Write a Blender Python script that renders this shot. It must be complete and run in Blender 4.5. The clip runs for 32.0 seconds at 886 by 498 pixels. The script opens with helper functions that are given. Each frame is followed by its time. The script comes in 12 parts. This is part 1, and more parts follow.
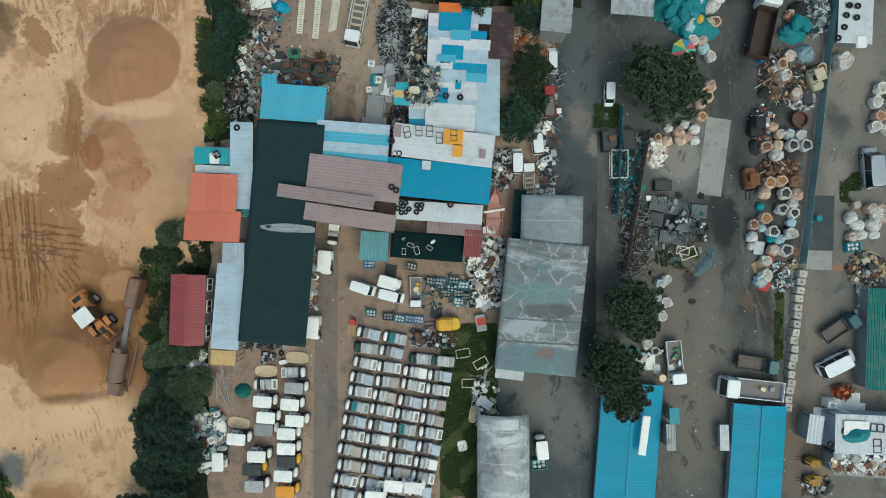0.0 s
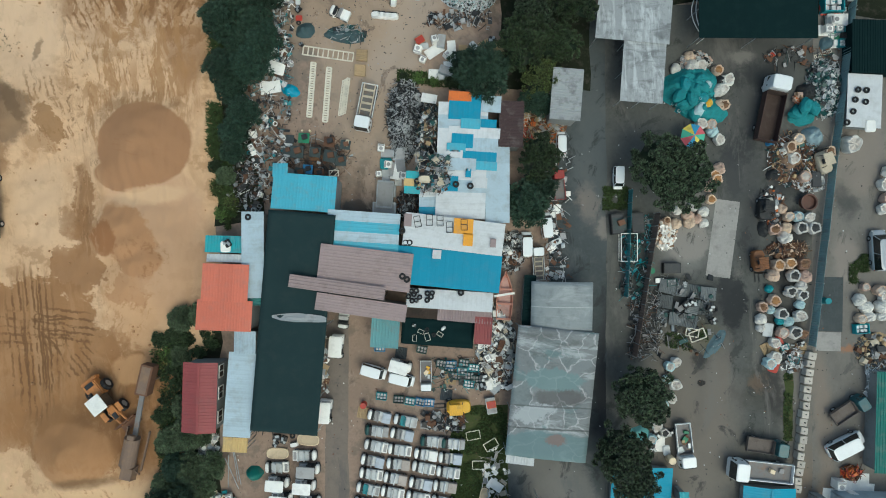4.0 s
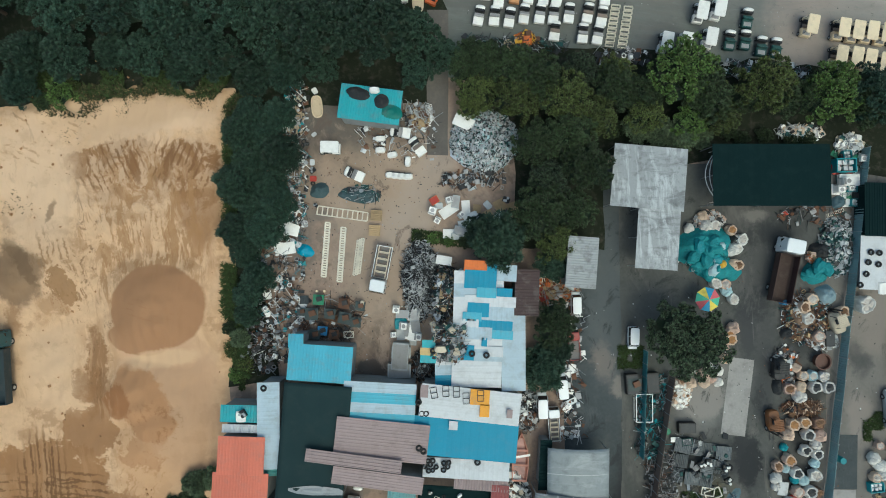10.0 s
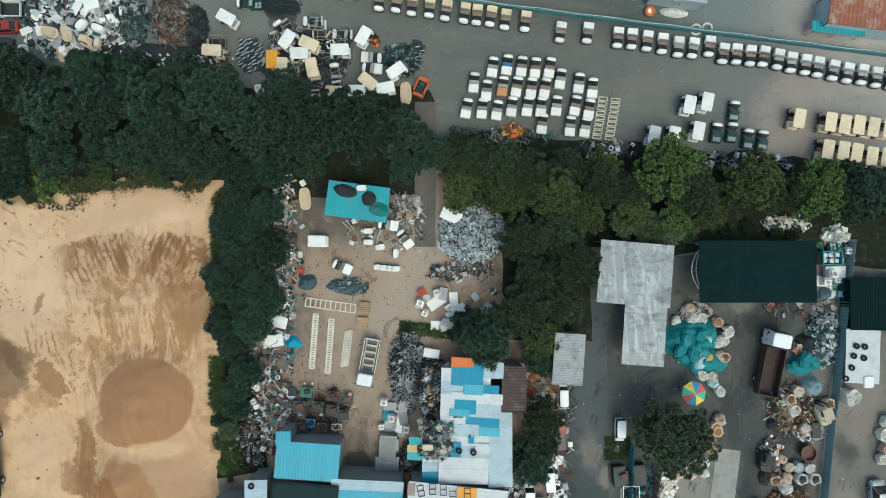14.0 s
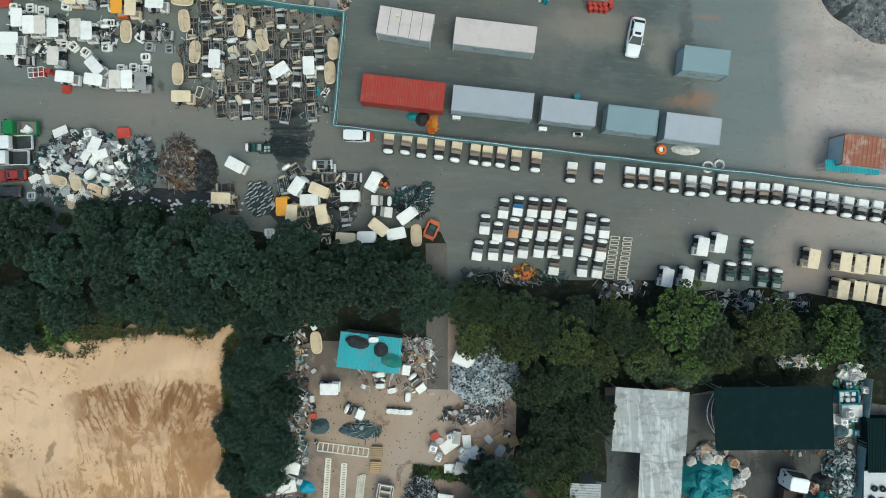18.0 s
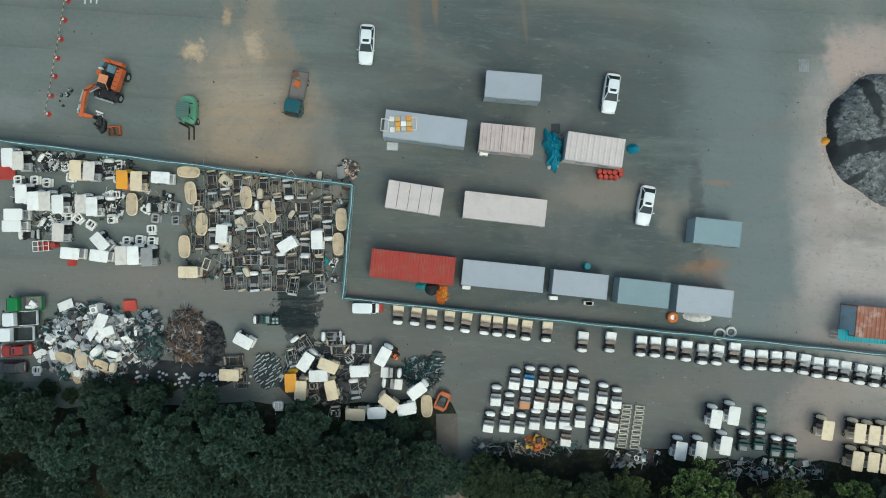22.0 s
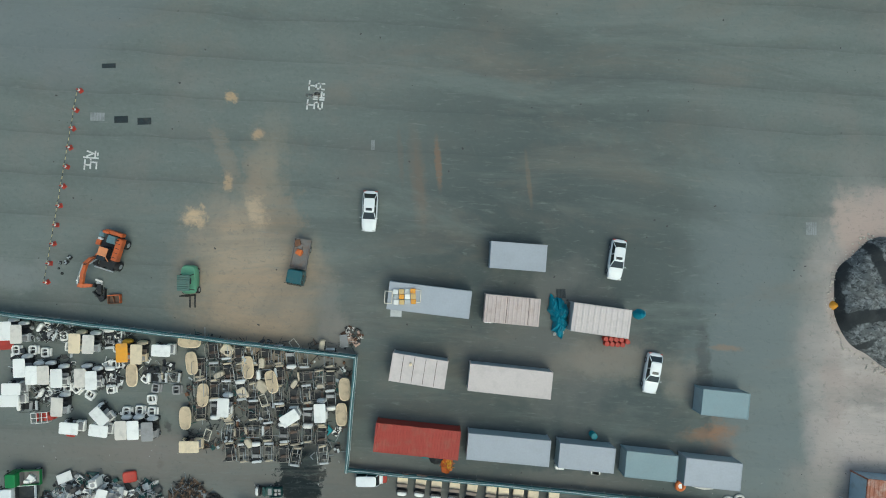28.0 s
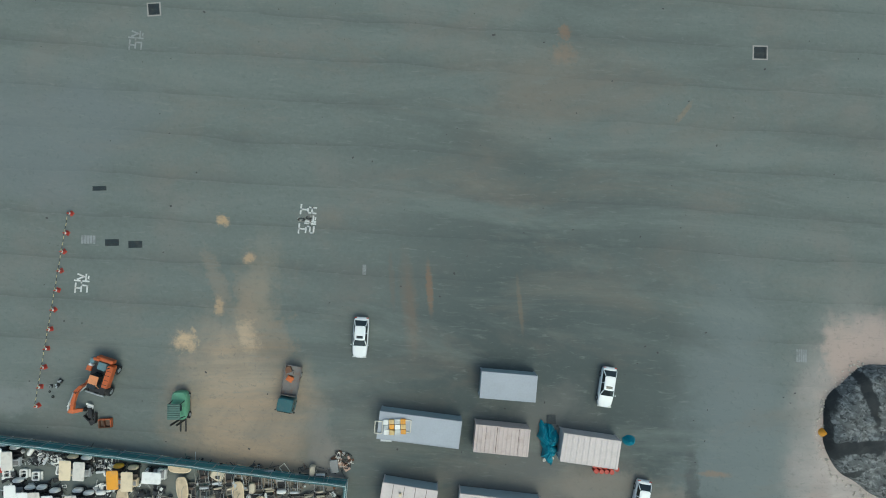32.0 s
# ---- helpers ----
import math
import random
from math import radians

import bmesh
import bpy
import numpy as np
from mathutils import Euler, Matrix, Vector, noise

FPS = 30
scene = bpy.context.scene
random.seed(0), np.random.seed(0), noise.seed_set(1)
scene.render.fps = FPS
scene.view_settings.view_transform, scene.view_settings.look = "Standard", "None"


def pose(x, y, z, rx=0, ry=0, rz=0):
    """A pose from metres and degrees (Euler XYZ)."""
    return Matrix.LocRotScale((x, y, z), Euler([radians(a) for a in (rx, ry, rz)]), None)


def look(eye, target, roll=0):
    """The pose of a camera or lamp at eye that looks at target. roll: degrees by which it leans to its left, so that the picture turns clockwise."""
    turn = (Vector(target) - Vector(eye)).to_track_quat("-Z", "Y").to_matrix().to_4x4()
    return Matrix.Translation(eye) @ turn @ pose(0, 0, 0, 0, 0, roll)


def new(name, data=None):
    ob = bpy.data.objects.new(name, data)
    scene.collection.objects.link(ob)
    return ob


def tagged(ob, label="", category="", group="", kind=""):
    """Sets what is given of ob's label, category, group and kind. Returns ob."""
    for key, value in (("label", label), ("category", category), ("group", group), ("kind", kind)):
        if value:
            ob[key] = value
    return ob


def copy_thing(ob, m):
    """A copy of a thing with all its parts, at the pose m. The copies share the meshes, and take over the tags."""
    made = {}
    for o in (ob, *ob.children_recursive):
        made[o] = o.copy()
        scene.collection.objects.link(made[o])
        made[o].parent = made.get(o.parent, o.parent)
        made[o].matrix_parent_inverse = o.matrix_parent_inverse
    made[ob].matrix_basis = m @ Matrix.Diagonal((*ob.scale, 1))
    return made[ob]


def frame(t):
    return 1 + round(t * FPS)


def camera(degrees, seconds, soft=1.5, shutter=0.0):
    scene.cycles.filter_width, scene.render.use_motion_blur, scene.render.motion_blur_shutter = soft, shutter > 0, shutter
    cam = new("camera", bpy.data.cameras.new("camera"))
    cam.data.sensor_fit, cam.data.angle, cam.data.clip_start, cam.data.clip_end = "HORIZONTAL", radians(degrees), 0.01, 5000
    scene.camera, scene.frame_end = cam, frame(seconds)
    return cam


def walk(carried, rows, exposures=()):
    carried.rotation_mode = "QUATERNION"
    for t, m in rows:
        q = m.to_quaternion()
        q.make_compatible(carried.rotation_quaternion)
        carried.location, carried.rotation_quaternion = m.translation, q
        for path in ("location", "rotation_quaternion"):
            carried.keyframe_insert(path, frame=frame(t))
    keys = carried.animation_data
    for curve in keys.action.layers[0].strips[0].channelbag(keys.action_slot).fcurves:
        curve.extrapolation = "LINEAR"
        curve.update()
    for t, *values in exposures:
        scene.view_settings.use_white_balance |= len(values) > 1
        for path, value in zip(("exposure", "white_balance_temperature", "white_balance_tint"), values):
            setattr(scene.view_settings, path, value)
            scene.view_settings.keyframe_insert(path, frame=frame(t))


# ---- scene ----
# camera and path: a drone looking straight down, gliding north over the yards
cam = camera(76.7, 32.0, soft=1.0)
PATH = [
    (0, -0.03, 0.85, 62.01, -0.04, 0.04, -0.56),
    (0.5, 0.06, 1.36, 62.07, -0.16, 0.13, -0.56),
    (1, -0.08, 2.30, 62.13, -0.10, 0.14, -0.62),
    (1.5, -0.20, 3.37, 62.16, -0.12, 0.13, -0.65),
    (2, -0.32, 4.81, 62.18, -0.27, 0.13, -0.68),
    (2.5, -0.48, 5.91, 62.18, -0.09, 0.10, -0.73),
    (3, -0.62, 7.11, 62.23, -0.11, 0.08, -0.74),
    (3.5, -0.74, 8.70, 62.22, -0.19, 0.13, -0.74),
    (5.5, -1.55, 14.26, 62.22, -0.03, 0.06, -0.84),
    (6, -1.64, 15.88, 62.20, -0.09, 0.11, -0.81),
    (6.5, -1.88, 17.26, 62.21, -0.04, 0.06, -0.90),
    (7, -1.98, 18.78, 62.23, -0.03, 0.07, -0.94),
    (7.5, -2.22, 20.46, 62.24, 0.01, -0.01, -0.94),
    (8, -2.41, 21.88, 62.23, 0.08, -0.12, -1.00),
    (8.5, -2.51, 23.38, 62.22, 0.09, -0.12, -0.99),
    (9, -2.57, 24.60, 62.24, 0.06, -0.11, -0.97),
    (9.5, -2.76, 26.18, 62.17, 0.30, -0.26, -1.03),
    (10, -2.72, 27.39, 62.19, 0.29, -0.25, -0.97),
    (10.5, -2.59, 28.88, 62.19, 0.28, -0.24, -1.02),
    (11, -2.47, 30.47, 62.26, 0.18, -0.31, -1.01),
    (11.5, -2.23, 31.77, 62.25, 0.16, -0.29, -1.04),
    (12, -1.88, 33.14, 62.30, 0.23, -0.24, -1.04),
    (12.5, -1.63, 34.47, 62.31, 0.29, -0.28, -1.07),
    (13, -1.34, 35.73, 62.37, 0.18, -0.26, -0.98),
    (13.5, -1.27, 36.73, 62.43, 0.17, -0.32, -0.92),
    (15.5, -1.55, 42.16, 62.31, 0.25, -0.38, -1.29),
    (16, -1.61, 44.52, 62.26, 0.16, -0.31, -1.33),
    (16.5, -1.65, 46.57, 62.28, 0.23, -0.24, -1.47),
    (17, -1.64, 48.65, 62.19, 0.43, -0.08, -1.51),
    (17.5, -1.80, 50.70, 62.15, 0.28, -0.09, -1.54),
    (18, -2.02, 53.40, 62.08, 0.24, -0.15, -1.64),
    (18.5, -1.95, 56.30, 61.98, -0.01, 0.01, -1.71),
    (19, -2.15, 58.45, 62.02, 0.06, -0.12, -1.77),
    (19.5, -2.39, 60.82, 62.00, 0.20, -0.26, -1.79),
    (20, -2.50, 62.99, 61.91, 0.24, -0.31, -1.86),
    (20.5, -2.57, 65.22, 61.88, 0.34, -0.35, -1.93),
    (21, -2.77, 67.78, 61.80, 0.41, -0.53, -2.05),
    (21.5, -2.70, 69.73, 61.71, 0.42, -0.43, -2.08),
    (22, -2.79, 71.78, 61.65, 0.57, -0.40, -2.12),
    (22.5, -2.82, 73.70, 61.43, 0.60, -0.33, -2.10),
    (23, -2.90, 75.86, 61.40, 0.61, -0.34, -2.16),
    (23.5, -2.94, 77.86, 61.37, 0.63, -0.27, -2.19),
    (24, -2.99, 79.73, 61.38, 0.43, -0.34, -2.15),
    (24.5, -3.02, 81.04, 61.35, 0.40, -0.36, -2.11),
    (25, -3.04, 82.31, 61.29, 0.43, -0.37, -2.13),
    (25.5, -3.01, 83.47, 61.25, 0.51, -0.39, -2.16),
    (27.5, -2.79, 88.19, 61.16, 0.77, -0.49, -2.25),
    (28, -2.74, 89.64, 61.13, 0.94, -0.56, -2.29),
    (28.5, -2.56, 91.66, 61.18, 0.63, -0.57, -2.35),
    (29, -2.41, 93.32, 61.18, 0.66, -0.59, -2.35),
    (29.5, -2.22, 95.56, 61.25, 0.72, -0.62, -2.39),
    (30, -1.99, 97.79, 61.26, 0.50, -0.61, -2.37),
    (30.5, -1.80, 99.75, 61.18, 0.40, -0.59, -2.41),
    (31, -1.66, 101.53, 61.21, 0.46, -0.59, -2.33),
    (31.5, -1.48, 103.05, 61.25, 0.59, -0.64, -2.15),
    (32, -1.35, 104.10, 61.27, 0.17, -0.65, -1.84),
]
walk(cam, [(t, pose(x, y, z, rx, ry, rz)) for t, x, y, z, rx, ry, rz in PATH],
     exposures=[(0.0, 0.07, 6250, -11), (5.0, 0.17, 6250, -11), (10.0, 0.2, 6250, -11), (12.5, 0.29, 6250, -11), (18.0, 0.28, 6250, -11), (21.0, 0.24, 6250, -11), (24.0, 0.15, 6250, -11), (28.0, 0.13, 6250, -11), (32.0, 0.16, 6250, -11)])

# ---- light: an even overcast sky with a weak, wide sun ----
SUN_EL, SUN_AZ = radians(62), radians(150)
world = bpy.data.worlds.new("sky")
scene.world = world
world.use_nodes = True
wn = world.node_tree
wn.nodes.clear()
w_out = wn.nodes.new("ShaderNodeOutputWorld")
w_bg = wn.nodes.new("ShaderNodeBackground")
w_sky = wn.nodes.new("ShaderNodeTexSky")
w_sky.sky_type, w_sky.sun_disc = "NISHITA", False
w_sky.sun_elevation, w_sky.sun_rotation = SUN_EL, SUN_AZ
w_sky.air_density, w_sky.dust_density, w_sky.ozone_density = 1.0, 4.0, 1.0
w_bg.inputs["Strength"].default_value = 0.142
wn.links.new(w_sky.outputs[0], w_bg.inputs["Color"])
wn.links.new(w_bg.outputs[0], w_out.inputs["Surface"])
sun = new("sun", bpy.data.lights.new("sun", "SUN"))
sun.data.energy, sun.data.angle, sun.data.color = 0.55, radians(45), (1.0, 0.96, 0.9)
sun.matrix_basis = look((math.sin(SUN_AZ) * math.cos(SUN_EL) * 100, math.cos(SUN_AZ) * math.cos(SUN_EL) * 100, math.sin(SUN_EL) * 100), (0, 0, 0))

# ---- materials ----
MATS = {}


def links(nt, a, b):
    nt.links.new(a, b)


def mat(name, c, rough=0.6, metal=0.0, vary=0.25, dirt=(0.12, 0.1, 0.085), dirt_amount=0.35, big=0.5, small=9.0, bump=0.15, rnd=0.0, hue=0.0, spec=0.4, island=False, edge=(0.5, 0.72), own=0.0):
    """A surface of base colour c, with blotches, grain, dirt and fine relief; rnd varies the brightness from object to object."""
    if name in MATS:
        return MATS[name]
    m = bpy.data.materials.new(name)
    m.use_nodes = True
    nt = m.node_tree
    b = nt.nodes["Principled BSDF"]
    geo = nt.nodes.new("ShaderNodeNewGeometry")
    n1, n2, n3 = (nt.nodes.new("ShaderNodeTexNoise") for _ in range(3))
    for n, s, d in ((n1, big, 6), (n2, small, 4), (n3, big * 2.7, 8)):
        n.inputs["Scale"].default_value, n.inputs["Detail"].default_value = s, d
        n.inputs["Roughness"].default_value = 0.62
        links(nt, geo.outputs["Position"], n.inputs["Vector"])
    hsv = nt.nodes.new("ShaderNodeHueSaturation")
    hsv.inputs["Color"].default_value = (*c, 1)
    val = nt.nodes.new("ShaderNodeMath")
    val.operation = "MULTIPLY_ADD"
    mix = nt.nodes.new("ShaderNodeMath")
    mix.operation = "ADD"
    links(nt, n1.outputs["Fac"], mix.inputs[0])
    links(nt, n2.outputs["Fac"], mix.inputs[1])
    links(nt, mix.outputs[0], val.inputs[0])
    val.inputs[1].default_value, val.inputs[2].default_value = vary, 1 - vary
    last = val.outputs[0]
    if rnd or hue:
        if island:
            src = geo.outputs["Random Per Island"]
        else:
            src = nt.nodes.new("ShaderNodeObjectInfo").outputs["Random"]
        r = nt.nodes.new("ShaderNodeMath")
        r.operation = "MULTIPLY_ADD"
        r.inputs[1].default_value, r.inputs[2].default_value = rnd, 1 - rnd * 0.6
        links(nt, src, r.inputs[0])
        v2 = nt.nodes.new("ShaderNodeMath")
        v2.operation = "MULTIPLY"
        links(nt, last, v2.inputs[0])
        links(nt, r.outputs[0], v2.inputs[1])
        last = v2.outputs[0]
        if own:
            oi = nt.nodes.new("ShaderNodeObjectInfo")
            r3, v3 = nt.nodes.new("ShaderNodeMath"), nt.nodes.new("ShaderNodeMath")
            r3.operation, v3.operation = "MULTIPLY_ADD", "MULTIPLY"
            r3.inputs[1].default_value, r3.inputs[2].default_value = own, 1 - own / 2
            links(nt, oi.outputs["Random"], r3.inputs[0])
            links(nt, last, v3.inputs[0])
            links(nt, r3.outputs[0], v3.inputs[1])
            last = v3.outputs[0]
        if hue:
            h = nt.nodes.new("ShaderNodeMath")
            h.operation = "MULTIPLY_ADD"
            h.inputs[1].default_value, h.inputs[2].default_value = hue, 0.5 - hue / 2
            links(nt, src, h.inputs[0])
            links(nt, h.outputs[0], hsv.inputs["Hue"])
    links(nt, last, hsv.inputs["Value"])
    ramp = nt.nodes.new("ShaderNodeValToRGB")
    ramp.color_ramp.elements[0].position, ramp.color_ramp.elements[1].position = edge
    ramp.color_ramp.elements[0].color = (0, 0, 0, 1)
    ramp.color_ramp.elements[1].color = (dirt_amount, dirt_amount, dirt_amount, 1)
    links(nt, n3.outputs["Fac"], ramp.inputs[0])
    mx = nt.nodes.new("ShaderNodeMix")
    mx.data_type = "RGBA"
    links(nt, ramp.outputs[0], mx.inputs[0])
    links(nt, hsv.outputs[0], mx.inputs[6])
    mx.inputs[7].default_value = (*dirt, 1)
    links(nt, mx.outputs[2], b.inputs["Base Color"])
    b.inputs["Roughness"].default_value, b.inputs["Metallic"].default_value = rough, metal
    b.inputs["Specular IOR Level"].default_value = spec
    if bump:
        bp = nt.nodes.new("ShaderNodeBump")
        bp.inputs["Strength"].default_value, bp.inputs["Distance"].default_value = bump, 0.03
        links(nt, n2.outputs["Fac"], bp.inputs["Height"])
        links(nt, bp.outputs[0], b.inputs["Normal"])
    MATS[name] = m
    return m


def stained(m, spots, seed=0.0):
    """Adds stains to a ground material: each (x, y, rx, ry, angle, colour, strength, ragged, softness)."""
    nt = m.node_tree
    b = nt.nodes["Principled BSDF"]
    geo = nt.nodes.new("ShaderNodeNewGeometry")
    made = {}

    def warped(size):
        """A ragged shift of the ground's places, at about the size of the stain."""
        key = round(math.log2(max(0.4, size)))
        if key not in made:
            warp = nt.nodes.new("ShaderNodeTexNoise")
            warp.inputs["Scale"].default_value, warp.inputs["Detail"].default_value = 0.95 / 2 ** key, 10
            warp.inputs["Roughness"].default_value = 0.68
            links(nt, geo.outputs["Position"], warp.inputs["Vector"])
            made[key] = nt.nodes.new("ShaderNodeVectorMath")
            made[key].operation = "SUBTRACT"
            made[key].inputs[1].default_value = (0.5, 0.5, 0.5)
            links(nt, warp.outputs["Color"], made[key].inputs[0])
        return made[key]

    last = b.inputs["Base Color"].links[0].from_socket
    for x, y, rx, ry, ang, col, strength, ragged, *soft in spots:
        sc = nt.nodes.new("ShaderNodeVectorMath")
        sc.operation = "MULTIPLY_ADD"
        k = ragged * min(rx, ry) * 3.4
        sc.inputs[1].default_value = (k, k, 0)
        links(nt, warped(min(rx, ry)).outputs[0], sc.inputs[0])
        links(nt, geo.outputs["Position"], sc.inputs[2])
        mp = nt.nodes.new("ShaderNodeMapping")
        mp.vector_type = "TEXTURE"
        mp.inputs["Location"].default_value = (x, y, 0)
        mp.inputs["Rotation"].default_value = (0, 0, radians(ang))
        mp.inputs["Scale"].default_value = (rx, ry, 1000)
        links(nt, sc.outputs[0], mp.inputs["Vector"])
        ln = nt.nodes.new("ShaderNodeVectorMath")
        ln.operation = "LENGTH"
        links(nt, mp.outputs[0], ln.inputs[0])
        mr = nt.nodes.new("ShaderNodeMapRange")
        mr.interpolation_type = "SMOOTHSTEP"
        mr.inputs[1].default_value, mr.inputs[2].default_value = (0.45, 1.2) if not soft else (1 - soft[0], 1 + soft[0] * 0.6)
        mr.inputs[3].default_value, mr.inputs[4].default_value = strength, 0.0
        links(nt, ln.outputs["Value"], mr.inputs[0])
        mx = nt.nodes.new("ShaderNodeMix")
        mx.data_type = "RGBA"
        links(nt, mr.outputs[0], mx.inputs[0])
        links(nt, last, mx.inputs[6])
        mx.inputs[7].default_value = (*col, 1)
        last = mx.outputs[2]
    links(nt, last, b.inputs["Base Color"])
    return m


WHITE = mat("white_paint", (0.86, 0.835, 0.79), 0.45, vary=0.1, dirt_amount=0.2, rnd=0.14)
CREAM = mat("cream_plastic", (0.78, 0.63, 0.43), 0.5, vary=0.14, dirt_amount=0.25, rnd=0.12)
BEIGE = mat("beige_plastic", (0.6, 0.51, 0.38), 0.6, vary=0.2, dirt_amount=0.4, rnd=0.25)
TAN = mat("tan_vinyl", (0.27, 0.21, 0.17), 0.6, vary=0.2, rnd=0.4)
GREY = mat("grey_vinyl", (0.36, 0.35, 0.345), 0.6, vary=0.2, rnd=0.5)
LILAC = mat("pale_grey_vinyl", (0.6, 0.61, 0.61), 0.55, vary=0.2, rnd=0.35)
DARKV = mat("dark_vinyl", (0.045, 0.047, 0.05), 0.55, vary=0.3, rnd=0.4)
RUBBER = mat("tyre_rubber", (0.02, 0.02, 0.021), 0.85, vary=0.3, dirt_amount=0.2)
BLACKM = mat("black_metal", (0.03, 0.031, 0.033), 0.5, 0.3)
STEEL = mat("galvanised_steel", (0.42, 0.44, 0.45), 0.5, 0.5, vary=0.25, rnd=0.4)
RUST = mat("rusty_steel", (0.15, 0.075, 0.045), 0.85, 0.1, vary=0.4, rnd=0.4)
ORANGE = mat("orange_paint", (0.62, 0.15, 0.03), 0.5, vary=0.2, rnd=0.2)
YELLOW = mat("yellow_paint", (0.72, 0.4, 0.04), 0.5, vary=0.2)
REDP = mat("red_paint", (0.42, 0.045, 0.03), 0.5, vary=0.2, rnd=0.2)
GREENP = mat("green_paint", (0.03, 0.2, 0.1), 0.5, vary=0.2, rnd=0.2)
TEALP = mat("teal_plastic", (0.02, 0.24, 0.27), 0.5, vary=0.25, rnd=0.3)
BLUEP = mat("blue_plastic", (0.03, 0.2, 0.4), 0.5, vary=0.25, rnd=0.3)
DKGREEN = mat("dark_green_vinyl", (0.012, 0.07, 0.065), 0.5, vary=0.3, rnd=0.3)
GLASS = mat("tinted_glass", (0.018, 0.024, 0.026), 0.08, vary=0.2, dirt_amount=0.05, bump=0, spec=0.7)
CONC = mat("concrete_block", (0.52, 0.47, 0.41), 0.9, vary=0.25, bump=0.4, rnd=0.2)
WOOD = mat("pale_wood", (0.42, 0.3, 0.17), 0.8, vary=0.3, rnd=0.3)
LEDGE = mat("lamp_lens", (0.6, 0.6, 0.58), 0.2, vary=0.05, dirt_amount=0.0, bump=0)


# ---- small builders ----
def thing(name, x, y, z=0.0, rot=0.0, label="", category="", group="", kind=""):
    ob = new(name)
    ob.empty_display_size = 0.3
    ob.matrix_basis = pose(x, y, z, 0, 0, rot)
    return tagged(ob, label, category, group, kind)


def finish(name, bm, material, parent=None, label="", smooth=False):
    me = bpy.data.meshes.new(name)
    bm.to_mesh(me)
    bm.free()
    for mm in material if isinstance(material, (list, tuple)) else [material]:
        me.materials.append(mm)
    if smooth:
        me.shade_smooth()
    ob = new(name, me)
    if parent is not None:
        ob.parent = parent
    if label:
        ob["label"] = label
    return ob


def part(name, bm, material, parent, label="", smooth=False):
    return finish(name, bm, material, parent, label, smooth)


def box(bm, x, y, z, w, d, h, rot=0.0, rx=0.0, ry=0.0, taper=1.0, bevel=0.0, mi=0):
    """A box standing on z, centred on x, y; taper narrows its top."""
    m = pose(x, y, z, rx, ry, rot)
    vs = []
    for k, s in ((0, 1.0), (h, taper)):
        for a, b in ((-1, -1), (1, -1), (1, 1), (-1, 1)):
            vs.append(bm.verts.new(m @ Vector((a * w / 2 * s, b * d / 2 * s, k))))
    fs = []
    for idx in ((3, 2, 1, 0), (4, 5, 6, 7), (0, 1, 5, 4), (1, 2, 6, 5), (2, 3, 7, 6), (3, 0, 4, 7)):
        f = bm.faces.new([vs[i] for i in idx])
        f.material_index = mi
        fs.append(f)
    if bevel:
        es = list({e for f in fs for e in f.edges})
        r = bmesh.ops.bevel(bm, geom=es, offset=bevel, segments=2, affect="EDGES", clamp_overlap=True)
        for f in r["faces"]:
            f.material_index = mi
    return fs


def cyl(bm, p, q, r, n=8, r2=None, mi=0):
    """A rod from p to q."""
    p, q = Vector(p), Vector(q)
    m = (q - p).to_track_quat("Z", "Y").to_matrix()
    rings = []
    for c, rad in ((p, r), (q, r if r2 is None else r2)):
        rings.append([bm.verts.new(c + m @ Vector((math.cos(2 * math.pi * i / n) * rad, math.sin(2 * math.pi * i / n) * rad, 0))) for i in range(n)])
    for i in range(n):
        f = bm.faces.new((rings[0][i], rings[0][(i + 1) % n], rings[1][(i + 1) % n], rings[1][i]))
        f.material_index = mi
    for ring in (rings[0][::-1], rings[1]):
        bm.faces.new(ring).material_index = mi


def torus(bm, x, y, z, R, r, n=14, k=6, tilt=None, mi=0):
    m = tilt or Matrix.Identity(4)
    vs = [[bm.verts.new(Vector((x, y, z)) + (m @ Vector(((R + r * math.cos(2 * math.pi * j / k)) * math.cos(2 * math.pi * i / n), (R + r * math.cos(2 * math.pi * j / k)) * math.sin(2 * math.pi * i / n), r * math.sin(2 * math.pi * j / k))))) for j in range(k)] for i in range(n)]
    for i in range(n):
        for j in range(k):
            bm.faces.new((vs[i][j], vs[(i + 1) % n][j], vs[(i + 1) % n][(j + 1) % k], vs[i][(j + 1) % k])).material_index = mi


def loft(bm, rings, cap=True, mi=0):
    """Joins rings of points into a skin."""
    vr = [[bm.verts.new(Vector(p)) for p in r] for r in rings]
    n = len(vr[0])
    for a, b in zip(vr, vr[1:]):
        for i in range(n):
            bm.faces.new((a[i], a[(i + 1) % n], b[(i + 1) % n], b[i])).material_index = mi
    if cap:
        bm.faces.new(vr[0][::-1]).material_index = mi
        bm.faces.new(vr[-1]).material_index = mi
    bmesh.ops.recalc_face_normals(bm, faces=bm.faces)


def oval(a, b, z, n=20, p=2.6, x=0.0, y=0.0):
    """A rounded outline, half sizes a and b."""
    out = []
    for i in range(n):
        t = 2 * math.pi * i / n
        c, s = math.cos(t), math.sin(t)
        out.append((x + a * math.copysign(abs(c) ** (2 / p), c), y + b * math.copysign(abs(s) ** (2 / p), s), z))
    return out


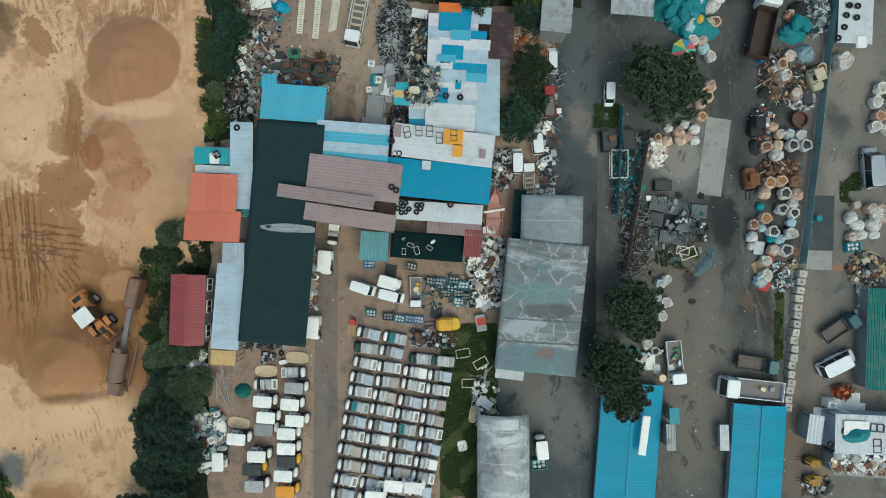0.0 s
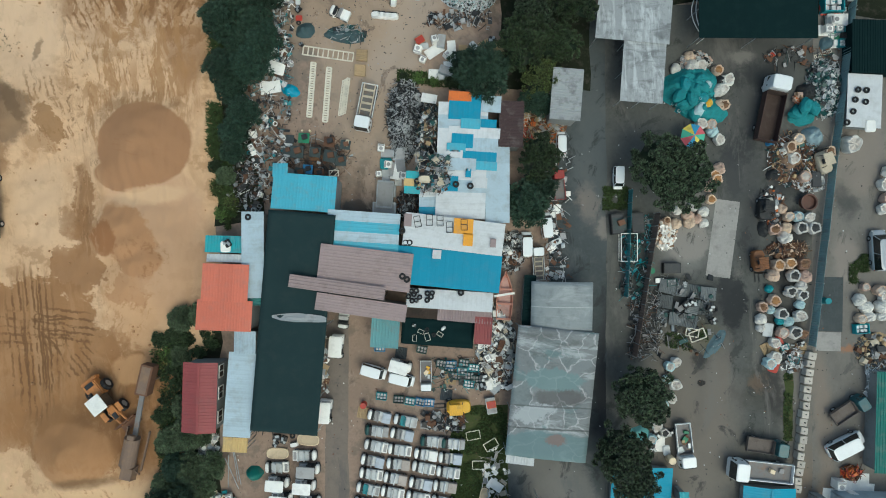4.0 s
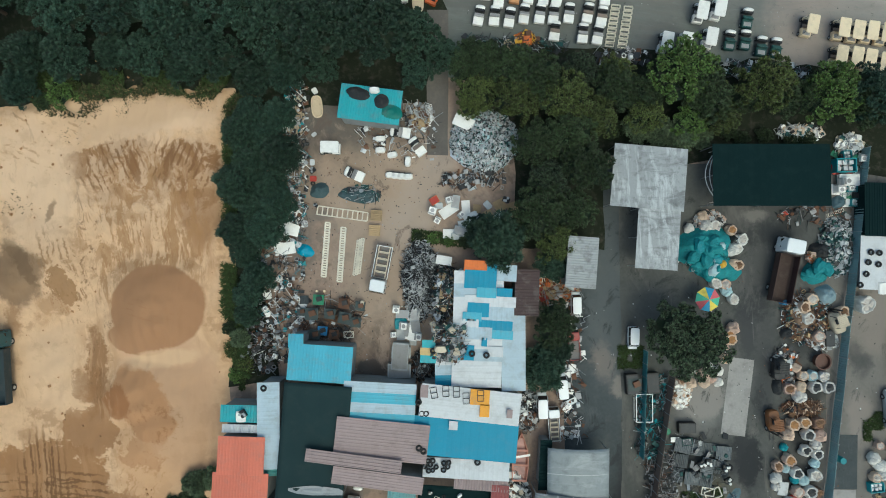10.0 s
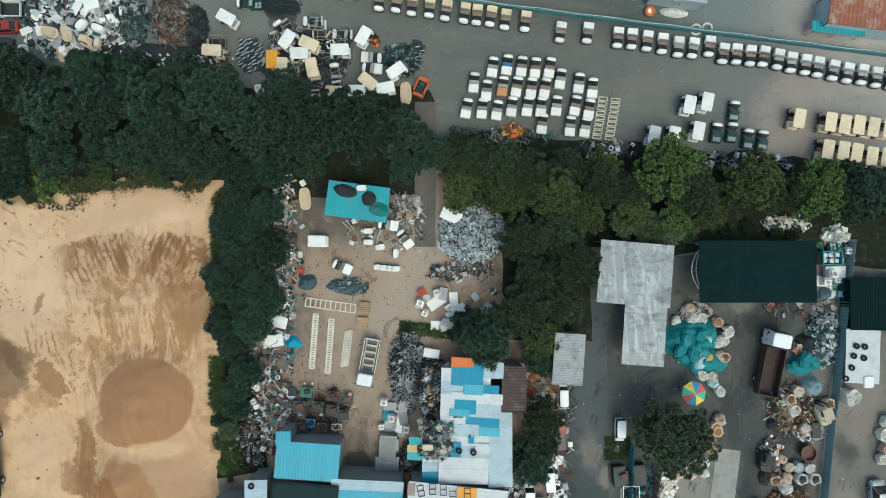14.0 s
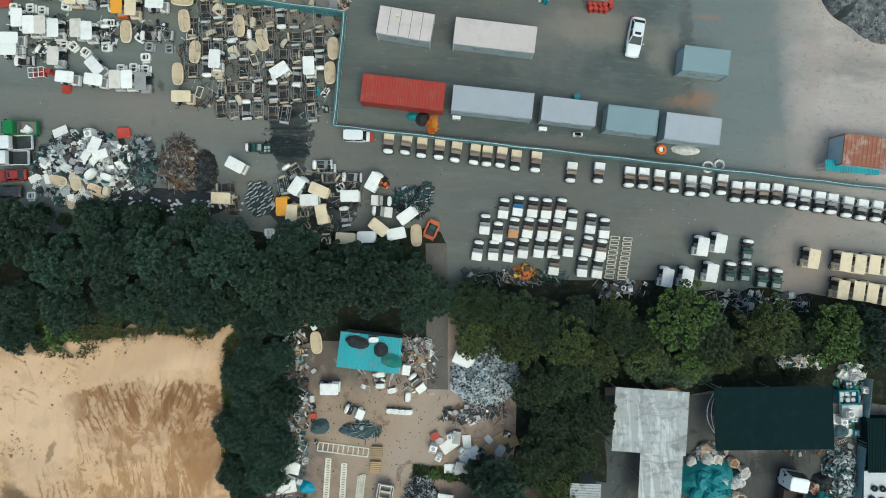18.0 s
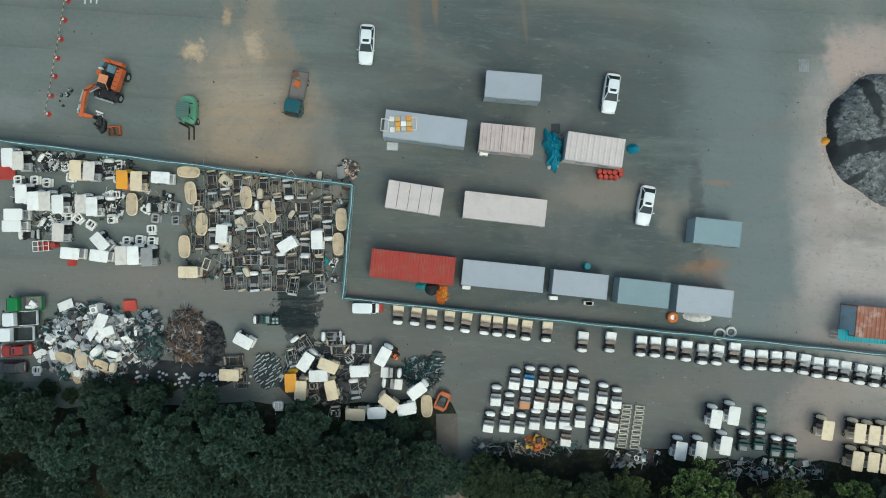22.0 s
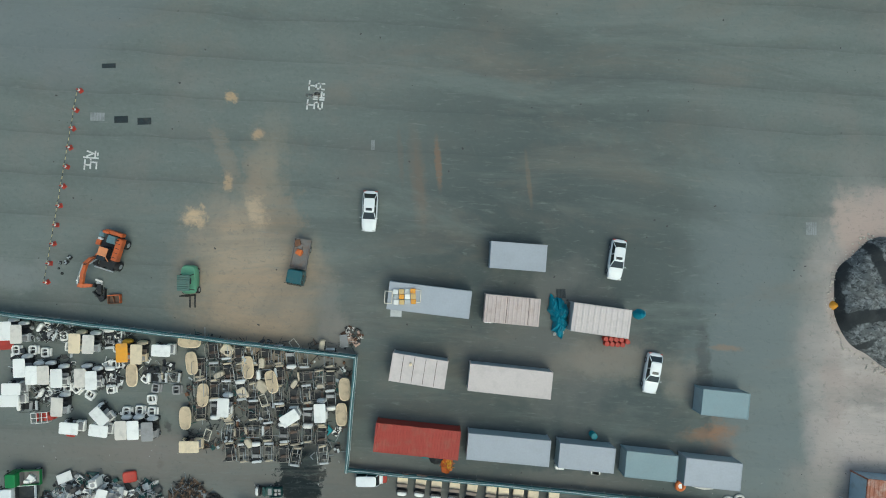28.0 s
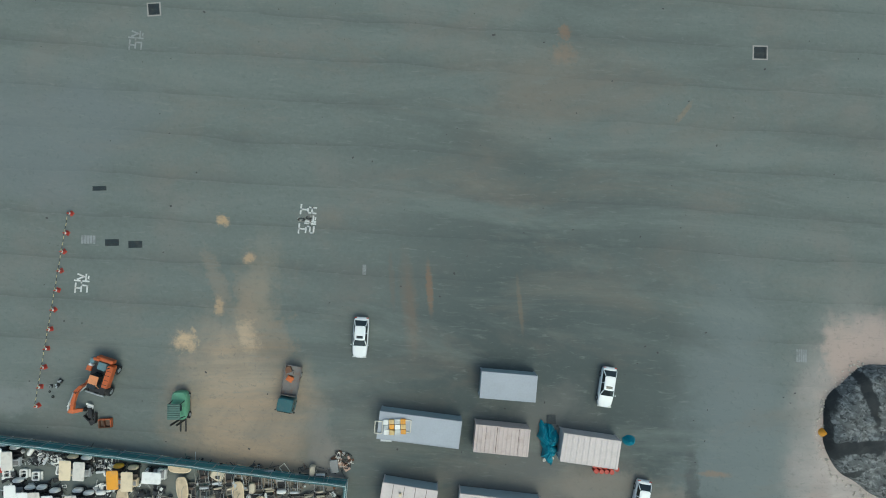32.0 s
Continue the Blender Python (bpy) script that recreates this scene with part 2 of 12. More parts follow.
def wheel(parent, x, y, r=0.23, w=0.16):
    bm = bmesh.new()
    cyl(bm, (x - w / 2, y, r), (x + w / 2, y, r), r, 12)
    cyl(bm, (x - w / 2 - 0.01, y, r), (x + w / 2 + 0.01, y, r), r * 0.55, 10, mi=1)
    return part("wheel", bm, [RUBBER, STEEL], parent)


BUILT = {}


def place(kind, x, y, rot=0.0, z=0.0, scale=1.0, rx=0.0, ry=0.0, label="", group=""):
    """Puts one of a kind at a place: the first is built, the others are copies of it."""
    m = pose(x, y, z, rx, ry, rot)
    if scale != 1.0:
        m = m @ Matrix.Scale(scale, 4)
    if kind not in BUILT:
        BUILT[kind] = KINDS[kind]()
        ob = BUILT[kind]
        ob.matrix_basis = m
    else:
        src = BUILT[kind]
        keep = src.matrix_basis.copy()
        src.matrix_basis = Matrix.Identity(4)
        ob = copy_thing(src, m)
        src.matrix_basis = keep
    if label:
        ob["label"] = label
    if group:
        ob["group"] = group
    return ob


def row_of(kind, x0, y0, x1, y1, n, rot, jitter=0.08, turn=3.0, **kw):
    for i in range(n):
        k = i / max(1, n - 1)
        place(kind, x0 + (x1 - x0) * k + random.uniform(-jitter, jitter), y0 + (y1 - y0) * k + random.uniform(-jitter, jitter), rot + random.uniform(-turn, turn), **kw)


KINDS = {}


def kind(name):
    """Registers a builder under its name."""
    def note(f):
        KINDS[name] = f
        return f
    return note


# ---- ground ----
def sheet(name, cx, cy, w, d, ang, z, material, label="", ragged=0.0, step=2.0, thick=0.0):
    """A flat piece of paving with a slightly uneven edge."""
    pts = []
    nx, ny = max(1, int(w / step)), max(1, int(d / step))
    for i in range(nx):
        pts.append((-w / 2 + w * i / nx, -d / 2))
    for i in range(ny):
        pts.append((w / 2, -d / 2 + d * i / ny))
    for i in range(nx):
        pts.append((w / 2 - w * i / nx, d / 2))
    for i in range(ny):
        pts.append((-w / 2, d / 2 - d * i / ny))
    bm = bmesh.new()
    m = pose(cx, cy, 0, 0, 0, ang)
    vs = []
    for a, b in pts:
        p = m @ Vector((a, b, 0))
        q = noise.noise_vector(p * 0.35) * ragged + noise.noise_vector(p * 1.3) * ragged * 0.4
        vs.append(bm.verts.new((p.x + q.x, p.y + q.y, z)))
    bm.faces.new(vs)
    ob = finish(name, bm, material)
    return tagged(ob, label, name.split("_")[0], kind="structure")


DIRT = mat("trodden_dirt", (0.3, 0.215, 0.165), 0.95, vary=0.4, dirt=(0.15, 0.125, 0.105), dirt_amount=0.6, edge=(0.5, 0.6), big=0.2, small=3.0, bump=0.5, spec=0.2)
ASPHALT_N = mat("worn_asphalt", (0.15, 0.169, 0.157), 0.9, vary=0.3, dirt=(0.2, 0.185, 0.165), dirt_amount=0.55, big=0.045, small=2.2, bump=0.2, spec=0.25)
ASPHALT_S = mat("dark_asphalt", (0.064, 0.073, 0.075), 0.9, vary=0.4, dirt=(0.12, 0.118, 0.108), dirt_amount=0.5, big=0.14, small=3.0, bump=0.3, spec=0.25)
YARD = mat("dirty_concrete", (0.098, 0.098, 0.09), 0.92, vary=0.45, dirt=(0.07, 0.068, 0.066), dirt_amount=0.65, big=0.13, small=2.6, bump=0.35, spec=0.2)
LANE = mat("brown_asphalt_path", (0.2, 0.165, 0.14), 0.9, vary=0.25, dirt=(0.13, 0.115, 0.105), dirt_amount=0.6, big=0.3, small=4.0, bump=0.25, spec=0.2)
PALE = mat("pale_concrete", (0.34, 0.32, 0.3), 0.9, vary=0.25, dirt=(0.15, 0.14, 0.13), dirt_amount=0.6, big=0.25, small=4.0, bump=0.25, spec=0.2)
GRASSG = mat("grass_ground", (0.06, 0.075, 0.028), 0.95, vary=0.5, dirt=(0.14, 0.11, 0.06), dirt_amount=0.6, big=0.5, small=5.0, bump=0.6, spec=0.15)
SAND = mat("dry_sand", (0.6, 0.415, 0.265), 0.95, vary=0.3, dirt=(0.34, 0.21, 0.115), dirt_amount=0.6, big=0.16, small=1.6, bump=0.8, spec=0.15, edge=(0.54, 0.6))
WETSAND = mat("damp_brown_sand", (0.37, 0.205, 0.105), 0.9, vary=0.2, dirt=(0.25, 0.13, 0.065), dirt_amount=0.5, big=0.25, small=2.2, bump=0.5, spec=0.2)
# floor colour kept very dark to carry the shade below the crowns
FOREST = mat("shaded_forest_floor", (0.02, 0.024, 0.015), 0.95, vary=0.4, bump=0.5, spec=0.1)

bm = bmesh.new()
bmesh.ops.create_grid(bm, x_segments=1, y_segments=1, size=3000)
tagged(finish("ground", bm, DIRT), "brown trodden dirt of the scrap yards", "ground", kind="structure")

tagged(sheet("asphalt_yard", 15, 148, 420, 204, -3.2, 0.02, ASPHALT_N), "wide worn grey asphalt yard with sandy stains", "yard", kind="structure")
sheet("road_lane", 13.87, -0.74, 6.60, 75.38, -0.7, 0.012, ASPHALT_S, "dark asphalt lane between the sheds", 0.25)
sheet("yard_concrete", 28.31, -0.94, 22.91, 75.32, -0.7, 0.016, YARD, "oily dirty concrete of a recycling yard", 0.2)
STRIP = mat("sandy_concrete", (0.18, 0.165, 0.147), 0.92, vary=0.3, dirt=(0.12, 0.11, 0.1), dirt_amount=0.6, big=0.12, small=2.6, bump=0.3, spec=0.2)
sheet("pavement_strip", 45.74, 0.08, 11.91, 77.80, -0.7, 0.022, STRIP, "dirty concrete strip beside the yard", 0.2)
sheet("path_through_carts", -13.16, -12.24, 2.64, 28.86, -0.5, 0.012, LANE, "brown asphalt path between parked golf carts", 0.2)
sheet("path_through_trees", -2.74, 46.20, 2.33, 16.13, -1.0, 0.045, mat("dark_path_asphalt", (0.125, 0.112, 0.1), 0.9, vary=0.3, dirt=(0.2, 0.165, 0.14), dirt_amount=0.5, big=0.3, small=4.0, bump=0.25, spec=0.2), "narrow asphalt path through the tree belt", 0.15)
sheet("forecourt", 10.47, -23.34, 10.52, 21.92, -0.5, 0.014, ASPHALT_S, "dirty asphalt forecourt beside the barrel shed", 0.2)
sheet("slab", 30.01, 10.72, 2.70, 8.56, -8.3, 0.03, PALE, "long pale concrete slab in the yard", 0.03)
sheet("grass_strip", 2.6, -17.2, 6.4, 19.5, -0.5, 0.02, GRASSG, "green grass strip behind the carts", 0.5, 1.0)
sheet("grass_verge", 36.97, -7.89, 0.96, 7.51, -0.6, 0.024, GRASSG, "weedy verge", 0.4, 0.7)
sheet("forest_ground", -35.28, 50.2, 66.95, 12.4, -0.9, 0.04, FOREST, "forest floor darkened with the shade of the trees", 1.0)
sheet("forest_ground", 35.81, 41.95, 68.90, 11.68, -5.4, 0.04, FOREST, "forest floor darkened with the shade of the trees", 1.0)
sheet("forest_ground", -26.71, 29.93, 6.70, 34.09, 9.7, 0.05, FOREST, "forest floor darkened with the shade of the trees", 0.6)
sheet("forest_ground", -30.23, -14.50, 8.15, 33.83, -0.5, 0.05, FOREST, "forest floor darkened with the shade of the trees", 0.6)
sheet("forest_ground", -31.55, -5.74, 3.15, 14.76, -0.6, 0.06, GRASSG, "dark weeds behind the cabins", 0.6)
sheet("forest_ground", 10.66, 36.99, 10.07, 18.89, -1.0, 0.035, FOREST, "forest floor darkened with the shade of the trees", 0.6)

sheet("slab", 41.88, 3.29, 2.65, 6.06, -1.9, 0.04, ASPHALT_S, "grey-blue concrete slab beside the fence", 0.03)
sheet("slab", 41.52, -0.85, 2.79, 2.07, -1.9, 0.05, PALE, "pale square concrete slab beside the fence", 0.05)


def lanes(m, angle, pitch, depth):
    """Paving lanes: a soft dark edge along each joint."""
    nt = m.node_tree
    b = nt.nodes["Principled BSDF"]
    geo = nt.nodes.new("ShaderNodeNewGeometry")
    mp = nt.nodes.new("ShaderNodeMapping")
    mp.inputs["Rotation"].default_value = (0, 0, radians(-angle))
    links(nt, geo.outputs["Position"], mp.inputs["Vector"])
    wob = nt.nodes.new("ShaderNodeTexNoise")
    wob.inputs["Scale"].default_value, wob.inputs["Detail"].default_value = 0.07, 5
    links(nt, geo.outputs["Position"], wob.inputs["Vector"])
    sep = nt.nodes.new("ShaderNodeSeparateXYZ")
    links(nt, mp.outputs[0], sep.inputs[0])
    a = nt.nodes.new("ShaderNodeMath")
    a.operation = "MULTIPLY_ADD"
    a.inputs[1].default_value = 1.6
    links(nt, wob.outputs["Fac"], a.inputs[0])
    links(nt, sep.outputs["Y"], a.inputs[2])
    d = nt.nodes.new("ShaderNodeMath")
    d.operation = "DIVIDE"
    d.inputs[1].default_value = pitch
    links(nt, a.outputs[0], d.inputs[0])
    f = nt.nodes.new("ShaderNodeMath")
    f.operation = "FRACT"
    links(nt, d.outputs[0], f.inputs[0])
    r = nt.nodes.new("ShaderNodeValToRGB")
    e = r.color_ramp.elements
    e[0].position, e[1].position = 0.0, 1.0
    e[0].color, e[1].color = (1 - depth, 1 - depth, 1 - depth, 1), (0.97, 0.97, 0.97, 1)
    for p, v in ((0.07, 1 - depth * 0.5), (0.3, 1.0), (0.6, 1.05), (0.96, 0.95)):
        q = e.new(p)
        q.color = (v, v, v, 1)
    links(nt, f.outputs[0], r.inputs[0])
    mx = nt.nodes.new("ShaderNodeMix")
    mx.data_type, mx.blend_type = "RGBA", "MULTIPLY"
    mx.inputs[0].default_value = 1.0
    links(nt, b.inputs["Base Color"].links[0].from_socket, mx.inputs[6])
    links(nt, r.outputs[0], mx.inputs[7])
    links(nt, mx.outputs[2], b.inputs["Base Color"])


lanes(ASPHALT_N, -5.4, 4.6, 0.2)

# stains on the paving, broad tones, and shade painted along the lane
stained(ASPHALT_N, [
    (8.0, 82.0, 24.0, 34.0, 4, (0.078, 0.092, 0.09), 0.92, 0.35, 0.7),
    (-22.6, 86.8, 7.0, 9.5, 12, (0.48, 0.345, 0.235), 0.9, 0.6, 0.75),
    (-25.86, 86.71, 6.0, 5.0, 0, (0.33, 0.25, 0.175), 0.4, 0.6, 0.75),
    (-18.60, 83.96, 4.5, 5.0, 0, (0.35, 0.26, 0.18), 0.45, 0.6, 0.75),
    (-21.48, 98.24, 2.2, 7.5, -12, (0.36, 0.28, 0.2), 0.45, 0.7, 0.75),
    (10.16, 120.11, 9.0, 4.0, 30, (0.2, 0.17, 0.14), 0.4, 0.8, 0.8),
    (-28.95, 95.13, 1.25, 1.15, 0, (0.6, 0.42, 0.26), 0.9, 1.1, 0.7),
    (-22.19, 95.49, 1.0, 1.9, 15, (0.58, 0.42, 0.28), 0.85, 1.1, 0.7),
    (-24.52, 108.14, 0.7, 0.6, 0, (0.48, 0.33, 0.19), 0.9, 0.9, 0.6),
    (-25.20, 98.88, 0.5, 1.1, 0, (0.45, 0.32, 0.2), 0.8, 0.9, 0.6),
    (-21.77, 103.94, 0.7, 0.5, 30, (0.46, 0.32, 0.2), 0.8, 0.9, 0.6),
    (-4.52, 98.20, 1.0, 6.5, 3, (0.17, 0.14, 0.115), 0.55, 0.5),
    (9.54, 79.11, 9.0, 9.0, 0, (0.19, 0.18, 0.165), 0.5, 0.7),
    (16.28, 77.60, 7.0, 2.2, -6, (0.27, 0.24, 0.2), 0.6, 0.5),
    (27.04, 68.84, 2.0, 2.2, 0, (0.33, 0.15, 0.07), 0.6, 0.9),
    (-33.56, 68.62, 0.45, 0.6, 0, (0.04, 0.04, 0.04), 0.85, 0.4),
    (-22.45, 74.23, 12, 2.5, -4, (0.19, 0.16, 0.13), 0.6, 0.5),
    (-33.85, 69.57, 12, 2.0, -5, (0.22, 0.195, 0.17), 0.5, 0.5),
    (37.91, 50.79, 5.0, 7.0, 10, (0.3, 0.255, 0.215), 0.7, 0.6),
    (43.71, 52.74, 9.0, 6.0, 0, (0.25, 0.24, 0.23), 0.6, 0.5),
    (31.62, 55.28, 12.0, 3.0, -5, (0.22, 0.215, 0.21), 0.6, 0.6),
    (39.29, 49.32, 0.9, 4.5, 5, (0.05, 0.05, 0.05), 0.8, 0.5),
    (40.55, 54.63, 0.9, 2.6, 5, (0.06, 0.06, 0.06), 0.7, 0.5),
    (21.54, 53.48, 3.5, 5.0, 10, (0.24, 0.21, 0.18), 0.5, 0.7),
    (31.6, 76.48, 7.5, 26.0, 3, (0.185, 0.21, 0.21), 0.7, 0.4),
    (45.2, 71.01, 8.0, 24.0, 3, (0.49, 0.42, 0.39), 0.9, 0.3, 0.5),
    (38.27, 66.27, 1.6, 13.0, 3, (0.44, 0.37, 0.34), 0.5, 0.35, 0.9),
    (43.14, 91.37, 2.6, 4.6, 10, (0.42, 0.33, 0.285), 0.85, 0.7),
    (40.03, 73.52, 1.6, 5.0, 0, (0.38, 0.31, 0.28), 0.7, 0.6),
    (44.08, 73.35, 4.0, 2.0, 0, (0.36, 0.3, 0.27), 0.6, 0.7),
    (-45.73, 117.74, 16, 9.0, 0, (0.17, 0.19, 0.195), 0.6, 0.6),
    (13.37, 125.11, 1.6, 1.2, 0, (0.29, 0.2, 0.14), 0.6, 0.8),
    (-48.95, 89.48, 6, 2.2, 0, (0.24, 0.25, 0.245), 0.45, 0.8),
    (1.19, 58.19, 48.0, 7.0, -7, (0.155, 0.145, 0.13), 0.6, 0.2, 0.4),
    (-32.16, 69.26, 26.0, 3.4, -6, (0.19, 0.17, 0.15), 0.55, 0.3, 0.4),
    (43.87, 51.97, 9.0, 6.0, 0, (0.3, 0.27, 0.24), 0.6, 0.6),
    (38.63, 51.94, 5.0, 6.0, 0, (0.33, 0.27, 0.235), 0.7, 0.5),
    (40.27, 62.55, 7.0, 4.0, 0, (0.3, 0.265, 0.245), 0.65, 0.6),
    (-14.33, 81.21, 1.8, 7.0, 5, (0.3, 0.265, 0.235), 0.7, 0.6),
    (23.70, 75.01, 2.6, 2.6, 0, (0.27, 0.24, 0.2), 0.6, 0.4),
    (-33.99, 70.57, 6.0, 1.6, -5, (0.21, 0.19, 0.175), 0.6, 0.6),
    (-4.34, 97.26, 0.5, 4.5, 4, (0.17, 0.13, 0.1), 0.4, 0.6),
    (-6.35, 101.05, 0.35, 3.4, 2, (0.17, 0.135, 0.11), 0.35, 0.7),
    (-22.18, 97.98, 1.2, 5.5, 12, (0.3, 0.23, 0.17), 0.28, 0.9),
    (-25.42, 101.81, 1.0, 4.0, 20, (0.27, 0.22, 0.17), 0.45, 0.9),
    (-19.25, 94.16, 2.4, 3.4, 0, (0.32, 0.225, 0.15), 0.5, 0.9),
    (26.07, 69.42, 3.4, 0.9, 4, (0.3, 0.16, 0.09), 0.55, 0.8),
    (28.36, 78.57, 2.0, 0.35, -6, (0.3, 0.19, 0.12), 0.5, 0.7),
    (-2.27, 100.04, 0.4, 3.2, 2, (0.26, 0.15, 0.09), 0.55, 0.6),
    (7.57, 97.86, 0.3, 3.4, 4, (0.22, 0.15, 0.1), 0.45, 0.6),
    (13.51, 127.47, 0.9, 0.8, 0, (0.3, 0.17, 0.1), 0.7, 0.9),
    (26.32, 118.40, 0.3, 1.6, -40, (0.28, 0.2, 0.13), 0.5, 0.8),
    (-8.18, 73.14, 14.0, 2.0, -6, (0.11, 0.112, 0.105), 0.6, 0.6)])
stained(ASPHALT_N, [
    (-18.61, 66.60, 2.4, 4.2, 8, (0.014, 0.02, 0.022), 1.0, 0.75, 0.08),
    (-16.91, 70.93, 1.6, 2.2, 0, (0.03, 0.036, 0.038), 0.9, 0.6, 0.1),
    (-32.57, 72.74, 0.4, 0.8, 10, (0.05, 0.05, 0.05), 0.8, 0.8),
    (45.57, 90.37, 4.0, 6.5, -25, (0.43, 0.335, 0.295), 0.85, 0.7),
    (41.78, 83.00, 2.0, 3.6, -20, (0.43, 0.335, 0.295), 0.8, 0.7),
    (11.07, 64.89, 9.0, 1.2, -6, (0.17, 0.16, 0.145), 0.6, 0.6),
    (25.85, 76.11, 0.9, 7.0, 0, (0.06, 0.062, 0.06), 0.5, 0.8)])
stained(YARD, [
    (25.81, -0.25, 3.6, 2.4, -12, (0.1, 0.095, 0.05), 0.7, 0.7, 0.4),
    (27.07, -2.95, 1.6, 1.6, 0, (0.04, 0.04, 0.04), 0.85, 0.7),
    (34.18, -5.89, 4.0, 3.4, 40, (0.07, 0.065, 0.055), 0.7, 0.8),
    (30.70, 3.08, 2.2, 3.6, 20, (0.05, 0.05, 0.05), 0.75, 0.8),
    (25.96, -7.59, 6.0, 12.0, 10, (0.19, 0.165, 0.14), 0.5, 0.5),
    (32.38, 30.66, 7.0, 3.4, 0, (0.07, 0.068, 0.065), 0.75, 0.6),
    (32.31, 23.19, 2.2, 9.0, -8, (0.08, 0.078, 0.075), 0.7, 0.5),
    (26.14, 11.51, 3.4, 5.0, -20, (0.24, 0.225, 0.21), 0.7, 0.5),
    (44.00, 16.64, 4.0, 3.0, -20, (0.09, 0.085, 0.08), 0.6, 0.8),
    (45.02, 11.64, 7.0, 9.0, 0, (0.21, 0.18, 0.15), 0.5, 0.6),
    (41.32, -4.90, 6.0, 16.0, 0, (0.24, 0.21, 0.18), 0.6, 0.5),
    (38.68, -20.97, 2.0, 9.0, 0, (0.27, 0.19, 0.13), 0.5, 0.6),
    (24.45, -11.18, 6.0, 14.0, -3, (0.165, 0.142, 0.12), 0.65, 0.4),
    (27.50, -19.99, 3.0, 8.0, -3, (0.19, 0.165, 0.142), 0.6, 0.5),
    (26.22, 10.61, 2.2, 2.4, -20, (0.27, 0.245, 0.22), 0.8, 0.35, 0.2),
    (31.29, 3.08, 1.3, 2.6, -12, (0.03, 0.031, 0.032), 0.9, 0.6, 0.2),
    (30.75, 4.97, 1.4, 2.2, 0, (0.035, 0.036, 0.037), 0.85, 0.7, 0.3),
    (27.17, -2.68, 1.0, 0.9, 0, (0.035, 0.034, 0.033), 0.85, 0.6),
    (27.42, -5.25, 0.5, 0.4, 0, (0.02, 0.02, 0.02), 0.9, 0.5, 0.2),
    (35.36, -6.47, 1.6, 3.4, 10, (0.04, 0.038, 0.036), 0.8, 0.8),
    (33.70, -5.33, 1.4, 1.2, 0, (0.16, 0.11, 0.075), 0.6, 0.9),
    (29.22, -6.95, 1.6, 8.0, -6, (0.19, 0.16, 0.135), 0.6, 0.5),
    (25.85, -8.58, 1.0, 7.0, -3, (0.18, 0.155, 0.13), 0.5, 0.6),
    (29.70, -13.10, 4.0, 4.0, 0, (0.19, 0.165, 0.14), 0.5, 0.7),
    (31.78, 20.86, 2.6, 2.2, 0, (0.04, 0.042, 0.044), 0.8, 0.9),
    (31.18, 17.52, 1.2, 3.6, 10, (0.055, 0.056, 0.057), 0.75, 0.8),
    (33.07, 12.47, 1.4, 6.0, -5, (0.06, 0.06, 0.06), 0.7, 0.5)])
stained(STRIP, [
    (43.55, 15.12, 1.5, 2.4, 20, (0.06, 0.062, 0.06), 0.75, 0.8),
    (45.13, 19.28, 4.0, 5.0, 0, (0.27, 0.225, 0.19), 0.6, 0.6),
    (43.61, 8.15, 1.6, 3.4, 5, (0.28, 0.24, 0.21), 0.7, 0.4),
    (41.56, -0.82, 1.3, 1.0, 0, (0.36, 0.3, 0.26), 0.85, 0.25, 0.15),
    (44.06, -1.69, 1.6, 0.5, 0, (0.35, 0.16, 0.08), 0.7, 0.9),
    (46.14, -2.14, 0.5, 0.7, 0, (0.06, 0.05, 0.045), 0.8, 0.6),
    (40.90, -9.33, 1.2, 9.0, 4, (0.25, 0.2, 0.16), 0.6, 0.5),
    (41.18, -21.00, 1.8, 6.0, 0, (0.26, 0.18, 0.12), 0.6, 0.6)])
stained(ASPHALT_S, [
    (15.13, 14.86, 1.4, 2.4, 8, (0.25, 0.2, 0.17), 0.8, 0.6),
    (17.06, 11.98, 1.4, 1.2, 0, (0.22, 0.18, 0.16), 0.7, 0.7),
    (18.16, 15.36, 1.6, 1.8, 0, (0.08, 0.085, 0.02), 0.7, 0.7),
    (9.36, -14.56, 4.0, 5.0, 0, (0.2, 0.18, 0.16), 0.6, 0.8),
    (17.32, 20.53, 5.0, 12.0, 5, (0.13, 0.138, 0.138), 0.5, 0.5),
    # long near-black strip: shade between shed and trees, put into the colour
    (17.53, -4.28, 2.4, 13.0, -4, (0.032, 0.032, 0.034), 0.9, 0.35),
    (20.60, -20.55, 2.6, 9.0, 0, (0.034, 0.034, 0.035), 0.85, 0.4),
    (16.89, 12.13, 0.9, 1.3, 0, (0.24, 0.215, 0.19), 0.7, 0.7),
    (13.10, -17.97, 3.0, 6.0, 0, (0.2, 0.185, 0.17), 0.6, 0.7)])
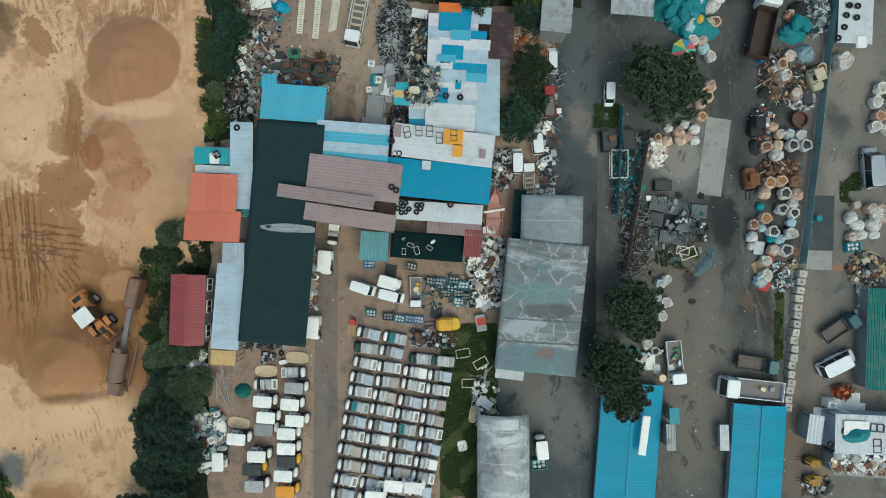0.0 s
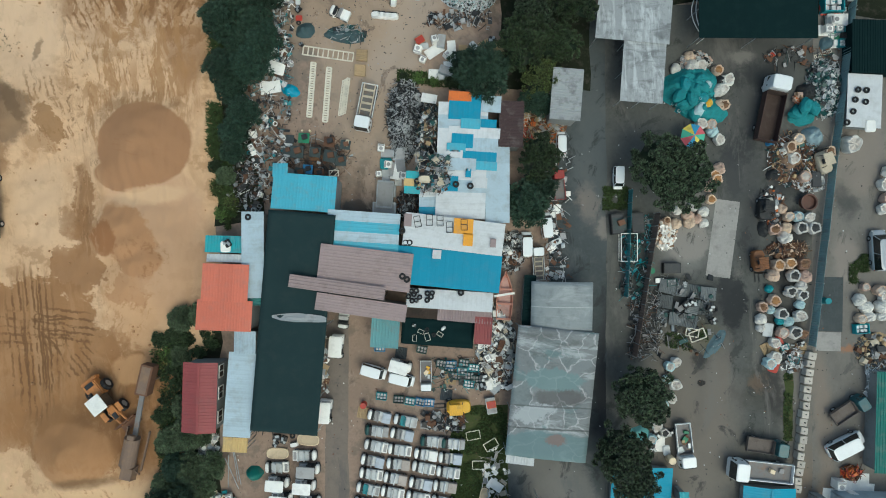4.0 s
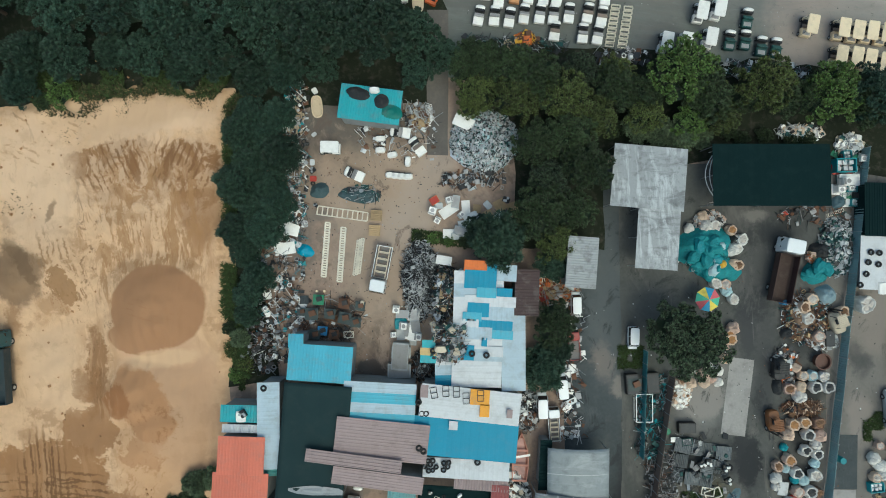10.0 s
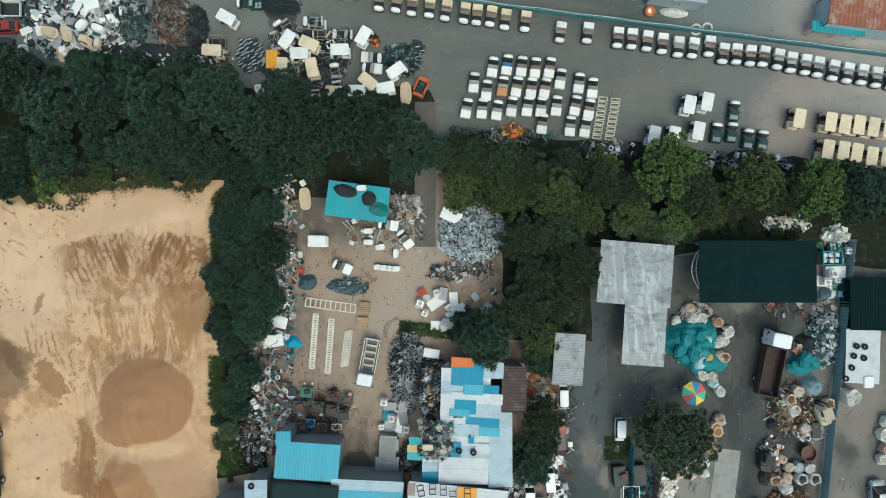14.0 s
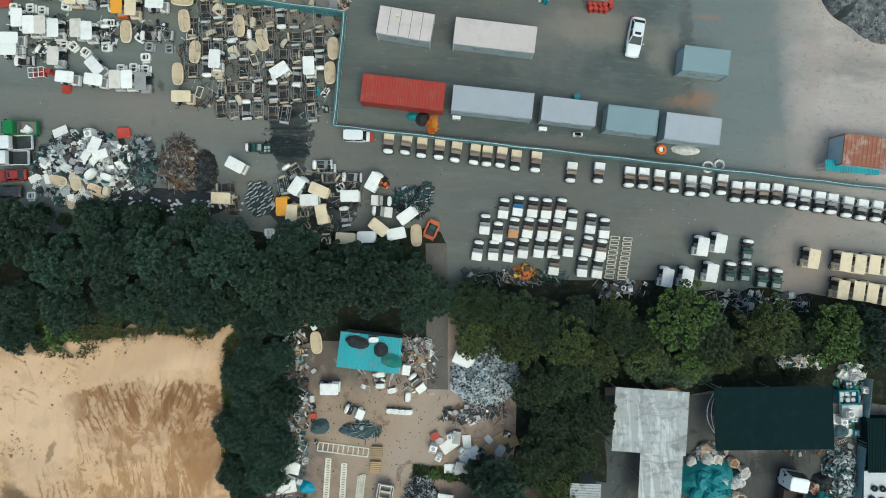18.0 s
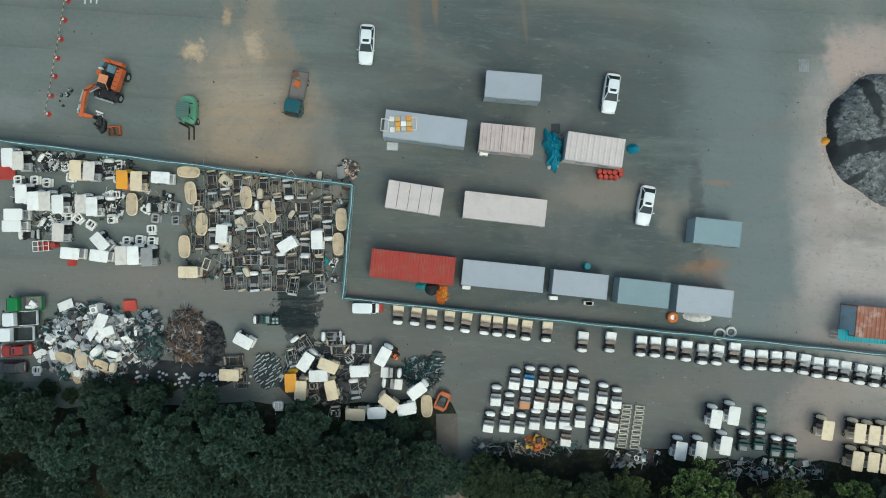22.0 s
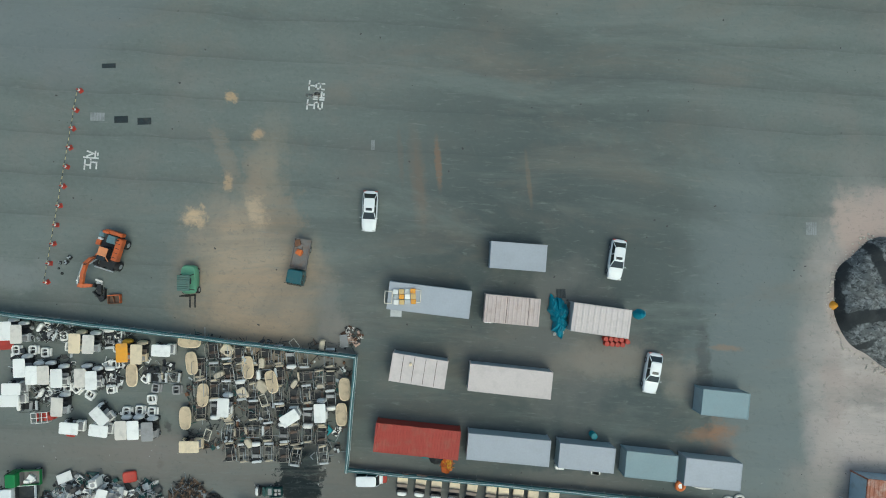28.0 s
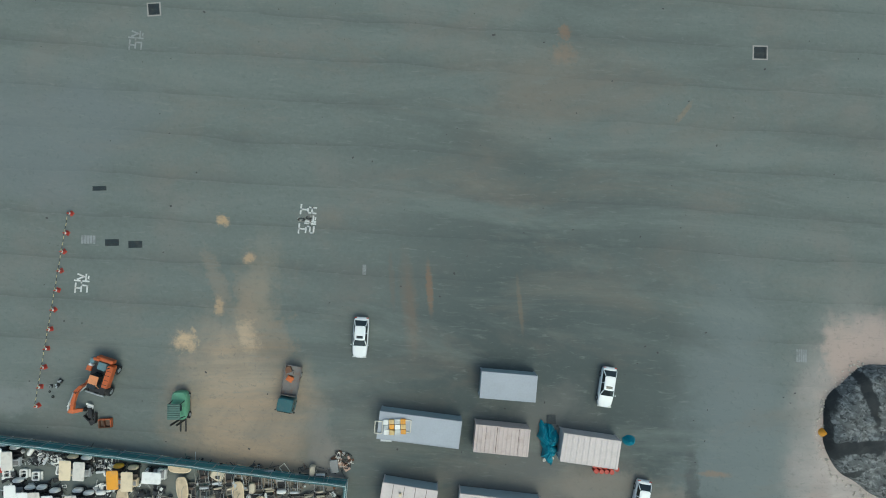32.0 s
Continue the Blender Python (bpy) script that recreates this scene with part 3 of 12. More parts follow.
stained(DIRT, [
    (-12.86, 42.00, 9.0, 4.6, -6, (0.1, 0.095, 0.085), 0.75, 0.6, 0.5),
    (-18.63, 34.87, 2.6, 9.0, 2, (0.12, 0.11, 0.1), 0.6, 0.7, 0.5),
    (-14.70, 19.94, 2.9, 2.3, 0, (0.06, 0.05, 0.045), 0.85, 0.7, 0.4),
    (-14.91, 19.94, 0.9, 0.9, 0, (0.24, 0.12, 0.06), 0.7, 0.9),
    (-9.32, 16.60, 0.6, 0.7, 0, (0.09, 0.075, 0.065), 0.8, 0.7, 0.3),
    (-10.61, 14.43, 2.0, 1.3, 0, (0.09, 0.085, 0.08), 0.85, 0.5, 0.3),
    (-7.81, 30.92, 1.6, 7.0, -12, (0.42, 0.335, 0.28), 0.7, 0.5),
    (-5.23, 35.07, 1.4, 4.0, -20, (0.42, 0.335, 0.28), 0.7, 0.5),
    (-7.76, 34.27, 2.4, 1.0, 10, (0.34, 0.2, 0.11), 0.6, 0.7),
    (-16.38, 31.70, 2.4, 0.8, 0, (0.16, 0.14, 0.125), 0.7, 0.6),
    (-7.31, 26.90, 7.0, 12.0, 8, (0.4, 0.31, 0.235), 0.6, 0.6),
    (-9.58, 16.59, 1.8, 4.0, 0, (0.1, 0.075, 0.06), 0.6, 0.8),
    (-4.42, 35.43, 3.2, 9.0, -12, (0.4, 0.32, 0.26), 0.75, 0.4),
    (-11.21, 35.54, 9.0, 5.0, 0, (0.38, 0.28, 0.2), 0.6, 0.6),
    (-11.98, -3.57, 5.0, 5.0, 0, (0.26, 0.19, 0.145), 0.6, 0.7)])

# ---- sand field on the west side, with its heaps ----
SAND_EAST = -25.5
HEAPS = [  # x, y, radius, height
    (-33.93, 21.24, 5.6, 1.7), (-41.16, -11.89, 5.0, 2.2), (-35.59, 11.86, 4.5, 1.4), (-34.07, 8.09, 4.5, 1.3), (-33.33, 37.16, 8.0, 0.9), (-48.53, 25.50, 3.6, 1.2), (-47.67, 25.75, 5.0, 1.0), (-42.55, -25.03, 4.0, 1.5)]


def sand_height(x, y):
    h = 0.1
    for hx, hy, r, top in HEAPS:
        q = math.hypot(x - hx, y - hy) / r
        if q < 1.3:
            h = max(h, 0.1 + top * max(0.0, min(1.0, 1.25 - q)) ** 1.1)
    p = Vector((x * 0.22, y * 0.22, 0))
    h += 0.35 * noise.fractal(p, 1.0, 2.0, 4) + 0.07 * noise.noise(Vector((x * 1.9, y * 0.5, 3)))
    # wheel ruts and scraped furrows
    lane = noise.noise(Vector((x * 0.1, y * 0.1, 11)))
    h += 0.1 * math.sin(x * 5.2 + 3 * noise.noise(Vector((x * 0.15, y * 0.15, 5)))) * max(0.0, lane) * 1.6
    h += 0.09 * noise.noise(Vector((x * 2.6, y * 0.55, 21))) + 0.05 * noise.noise(Vector((x * 4.5, y * 4.5, 2)))
    return max(0.06, h + 0.35)


def sand_field():
    nx, ny, x0, y0, y1 = 190, 330, -95.0, -42.0, 47.4
    bm = bmesh.new()
    grid = []
    for j in range(ny + 1):
        y = y0 + (y1 - y0) * j / ny
        edge = SAND_EAST + 1.6 * noise.noise(Vector((0, y * 0.12, 7))) + (-4.5 if y < 3 else 0.0) * min(1, (3 - y) / 10)
        line = []
        for i in range(nx + 1):
            k = i / nx
            x = x0 + (edge - x0) * (1 - (1 - k) ** 1.5)
            north = 45.9 + 1.3 * noise.noise(Vector((x * 0.16, 0, 3))) + 0.5 * noise.noise(Vector((x * 0.7, 0, 5))) - 1.6 * max(0.0, (-42 - x) / 8)
            fall = min(1.0, (edge - x) / 1.5, (north - y) / 1.2)
            line.append(bm.verts.new((x, y, 0.01 + (sand_height(x, y) - 0.01) * max(0.0, fall))))
        grid.append(line)
    for a, b in zip(grid, grid[1:]):
        for i in range(nx):
            bm.faces.new((a[i], a[i + 1], b[i + 1], b[i]))
    return finish("sand_field", bm, SAND, smooth=True)


def streaks(m, cx, cy, rx, ry, ang, stretch, colour, lo, hi, strength, scale=0.75):
    """Ragged streaks of another colour, drawn out along one direction and fading at the rim of an ellipse."""
    nt = m.node_tree
    b = nt.nodes["Principled BSDF"]
    geo = nt.nodes.new("ShaderNodeNewGeometry")
    mp = nt.nodes.new("ShaderNodeMapping")
    mp.vector_type = "TEXTURE"
    mp.inputs["Location"].default_value = (cx, cy, 0)
    mp.inputs["Rotation"].default_value = (0, 0, radians(ang))
    links(nt, geo.outputs["Position"], mp.inputs["Vector"])
    st = nt.nodes.new("ShaderNodeVectorMath")
    st.operation = "MULTIPLY"
    st.inputs[1].default_value = (1.0, 1 / stretch, 1)
    links(nt, mp.outputs[0], st.inputs[0])
    n = nt.nodes.new("ShaderNodeTexNoise")
    n.inputs["Scale"].default_value, n.inputs["Detail"].default_value, n.inputs["Roughness"].default_value = scale, 9, 0.7
    n.inputs["Distortion"].default_value = 0.6
    links(nt, st.outputs[0], n.inputs["Vector"])
    mr = nt.nodes.new("ShaderNodeMapRange")
    mr.inputs[1].default_value, mr.inputs[2].default_value = lo, hi
    mr.inputs[3].default_value, mr.inputs[4].default_value = 0.0, strength
    links(nt, n.outputs["Fac"], mr.inputs[0])
    el = nt.nodes.new("ShaderNodeVectorMath")
    el.operation = "DIVIDE"
    el.inputs[1].default_value = (rx, ry, 1000)
    links(nt, mp.outputs[0], el.inputs[0])
    ln = nt.nodes.new("ShaderNodeVectorMath")
    ln.operation = "LENGTH"
    links(nt, el.outputs[0], ln.inputs[0])
    rim = nt.nodes.new("ShaderNodeMapRange")
    rim.interpolation_type = "SMOOTHSTEP"
    rim.inputs[1].default_value, rim.inputs[2].default_value = 0.6, 1.15
    rim.inputs[3].default_value, rim.inputs[4].default_value = 1.0, 0.0
    links(nt, ln.outputs["Value"], rim.inputs[0])
    mul = nt.nodes.new("ShaderNodeMath")
    mul.operation = "MULTIPLY"
    links(nt, mr.outputs[0], mul.inputs[0])
    links(nt, rim.outputs[0], mul.inputs[1])
    mx = nt.nodes.new("ShaderNodeMix")
    mx.data_type = "RGBA"
    links(nt, mul.outputs[0], mx.inputs[0])
    links(nt, b.inputs["Base Color"].links[0].from_socket, mx.inputs[6])
    mx.inputs[7].default_value = (*colour, 1)
    links(nt, mx.outputs[2], b.inputs["Base Color"])


streaks(ASPHALT_N, -1.75, 99.34, 140, 80, 84, 6.0, (0.2, 0.222, 0.205), 0.5, 0.66, 0.5, 0.16)
streaks(ASPHALT_N, -1.75, 99.34, 140, 80, 78, 3.0, (0.1, 0.112, 0.105), 0.52, 0.68, 0.55, 0.09)
streaks(ASPHALT_N, -1.75, 99.34, 140, 80, 60, 1.5, (0.11, 0.122, 0.115), 0.55, 0.7, 0.5, 2.2)
streaks(ASPHALT_N, -1.75, 99.34, 140, 80, 86, 5.0, (0.21, 0.225, 0.21), 0.56, 0.7, 0.5, 2.6)
streaks(ASPHALT_N, -1.75, 99.34, 140, 80, 20, 9.0, (0.24, 0.23, 0.21), 0.64, 0.72, 0.14, 1.4)
streaks(ASPHALT_N, 2.0, 98.0, 60, 50, 88, 2.5, (0.21, 0.17, 0.135), 0.5, 0.7, 0.4, 0.12)
def furrows(m, cx, cy, rx, ry, ang, pitch, colour, cover, strength, wobble=4.0):
    """Broken dark grooves running one way, as wheels and buckets leave them, within an ellipse."""
    nt = m.node_tree
    b = nt.nodes["Principled BSDF"]
    geo = nt.nodes.new("ShaderNodeNewGeometry")
    mp = nt.nodes.new("ShaderNodeMapping")
    mp.vector_type = "TEXTURE"
    mp.inputs["Location"].default_value = (cx, cy, 0)
    mp.inputs["Rotation"].default_value = (0, 0, radians(ang))
    links(nt, geo.outputs["Position"], mp.inputs["Vector"])
    w = nt.nodes.new("ShaderNodeTexWave")
    w.inputs["Scale"].default_value, w.inputs["Distortion"].default_value = 0.314 / pitch, wobble
    w.inputs["Detail"].default_value, w.inputs["Detail Scale"].default_value, w.inputs["Detail Roughness"].default_value = 4, 1.2, 0.7
    links(nt, mp.outputs[0], w.inputs["Vector"])
    n = nt.nodes.new("ShaderNodeTexNoise")
    n.inputs["Scale"].default_value, n.inputs["Detail"].default_value, n.inputs["Roughness"].default_value = 0.5, 7, 0.7
    links(nt, geo.outputs["Position"], n.inputs["Vector"])
    el = nt.nodes.new("ShaderNodeVectorMath")
    el.operation = "DIVIDE"
    el.inputs[1].default_value = (rx, ry, 1000)
    links(nt, mp.outputs[0], el.inputs[0])
    ln = nt.nodes.new("ShaderNodeVectorMath")
    ln.operation = "LENGTH"
    links(nt, el.outputs[0], ln.inputs[0])
    last = None
    for sock, lo, hi, a, z in ((w.outputs["Fac"], 0.62, 0.9, 0.0, strength), (n.outputs["Fac"], cover, cover + 0.06, 0.0, 1.0), (ln.outputs["Value"], 0.75, 1.05, 1.0, 0.0)):
        mr = nt.nodes.new("ShaderNodeMapRange")
        for i, v in enumerate((lo, hi, a, z)):
            mr.inputs[i + 1].default_value = v
        links(nt, sock, mr.inputs[0])
        if last is None:
            last = mr.outputs[0]
        else:
            mu = nt.nodes.new("ShaderNodeMath")
            mu.operation = "MULTIPLY"
            links(nt, last, mu.inputs[0])
            links(nt, mr.outputs[0], mu.inputs[1])
            last = mu.outputs[0]
    mx = nt.nodes.new("ShaderNodeMix")
    mx.data_type = "RGBA"
    links(nt, last, mx.inputs[0])
    links(nt, b.inputs["Base Color"].links[0].from_socket, mx.inputs[6])
    mx.inputs[7].default_value = (*colour, 1)
    links(nt, mx.outputs[2], b.inputs["Base Color"])


tagged(sand_field(), "pale dry sand field with damp brown heaps and tyre tracks", "sand", kind="structure")
# broad damp ground first, then sharper damp heaps and dry crests
stained(SAND, [
    (-46.07, -1.82, 10.5, 9.5, 0, (0.3, 0.165, 0.08), 0.95, 0.5, 0.04),
    (-41.10, -6.25, 8.5, 7.5, 0, (0.29, 0.158, 0.075), 0.9, 0.45, 0.06),
    (-34.6, -6.94, 6.0, 8.5, 0, (0.23, 0.124, 0.06), 0.9, 0.4, 0.4),
    (-34.6, 37.6, 10.0, 2.6, -2, (0.29, 0.165, 0.083), 0.97, 0.5, 0.05),
    (-33.6, 35.6, 8.0, 2.6, 4, (0.31, 0.18, 0.092), 0.8, 0.9, 0.2),
    (-28.99, 33.94, 3.0, 6.0, 0, (0.266, 0.148, 0.074), 0.85, 0.4, 0.25)])
streaks(SAND, -42.04, 21.18, 60, 80, 10, 1.5, (0.43, 0.275, 0.155), 0.52, 0.64, 0.55, 0.2)
streaks(SAND, -40.75, 43.57, 24, 14, 0, 1.2, (0.62, 0.45, 0.31), 0.48, 0.56, 0.7, 0.4)
streaks(SAND, -42.04, 21.18, 60, 80, 12, 5.0, (0.4, 0.25, 0.14), 0.58, 0.66, 0.45, 1.1)
streaks(SAND, -41.97, 25.85, 9, 6, 14, 4.0, (0.33, 0.19, 0.095), 0.56, 0.62, 0.75)
streaks(SAND, -32.10, 27.27, 5, 5, 3, 5.0, (0.36, 0.21, 0.11), 0.5, 0.58, 0.7)
streaks(SAND, -34.04, 31.52, 10, 8, 3, 3.5, (0.34, 0.2, 0.1), 0.52, 0.57, 0.8)
streaks(SAND, -44.65, 34.21, 14, 20, 15, 2.0, (0.24, 0.15, 0.085), 0.6, 0.64, 0.8)
streaks(SAND, -45.00, -20.00, 14, 9, 0, 1.5, (0.59, 0.42, 0.26), 0.49, 0.55, 0.85)
stained(SAND, [
    # broad dry fan round the great heap
    (-32.79, 15.10, 6.0, 4.0, -15, (0.54, 0.36, 0.235), 0.9, 0.3, 0.25),
    (-35.52, 5.09, 3.4, 5.6, 20, (0.52, 0.33, 0.19), 0.8, 0.5, 0.25),
    (-35.4, 6.4, 2.6, 2.2, 20, (0.4, 0.225, 0.12), 0.7, 1.0, 0.1),
    (-40.57, 15.46, 1.2, 4.6, 4, (0.29, 0.165, 0.085), 0.9, 0.85, 0.2),
    (-41.63, 13.40, 1.6, 2.0, 4, (0.27, 0.15, 0.075), 0.85, 0.95, 0.2),
    (-39.84, 11.82, 2.0, 2.4, 10, (0.29, 0.16, 0.08), 0.85, 0.8, 0.2),
    (-41.44, 8.54, 3.2, 2.4, -20, (0.3, 0.165, 0.082), 0.9, 0.8, 0.06),
    (-44.07, 24.45, 1.1, 2.6, 25, (0.29, 0.17, 0.085), 0.85, 1.0, 0.06),
    (-47.93, 26.70, 0.7, 2.6, 28, (0.17, 0.12, 0.075), 0.85, 0.7, 0.25),
    (-49.08, 28.27, 2.2, 0.9, -40, (0.2, 0.14, 0.085), 0.75, 0.8, 0.3),
    (-49.58, 20.51, 1.0, 2.4, 0, (0.29, 0.17, 0.09), 0.75, 0.8),
    (-47.0, 36.5, 5.0, 8.0, 5, (0.66, 0.49, 0.345), 0.75, 0.6, 0.6),
    (-36.0, 42.6, 10.0, 1.9, -2, (0.68, 0.5, 0.35), 0.85, 0.5, 0.4),
    (-45.6, 32.6, 0.4, 1.4, -20, (0.22, 0.15, 0.095), 0.7, 1.1, 0.4),
    (-46.0, 15.5, 4.0, 5.0, 0, (0.64, 0.46, 0.31), 0.7, 0.6, 0.6),
    (-31.0, 9.6, 4.4, 9.0, 8, (0.46, 0.3, 0.19), 0.85, 0.35, 0.5),
    # the heaps themselves
    (-33.74, 21.86, 5.3, 4.7, 0, (0.345, 0.195, 0.108), 0.97, 0.07, 0.05),
    (-35.84, 18.44, 3.6, 1.8, -8, (0.345, 0.195, 0.108), 0.95, 0.1, 0.08),
    (-35.82, 21.10, 2.0, 4.2, 2, (0.365, 0.21, 0.118), 0.6, 0.25, 0.3),
    (-35.30, 11.40, 2.7, 4.9, 32, (0.4, 0.225, 0.12), 0.92, 0.3, 0.1),
    (-38.00, 11.62, 1.7, 2.0, 20, (0.3, 0.145, 0.068), 0.85, 0.5, 0.15),
    (-33.36, 16.22, 4.5, 1.1, 6, (0.6, 0.43, 0.28), 0.7, 0.3, 0.3),
    (-41.79, -11.88, 4.6, 3.6, 0, (0.36, 0.2, 0.1), 0.85, 0.15, 0.12),
    (-40.57, -15.02, 4.2, 0.8, 3, (0.15, 0.096, 0.056), 0.75, 0.3),
    (-39.97, -17.85, 8.0, 2.5, 3, (0.58, 0.42, 0.265), 0.8, 0.35),
    (-35.63, -2.95, 2.4, 1.6, -8, (0.46, 0.28, 0.15), 0.85, 0.35, 0.2),
    # wheel tracks and scraped ridges in the damp ground
    (-47.33, -0.21, 0.16, 7.4, 3, (0.17, 0.095, 0.048), 0.85, 0.7, 0.3),
    (-46.23, 0.82, 0.5, 7.0, 4, (0.38, 0.235, 0.13), 0.7, 0.5, 0.3),
    (-45.66, 0.29, 0.14, 7.0, 4, (0.16, 0.09, 0.045), 0.85, 0.8, 0.3),
    (-45.05, -0.76, 0.14, 6.0, 5, (0.17, 0.095, 0.048), 0.8, 0.8, 0.3),
    (-43.47, 2.80, 1.6, 0.13, 5, (0.16, 0.09, 0.045), 0.85, 0.8, 0.3),
    (-43.32, 1.04, 1.7, 0.13, -8, (0.16, 0.09, 0.045), 0.85, 0.8, 0.3),
    (-43.91, -0.51, 0.14, 1.8, 30, (0.16, 0.09, 0.045), 0.85, 0.8, 0.3),
    (-42.73, -0.01, 0.14, 1.6, 15, (0.16, 0.09, 0.045), 0.8, 0.8, 0.3),
    # north part
    (-38.25, 42.90, 9.0, 2.4, 3, (0.6, 0.42, 0.27), 0.8, 0.4),
    (-35.84, 37.20, 0.5, 2.2, 12, (0.22, 0.12, 0.06), 0.8, 0.9, 0.3),
    (-32.07, 37.45, 0.5, 2.2, -12, (0.22, 0.12, 0.06), 0.8, 0.9, 0.3),
    (-49.15, 25.51, 3.0, 3.4, 0, (0.18, 0.12, 0.075), 0.8, 0.5, 0.2),
    (-47.86, -23.10, 2.0, 2.6, 0, (0.089, 0.126, 0.148), 0.85, 0.6),
    (-42.55, -25.66, 3.5, 2.2, 0, (0.3, 0.165, 0.08), 0.85, 0.35)])


streaks(SAND, -40.31, 15.46, 2.6, 6.0, 6, 5.0, (0.47, 0.3, 0.175), 0.5, 0.58, 0.75, 0.9)
streaks(SAND, -44.92, 1.06, 6.5, 9.0, 3, 6.0, (0.38, 0.225, 0.12), 0.5, 0.62, 0.7, 0.6)
streaks(SAND, -34.0, 35.4, 9.0, 2.6, 5, 4.0, (0.46, 0.3, 0.18), 0.52, 0.6, 0.6, 0.6)
GROOVE = (0.16, 0.088, 0.044)
furrows(SAND, -46.49, 0.30, 3.4, 9.0, 4, 0.75, GROOVE, 0.42, 0.85, 3.0)
furrows(SAND, -43.10, 1.81, 2.6, 4.5, 82, 0.8, GROOVE, 0.44, 0.8, 5.0)
furrows(SAND, -42.35, -0.79, 2.6, 4.5, 38, 0.7, GROOVE, 0.48, 0.75, 6.0)
furrows(SAND, -49.33, 1.63, 2.4, 5.5, 88, 0.9, GROOVE, 0.46, 0.75, 3.0)
furrows(SAND, -35.52, 5.09, 3.4, 5.4, -20, 0.8, (0.36, 0.2, 0.1), 0.5, 0.5, 14.0)
furrows(SAND, -34.17, 8.96, 3.4, 3.0, 15, 0.9, (0.27, 0.14, 0.07), 0.5, 0.55, 14.0)
furrows(SAND, -40.57, 14.94, 1.4, 4.6, 5, 0.5, GROOVE, 0.52, 0.4, 9.0)
furrows(SAND, -44.07, 24.32, 2.4, 3.4, 24, 0.45, (0.26, 0.15, 0.075), 0.5, 0.8, 5.0)
furrows(SAND, -33.64, 28.58, 6.0, 4.0, 8, 0.55, (0.34, 0.195, 0.1), 0.5, 0.7, 4.0)
furrows(SAND, -34.51, 21.60, 1.2, 3.2, 75, 0.6, (0.33, 0.175, 0.095), 0.46, 0.5, 4.0)
furrows(SAND, -38.34, 37.56, 4.5, 3.0, 25, 0.7, (0.22, 0.12, 0.06), 0.46, 0.85, 4.0)
furrows(SAND, -30.82, 37.11, 4.5, 3.0, -22, 0.7, (0.22, 0.12, 0.06), 0.46, 0.85, 4.0)
furrows(SAND, -44.15, 25.42, 3.0, 6.0, 20, 0.6, (0.28, 0.17, 0.09), 0.52, 0.75, 6.0)
furrows(SAND, -45.14, 43.01, 9.0, 5.0, 60, 0.8, (0.36, 0.22, 0.12), 0.54, 0.6, 6.0)
furrows(SAND, -39.98, -18.79, 9.0, 4.0, 15, 0.6, (0.33, 0.19, 0.1), 0.52, 0.65, 6.0)


# iron-rich sand: a faint ochre cast over all of it
sand_nodes = SAND.node_tree
sand_cast = sand_nodes.nodes.new("ShaderNodeMix")
sand_cast.data_type, sand_cast.blend_type = "RGBA", "MULTIPLY"
sand_cast.inputs[0].default_value = 1.0
sand_cast.inputs[7].default_value = (1.03, 0.96, 0.9, 1)
links(sand_nodes, sand_nodes.nodes["Principled BSDF"].inputs["Base Color"].links[0].from_socket, sand_cast.inputs[6])
links(sand_nodes, sand_cast.outputs[2], sand_nodes.nodes["Principled BSDF"].inputs["Base Color"])

# patchy wear of the southern paving
for m, x, y, c1, c2 in ((YARD, 27.06, -0.78, (0.165, 0.152, 0.137), (0.045, 0.046, 0.045)), (ASPHALT_S, 16.25, 6.89, (0.115, 0.122, 0.12), (0.035, 0.038, 0.04)), (STRIP, 43.79, -0.99, (0.22, 0.2, 0.178), (0.1, 0.098, 0.09))):
    streaks(m, x, y, 60, 90, 5, 2.2, c1, 0.54, 0.64, 0.65, 0.22)
    streaks(m, x, y, 60, 90, -8, 1.3, c2, 0.56, 0.62, 0.7, 0.35)
    streaks(m, x, y, 60, 90, 4, 12.0, c1, 0.6, 0.68, 0.5, 0.9)
streaks(DIRT, -9.64, -5.37, 60, 90, 10, 2.0, (0.4, 0.3, 0.235), 0.54, 0.62, 0.6, 0.3)
streaks(DIRT, -9.64, -5.37, 60, 90, -10, 1.4, (0.14, 0.105, 0.085), 0.58, 0.63, 0.65, 0.4)
streaks(LANE, -13.49, -11.62, 60, 90, 5, 3.0, (0.12, 0.11, 0.105), 0.52, 0.6, 0.6, 0.4)
# near-black patches below the bags, stacked panels and scrap; the last is pale
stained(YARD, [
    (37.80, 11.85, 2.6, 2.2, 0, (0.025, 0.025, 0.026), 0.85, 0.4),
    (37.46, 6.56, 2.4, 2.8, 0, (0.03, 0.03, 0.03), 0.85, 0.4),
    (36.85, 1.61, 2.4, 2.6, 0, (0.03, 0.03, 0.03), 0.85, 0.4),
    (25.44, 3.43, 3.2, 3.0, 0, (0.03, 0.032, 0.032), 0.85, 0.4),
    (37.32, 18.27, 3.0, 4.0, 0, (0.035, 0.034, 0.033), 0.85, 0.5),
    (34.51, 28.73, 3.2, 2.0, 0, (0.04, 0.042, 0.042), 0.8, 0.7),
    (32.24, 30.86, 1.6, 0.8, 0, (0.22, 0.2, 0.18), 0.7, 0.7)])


# ---- roofs and sheds ----
def roof_mat(name, c, **kw):
    a = dict(rough=0.55, metal=0.0, vary=0.2, dirt=(0.22, 0.2, 0.18), dirt_amount=0.4, big=0.35, small=5.0, bump=0.12, rnd=0.1)
    a.update(kw)
    return mat(name, c, **a)


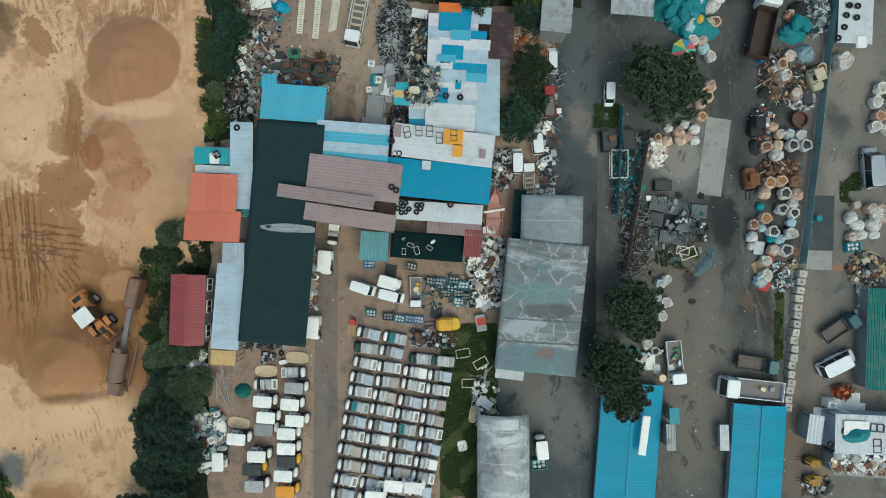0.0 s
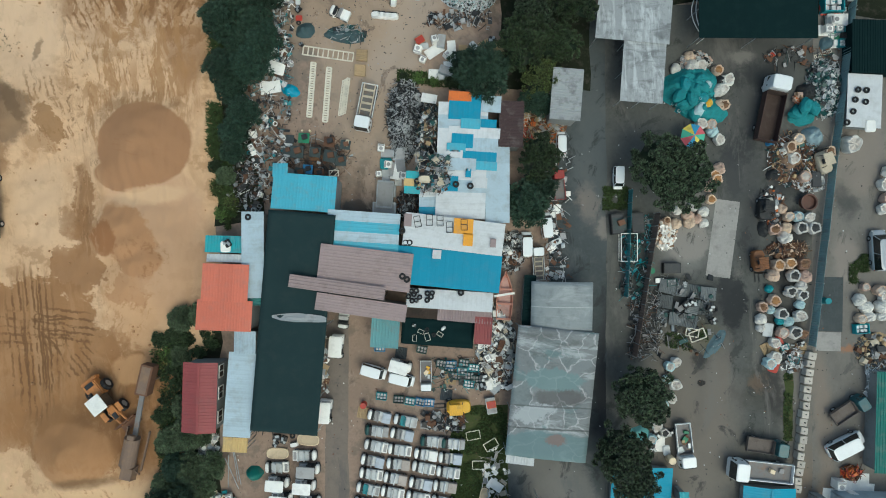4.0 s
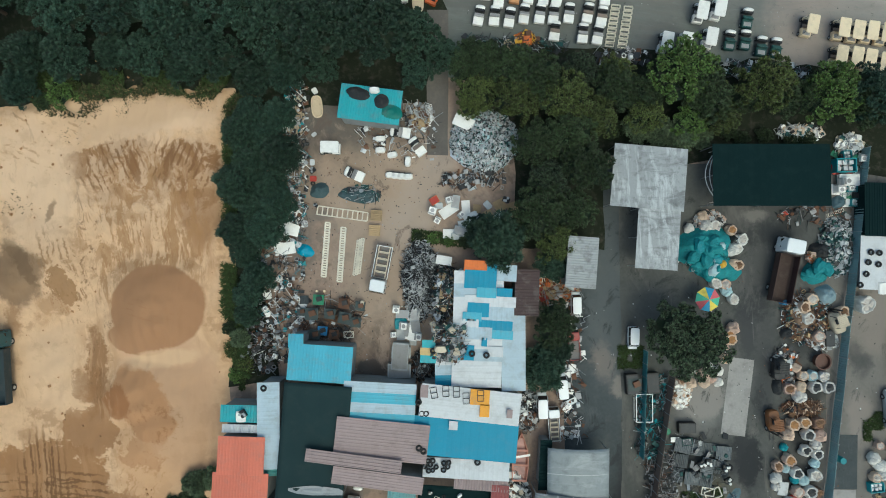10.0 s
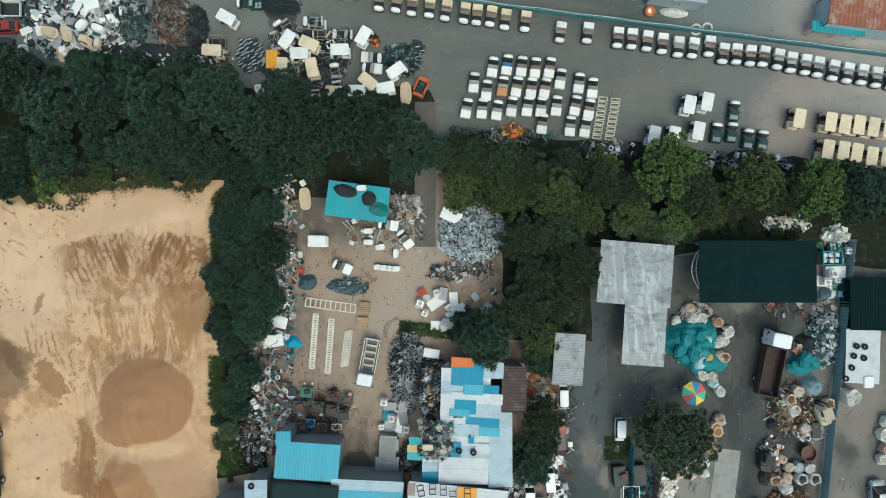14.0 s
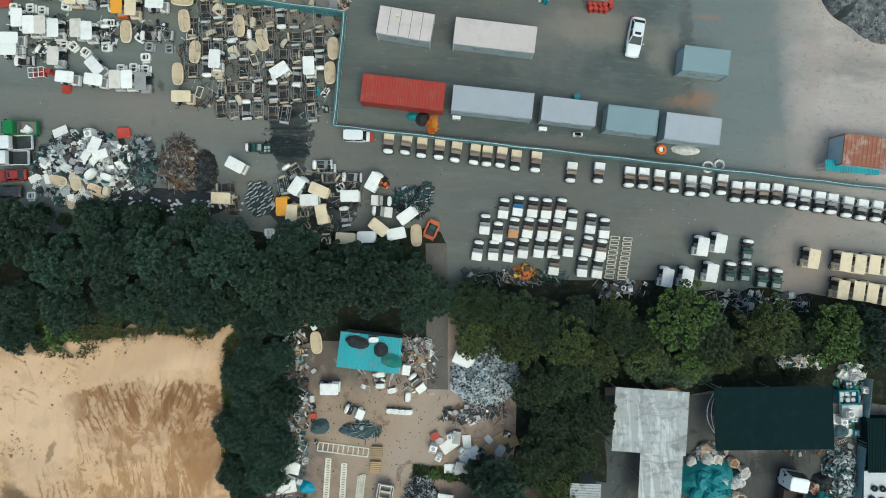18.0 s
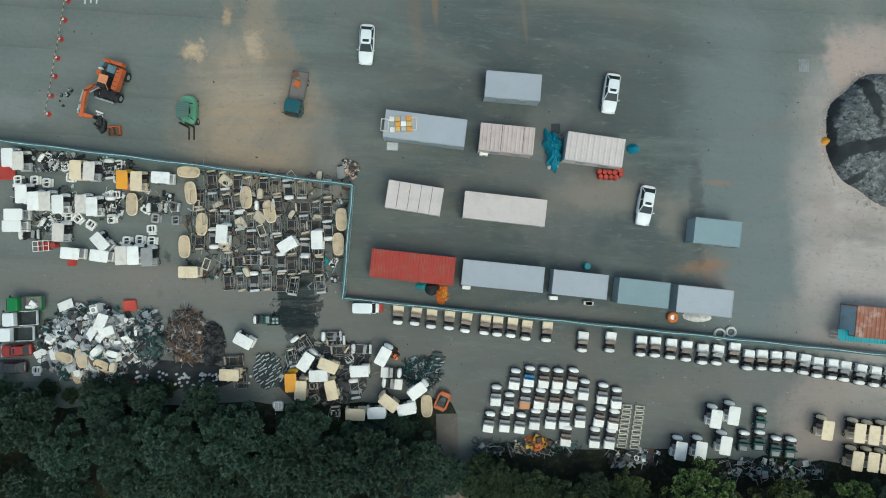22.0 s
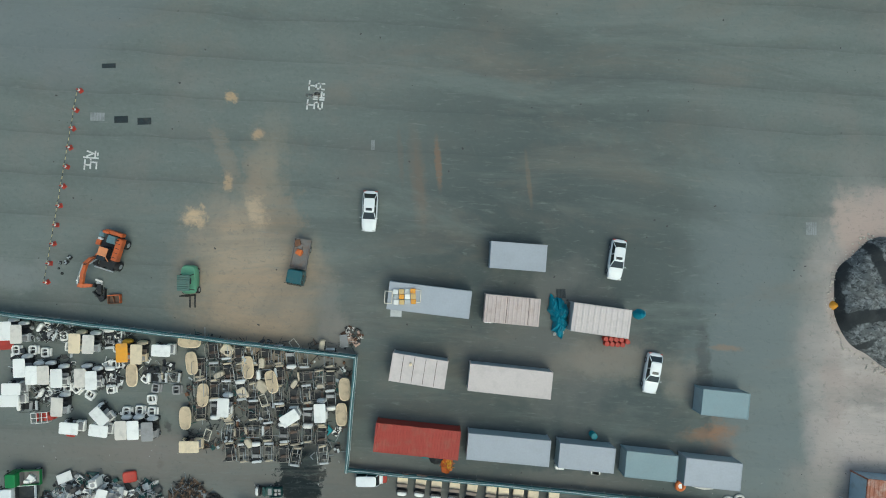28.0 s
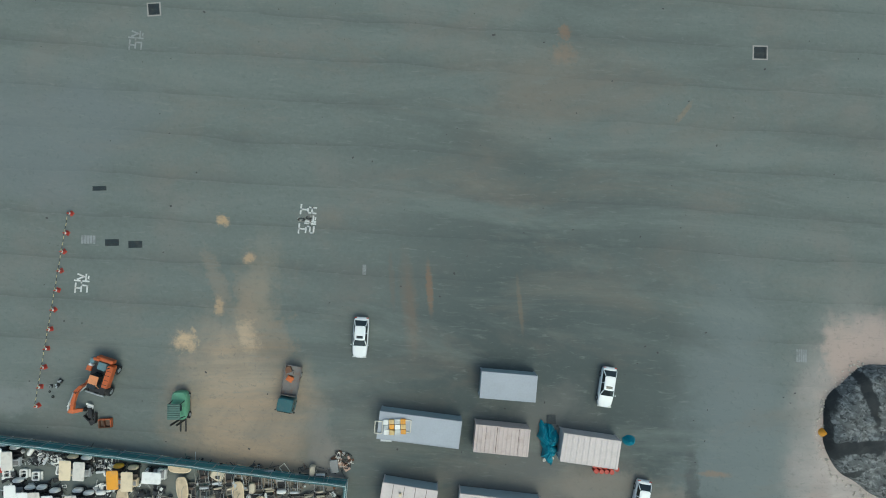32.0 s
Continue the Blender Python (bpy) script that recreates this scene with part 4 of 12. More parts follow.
R_BLUE = roof_mat("blue_sheet", (0.01, 0.25, 0.39), dirt_amount=0.12)
R_BRIGHT = roof_mat("turquoise_blue_sheet", (0.008, 0.27, 0.4), dirt_amount=0.12)
R_LBLUE = roof_mat("light_blue_sheet", (0.09, 0.4, 0.52))
R_PALE = roof_mat("pale_blue_sheet", (0.41, 0.5, 0.56))
R_TEAL = roof_mat("teal_sheet", (0.05, 0.36, 0.4))
R_WHITE = roof_mat("white_sheet", (0.6, 0.61, 0.62), dirt_amount=0.3)
R_GREY = roof_mat("grey_sheet", (0.33, 0.34, 0.345), rough=0.4, dirt=(0.1, 0.1, 0.1), dirt_amount=0.8)
R_DULL = roof_mat("dull_grey_sheet", (0.24, 0.265, 0.275), rough=0.5, dirt=(0.13, 0.14, 0.145), dirt_amount=0.7)
R_MAUVE = roof_mat("mauve_sheet", (0.32, 0.24, 0.235), dirt=(0.2, 0.15, 0.14), dirt_amount=0.5)
R_CORAL = roof_mat("coral_red_sheet", (0.6, 0.16, 0.1), dirt_amount=0.2)
R_DKRED = roof_mat("dark_red_sheet", (0.27, 0.06, 0.06), dirt=(0.14, 0.06, 0.06))
R_MAROON = roof_mat("maroon_sheet", (0.05, 0.026, 0.026))
R_NET = roof_mat("dark_green_shade_net", (0.018, 0.036, 0.038), rough=0.85, dirt=(0.03, 0.045, 0.045), dirt_amount=0.5, small=14.0, spec=0.15)
R_NAVY = roof_mat("black_green_sheet", (0.006, 0.019, 0.02), rough=0.85, dirt=(0.012, 0.028, 0.028), dirt_amount=0.5, spec=0.08)
def weathered(x, y, r, ang):
    """Bright worn streaks on the grey sheets."""
    streaks(R_GREY, x, y, r, r, ang, 5.0, (0.55, 0.57, 0.58), 0.5, 0.6, 0.8)
    streaks(R_GREY, x, y, r, r, ang + 90, 3.0, (0.12, 0.125, 0.125), 0.52, 0.64, 0.7)


def crackled(m, scale, colours, line, line_w):
    """Patches of several colours with pale torn seams between them."""
    nt = m.node_tree
    b = nt.nodes["Principled BSDF"]
    geo = nt.nodes.new("ShaderNodeNewGeometry")
    n = nt.nodes.new("ShaderNodeTexNoise")
    n.inputs["Scale"].default_value, n.inputs["Detail"].default_value = 0.6, 6
    links(nt, geo.outputs["Position"], n.inputs["Vector"])
    w = nt.nodes.new("ShaderNodeVectorMath")
    w.operation = "MULTIPLY_ADD"
    w.inputs[1].default_value = (2.2, 2.2, 0)
    links(nt, n.outputs["Color"], w.inputs[0])
    links(nt, geo.outputs["Position"], w.inputs[2])
    v1, v2 = nt.nodes.new("ShaderNodeTexVoronoi"), nt.nodes.new("ShaderNodeTexVoronoi")
    v2.feature = "DISTANCE_TO_EDGE"
    for v in (v1, v2):
        v.inputs["Scale"].default_value = scale
        v.voronoi_dimensions = "2D"
        links(nt, w.outputs[0], v.inputs["Vector"])
    sep = nt.nodes.new("ShaderNodeSeparateColor")
    links(nt, v1.outputs["Color"], sep.inputs[0])
    ramp = nt.nodes.new("ShaderNodeValToRGB")
    ramp.color_ramp.interpolation = "CONSTANT"
    e = ramp.color_ramp.elements
    e[0].color = (*colours[0], 1)
    e[1].position, e[1].color = 1 / len(colours), (*colours[1], 1)
    for i, c in enumerate(colours[2:], 2):
        q = e.new(i / len(colours))
        q.color = (*c, 1)
    links(nt, sep.outputs[0], ramp.inputs[0])
    a = nt.nodes.new("ShaderNodeMix")
    a.data_type, a.blend_type = "RGBA", "MULTIPLY"
    a.inputs[0].default_value = 1.0
    links(nt, b.inputs["Base Color"].links[0].from_socket, a.inputs[6])
    links(nt, ramp.outputs[0], a.inputs[7])
    mr = nt.nodes.new("ShaderNodeMapRange")
    mr.inputs[1].default_value, mr.inputs[2].default_value = 0.0, line_w
    mr.inputs[3].default_value, mr.inputs[4].default_value = 0.8, 0.0
    links(nt, v2.outputs["Distance"], mr.inputs[0])
    c = nt.nodes.new("ShaderNodeMix")
    c.data_type = "RGBA"
    links(nt, mr.outputs[0], c.inputs[0])
    links(nt, a.outputs[2], c.inputs[6])
    c.inputs[7].default_value = (*line, 1)
    links(nt, c.outputs[2], b.inputs["Base Color"])


R_TARP = roof_mat("patched_grey_tarp", (0.2, 0.212, 0.216), rough=0.7, dirt=(0.12, 0.12, 0.12), dirt_amount=0.6, big=0.3)
crackled(R_TARP, 0.42, [(0.95, 0.97, 0.98), (0.86, 0.87, 0.88), (1.0, 1.0, 1.0), (0.86, 0.93, 0.93), (0.9, 0.9, 0.9), (0.8, 0.79, 0.8), (0.95, 0.95, 0.95)], (0.46, 0.45, 0.46), 0.05)
streaks(R_TARP, 10.11, -7.34, 30, 30, 85, 4.0, (0.42, 0.44, 0.45), 0.52, 0.6, 0.7, 0.5)
streaks(R_TARP, 10.11, -7.34, 30, 30, 88, 3.0, (0.11, 0.115, 0.115), 0.55, 0.62, 0.7, 0.6)
streaks(R_TARP, 10.11, -7.34, 30, 30, 60, 2.0, (0.12, 0.19, 0.195), 0.54, 0.6, 0.7, 0.35)
stained(R_TARP, [
    (10.62, -3.91, 3.2, 1.2, -4, (0.15, 0.23, 0.235), 0.8, 0.6, 0.15),
    (11.02, -5.81, 3.2, 0.9, -4, (0.09, 0.085, 0.085), 0.7, 0.8, 0.3),
    (8.33, -7.33, 2.4, 1.0, 10, (0.4, 0.42, 0.43), 0.8, 0.9, 0.2),
    (9.95, -11.02, 6.5, 1.7, -4, (0.13, 0.2, 0.21), 0.85, 0.35, 0.15),
    (10.56, -10.20, 1.1, 0.6, -4, (0.2, 0.13, 0.115), 0.8, 0.7, 0.3),
    (10.09, -9.12, 6.0, 0.12, -4, (0.07, 0.075, 0.075), 0.8, 0.6, 0.4),
    (10.12, -6.75, 6.0, 0.1, -4, (0.08, 0.085, 0.085), 0.7, 0.6, 0.4)])
R_YELLOW = roof_mat("cream_yellow_sheet", (0.62, 0.43, 0.18))
R_ORANGE = roof_mat("orange_sheet", (0.75, 0.33, 0.03))
R_GREEN = roof_mat("bright_green_tarp", (0.008, 0.14, 0.115), rough=0.6)
WALLM = mat("painted_wall", (0.27, 0.28, 0.275), 0.8, vary=0.25)


def ribbed(bm, w, d, z0, z1, pitch, along="y", rib=0.045, thick=0.03, mi=0):
    """A ribbed metal sheet w by d; it falls from z0 to z1 along its ribs."""
    if along == "x":
        w, d = d, w
    n = max(2, int(w / pitch))
    prof = []
    for i in range(n):
        a = -w / 2 + w * i / n
        s = w / n
        prof += [(a, 0), (a + s * 0.55, 0), (a + s * 0.66, rib), (a + s * 0.89, rib)]
    prof.append((w / 2, 0))
    cols = []
    for a, h in prof:
        col = []
        for b, zz in ((-d / 2, z0), (d / 2, z1)):
            x, y = (a, b) if along == "y" else (b, -a)
            col.append(bm.verts.new((x, y, zz + h)))
            col.append(bm.verts.new((x, y, zz + h - thick)))
        cols.append(col)
    for p, q in zip(cols, cols[1:]):
        for f in ((p[0], q[0], q[2], p[2]), (p[1], p[3], q[3], q[1]), (p[0], p[1], q[1], q[0]), (p[2], q[2], q[3], p[3])):
            bm.faces.new(f).material_index = mi
    for c in (cols[0], cols[-1]):
        bm.faces.new((c[0], c[2], c[3], c[1])).material_index = mi


def shed(name, cx, cy, w, d, ang, z, material, label, sheet_w=1.1, along="y", slope=0.15, pitch=0.28, gable=False, walls=True, wall_mat=None, posts=False, mats=None, rib=0.045, uneven=0.015):
    """A shed: walls or posts below a roof of overlapping ribbed sheets."""
    t = thing(name, cx, cy, 0, ang, label, "shed")
    if walls:
        for a, b, ww, dd in ((0, -d / 2 + 0.25, w - 0.5, 0.12), (0, d / 2 - 0.25, w - 0.5, 0.12), (-w / 2 + 0.25, 0, 0.12, d - 0.74), (w / 2 - 0.25, 0, 0.12, d - 0.74)):
            b2 = bmesh.new()
            box(b2, a, b, 0, ww, dd, z - 0.12 - abs(slope))
            part("wall", b2, wall_mat or WALLM, t)
    if posts:
        for a in (-1, 0, 1):
            for b in (-1, 0, 1):
                if a or b:
                    b2 = bmesh.new()
                    cyl(b2, (a * (w / 2 - 0.2), b * (d / 2 - 0.2), 0), (a * (w / 2 - 0.2), b * (d / 2 - 0.2), z - 0.1 - abs(slope)), 0.05, 6)
                    part("post", b2, STEEL, t)
    run, span = (w, d) if along == "y" else (d, w)
    n = max(1, round(run / sheet_w))
    halves = [(-1, span / 2), (1, span / 2)] if gable else [(0, span)]
    for side, length in halves:
        for i in range(n):
            a = -run / 2 + run * (i + 0.5) / n
            b2 = bmesh.new()
            za, zb = (z - slope, z) if side <= 0 else (z, z - slope)
            if side == 0:
                za, zb = z + slope / 2, z - slope / 2
            up = random.uniform(0, uneven) + (i % 2) * 0.012
            ribbed(b2, run / n + 0.05, length, za + up, zb + up, pitch, "y", rib)
            mm = Matrix.Translation((a, side * length / 2, 0))
            if along == "x":
                mm = pose(0, 0, 0, 0, 0, -90) @ mm
            bmesh.ops.transform(b2, matrix=mm, verts=b2.verts)
            part("roof_sheet", b2, mats[i % len(mats)] if mats else material, t)
    if gable:
        b2 = bmesh.new()
        box(b2, 0, 0, z + 0.03, run + 0.1, 0.28, 0.05, bevel=0.02)
        if along == "x":
            bmesh.ops.transform(b2, matrix=pose(0, 0, 0, 0, 0, -90), verts=b2.verts)
        part("ridge_cap", b2, material, t)
    return t


def canopy(name, cx, cy, w, d, ang, z, material, label, sag=0.25, arch=0.0, patches=(), posts=True, wrinkle=0.04, seams=0, category="canopy"):
    """A cloth or tarp roof stretched over a frame, sagging between its posts, or arched."""
    t = thing(name, cx, cy, 0, ang, label, category)
    bm = bmesh.new()
    nx, ny = max(6, int(w / 0.5)), max(6, int(d / 0.5))

    def hz(u, v):
        h = z + arch * (1 - (2 * u - 1) ** 2)
        h -= sag * math.sin(math.pi * ((u * 3) % 1)) * math.sin(math.pi * ((v * max(2, round(d / 4))) % 1)) if sag else 0
        p = Vector((cx + u * w, cy + v * d, 0))
        return h + wrinkle * noise.fractal(p * 0.9, 1.0, 2.0, 4)

    gv = [[bm.verts.new((w * (i / nx - 0.5), d * (j / ny - 0.5), hz(i / nx, j / ny))) for i in range(nx + 1)] for j in range(ny + 1)]
    for a, b in zip(gv, gv[1:]):
        for i in range(nx):
            bm.faces.new((a[i], a[i + 1], b[i + 1], b[i]))
    r = bmesh.ops.extrude_face_region(bm, geom=bm.faces[:])
    bmesh.ops.translate(bm, vec=(0, 0, -0.03), verts=[v for v in r["geom"] if isinstance(v, bmesh.types.BMVert)])
    bmesh.ops.recalc_face_normals(bm, faces=bm.faces)
    part("cloth", bm, material, t, smooth=True)
    for k in range(seams):
        b2 = bmesh.new()
        v = (k + 0.5) / seams
        rows = [[(w * (i / nx - 0.5), d * (v - 0.5) + e, hz(i / nx, v) + 0.012) for i in range(nx + 1)] for e in (-0.04, 0.04)]
        vv = [[b2.verts.new(p) for p in q] for q in rows]
        for i in range(nx):
            b2.faces.new((vv[0][i], vv[0][i + 1], vv[1][i + 1], vv[1][i]))
        part("seam", b2, STEEL, t)
    if posts:
        for a in (-1, 1):
            for j in range(max(2, round(d / 4)) + 1):
                b2 = bmesh.new()
                y = -d / 2 + 0.2 + (d - 0.4) * j / max(2, round(d / 4))
                cyl(b2, (a * (w / 2 - 0.15), y, 0), (a * (w / 2 - 0.15), y, z - 0.1), 0.05, 6)
                part("post", b2, STEEL, t)
    for px, py, pw, pd, pa, pm in patches:
        b2 = bmesh.new()
        n = 14
        base = []
        for i in range(n):
            q = 2 * math.pi * i / n
            rr = 1 + 0.3 * noise.noise(Vector((px * 3 + math.cos(q), py * 3 + math.sin(q), i * 0.3)))
            x, y = px + pw / 2 * math.cos(q) * rr, py + pd / 2 * math.sin(q) * rr
            x, y = max(-w / 2 + 0.05, min(w / 2 - 0.05, x)), max(-d / 2 + 0.05, min(d / 2 - 0.05, y))
            base.append((x, y))
        c = b2.verts.new((px, py, hz(px / w + 0.5, py / d + 0.5) + 0.1))
        ring1 = [b2.verts.new((px + (x - px) * 0.55, py + (y - py) * 0.55, hz((px + (x - px) * 0.55) / w + 0.5, (py + (y - py) * 0.55) / d + 0.5) + 0.03)) for x, y in base]
        ring2 = [b2.verts.new((x, y, hz(x / w + 0.5, y / d + 0.5) + 0.06)) for x, y in base]
        for i in range(n):
            b2.faces.new((c, ring1[i], ring1[(i + 1) % n]))
            b2.faces.new((ring1[i], ring2[i], ring2[(i + 1) % n], ring1[(i + 1) % n]))
        part("patch", b2, pm, t)
    return t


weathered(19.25, 34.72, 6.5, 5)
weathered(20.40, 28.42, 4.0, 5)
# pale streaks on the arched roof paint its glossy highlights
streaks(R_DULL, 11.52, 3.62, 6.0, 6.0, 88, 4.0, (0.36, 0.38, 0.39), 0.5, 0.62, 0.6)
weathered(6.62, -20.57, 9.0, 92)
# western sheds
shed("blue_shed", -15.39, 16.05, 6.58, 3.77, -4.9, 4.2, R_LBLUE, "light blue metal roof of a work shed", 1.4, slope=0.25, rib=0.01)
shed("blue_lean_to", -17.89, 18.44, 1.53, 1.41, -0.8, 4.0, R_LBLUE, "light blue metal lean-to roof", 1.0)
# the grey piece laid on the net stands in for its lens-shaped opening
canopy("shade_net_canopy", -16.63, 2.59, 6.96, 22.85, -5.6, 4.6, R_NET, "long dark green shade-net canopy over scrap", 0.2, wrinkle=0.05, patches=[(1.0, 0.6, 6.2, 1.0, 0, R_GREY)])
shed("pale_blue_shed", -20.86, 9.65, 2.29, 8.96, -0.6, 4.0, R_PALE, "pale blue metal roof strip", 0.9, "x", rib=0.012, pitch=0.4)
shed("teal_lean_to", -20.83, 6.55, 1.47, 4.36, -0.6, 3.7, roof_mat("green_teal_sheet", (0.04, 0.22, 0.21)), "teal metal lean-to roof", 0.9, "x")
shed("coral_shed", -23.56, 6.81, 4.75, 3.9, -2.9, 4.6, R_CORAL, "coral red metal roof of a workshop", 1.6, slope=0.2, rib=0.012)
shed("coral_shed", -23.75, 3.43, 5.7, 3.15, -2.9, 4.5, R_CORAL, "coral red metal roof of a workshop extension", 1.45, slope=0.2, rib=0.012)
cabin = shed("dark_red_cabin", -26.88, -5.30, 3.65, 7.37, -2.4, 3.8, R_DKRED, "dark red gabled roof of a long cabin", 1.0, "x", slope=0.4, gable=True, rib=0.02, pitch=0.35)
for y in (-2.3, 0.3, 2.6):
    bm = bmesh.new()
    box(bm, 1.66, y, 1.5, 0.08, 1.2, 1.1)
    win = part("window", bm, GLASS, cabin)
    bm = bmesh.new()
    for a, b, ww, hh in ((y, 1.42, 1.4, 0.08), (y, 2.58, 1.4, 0.08), (y - 0.66, 1.5, 0.08, 1.1), (y + 0.66, 1.5, 0.08, 1.1), (y, 1.5, 0.06, 1.1)):
        box(bm, 1.68, a, b, 0.12, ww, hh)
    part("window_frame", bm, WHITE, win, "white window frame")
shed("pale_roof_link", -21.84, 0.49, 2.23, 2.35, -0.6, 3.9, R_PALE, "small pale grey metal roof", 1.0)
shed("pale_blue_long_shed", -22.51, -4.97, 2.83, 8.84, -5.3, 3.8, R_PALE, "long pale blue metal roof", 1.0, "x", rib=0.012, pitch=0.4)
shed("yellow_awning", -23.28, -10.40, 2.56, 1.49, -3.2, 3.2, R_YELLOW, "cream yellow metal awning on posts", 1.2, walls=False, posts=True)
shed("teal_porch", -24.12, 10.81, 3.85, 1.78, -2.3, 3.4, R_TEAL, "teal metal porch roof", 1.0)
shed("white_porch", -23.82, 9.34, 3.89, 0.82, -2.3, 3.7, R_WHITE, "narrow white metal roof", 1.2)
# middle sheds
shed("striped_shed", -9.32, 11.85, 7.49, 4.22, -4.6, 4.2, R_LBLUE, "blue and white striped metal roof", 1.1, "x", slope=0.3, rib=0.015, mats=[R_PALE, R_LBLUE, R_PALE, R_LBLUE])
shed("mauve_shed", -9.09, 8.14, 9.58, 3.96, -7.5, 4.6, R_MAUVE, "faded mauve ribbed metal roof", 1.0, "x", slope=0.35, rib=0.03)
shed("mauve_strip_roof", -11.93, 6.24, 9.87, 1.28, -8.9, 5.1, R_MAUVE, "long narrow mauve metal roof", 1.2, "x", walls=False, posts=True)
shed("mauve_low_roof", -9.54, 4.13, 9.34, 1.74, -9.1, 4.85, R_MAUVE, "low mauve ribbed metal roof", 1.0, "x", slope=0.2, rib=0.03)
shed("white_orange_shed", 0.10, 11.51, 10.41, 3.34, -7.6, 4.2, R_WHITE, "white sheet roof with orange patches", 3.0, "x", slope=0.3, rib=0.01, pitch=0.5)
shed("blue_flat_shed", -0.56, 7.90, 10.95, 3.94, -6.4, 4.0, R_BLUE, "large blue tarpaulin sheet roof", 4.0, slope=0.2, rib=0.008, pitch=0.8)
shed("white_low_shed", -0.43, 4.65, 8.98, 2.02, -4.3, 3.6, R_WHITE, "low white sheet roof holding tyres", 3.0, slope=0.2, rib=0.01, pitch=0.5)
shed("mauve_end_roof", 1.11, 2.93, 5.65, 1.31, -5.4, 3.3, R_MAUVE, "dirty pink metal roof", 1.2)
shed("red_end_roof", 3.05, 1.37, 1.78, 2.84, -4.4, 3.42, R_DKRED, "small red metal roof", 1.0)
canopy("black_awning", -1.75, 1.10, 7.68, 2.82, -5.0, 2.8, R_NAVY, "black sagging tarpaulin awning", 0.3)
shed("teal_small_shed", -7.30, 1.18, 2.92, 3.04, -4.1, 3.2, roof_mat("faded_teal_sheet", (0.14, 0.31, 0.32)), "small faded teal metal roof", 0.9, slope=0.2)
# patchwork roof: a pale base with blue sheets laid over it
shed("patchwork_roof", 1.03, 19.23, 5.22, 12.12, -2.5, 3.6, R_WHITE, "white scrap metal roof patched with blue sheets", 1.3, "x", slope=0.1, rib=0.012, pitch=0.5, mats=[R_WHITE, R_PALE, R_WHITE, R_WHITE, R_PALE])
shed("patchwork_eaves", -2.41, 15.52, 2.19, 4.38, -0.7, 3.4, R_TEAL, "low patched eaves in blue and white sheets", 1.2, "x", slope=0.1, rib=0.012, pitch=0.5, mats=[R_LBLUE, R_WHITE, R_PALE, R_BLUE, R_WHITE])
for k, (x, y, w, d, a, mm) in enumerate([(1.01, 25.85, 2.56, 1.18, -4.3, ORANGE), (2.64, 25.71, 1.04, 1.04, -4.0, R_BLUE), (1.40, 24.43, 3.35, 1.92, -4.1, R_BLUE), (2.00, 23.04, 2.07, 1.06, -4.0, R_LBLUE), (3.89, 22.98, 1.64, 0.96, -4.2, R_BLUE), (2.37, 22.13, 5.40, 1.10, -4.1, R_WHITE), (1.11, 21.28, 2.27, 1.47, -4.2, R_BLUE), (0.46, 20.58, 2.01, 0.90, -4.1, R_LBLUE), (3.23, 20.78, 3.16, 1.77, -4.3, R_PALE), (2.89, 19.54, 3.55, 1.14, -4.3, R_BLUE), (3.59, 18.61, 2.21, 0.92, -4.3, R_LBLUE), (1.69, 17.90, 0.59, 0.92, -4.6, R_BLUE), (2.86, 16.85, 1.58, 1.08, -4.3, R_WHITE), (-0.28, 16.84, 1.77, 1.57, -3.9, R_BLUE), (4.19, 25.05, 2.03, 1.71, -4.1, R_PALE), (0.13, 19.90, 1.97, 0.86, -4.2, R_WHITE), (-4.08, 17.75, 1.48, 0.90, -3.8, R_TEAL), (-4.14, 16.98, 1.78, 0.81, -3.9, R_YELLOW), (-4.20, 16.21, 1.68, 0.79, -4.1, R_TEAL), (0.33, 18.88, 4.34, 1.30, -4.1, R_PALE)]):
    t = thing("roof_sheet_patch", x, y, 3.72 + 0.012 * (k % 4), a, "ribbed metal sheet laid over the patchwork roof", "roof sheet", "patchwork sheets")
    b2 = bmesh.new()
    ribbed(b2, w, d, 0.0, 0.0, 0.5, "y", 0.01, 0.03)
    part("metal_sheet", b2, mm, t)
shed("maroon_shed", 6.26, 22.97, 2.57, 4.78, -2.5, 3.6, R_MAROON, "dark maroon metal roof", 1.0, "x")
shed("grey_long_roof", 4.76, 16.83, 2.55, 8.31, -0.8, 3.4, R_PALE, "long pale grey dusty metal roof", 2.0, "x", rib=0.008, pitch=0.8)
shed("grey_tree_shed", 12.10, 26.03, 3.26, 5.37, -5.0, 3.6, R_GREY, "grey metal roof below the trees", 1.0, "x")
# grey roofs along the lane
shed("black_lean_to", 8.07, 4.40, 1.3, 5.3, -4.0, 2.3, R_NAVY, "narrow black lean-to beside the arched shed", 1.2, "x")
canopy("grey_arched_shed", 11.45, 3.68, 6.55, 5.37, -1.8, 2.9, R_DULL, "grey arched sheet roof", 0.0, 0.5, seams=1, wrinkle=0.01, category="shed")
canopy("patched_tarp_shed", 10.22, -5.41, 8.54, 13.77, -6.7, 3.3, R_TARP, "large grey tarpaulin roof patched with faded green", 0.1, 0.25, patches=[], wrinkle=0.07, category="shed")
canopy("grey_barrel_shed", 6.06, -23.31, 5.50, 13.32, -0.5, 3.0, R_GREY, "pale grey barrel-vaulted greenhouse roof", 0.0, 0.9, seams=4, wrinkle=0.02, category="shed")
shed("small_white_roof", 6.88, -12.34, 2.96, 1.44, -7.5, 2.6, R_WHITE, "small whitish metal roof", 1.2)
shed("grey_l_shed", 19.45, 34.89, 7.76, 6.66, -5.9, 3.2, R_GREY, "weathered grey sheet roof with bright streaks", 4.0, slope=0.2, pitch=0.9, rib=0.01, walls=False, posts=True)
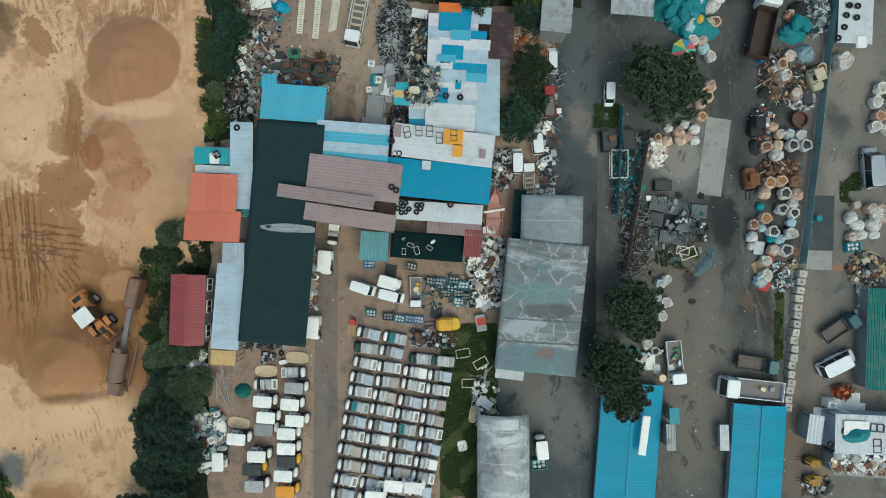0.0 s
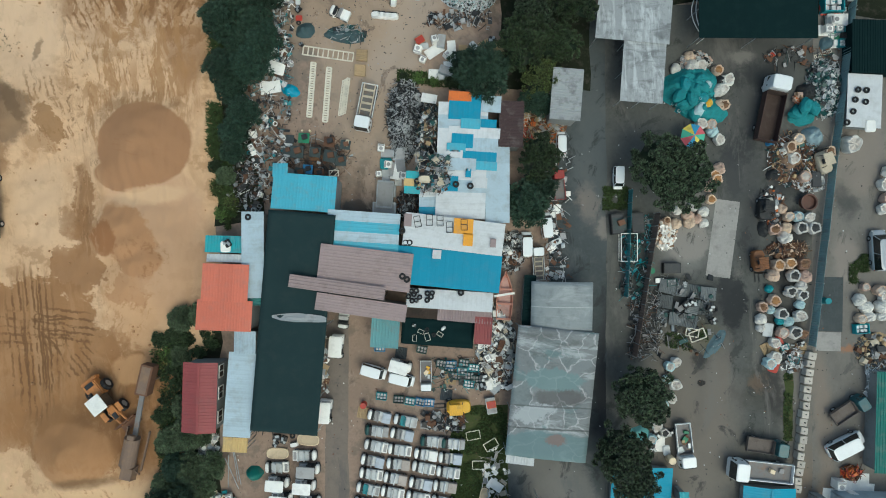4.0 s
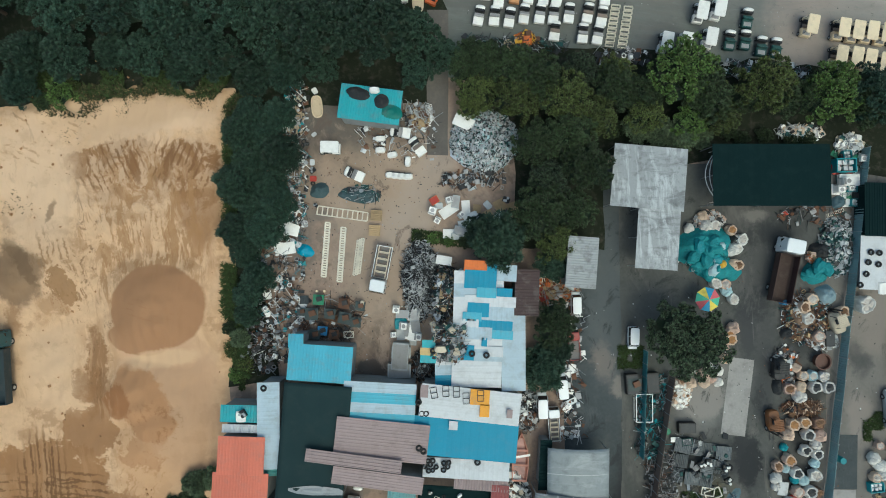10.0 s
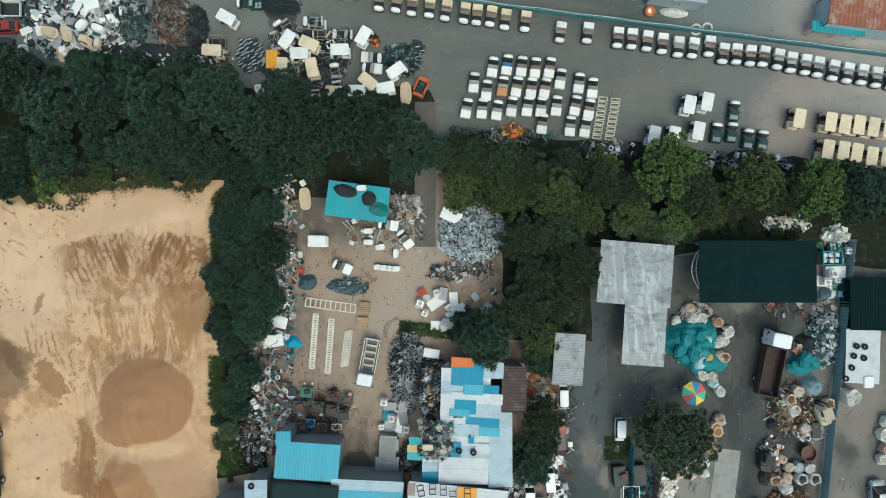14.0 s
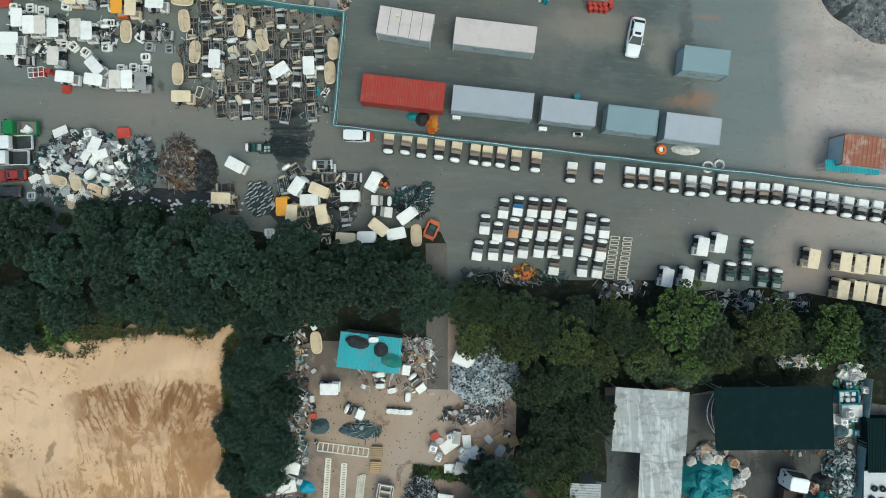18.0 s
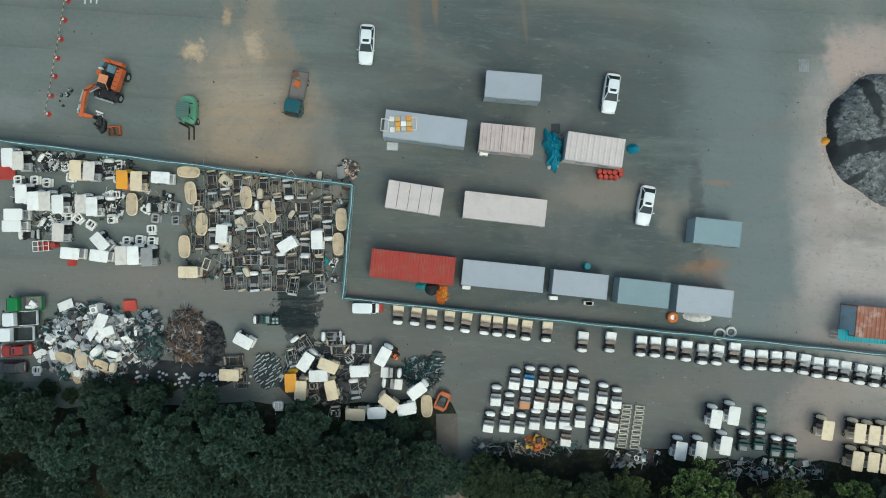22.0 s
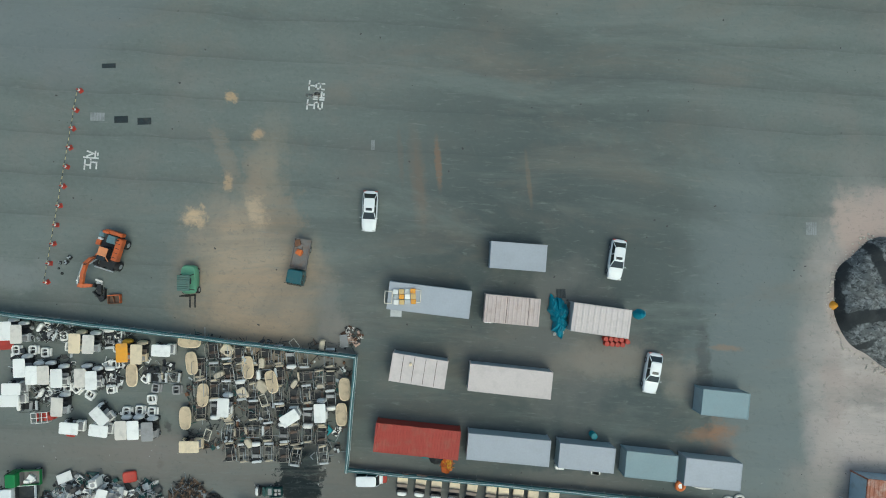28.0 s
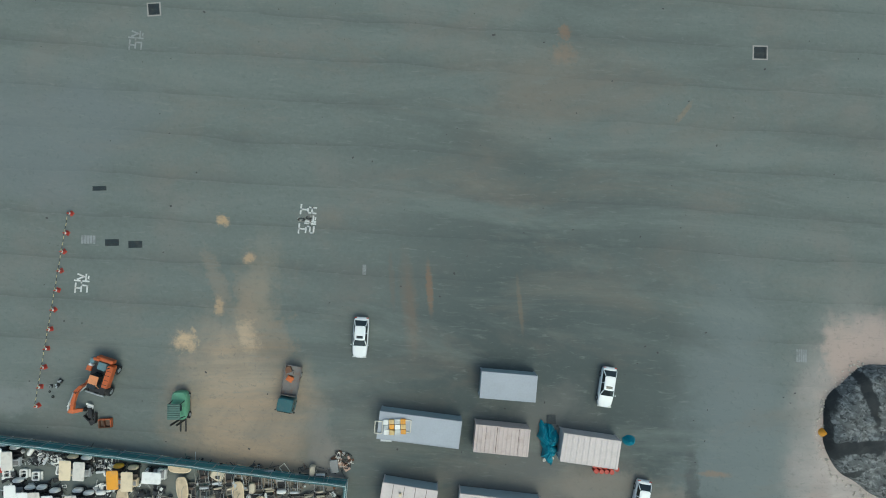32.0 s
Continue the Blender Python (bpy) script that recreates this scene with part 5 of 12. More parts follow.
shed("grey_l_wing", 20.28, 28.42, 4.45, 6.55, -4.9, 3.15, R_GREY, "weathered grey sheet roof wing", 4.0, slope=0.1, pitch=0.9, rib=0.01, walls=False, posts=True)
shed("black_green_shed", 32.32, 34.91, 12.42, 6.56, -1.0, 3.4, R_NAVY, "large black-green netted roof on posts", 6.0, slope=0.2, rib=0.006, pitch=1.0, walls=False, posts=True)
shed("turquoise_shed", 19.75, -22.3, 6.6, 16.59, -4.9, 1.6, R_BRIGHT, "bright turquoise blue ribbed metal roof", 1.1, "x", slope=0.5, gable=True, rib=0.014)
shed("turquoise_shed", 33.75, -23.66, 5.75, 14.35, -4.2, 1.6, R_BRIGHT, "bright turquoise blue ribbed metal roof", 1.1, "x", slope=0.5, gable=True, rib=0.014)
shed("white_kiosk", 44.59, 25.37, 3.69, 5.82, -3.8, 1.7, R_WHITE, "white flat roof with old tyres lying on it", 2.0, rib=0.008, pitch=0.9)
shed("black_side_shed", 46.61, 31.12, 6.75, 5.81, -2.0, 1.9, R_NAVY, "black-green metal roof of a shed", 1.2, wall_mat=R_NAVY)
shed("green_tarp_shed", 49.25, -9.47, 7.89, 10.92, -2.8, 1.9, R_GREEN, "bright green sheet roof", 1.2)
shed("cream_site_shed", 45.70, -19.37, 8.83, 4.16, -3.0, 2.7, R_WHITE, "off-white container roof with tarps and tyres on it", 1.2, rib=0.02, wall_mat=R_PALE)
shed("teal_site_shed", 39.52, -18.86, 1.55, 3.05, -10.0, 2.2, R_WHITE, "small white panel roof beside a container", 1.0)
shed("pipe_site_shed", 45.83, -22.83, 9.02, 2.28, -4.6, 2.4, R_GREY, "rusty grey roof holding scrap", 1.2)
shed("teal_yard_shed", -9.87, 43.02, 6.48, 3.72, -8.4, 3.4, R_TEAL, "turquoise metal roof with black sheets lying on it", 1.0, slope=0.2)


# ---- containers in the asphalt yard ----
C_RED = roof_mat("red_container_paint", (0.34, 0.04, 0.028), dirt=(0.3, 0.12, 0.08), dirt_amount=0.5)
C_GREY = roof_mat("grey_container_paint", (0.37, 0.39, 0.43), dirt_amount=0.12)
C_WHITE = roof_mat("off_white_container_paint", (0.6, 0.525, 0.5), dirt_amount=0.2)
C_BLUEGREY = roof_mat("blue_grey_container_paint", (0.22, 0.3, 0.325), dirt_amount=0.15)

C_SIDE = roof_mat("pale_container_side", (0.34, 0.4, 0.42), dirt_amount=0.2)


SHUTTER = mat("grey_shutter", (0.26, 0.3, 0.31), 0.4)
SEAM = mat("dark_roof_seam", (0.1, 0.075, 0.06), 0.8)
C_PINK = roof_mat("dusty_pink_white_paint", (0.56, 0.46, 0.43), dirt=(0.3, 0.2, 0.16))


def container(cx, cy, w, d, ang, material, label, ribs=0, h=2.2, seams=0, windows=2, side=None):
    """A site container: body with ribbed sides, roof panel, corner posts, windows and a door."""
    t = thing("container", cx, cy, 0, ang, label, "container", "site containers")
    bm = bmesh.new()
    box(bm, 0, 0, 0.1, w - 0.08, d - 0.08, h - 0.2)
    part("body", bm, side or (C_SIDE if ribs == 0 else material), t)
    bm = bmesh.new()
    if ribs:
        ribbed(bm, w, d, h, h, ribs, "y", 0.04, 0.12)
    else:
        box(bm, 0, 0, h - 0.12, w, d, 0.12, bevel=0.02)
    part("roof", bm, material, t)
    for a in (-1, 1):
        bm = bmesh.new()
        box(bm, a * (w / 2 - 0.03), 0, h - 0.14, 0.09, d + 0.04, 0.17, bevel=0.015)
        part("roof_rim", bm, material, t)
        bm = bmesh.new()
        box(bm, 0, a * (d / 2 - 0.03), h - 0.14, w - 0.12, 0.09, 0.17, bevel=0.015)
        part("roof_rim", bm, material, t)
        for b in (-1, 1):
            bm = bmesh.new()
            box(bm, a * (w / 2 - 0.06), b * (d / 2 - 0.06), 0, 0.14, 0.14, h - 0.14)
            part("corner_post", bm, material, t)
    for i in range(seams):
        bm = bmesh.new()
        box(bm, -w / 2 + w * (i + 1) / (seams + 1), 0, h, 0.05, d - 0.1, 0.015)
        part("roof_seam", bm, SEAM, t)
    for i in range(windows):
        bm = bmesh.new()
        x = -w / 2 + w * (i + 0.75) / (windows + 0.5)
        box(bm, x, -d / 2 + 0.02, 1.0, 1.0, 0.06, 0.85)
        win = part("window", bm, C_GREY, t)
        bm = bmesh.new()
        box(bm, x, -d / 2 - 0.015, 1.05, 0.9, 0.02, 0.75)
        part("pane", bm, SHUTTER, win)
    return t


container(-5.65, 70.55, 8.92, 3.00, -8.4, C_RED, "red ribbed steel site container", 0.3, windows=0)
container(3.92, 69.25, 8.68, 2.72, -7.8, C_GREY, "long pale grey site container", windows=3)
container(12.09, 68.04, 5.86, 2.59, -8.3, C_GREY, "pale grey painted site container")
container(18.84, 66.88, 5.45, 2.72, -8.4, C_BLUEGREY, "blue-grey painted site container")
container(25.32, 65.76, 5.95, 2.89, -8.4, C_GREY, "pale grey painted site container", windows=1)
container(-5.20, 77.90, 5.89, 2.94, -11.2, C_WHITE, "off-white site container with roof seams", seams=4)
container(4.39, 76.39, 8.76, 2.84, -8.5, C_WHITE, "long off-white site container")
container(-3.78, 85.27, 8.71, 2.91, -9.3, C_GREY, "long grey site container with goods on its roof", windows=3)
container(4.89, 83.83, 5.79, 2.90, -7.7, C_PINK, "dusty pink-white site container with ribbed roof", 0.42, seams=4)
container(14.25, 82.38, 6.15, 3.01, -10.2, C_WHITE, "off-white painted site container", ribs=0.6)
container(5.79, 89.48, 5.92, 2.81, -6.7, C_GREY, "pale grey site container standing alone")
container(26.98, 73.05, 5.0, 2.71, -8.4, C_BLUEGREY, "blue-grey site container standing alone")


# ---- golf carts ----
DECKB = mat("brown_cart_deck", (0.42, 0.36, 0.32), 0.7, vary=0.25, dirt_amount=0.4, rnd=0.3)
DECKG = mat("blue_grey_cart_deck", (0.5, 0.54, 0.6), 0.6, vary=0.2, dirt_amount=0.4, rnd=0.3)
MAT_RUBBER = mat("grey_rubber_mat", (0.04, 0.04, 0.042), 0.8, vary=0.3, rnd=0.4)

def cart_frame(t, length=2.4, width=1.16):
    for a in (-1, 1):
        for b in (-1, 1):
            wheel(t, a * (width / 2 - 0.08), b * length * 0.34)
    bm = bmesh.new()
    box(bm, 0, 0, 0.22, width - 0.16, length - 0.3, 0.12, bevel=0.02)
    part("chassis", bm, BLACKM, t)


def cowl(t, y, material, depth=0.52, w=1.1, h=0.55, dash=True):
    bm = bmesh.new()
    loft(bm, [oval(w / 2 + 0.05, depth / 2 + 0.07, 0.24, 18, 2.6, 0, y), oval(w / 2 + 0.05, depth / 2 + 0.07, 0.38, 18, 2.6, 0, y), oval(w / 2 - 0.02, depth / 2 - 0.02, 0.4, 18, 2.6, 0, y)])
    part("bumper", bm, BLACKM, t)
    bm = bmesh.new()
    loft(bm, [oval(w / 2, depth / 2, 0.39, 18, 2.6, 0, y), oval(w / 2, depth / 2, 0.55, 18, 2.5, 0, y), oval(w / 2 * 0.94, depth / 2 * 0.86, 0.3 + h * 0.85, 18, 2.4, 0, y - 0.02), oval(w / 2 * 0.74, depth / 2 * 0.56, 0.3 + h, 18, 2.2, 0, y - 0.04)])
    part("front_cowl", bm, material, t, smooth=True)
    if dash:
        bm = bmesh.new()
        box(bm, 0, y - depth / 2 - 0.08, 0.5, w * 0.9, 0.26, 0.36, bevel=0.04)
        part("dashboard", bm, BLACKM, t)
        bm = bmesh.new()
        torus(bm, -0.26, y - depth / 2 - 0.22, 0.95, 0.15, 0.018, 12, 5, pose(0, 0, 0, 35, 0, 0))
        part("steering_wheel", bm, BLACKM, t)


def bench(t, y, material, w=1.08, depth=0.45, back=True, z=0.62):
    bm = bmesh.new()
    box(bm, 0, y, z, w, depth, 0.13, bevel=0.045)
    part("seat", bm, material, t)
    if back:
        bm = bmesh.new()
        box(bm, 0, y - depth / 2 - 0.03, z + 0.16, w, 0.12, 0.34, rx=8, bevel=0.04)
        part("backrest", bm, material, t)


def rear_body(t, y, material, depth=0.6, w=1.14, h=0.34, tray=True):
    bm = bmesh.new()
    box(bm, 0, y, 0.32, w, depth, h, taper=0.97, bevel=0.035)
    part("rear_body", bm, material, t)
    if tray:
        bm = bmesh.new()
        box(bm, 0, y - depth * 0.1, 0.32 + h, w * 0.72, depth * 0.5, 0.03, bevel=0.01)
        part("bag_tray", bm, GREY, t)


def roof_top(t, y, material, length=2.0, w=1.25, z=1.82):
    bm = bmesh.new()
    loft(bm, [oval(w / 2, length / 2, z, 32, 11, 0, y), oval(w / 2, length / 2, z + 0.04, 32, 11, 0, y), oval(w / 2 - 0.04, length / 2 - 0.04, z + 0.07, 32, 9, 0, y), oval(w / 4, length / 3, z + 0.09, 32, 5, 0, y)])
    part("roof", bm, material, t, smooth=False)
    for a in (-1, 1):
        for b in (-1, 1):
            bm = bmesh.new()
            cyl(bm, (a * 0.5, y + b * length * 0.4 + b * 0.05, 0.55), (a * 0.52, y + b * length * 0.42, z + 0.02), 0.02, 5)
            part("roof_post", bm, BLACKM, t)


def make_cart(name, label, cowl_m, seat_m, rear_m, roof_m=None, long=False, roof_len=2.0, tray=True):
    t = thing(name, 0, 0, 0, 0, label, "golf cart", "parked golf carts")
    L = 2.75 if long else 2.4
    cart_frame(t, L)
    cowl(t, L / 2 - 0.36, cowl_m)
    bm = bmesh.new()
    box(bm, 0, L / 2 - 1.0, 0.34, 1.06, 0.62, 0.03)
    part("floor_mat", bm, MAT_RUBBER, t)
    bm = bmesh.new()
    box(bm, 0, -0.26 if long else -0.4, 0.33, 1.08, L - (1.12 if long else 1.62), 0.2, bevel=0.05)
    part("body_tub", bm, LILAC if long else DARKV, t)
    bench(t, L / 2 - (1.08 if long else 1.24), seat_m, depth=0.46 if long else 0.36)
    if long and tray:
        bench(t, L / 2 - 1.75, LILAC)
        rear_body(t, -L / 2 + 0.36, rear_m, 0.66, tray=tray)
    else:
        rear_body(t, -L / 2 + (0.52 if long else 0.48), rear_m, 0.96 if long else 0.92, h=0.46, tray=tray)
    if roof_m:
        roof_top(t, -0.2, roof_m, roof_len)
    return t


@kind("cart_white")
def cart_white():
    return make_cart("golf_cart", "white open golf cart with grey seat", WHITE, GREY, WHITE, tray=False)


@kind("cart_white_tan")
def cart_white_tan():
    return make_cart("golf_cart", "white open golf cart with tan seat", WHITE, TAN, WHITE, tray=False)


@kind("cart_long")
def cart_long():
    return make_cart("golf_cart", "white four-seat golf cart with pale grey seats", WHITE, LILAC, WHITE, long=True)


@kind("cart_long_tan")
def cart_long_tan():
    return make_cart("golf_cart", "white golf cart with a brown rear deck", WHITE, LILAC, DECKB, long=True, tray=False)


@kind("cart_long_teal")
def cart_long_teal():
    return make_cart("golf_cart", "white four-seat golf cart with teal front seat", WHITE, TEALP, LILAC, long=True)


@kind("cart_long_pale")
def cart_long_pale():
    return make_cart("golf_cart", "white four-seat golf cart with white rear deck", WHITE, LILAC, WHITE, long=True, tray=False)


@kind("cart_long_blue")
def cart_long_blue():
    return make_cart("golf_cart", "white golf cart with a blue-grey rear deck", WHITE, GREY, DECKG, long=True, tray=False)


@kind("cart_long_dark")
def cart_long_dark():
    return make_cart("golf_cart", "dark green four-seat golf cart with pale seats", DKGREEN, LILAC, GREY, long=True)


@kind("cart_blue_seat")
def cart_blue_seat():
    return make_cart("golf_cart", "white open golf cart with bright blue seat", WHITE, BLUEP, WHITE, tray=False)


@kind("cart_orange_deck")
def cart_orange_deck():
    return make_cart("golf_cart", "white open golf cart with orange-brown rear deck", WHITE, GREY, mat("orange_brown_plastic", (0.55, 0.27, 0.12), 0.6, vary=0.2), tray=False)


@kind("cart_beige")
def cart_beige():
    return make_cart("golf_cart", "cream open golf cart with brown seat and white cowl", WHITE, TAN, CREAM, tray=False)


@kind("cart_green")
def cart_green():
    return make_cart("golf_cart", "dark green open golf cart", WHITE, DKGREEN, DKGREEN)


@kind("cart_roof_white")
def cart_roof_white():
    return make_cart("roofed_golf_cart", "golf cart with a white roof", WHITE, GREY, WHITE, WHITE)


@kind("cart_roof_cream")
def cart_roof_cream():
    return make_cart("roofed_golf_cart", "golf cart with a long cream roof", CREAM, TAN, CREAM, CREAM, roof_len=2.1)


@kind("cart_roof_pale")
def cart_roof_pale():
    return make_cart("roofed_golf_cart", "golf cart with a stained off-white roof", WHITE, DARKV, LILAC, PALEROOF)


@kind("cart_roof_yellow")
def cart_roof_yellow():
    return make_cart("roofed_golf_cart", "golf cart with an orange-yellow roof", YELLOW, TAN, ORANGE, R_ORANGE)


@kind("cart_roof_black")
def cart_roof_black():
    return make_cart("roofed_golf_cart", "golf cart with a black roof and yellow cowl", YELLOW, DARKV, DARKV, DARKV)


@kind("cart_roof_grey")
def cart_roof_grey():
    return make_cart("roofed_golf_cart", "golf cart with a grey roof", WHITE, DARKV, GREY, GREY)


PALEROOF = mat("stained_off_white_plastic", (0.68, 0.62, 0.55), 0.55, vary=0.15, dirt_amount=0.3, rnd=0.15)


def body_shell(label, material):
    """The lifted rear body of a cart: a rounded rim round dark openings."""
    t = thing("cart_body_shell", 0, 0, 0, 0, label, "body shell", "loose cart bodies")
    bm = bmesh.new()
    loft(bm, [oval(0.5, 0.42, 0.0, 20, 5), oval(0.54, 0.46, 0.3, 20, 5), oval(0.5, 0.42, 0.42, 20, 5), oval(0.36, 0.28, 0.42, 20, 5), oval(0.36, 0.28, 0.12, 20, 5)])
    part("rim", bm, material, t)
    bm = bmesh.new()
    box(bm, 0, 0, 0.13, 0.68, 0.52, 0.03)
    part("well", bm, DARKV, t)
    bm = bmesh.new()
    box(bm, 0.05, 0.02, 0.16, 0.1, 0.54, 0.22, rot=4, bevel=0.02)
    part("cross_bar", bm, material, t)
    bm = bmesh.new()
    box(bm, 0, -0.56, 0.1, 0.96, 0.2, 0.16, taper=0.9, bevel=0.05)
    part("bumper", bm, material, t)
    return t


@kind("shell_white")
def shell_white():
    return body_shell("white plastic cart body shell with a dark well", WHITE)


@kind("shell_grey")
def shell_grey():
    return body_shell("grey plastic cart body shell with a dark well", GREY)


@kind("shell_cream")
def shell_cream():
    return body_shell("cream plastic cart body shell with a dark well", BEIGE)


@kind("tub")
def tub():
    t = thing("cart_canopy_shell", 0, 0, 0, 0, "oval beige plastic cart canopy shell lying loose", "canopy shell", "loose canopy shells")
    bm = bmesh.new()
    loft(bm, [oval(0.6, 1.2, 0.0, 28, 3), oval(0.62, 1.22, 0.1, 28, 3), oval(0.58, 1.18, 0.2, 28, 3), oval(0.52, 1.1, 0.24, 28, 3), oval(0.46, 1.04, 0.2, 28, 3), oval(0.2, 0.6, 0.23, 28, 2.4)])
    part("shell", bm, mat("tan_plastic", (0.58, 0.45, 0.3), 0.6, vary=0.25, dirt_amount=0.5, rnd=0.2), t, smooth=True)
    bm = bmesh.new()
    loft(bm, [oval(0.63, 1.23, 0.08, 28, 3), oval(0.64, 1.24, 0.16, 28, 3), oval(0.57, 1.17, 0.225, 28, 3), oval(0.54, 1.12, 0.215, 28, 3)], cap=False)
    part("rim", bm, CREAM, t)
    return t


FRAMEB = mat("weathered_frame", (0.33, 0.3, 0.26), 0.6, vary=0.3, dirt=(0.16, 0.12, 0.09), dirt_amount=0.5, rnd=0.6)
RUSTPAN = mat("rusty_pan", (0.13, 0.09, 0.07), 0.85, vary=0.4, rnd=0.6)


@kind("wreck")
def wreck():
    t = thing("cart_wreck", 0, 0, 0, 0, "stripped golf cart wreck with a bare beige frame", "golf cart", "cart wrecks")
    for a in (-1, 1):
        for b in (-1, 1):
            wheel(t, a * 0.5, b * 0.82)
    bm = bmesh.new()
    box(bm, 0, 0, 0.25, 1.0, 2.1, 0.08)
    part("floor_pan", bm, BLACKM, t)
    for a in (-0.5, 0.5):
        bm = bmesh.new()
        box(bm, a, -0.05, 0.36, 0.05, 2.1, 0.08)
        part("frame_rail", bm, FRAMEB, t)
        bm = bmesh.new()
        for p, q in (((a, -0.85, 0.4), (a * 1.05, -0.75, 1.3)), ((a * 1.05, -0.75, 1.3), (a * 1.05, 0.3, 1.35)), ((a * 1.05, 0.3, 1.35), (a, 0.8, 0.5))):
            cyl(bm, p, q, 0.028, 5)
        part("roof_post", bm, FRAMEB, t)
    for b in (-1.05, -0.55, 0.42):
        bm = bmesh.new()
        box(bm, 0, b, 0.4, 1.05, 0.05, 0.08)
        part("cross_bar", bm, FRAMEB, t)
    bm = bmesh.new()
    box(bm, 0.03, 0.9, 0.36, 1.0, 0.2, 0.28, rot=3, taper=0.85, bevel=0.05)
    part("front_cowl", bm, BEIGE, t)
    bm = bmesh.new()
    box(bm, -0.1, 0.6, 0.4, 0.6, 0.12, 0.1, bevel=0.03)
    cyl(bm, (0.2, 0.55, 0.7), (0.22, 0.5, 0.74), 0.16, 10)
    part("dashboard", bm, DARKV, t)
    bm = bmesh.new()
    box(bm, 0.08, -0.42, 0.42, 0.8, 0.28, 0.12, rot=6, bevel=0.03)
    part("seat", bm, RUSTPAN, t)
    return t


@kind("wreck_white")
def wreck_white():
    t = thing("cart_wreck", 0, 0, 0, 0, "stripped golf cart with white cowl and dark bare frame", "golf cart", "cart wrecks")
    for a in (-1, 1):
        for b in (-1, 1):
            wheel(t, a * 0.5, b * 0.82)
    bm = bmesh.new()
    box(bm, 0, 0, 0.25, 0.8, 2.0, 0.06)
    part("floor_pan", bm, BLACKM, t)
    for a in (-0.46, 0.46):
        bm = bmesh.new()
        box(bm, a, -0.05, 0.36, 0.05, 2.1, 0.08)
        part("frame_rail", bm, STEEL, t)
        bm = bmesh.new()
        cyl(bm, (a, -0.7, 0.4), (a * 1.05, -0.6, 1.25), 0.025, 5)
        cyl(bm, (a * 1.05, -0.6, 1.25), (a * 1.05, 0.25, 1.3), 0.025, 5)
        part("roof_post", bm, BLACKM, t)
    bm = bmesh.new()
    loft(bm, [oval(0.52, 0.24, 0.3, 18, 2.8, 0, 0.92), oval(0.54, 0.26, 0.55, 18, 2.8, 0, 0.92), oval(0.4, 0.14, 0.72, 18, 2.6, 0, 0.9)])
    part("front_cowl", bm, WHITE, t, smooth=True)
    bm = bmesh.new()
    box(bm, 0.05, -0.95, 0.42, 1.02, 0.26, 0.18, rot=3, bevel=0.04)
    part("rear_body", bm, LILAC, t)
    bm = bmesh.new()
    box(bm, 0, 0.5, 0.5, 0.8, 0.14, 0.22, bevel=0.03)
    part("dashboard", bm, DARKV, t)
    bm = bmesh.new()
    torus(bm, -0.2, 0.36, 0.85, 0.14, 0.02, 10, 5)
    part("steering_wheel", bm, BLACKM, t)
    bm = bmesh.new()
    box(bm, 0.06, -0.35, 0.42, 0.9, 0.36, 0.12, rot=-5, bevel=0.03)
    part("seat", bm, GREY, t)
    return t


@kind("wreck_dark")
def wreck_dark():
    t = thing("cart_wreck", 0, 0, 0, 0, "stripped golf cart frame with a pale rear panel", "golf cart", "cart wrecks")
    for a in (-1, 1):
        for b in (-1, 1):
            wheel(t, a * 0.5, b * 0.82)
    for a in (-0.48, 0.05, 0.48):
        bm = bmesh.new()
        box(bm, a, -0.05, 0.42, 0.055, 2.2, 0.07)
        part("frame_rail", bm, FRAMEB if abs(a) > 0.3 else STEEL, t)
    for b in (-1.12, -0.62, 0.2, 1.0):
        bm = bmesh.new()
        box(bm, 0, b, 0.46, 1.04, 0.06, 0.07)
        part("cross_bar", bm, FRAMEB, t)
    for a in (-1, 1):
        bm = bmesh.new()
        for p, q in (((a * 0.5, -0.9, 0.4), (a * 0.5, -0.8, 1.3)), ((a * 0.5, -0.8, 1.3), (a * 0.5, 0.5, 1.35)), ((a * 0.5, 0.5, 1.35), (a * 0.5, 0.9, 0.5))):
            cyl(bm, p, q, 0.03, 5)
        part("roof_post", bm, STEEL, t)
    bm = bmesh.new()
    box(bm, 0, -0.98, 0.5, 1.0, 0.22, 0.2, bevel=0.04)
    part("rear_body", bm, LILAC, t)
    bm = bmesh.new()
    box(bm, 0.1, -0.35, 0.44, 0.5, 0.36, 0.2, rot=-14, bevel=0.03)
    part("motor", bm, BLACKM, t)
    bm = bmesh.new()
    box(bm, 0, 0.84, 0.5, 0.9, 0.2, 0.2, rot=8, taper=0.8, bevel=0.04)
    part("dashboard", bm, BEIGE, t)
    return t


# carts in the middle yard: four columns, cowls to the west
bx, by = (-8.85, -11.61)
cx_, cy_ = (8.206, -1.476)
rx_, ry_ = (-1.645, -9.571)
for i in range(-2, 10):
    for j in range(4):
        if i < 0 and j > 1:
            continue
        x = bx + cx_ * j / 3 + rx_ * i / 6
        y = by + cy_ * j / 3 + ry_ * i / 6
        k = "cart_long_dark" if (i == -1 and j == 0) else "cart_long"
        k = ("cart_long", "cart_long_blue", "cart_long_tan", "cart_long", "cart_long_teal", "cart_long_blue", "cart_long_pale", "cart_long", "cart_long_tan", "cart_long_blue", "cart_long")[(i * 5 + j * 3) % 11] if k == "cart_long" else k
        place(k, x + random.uniform(-0.12, 0.12), y + random.uniform(-0.1, 0.1), 169.8 - 90 + random.uniform(-3, 3))
for x, y in ((-2.57, -11.22), (-0.27, -11.50)):
    place("cart_long_dark", x, y, 84)
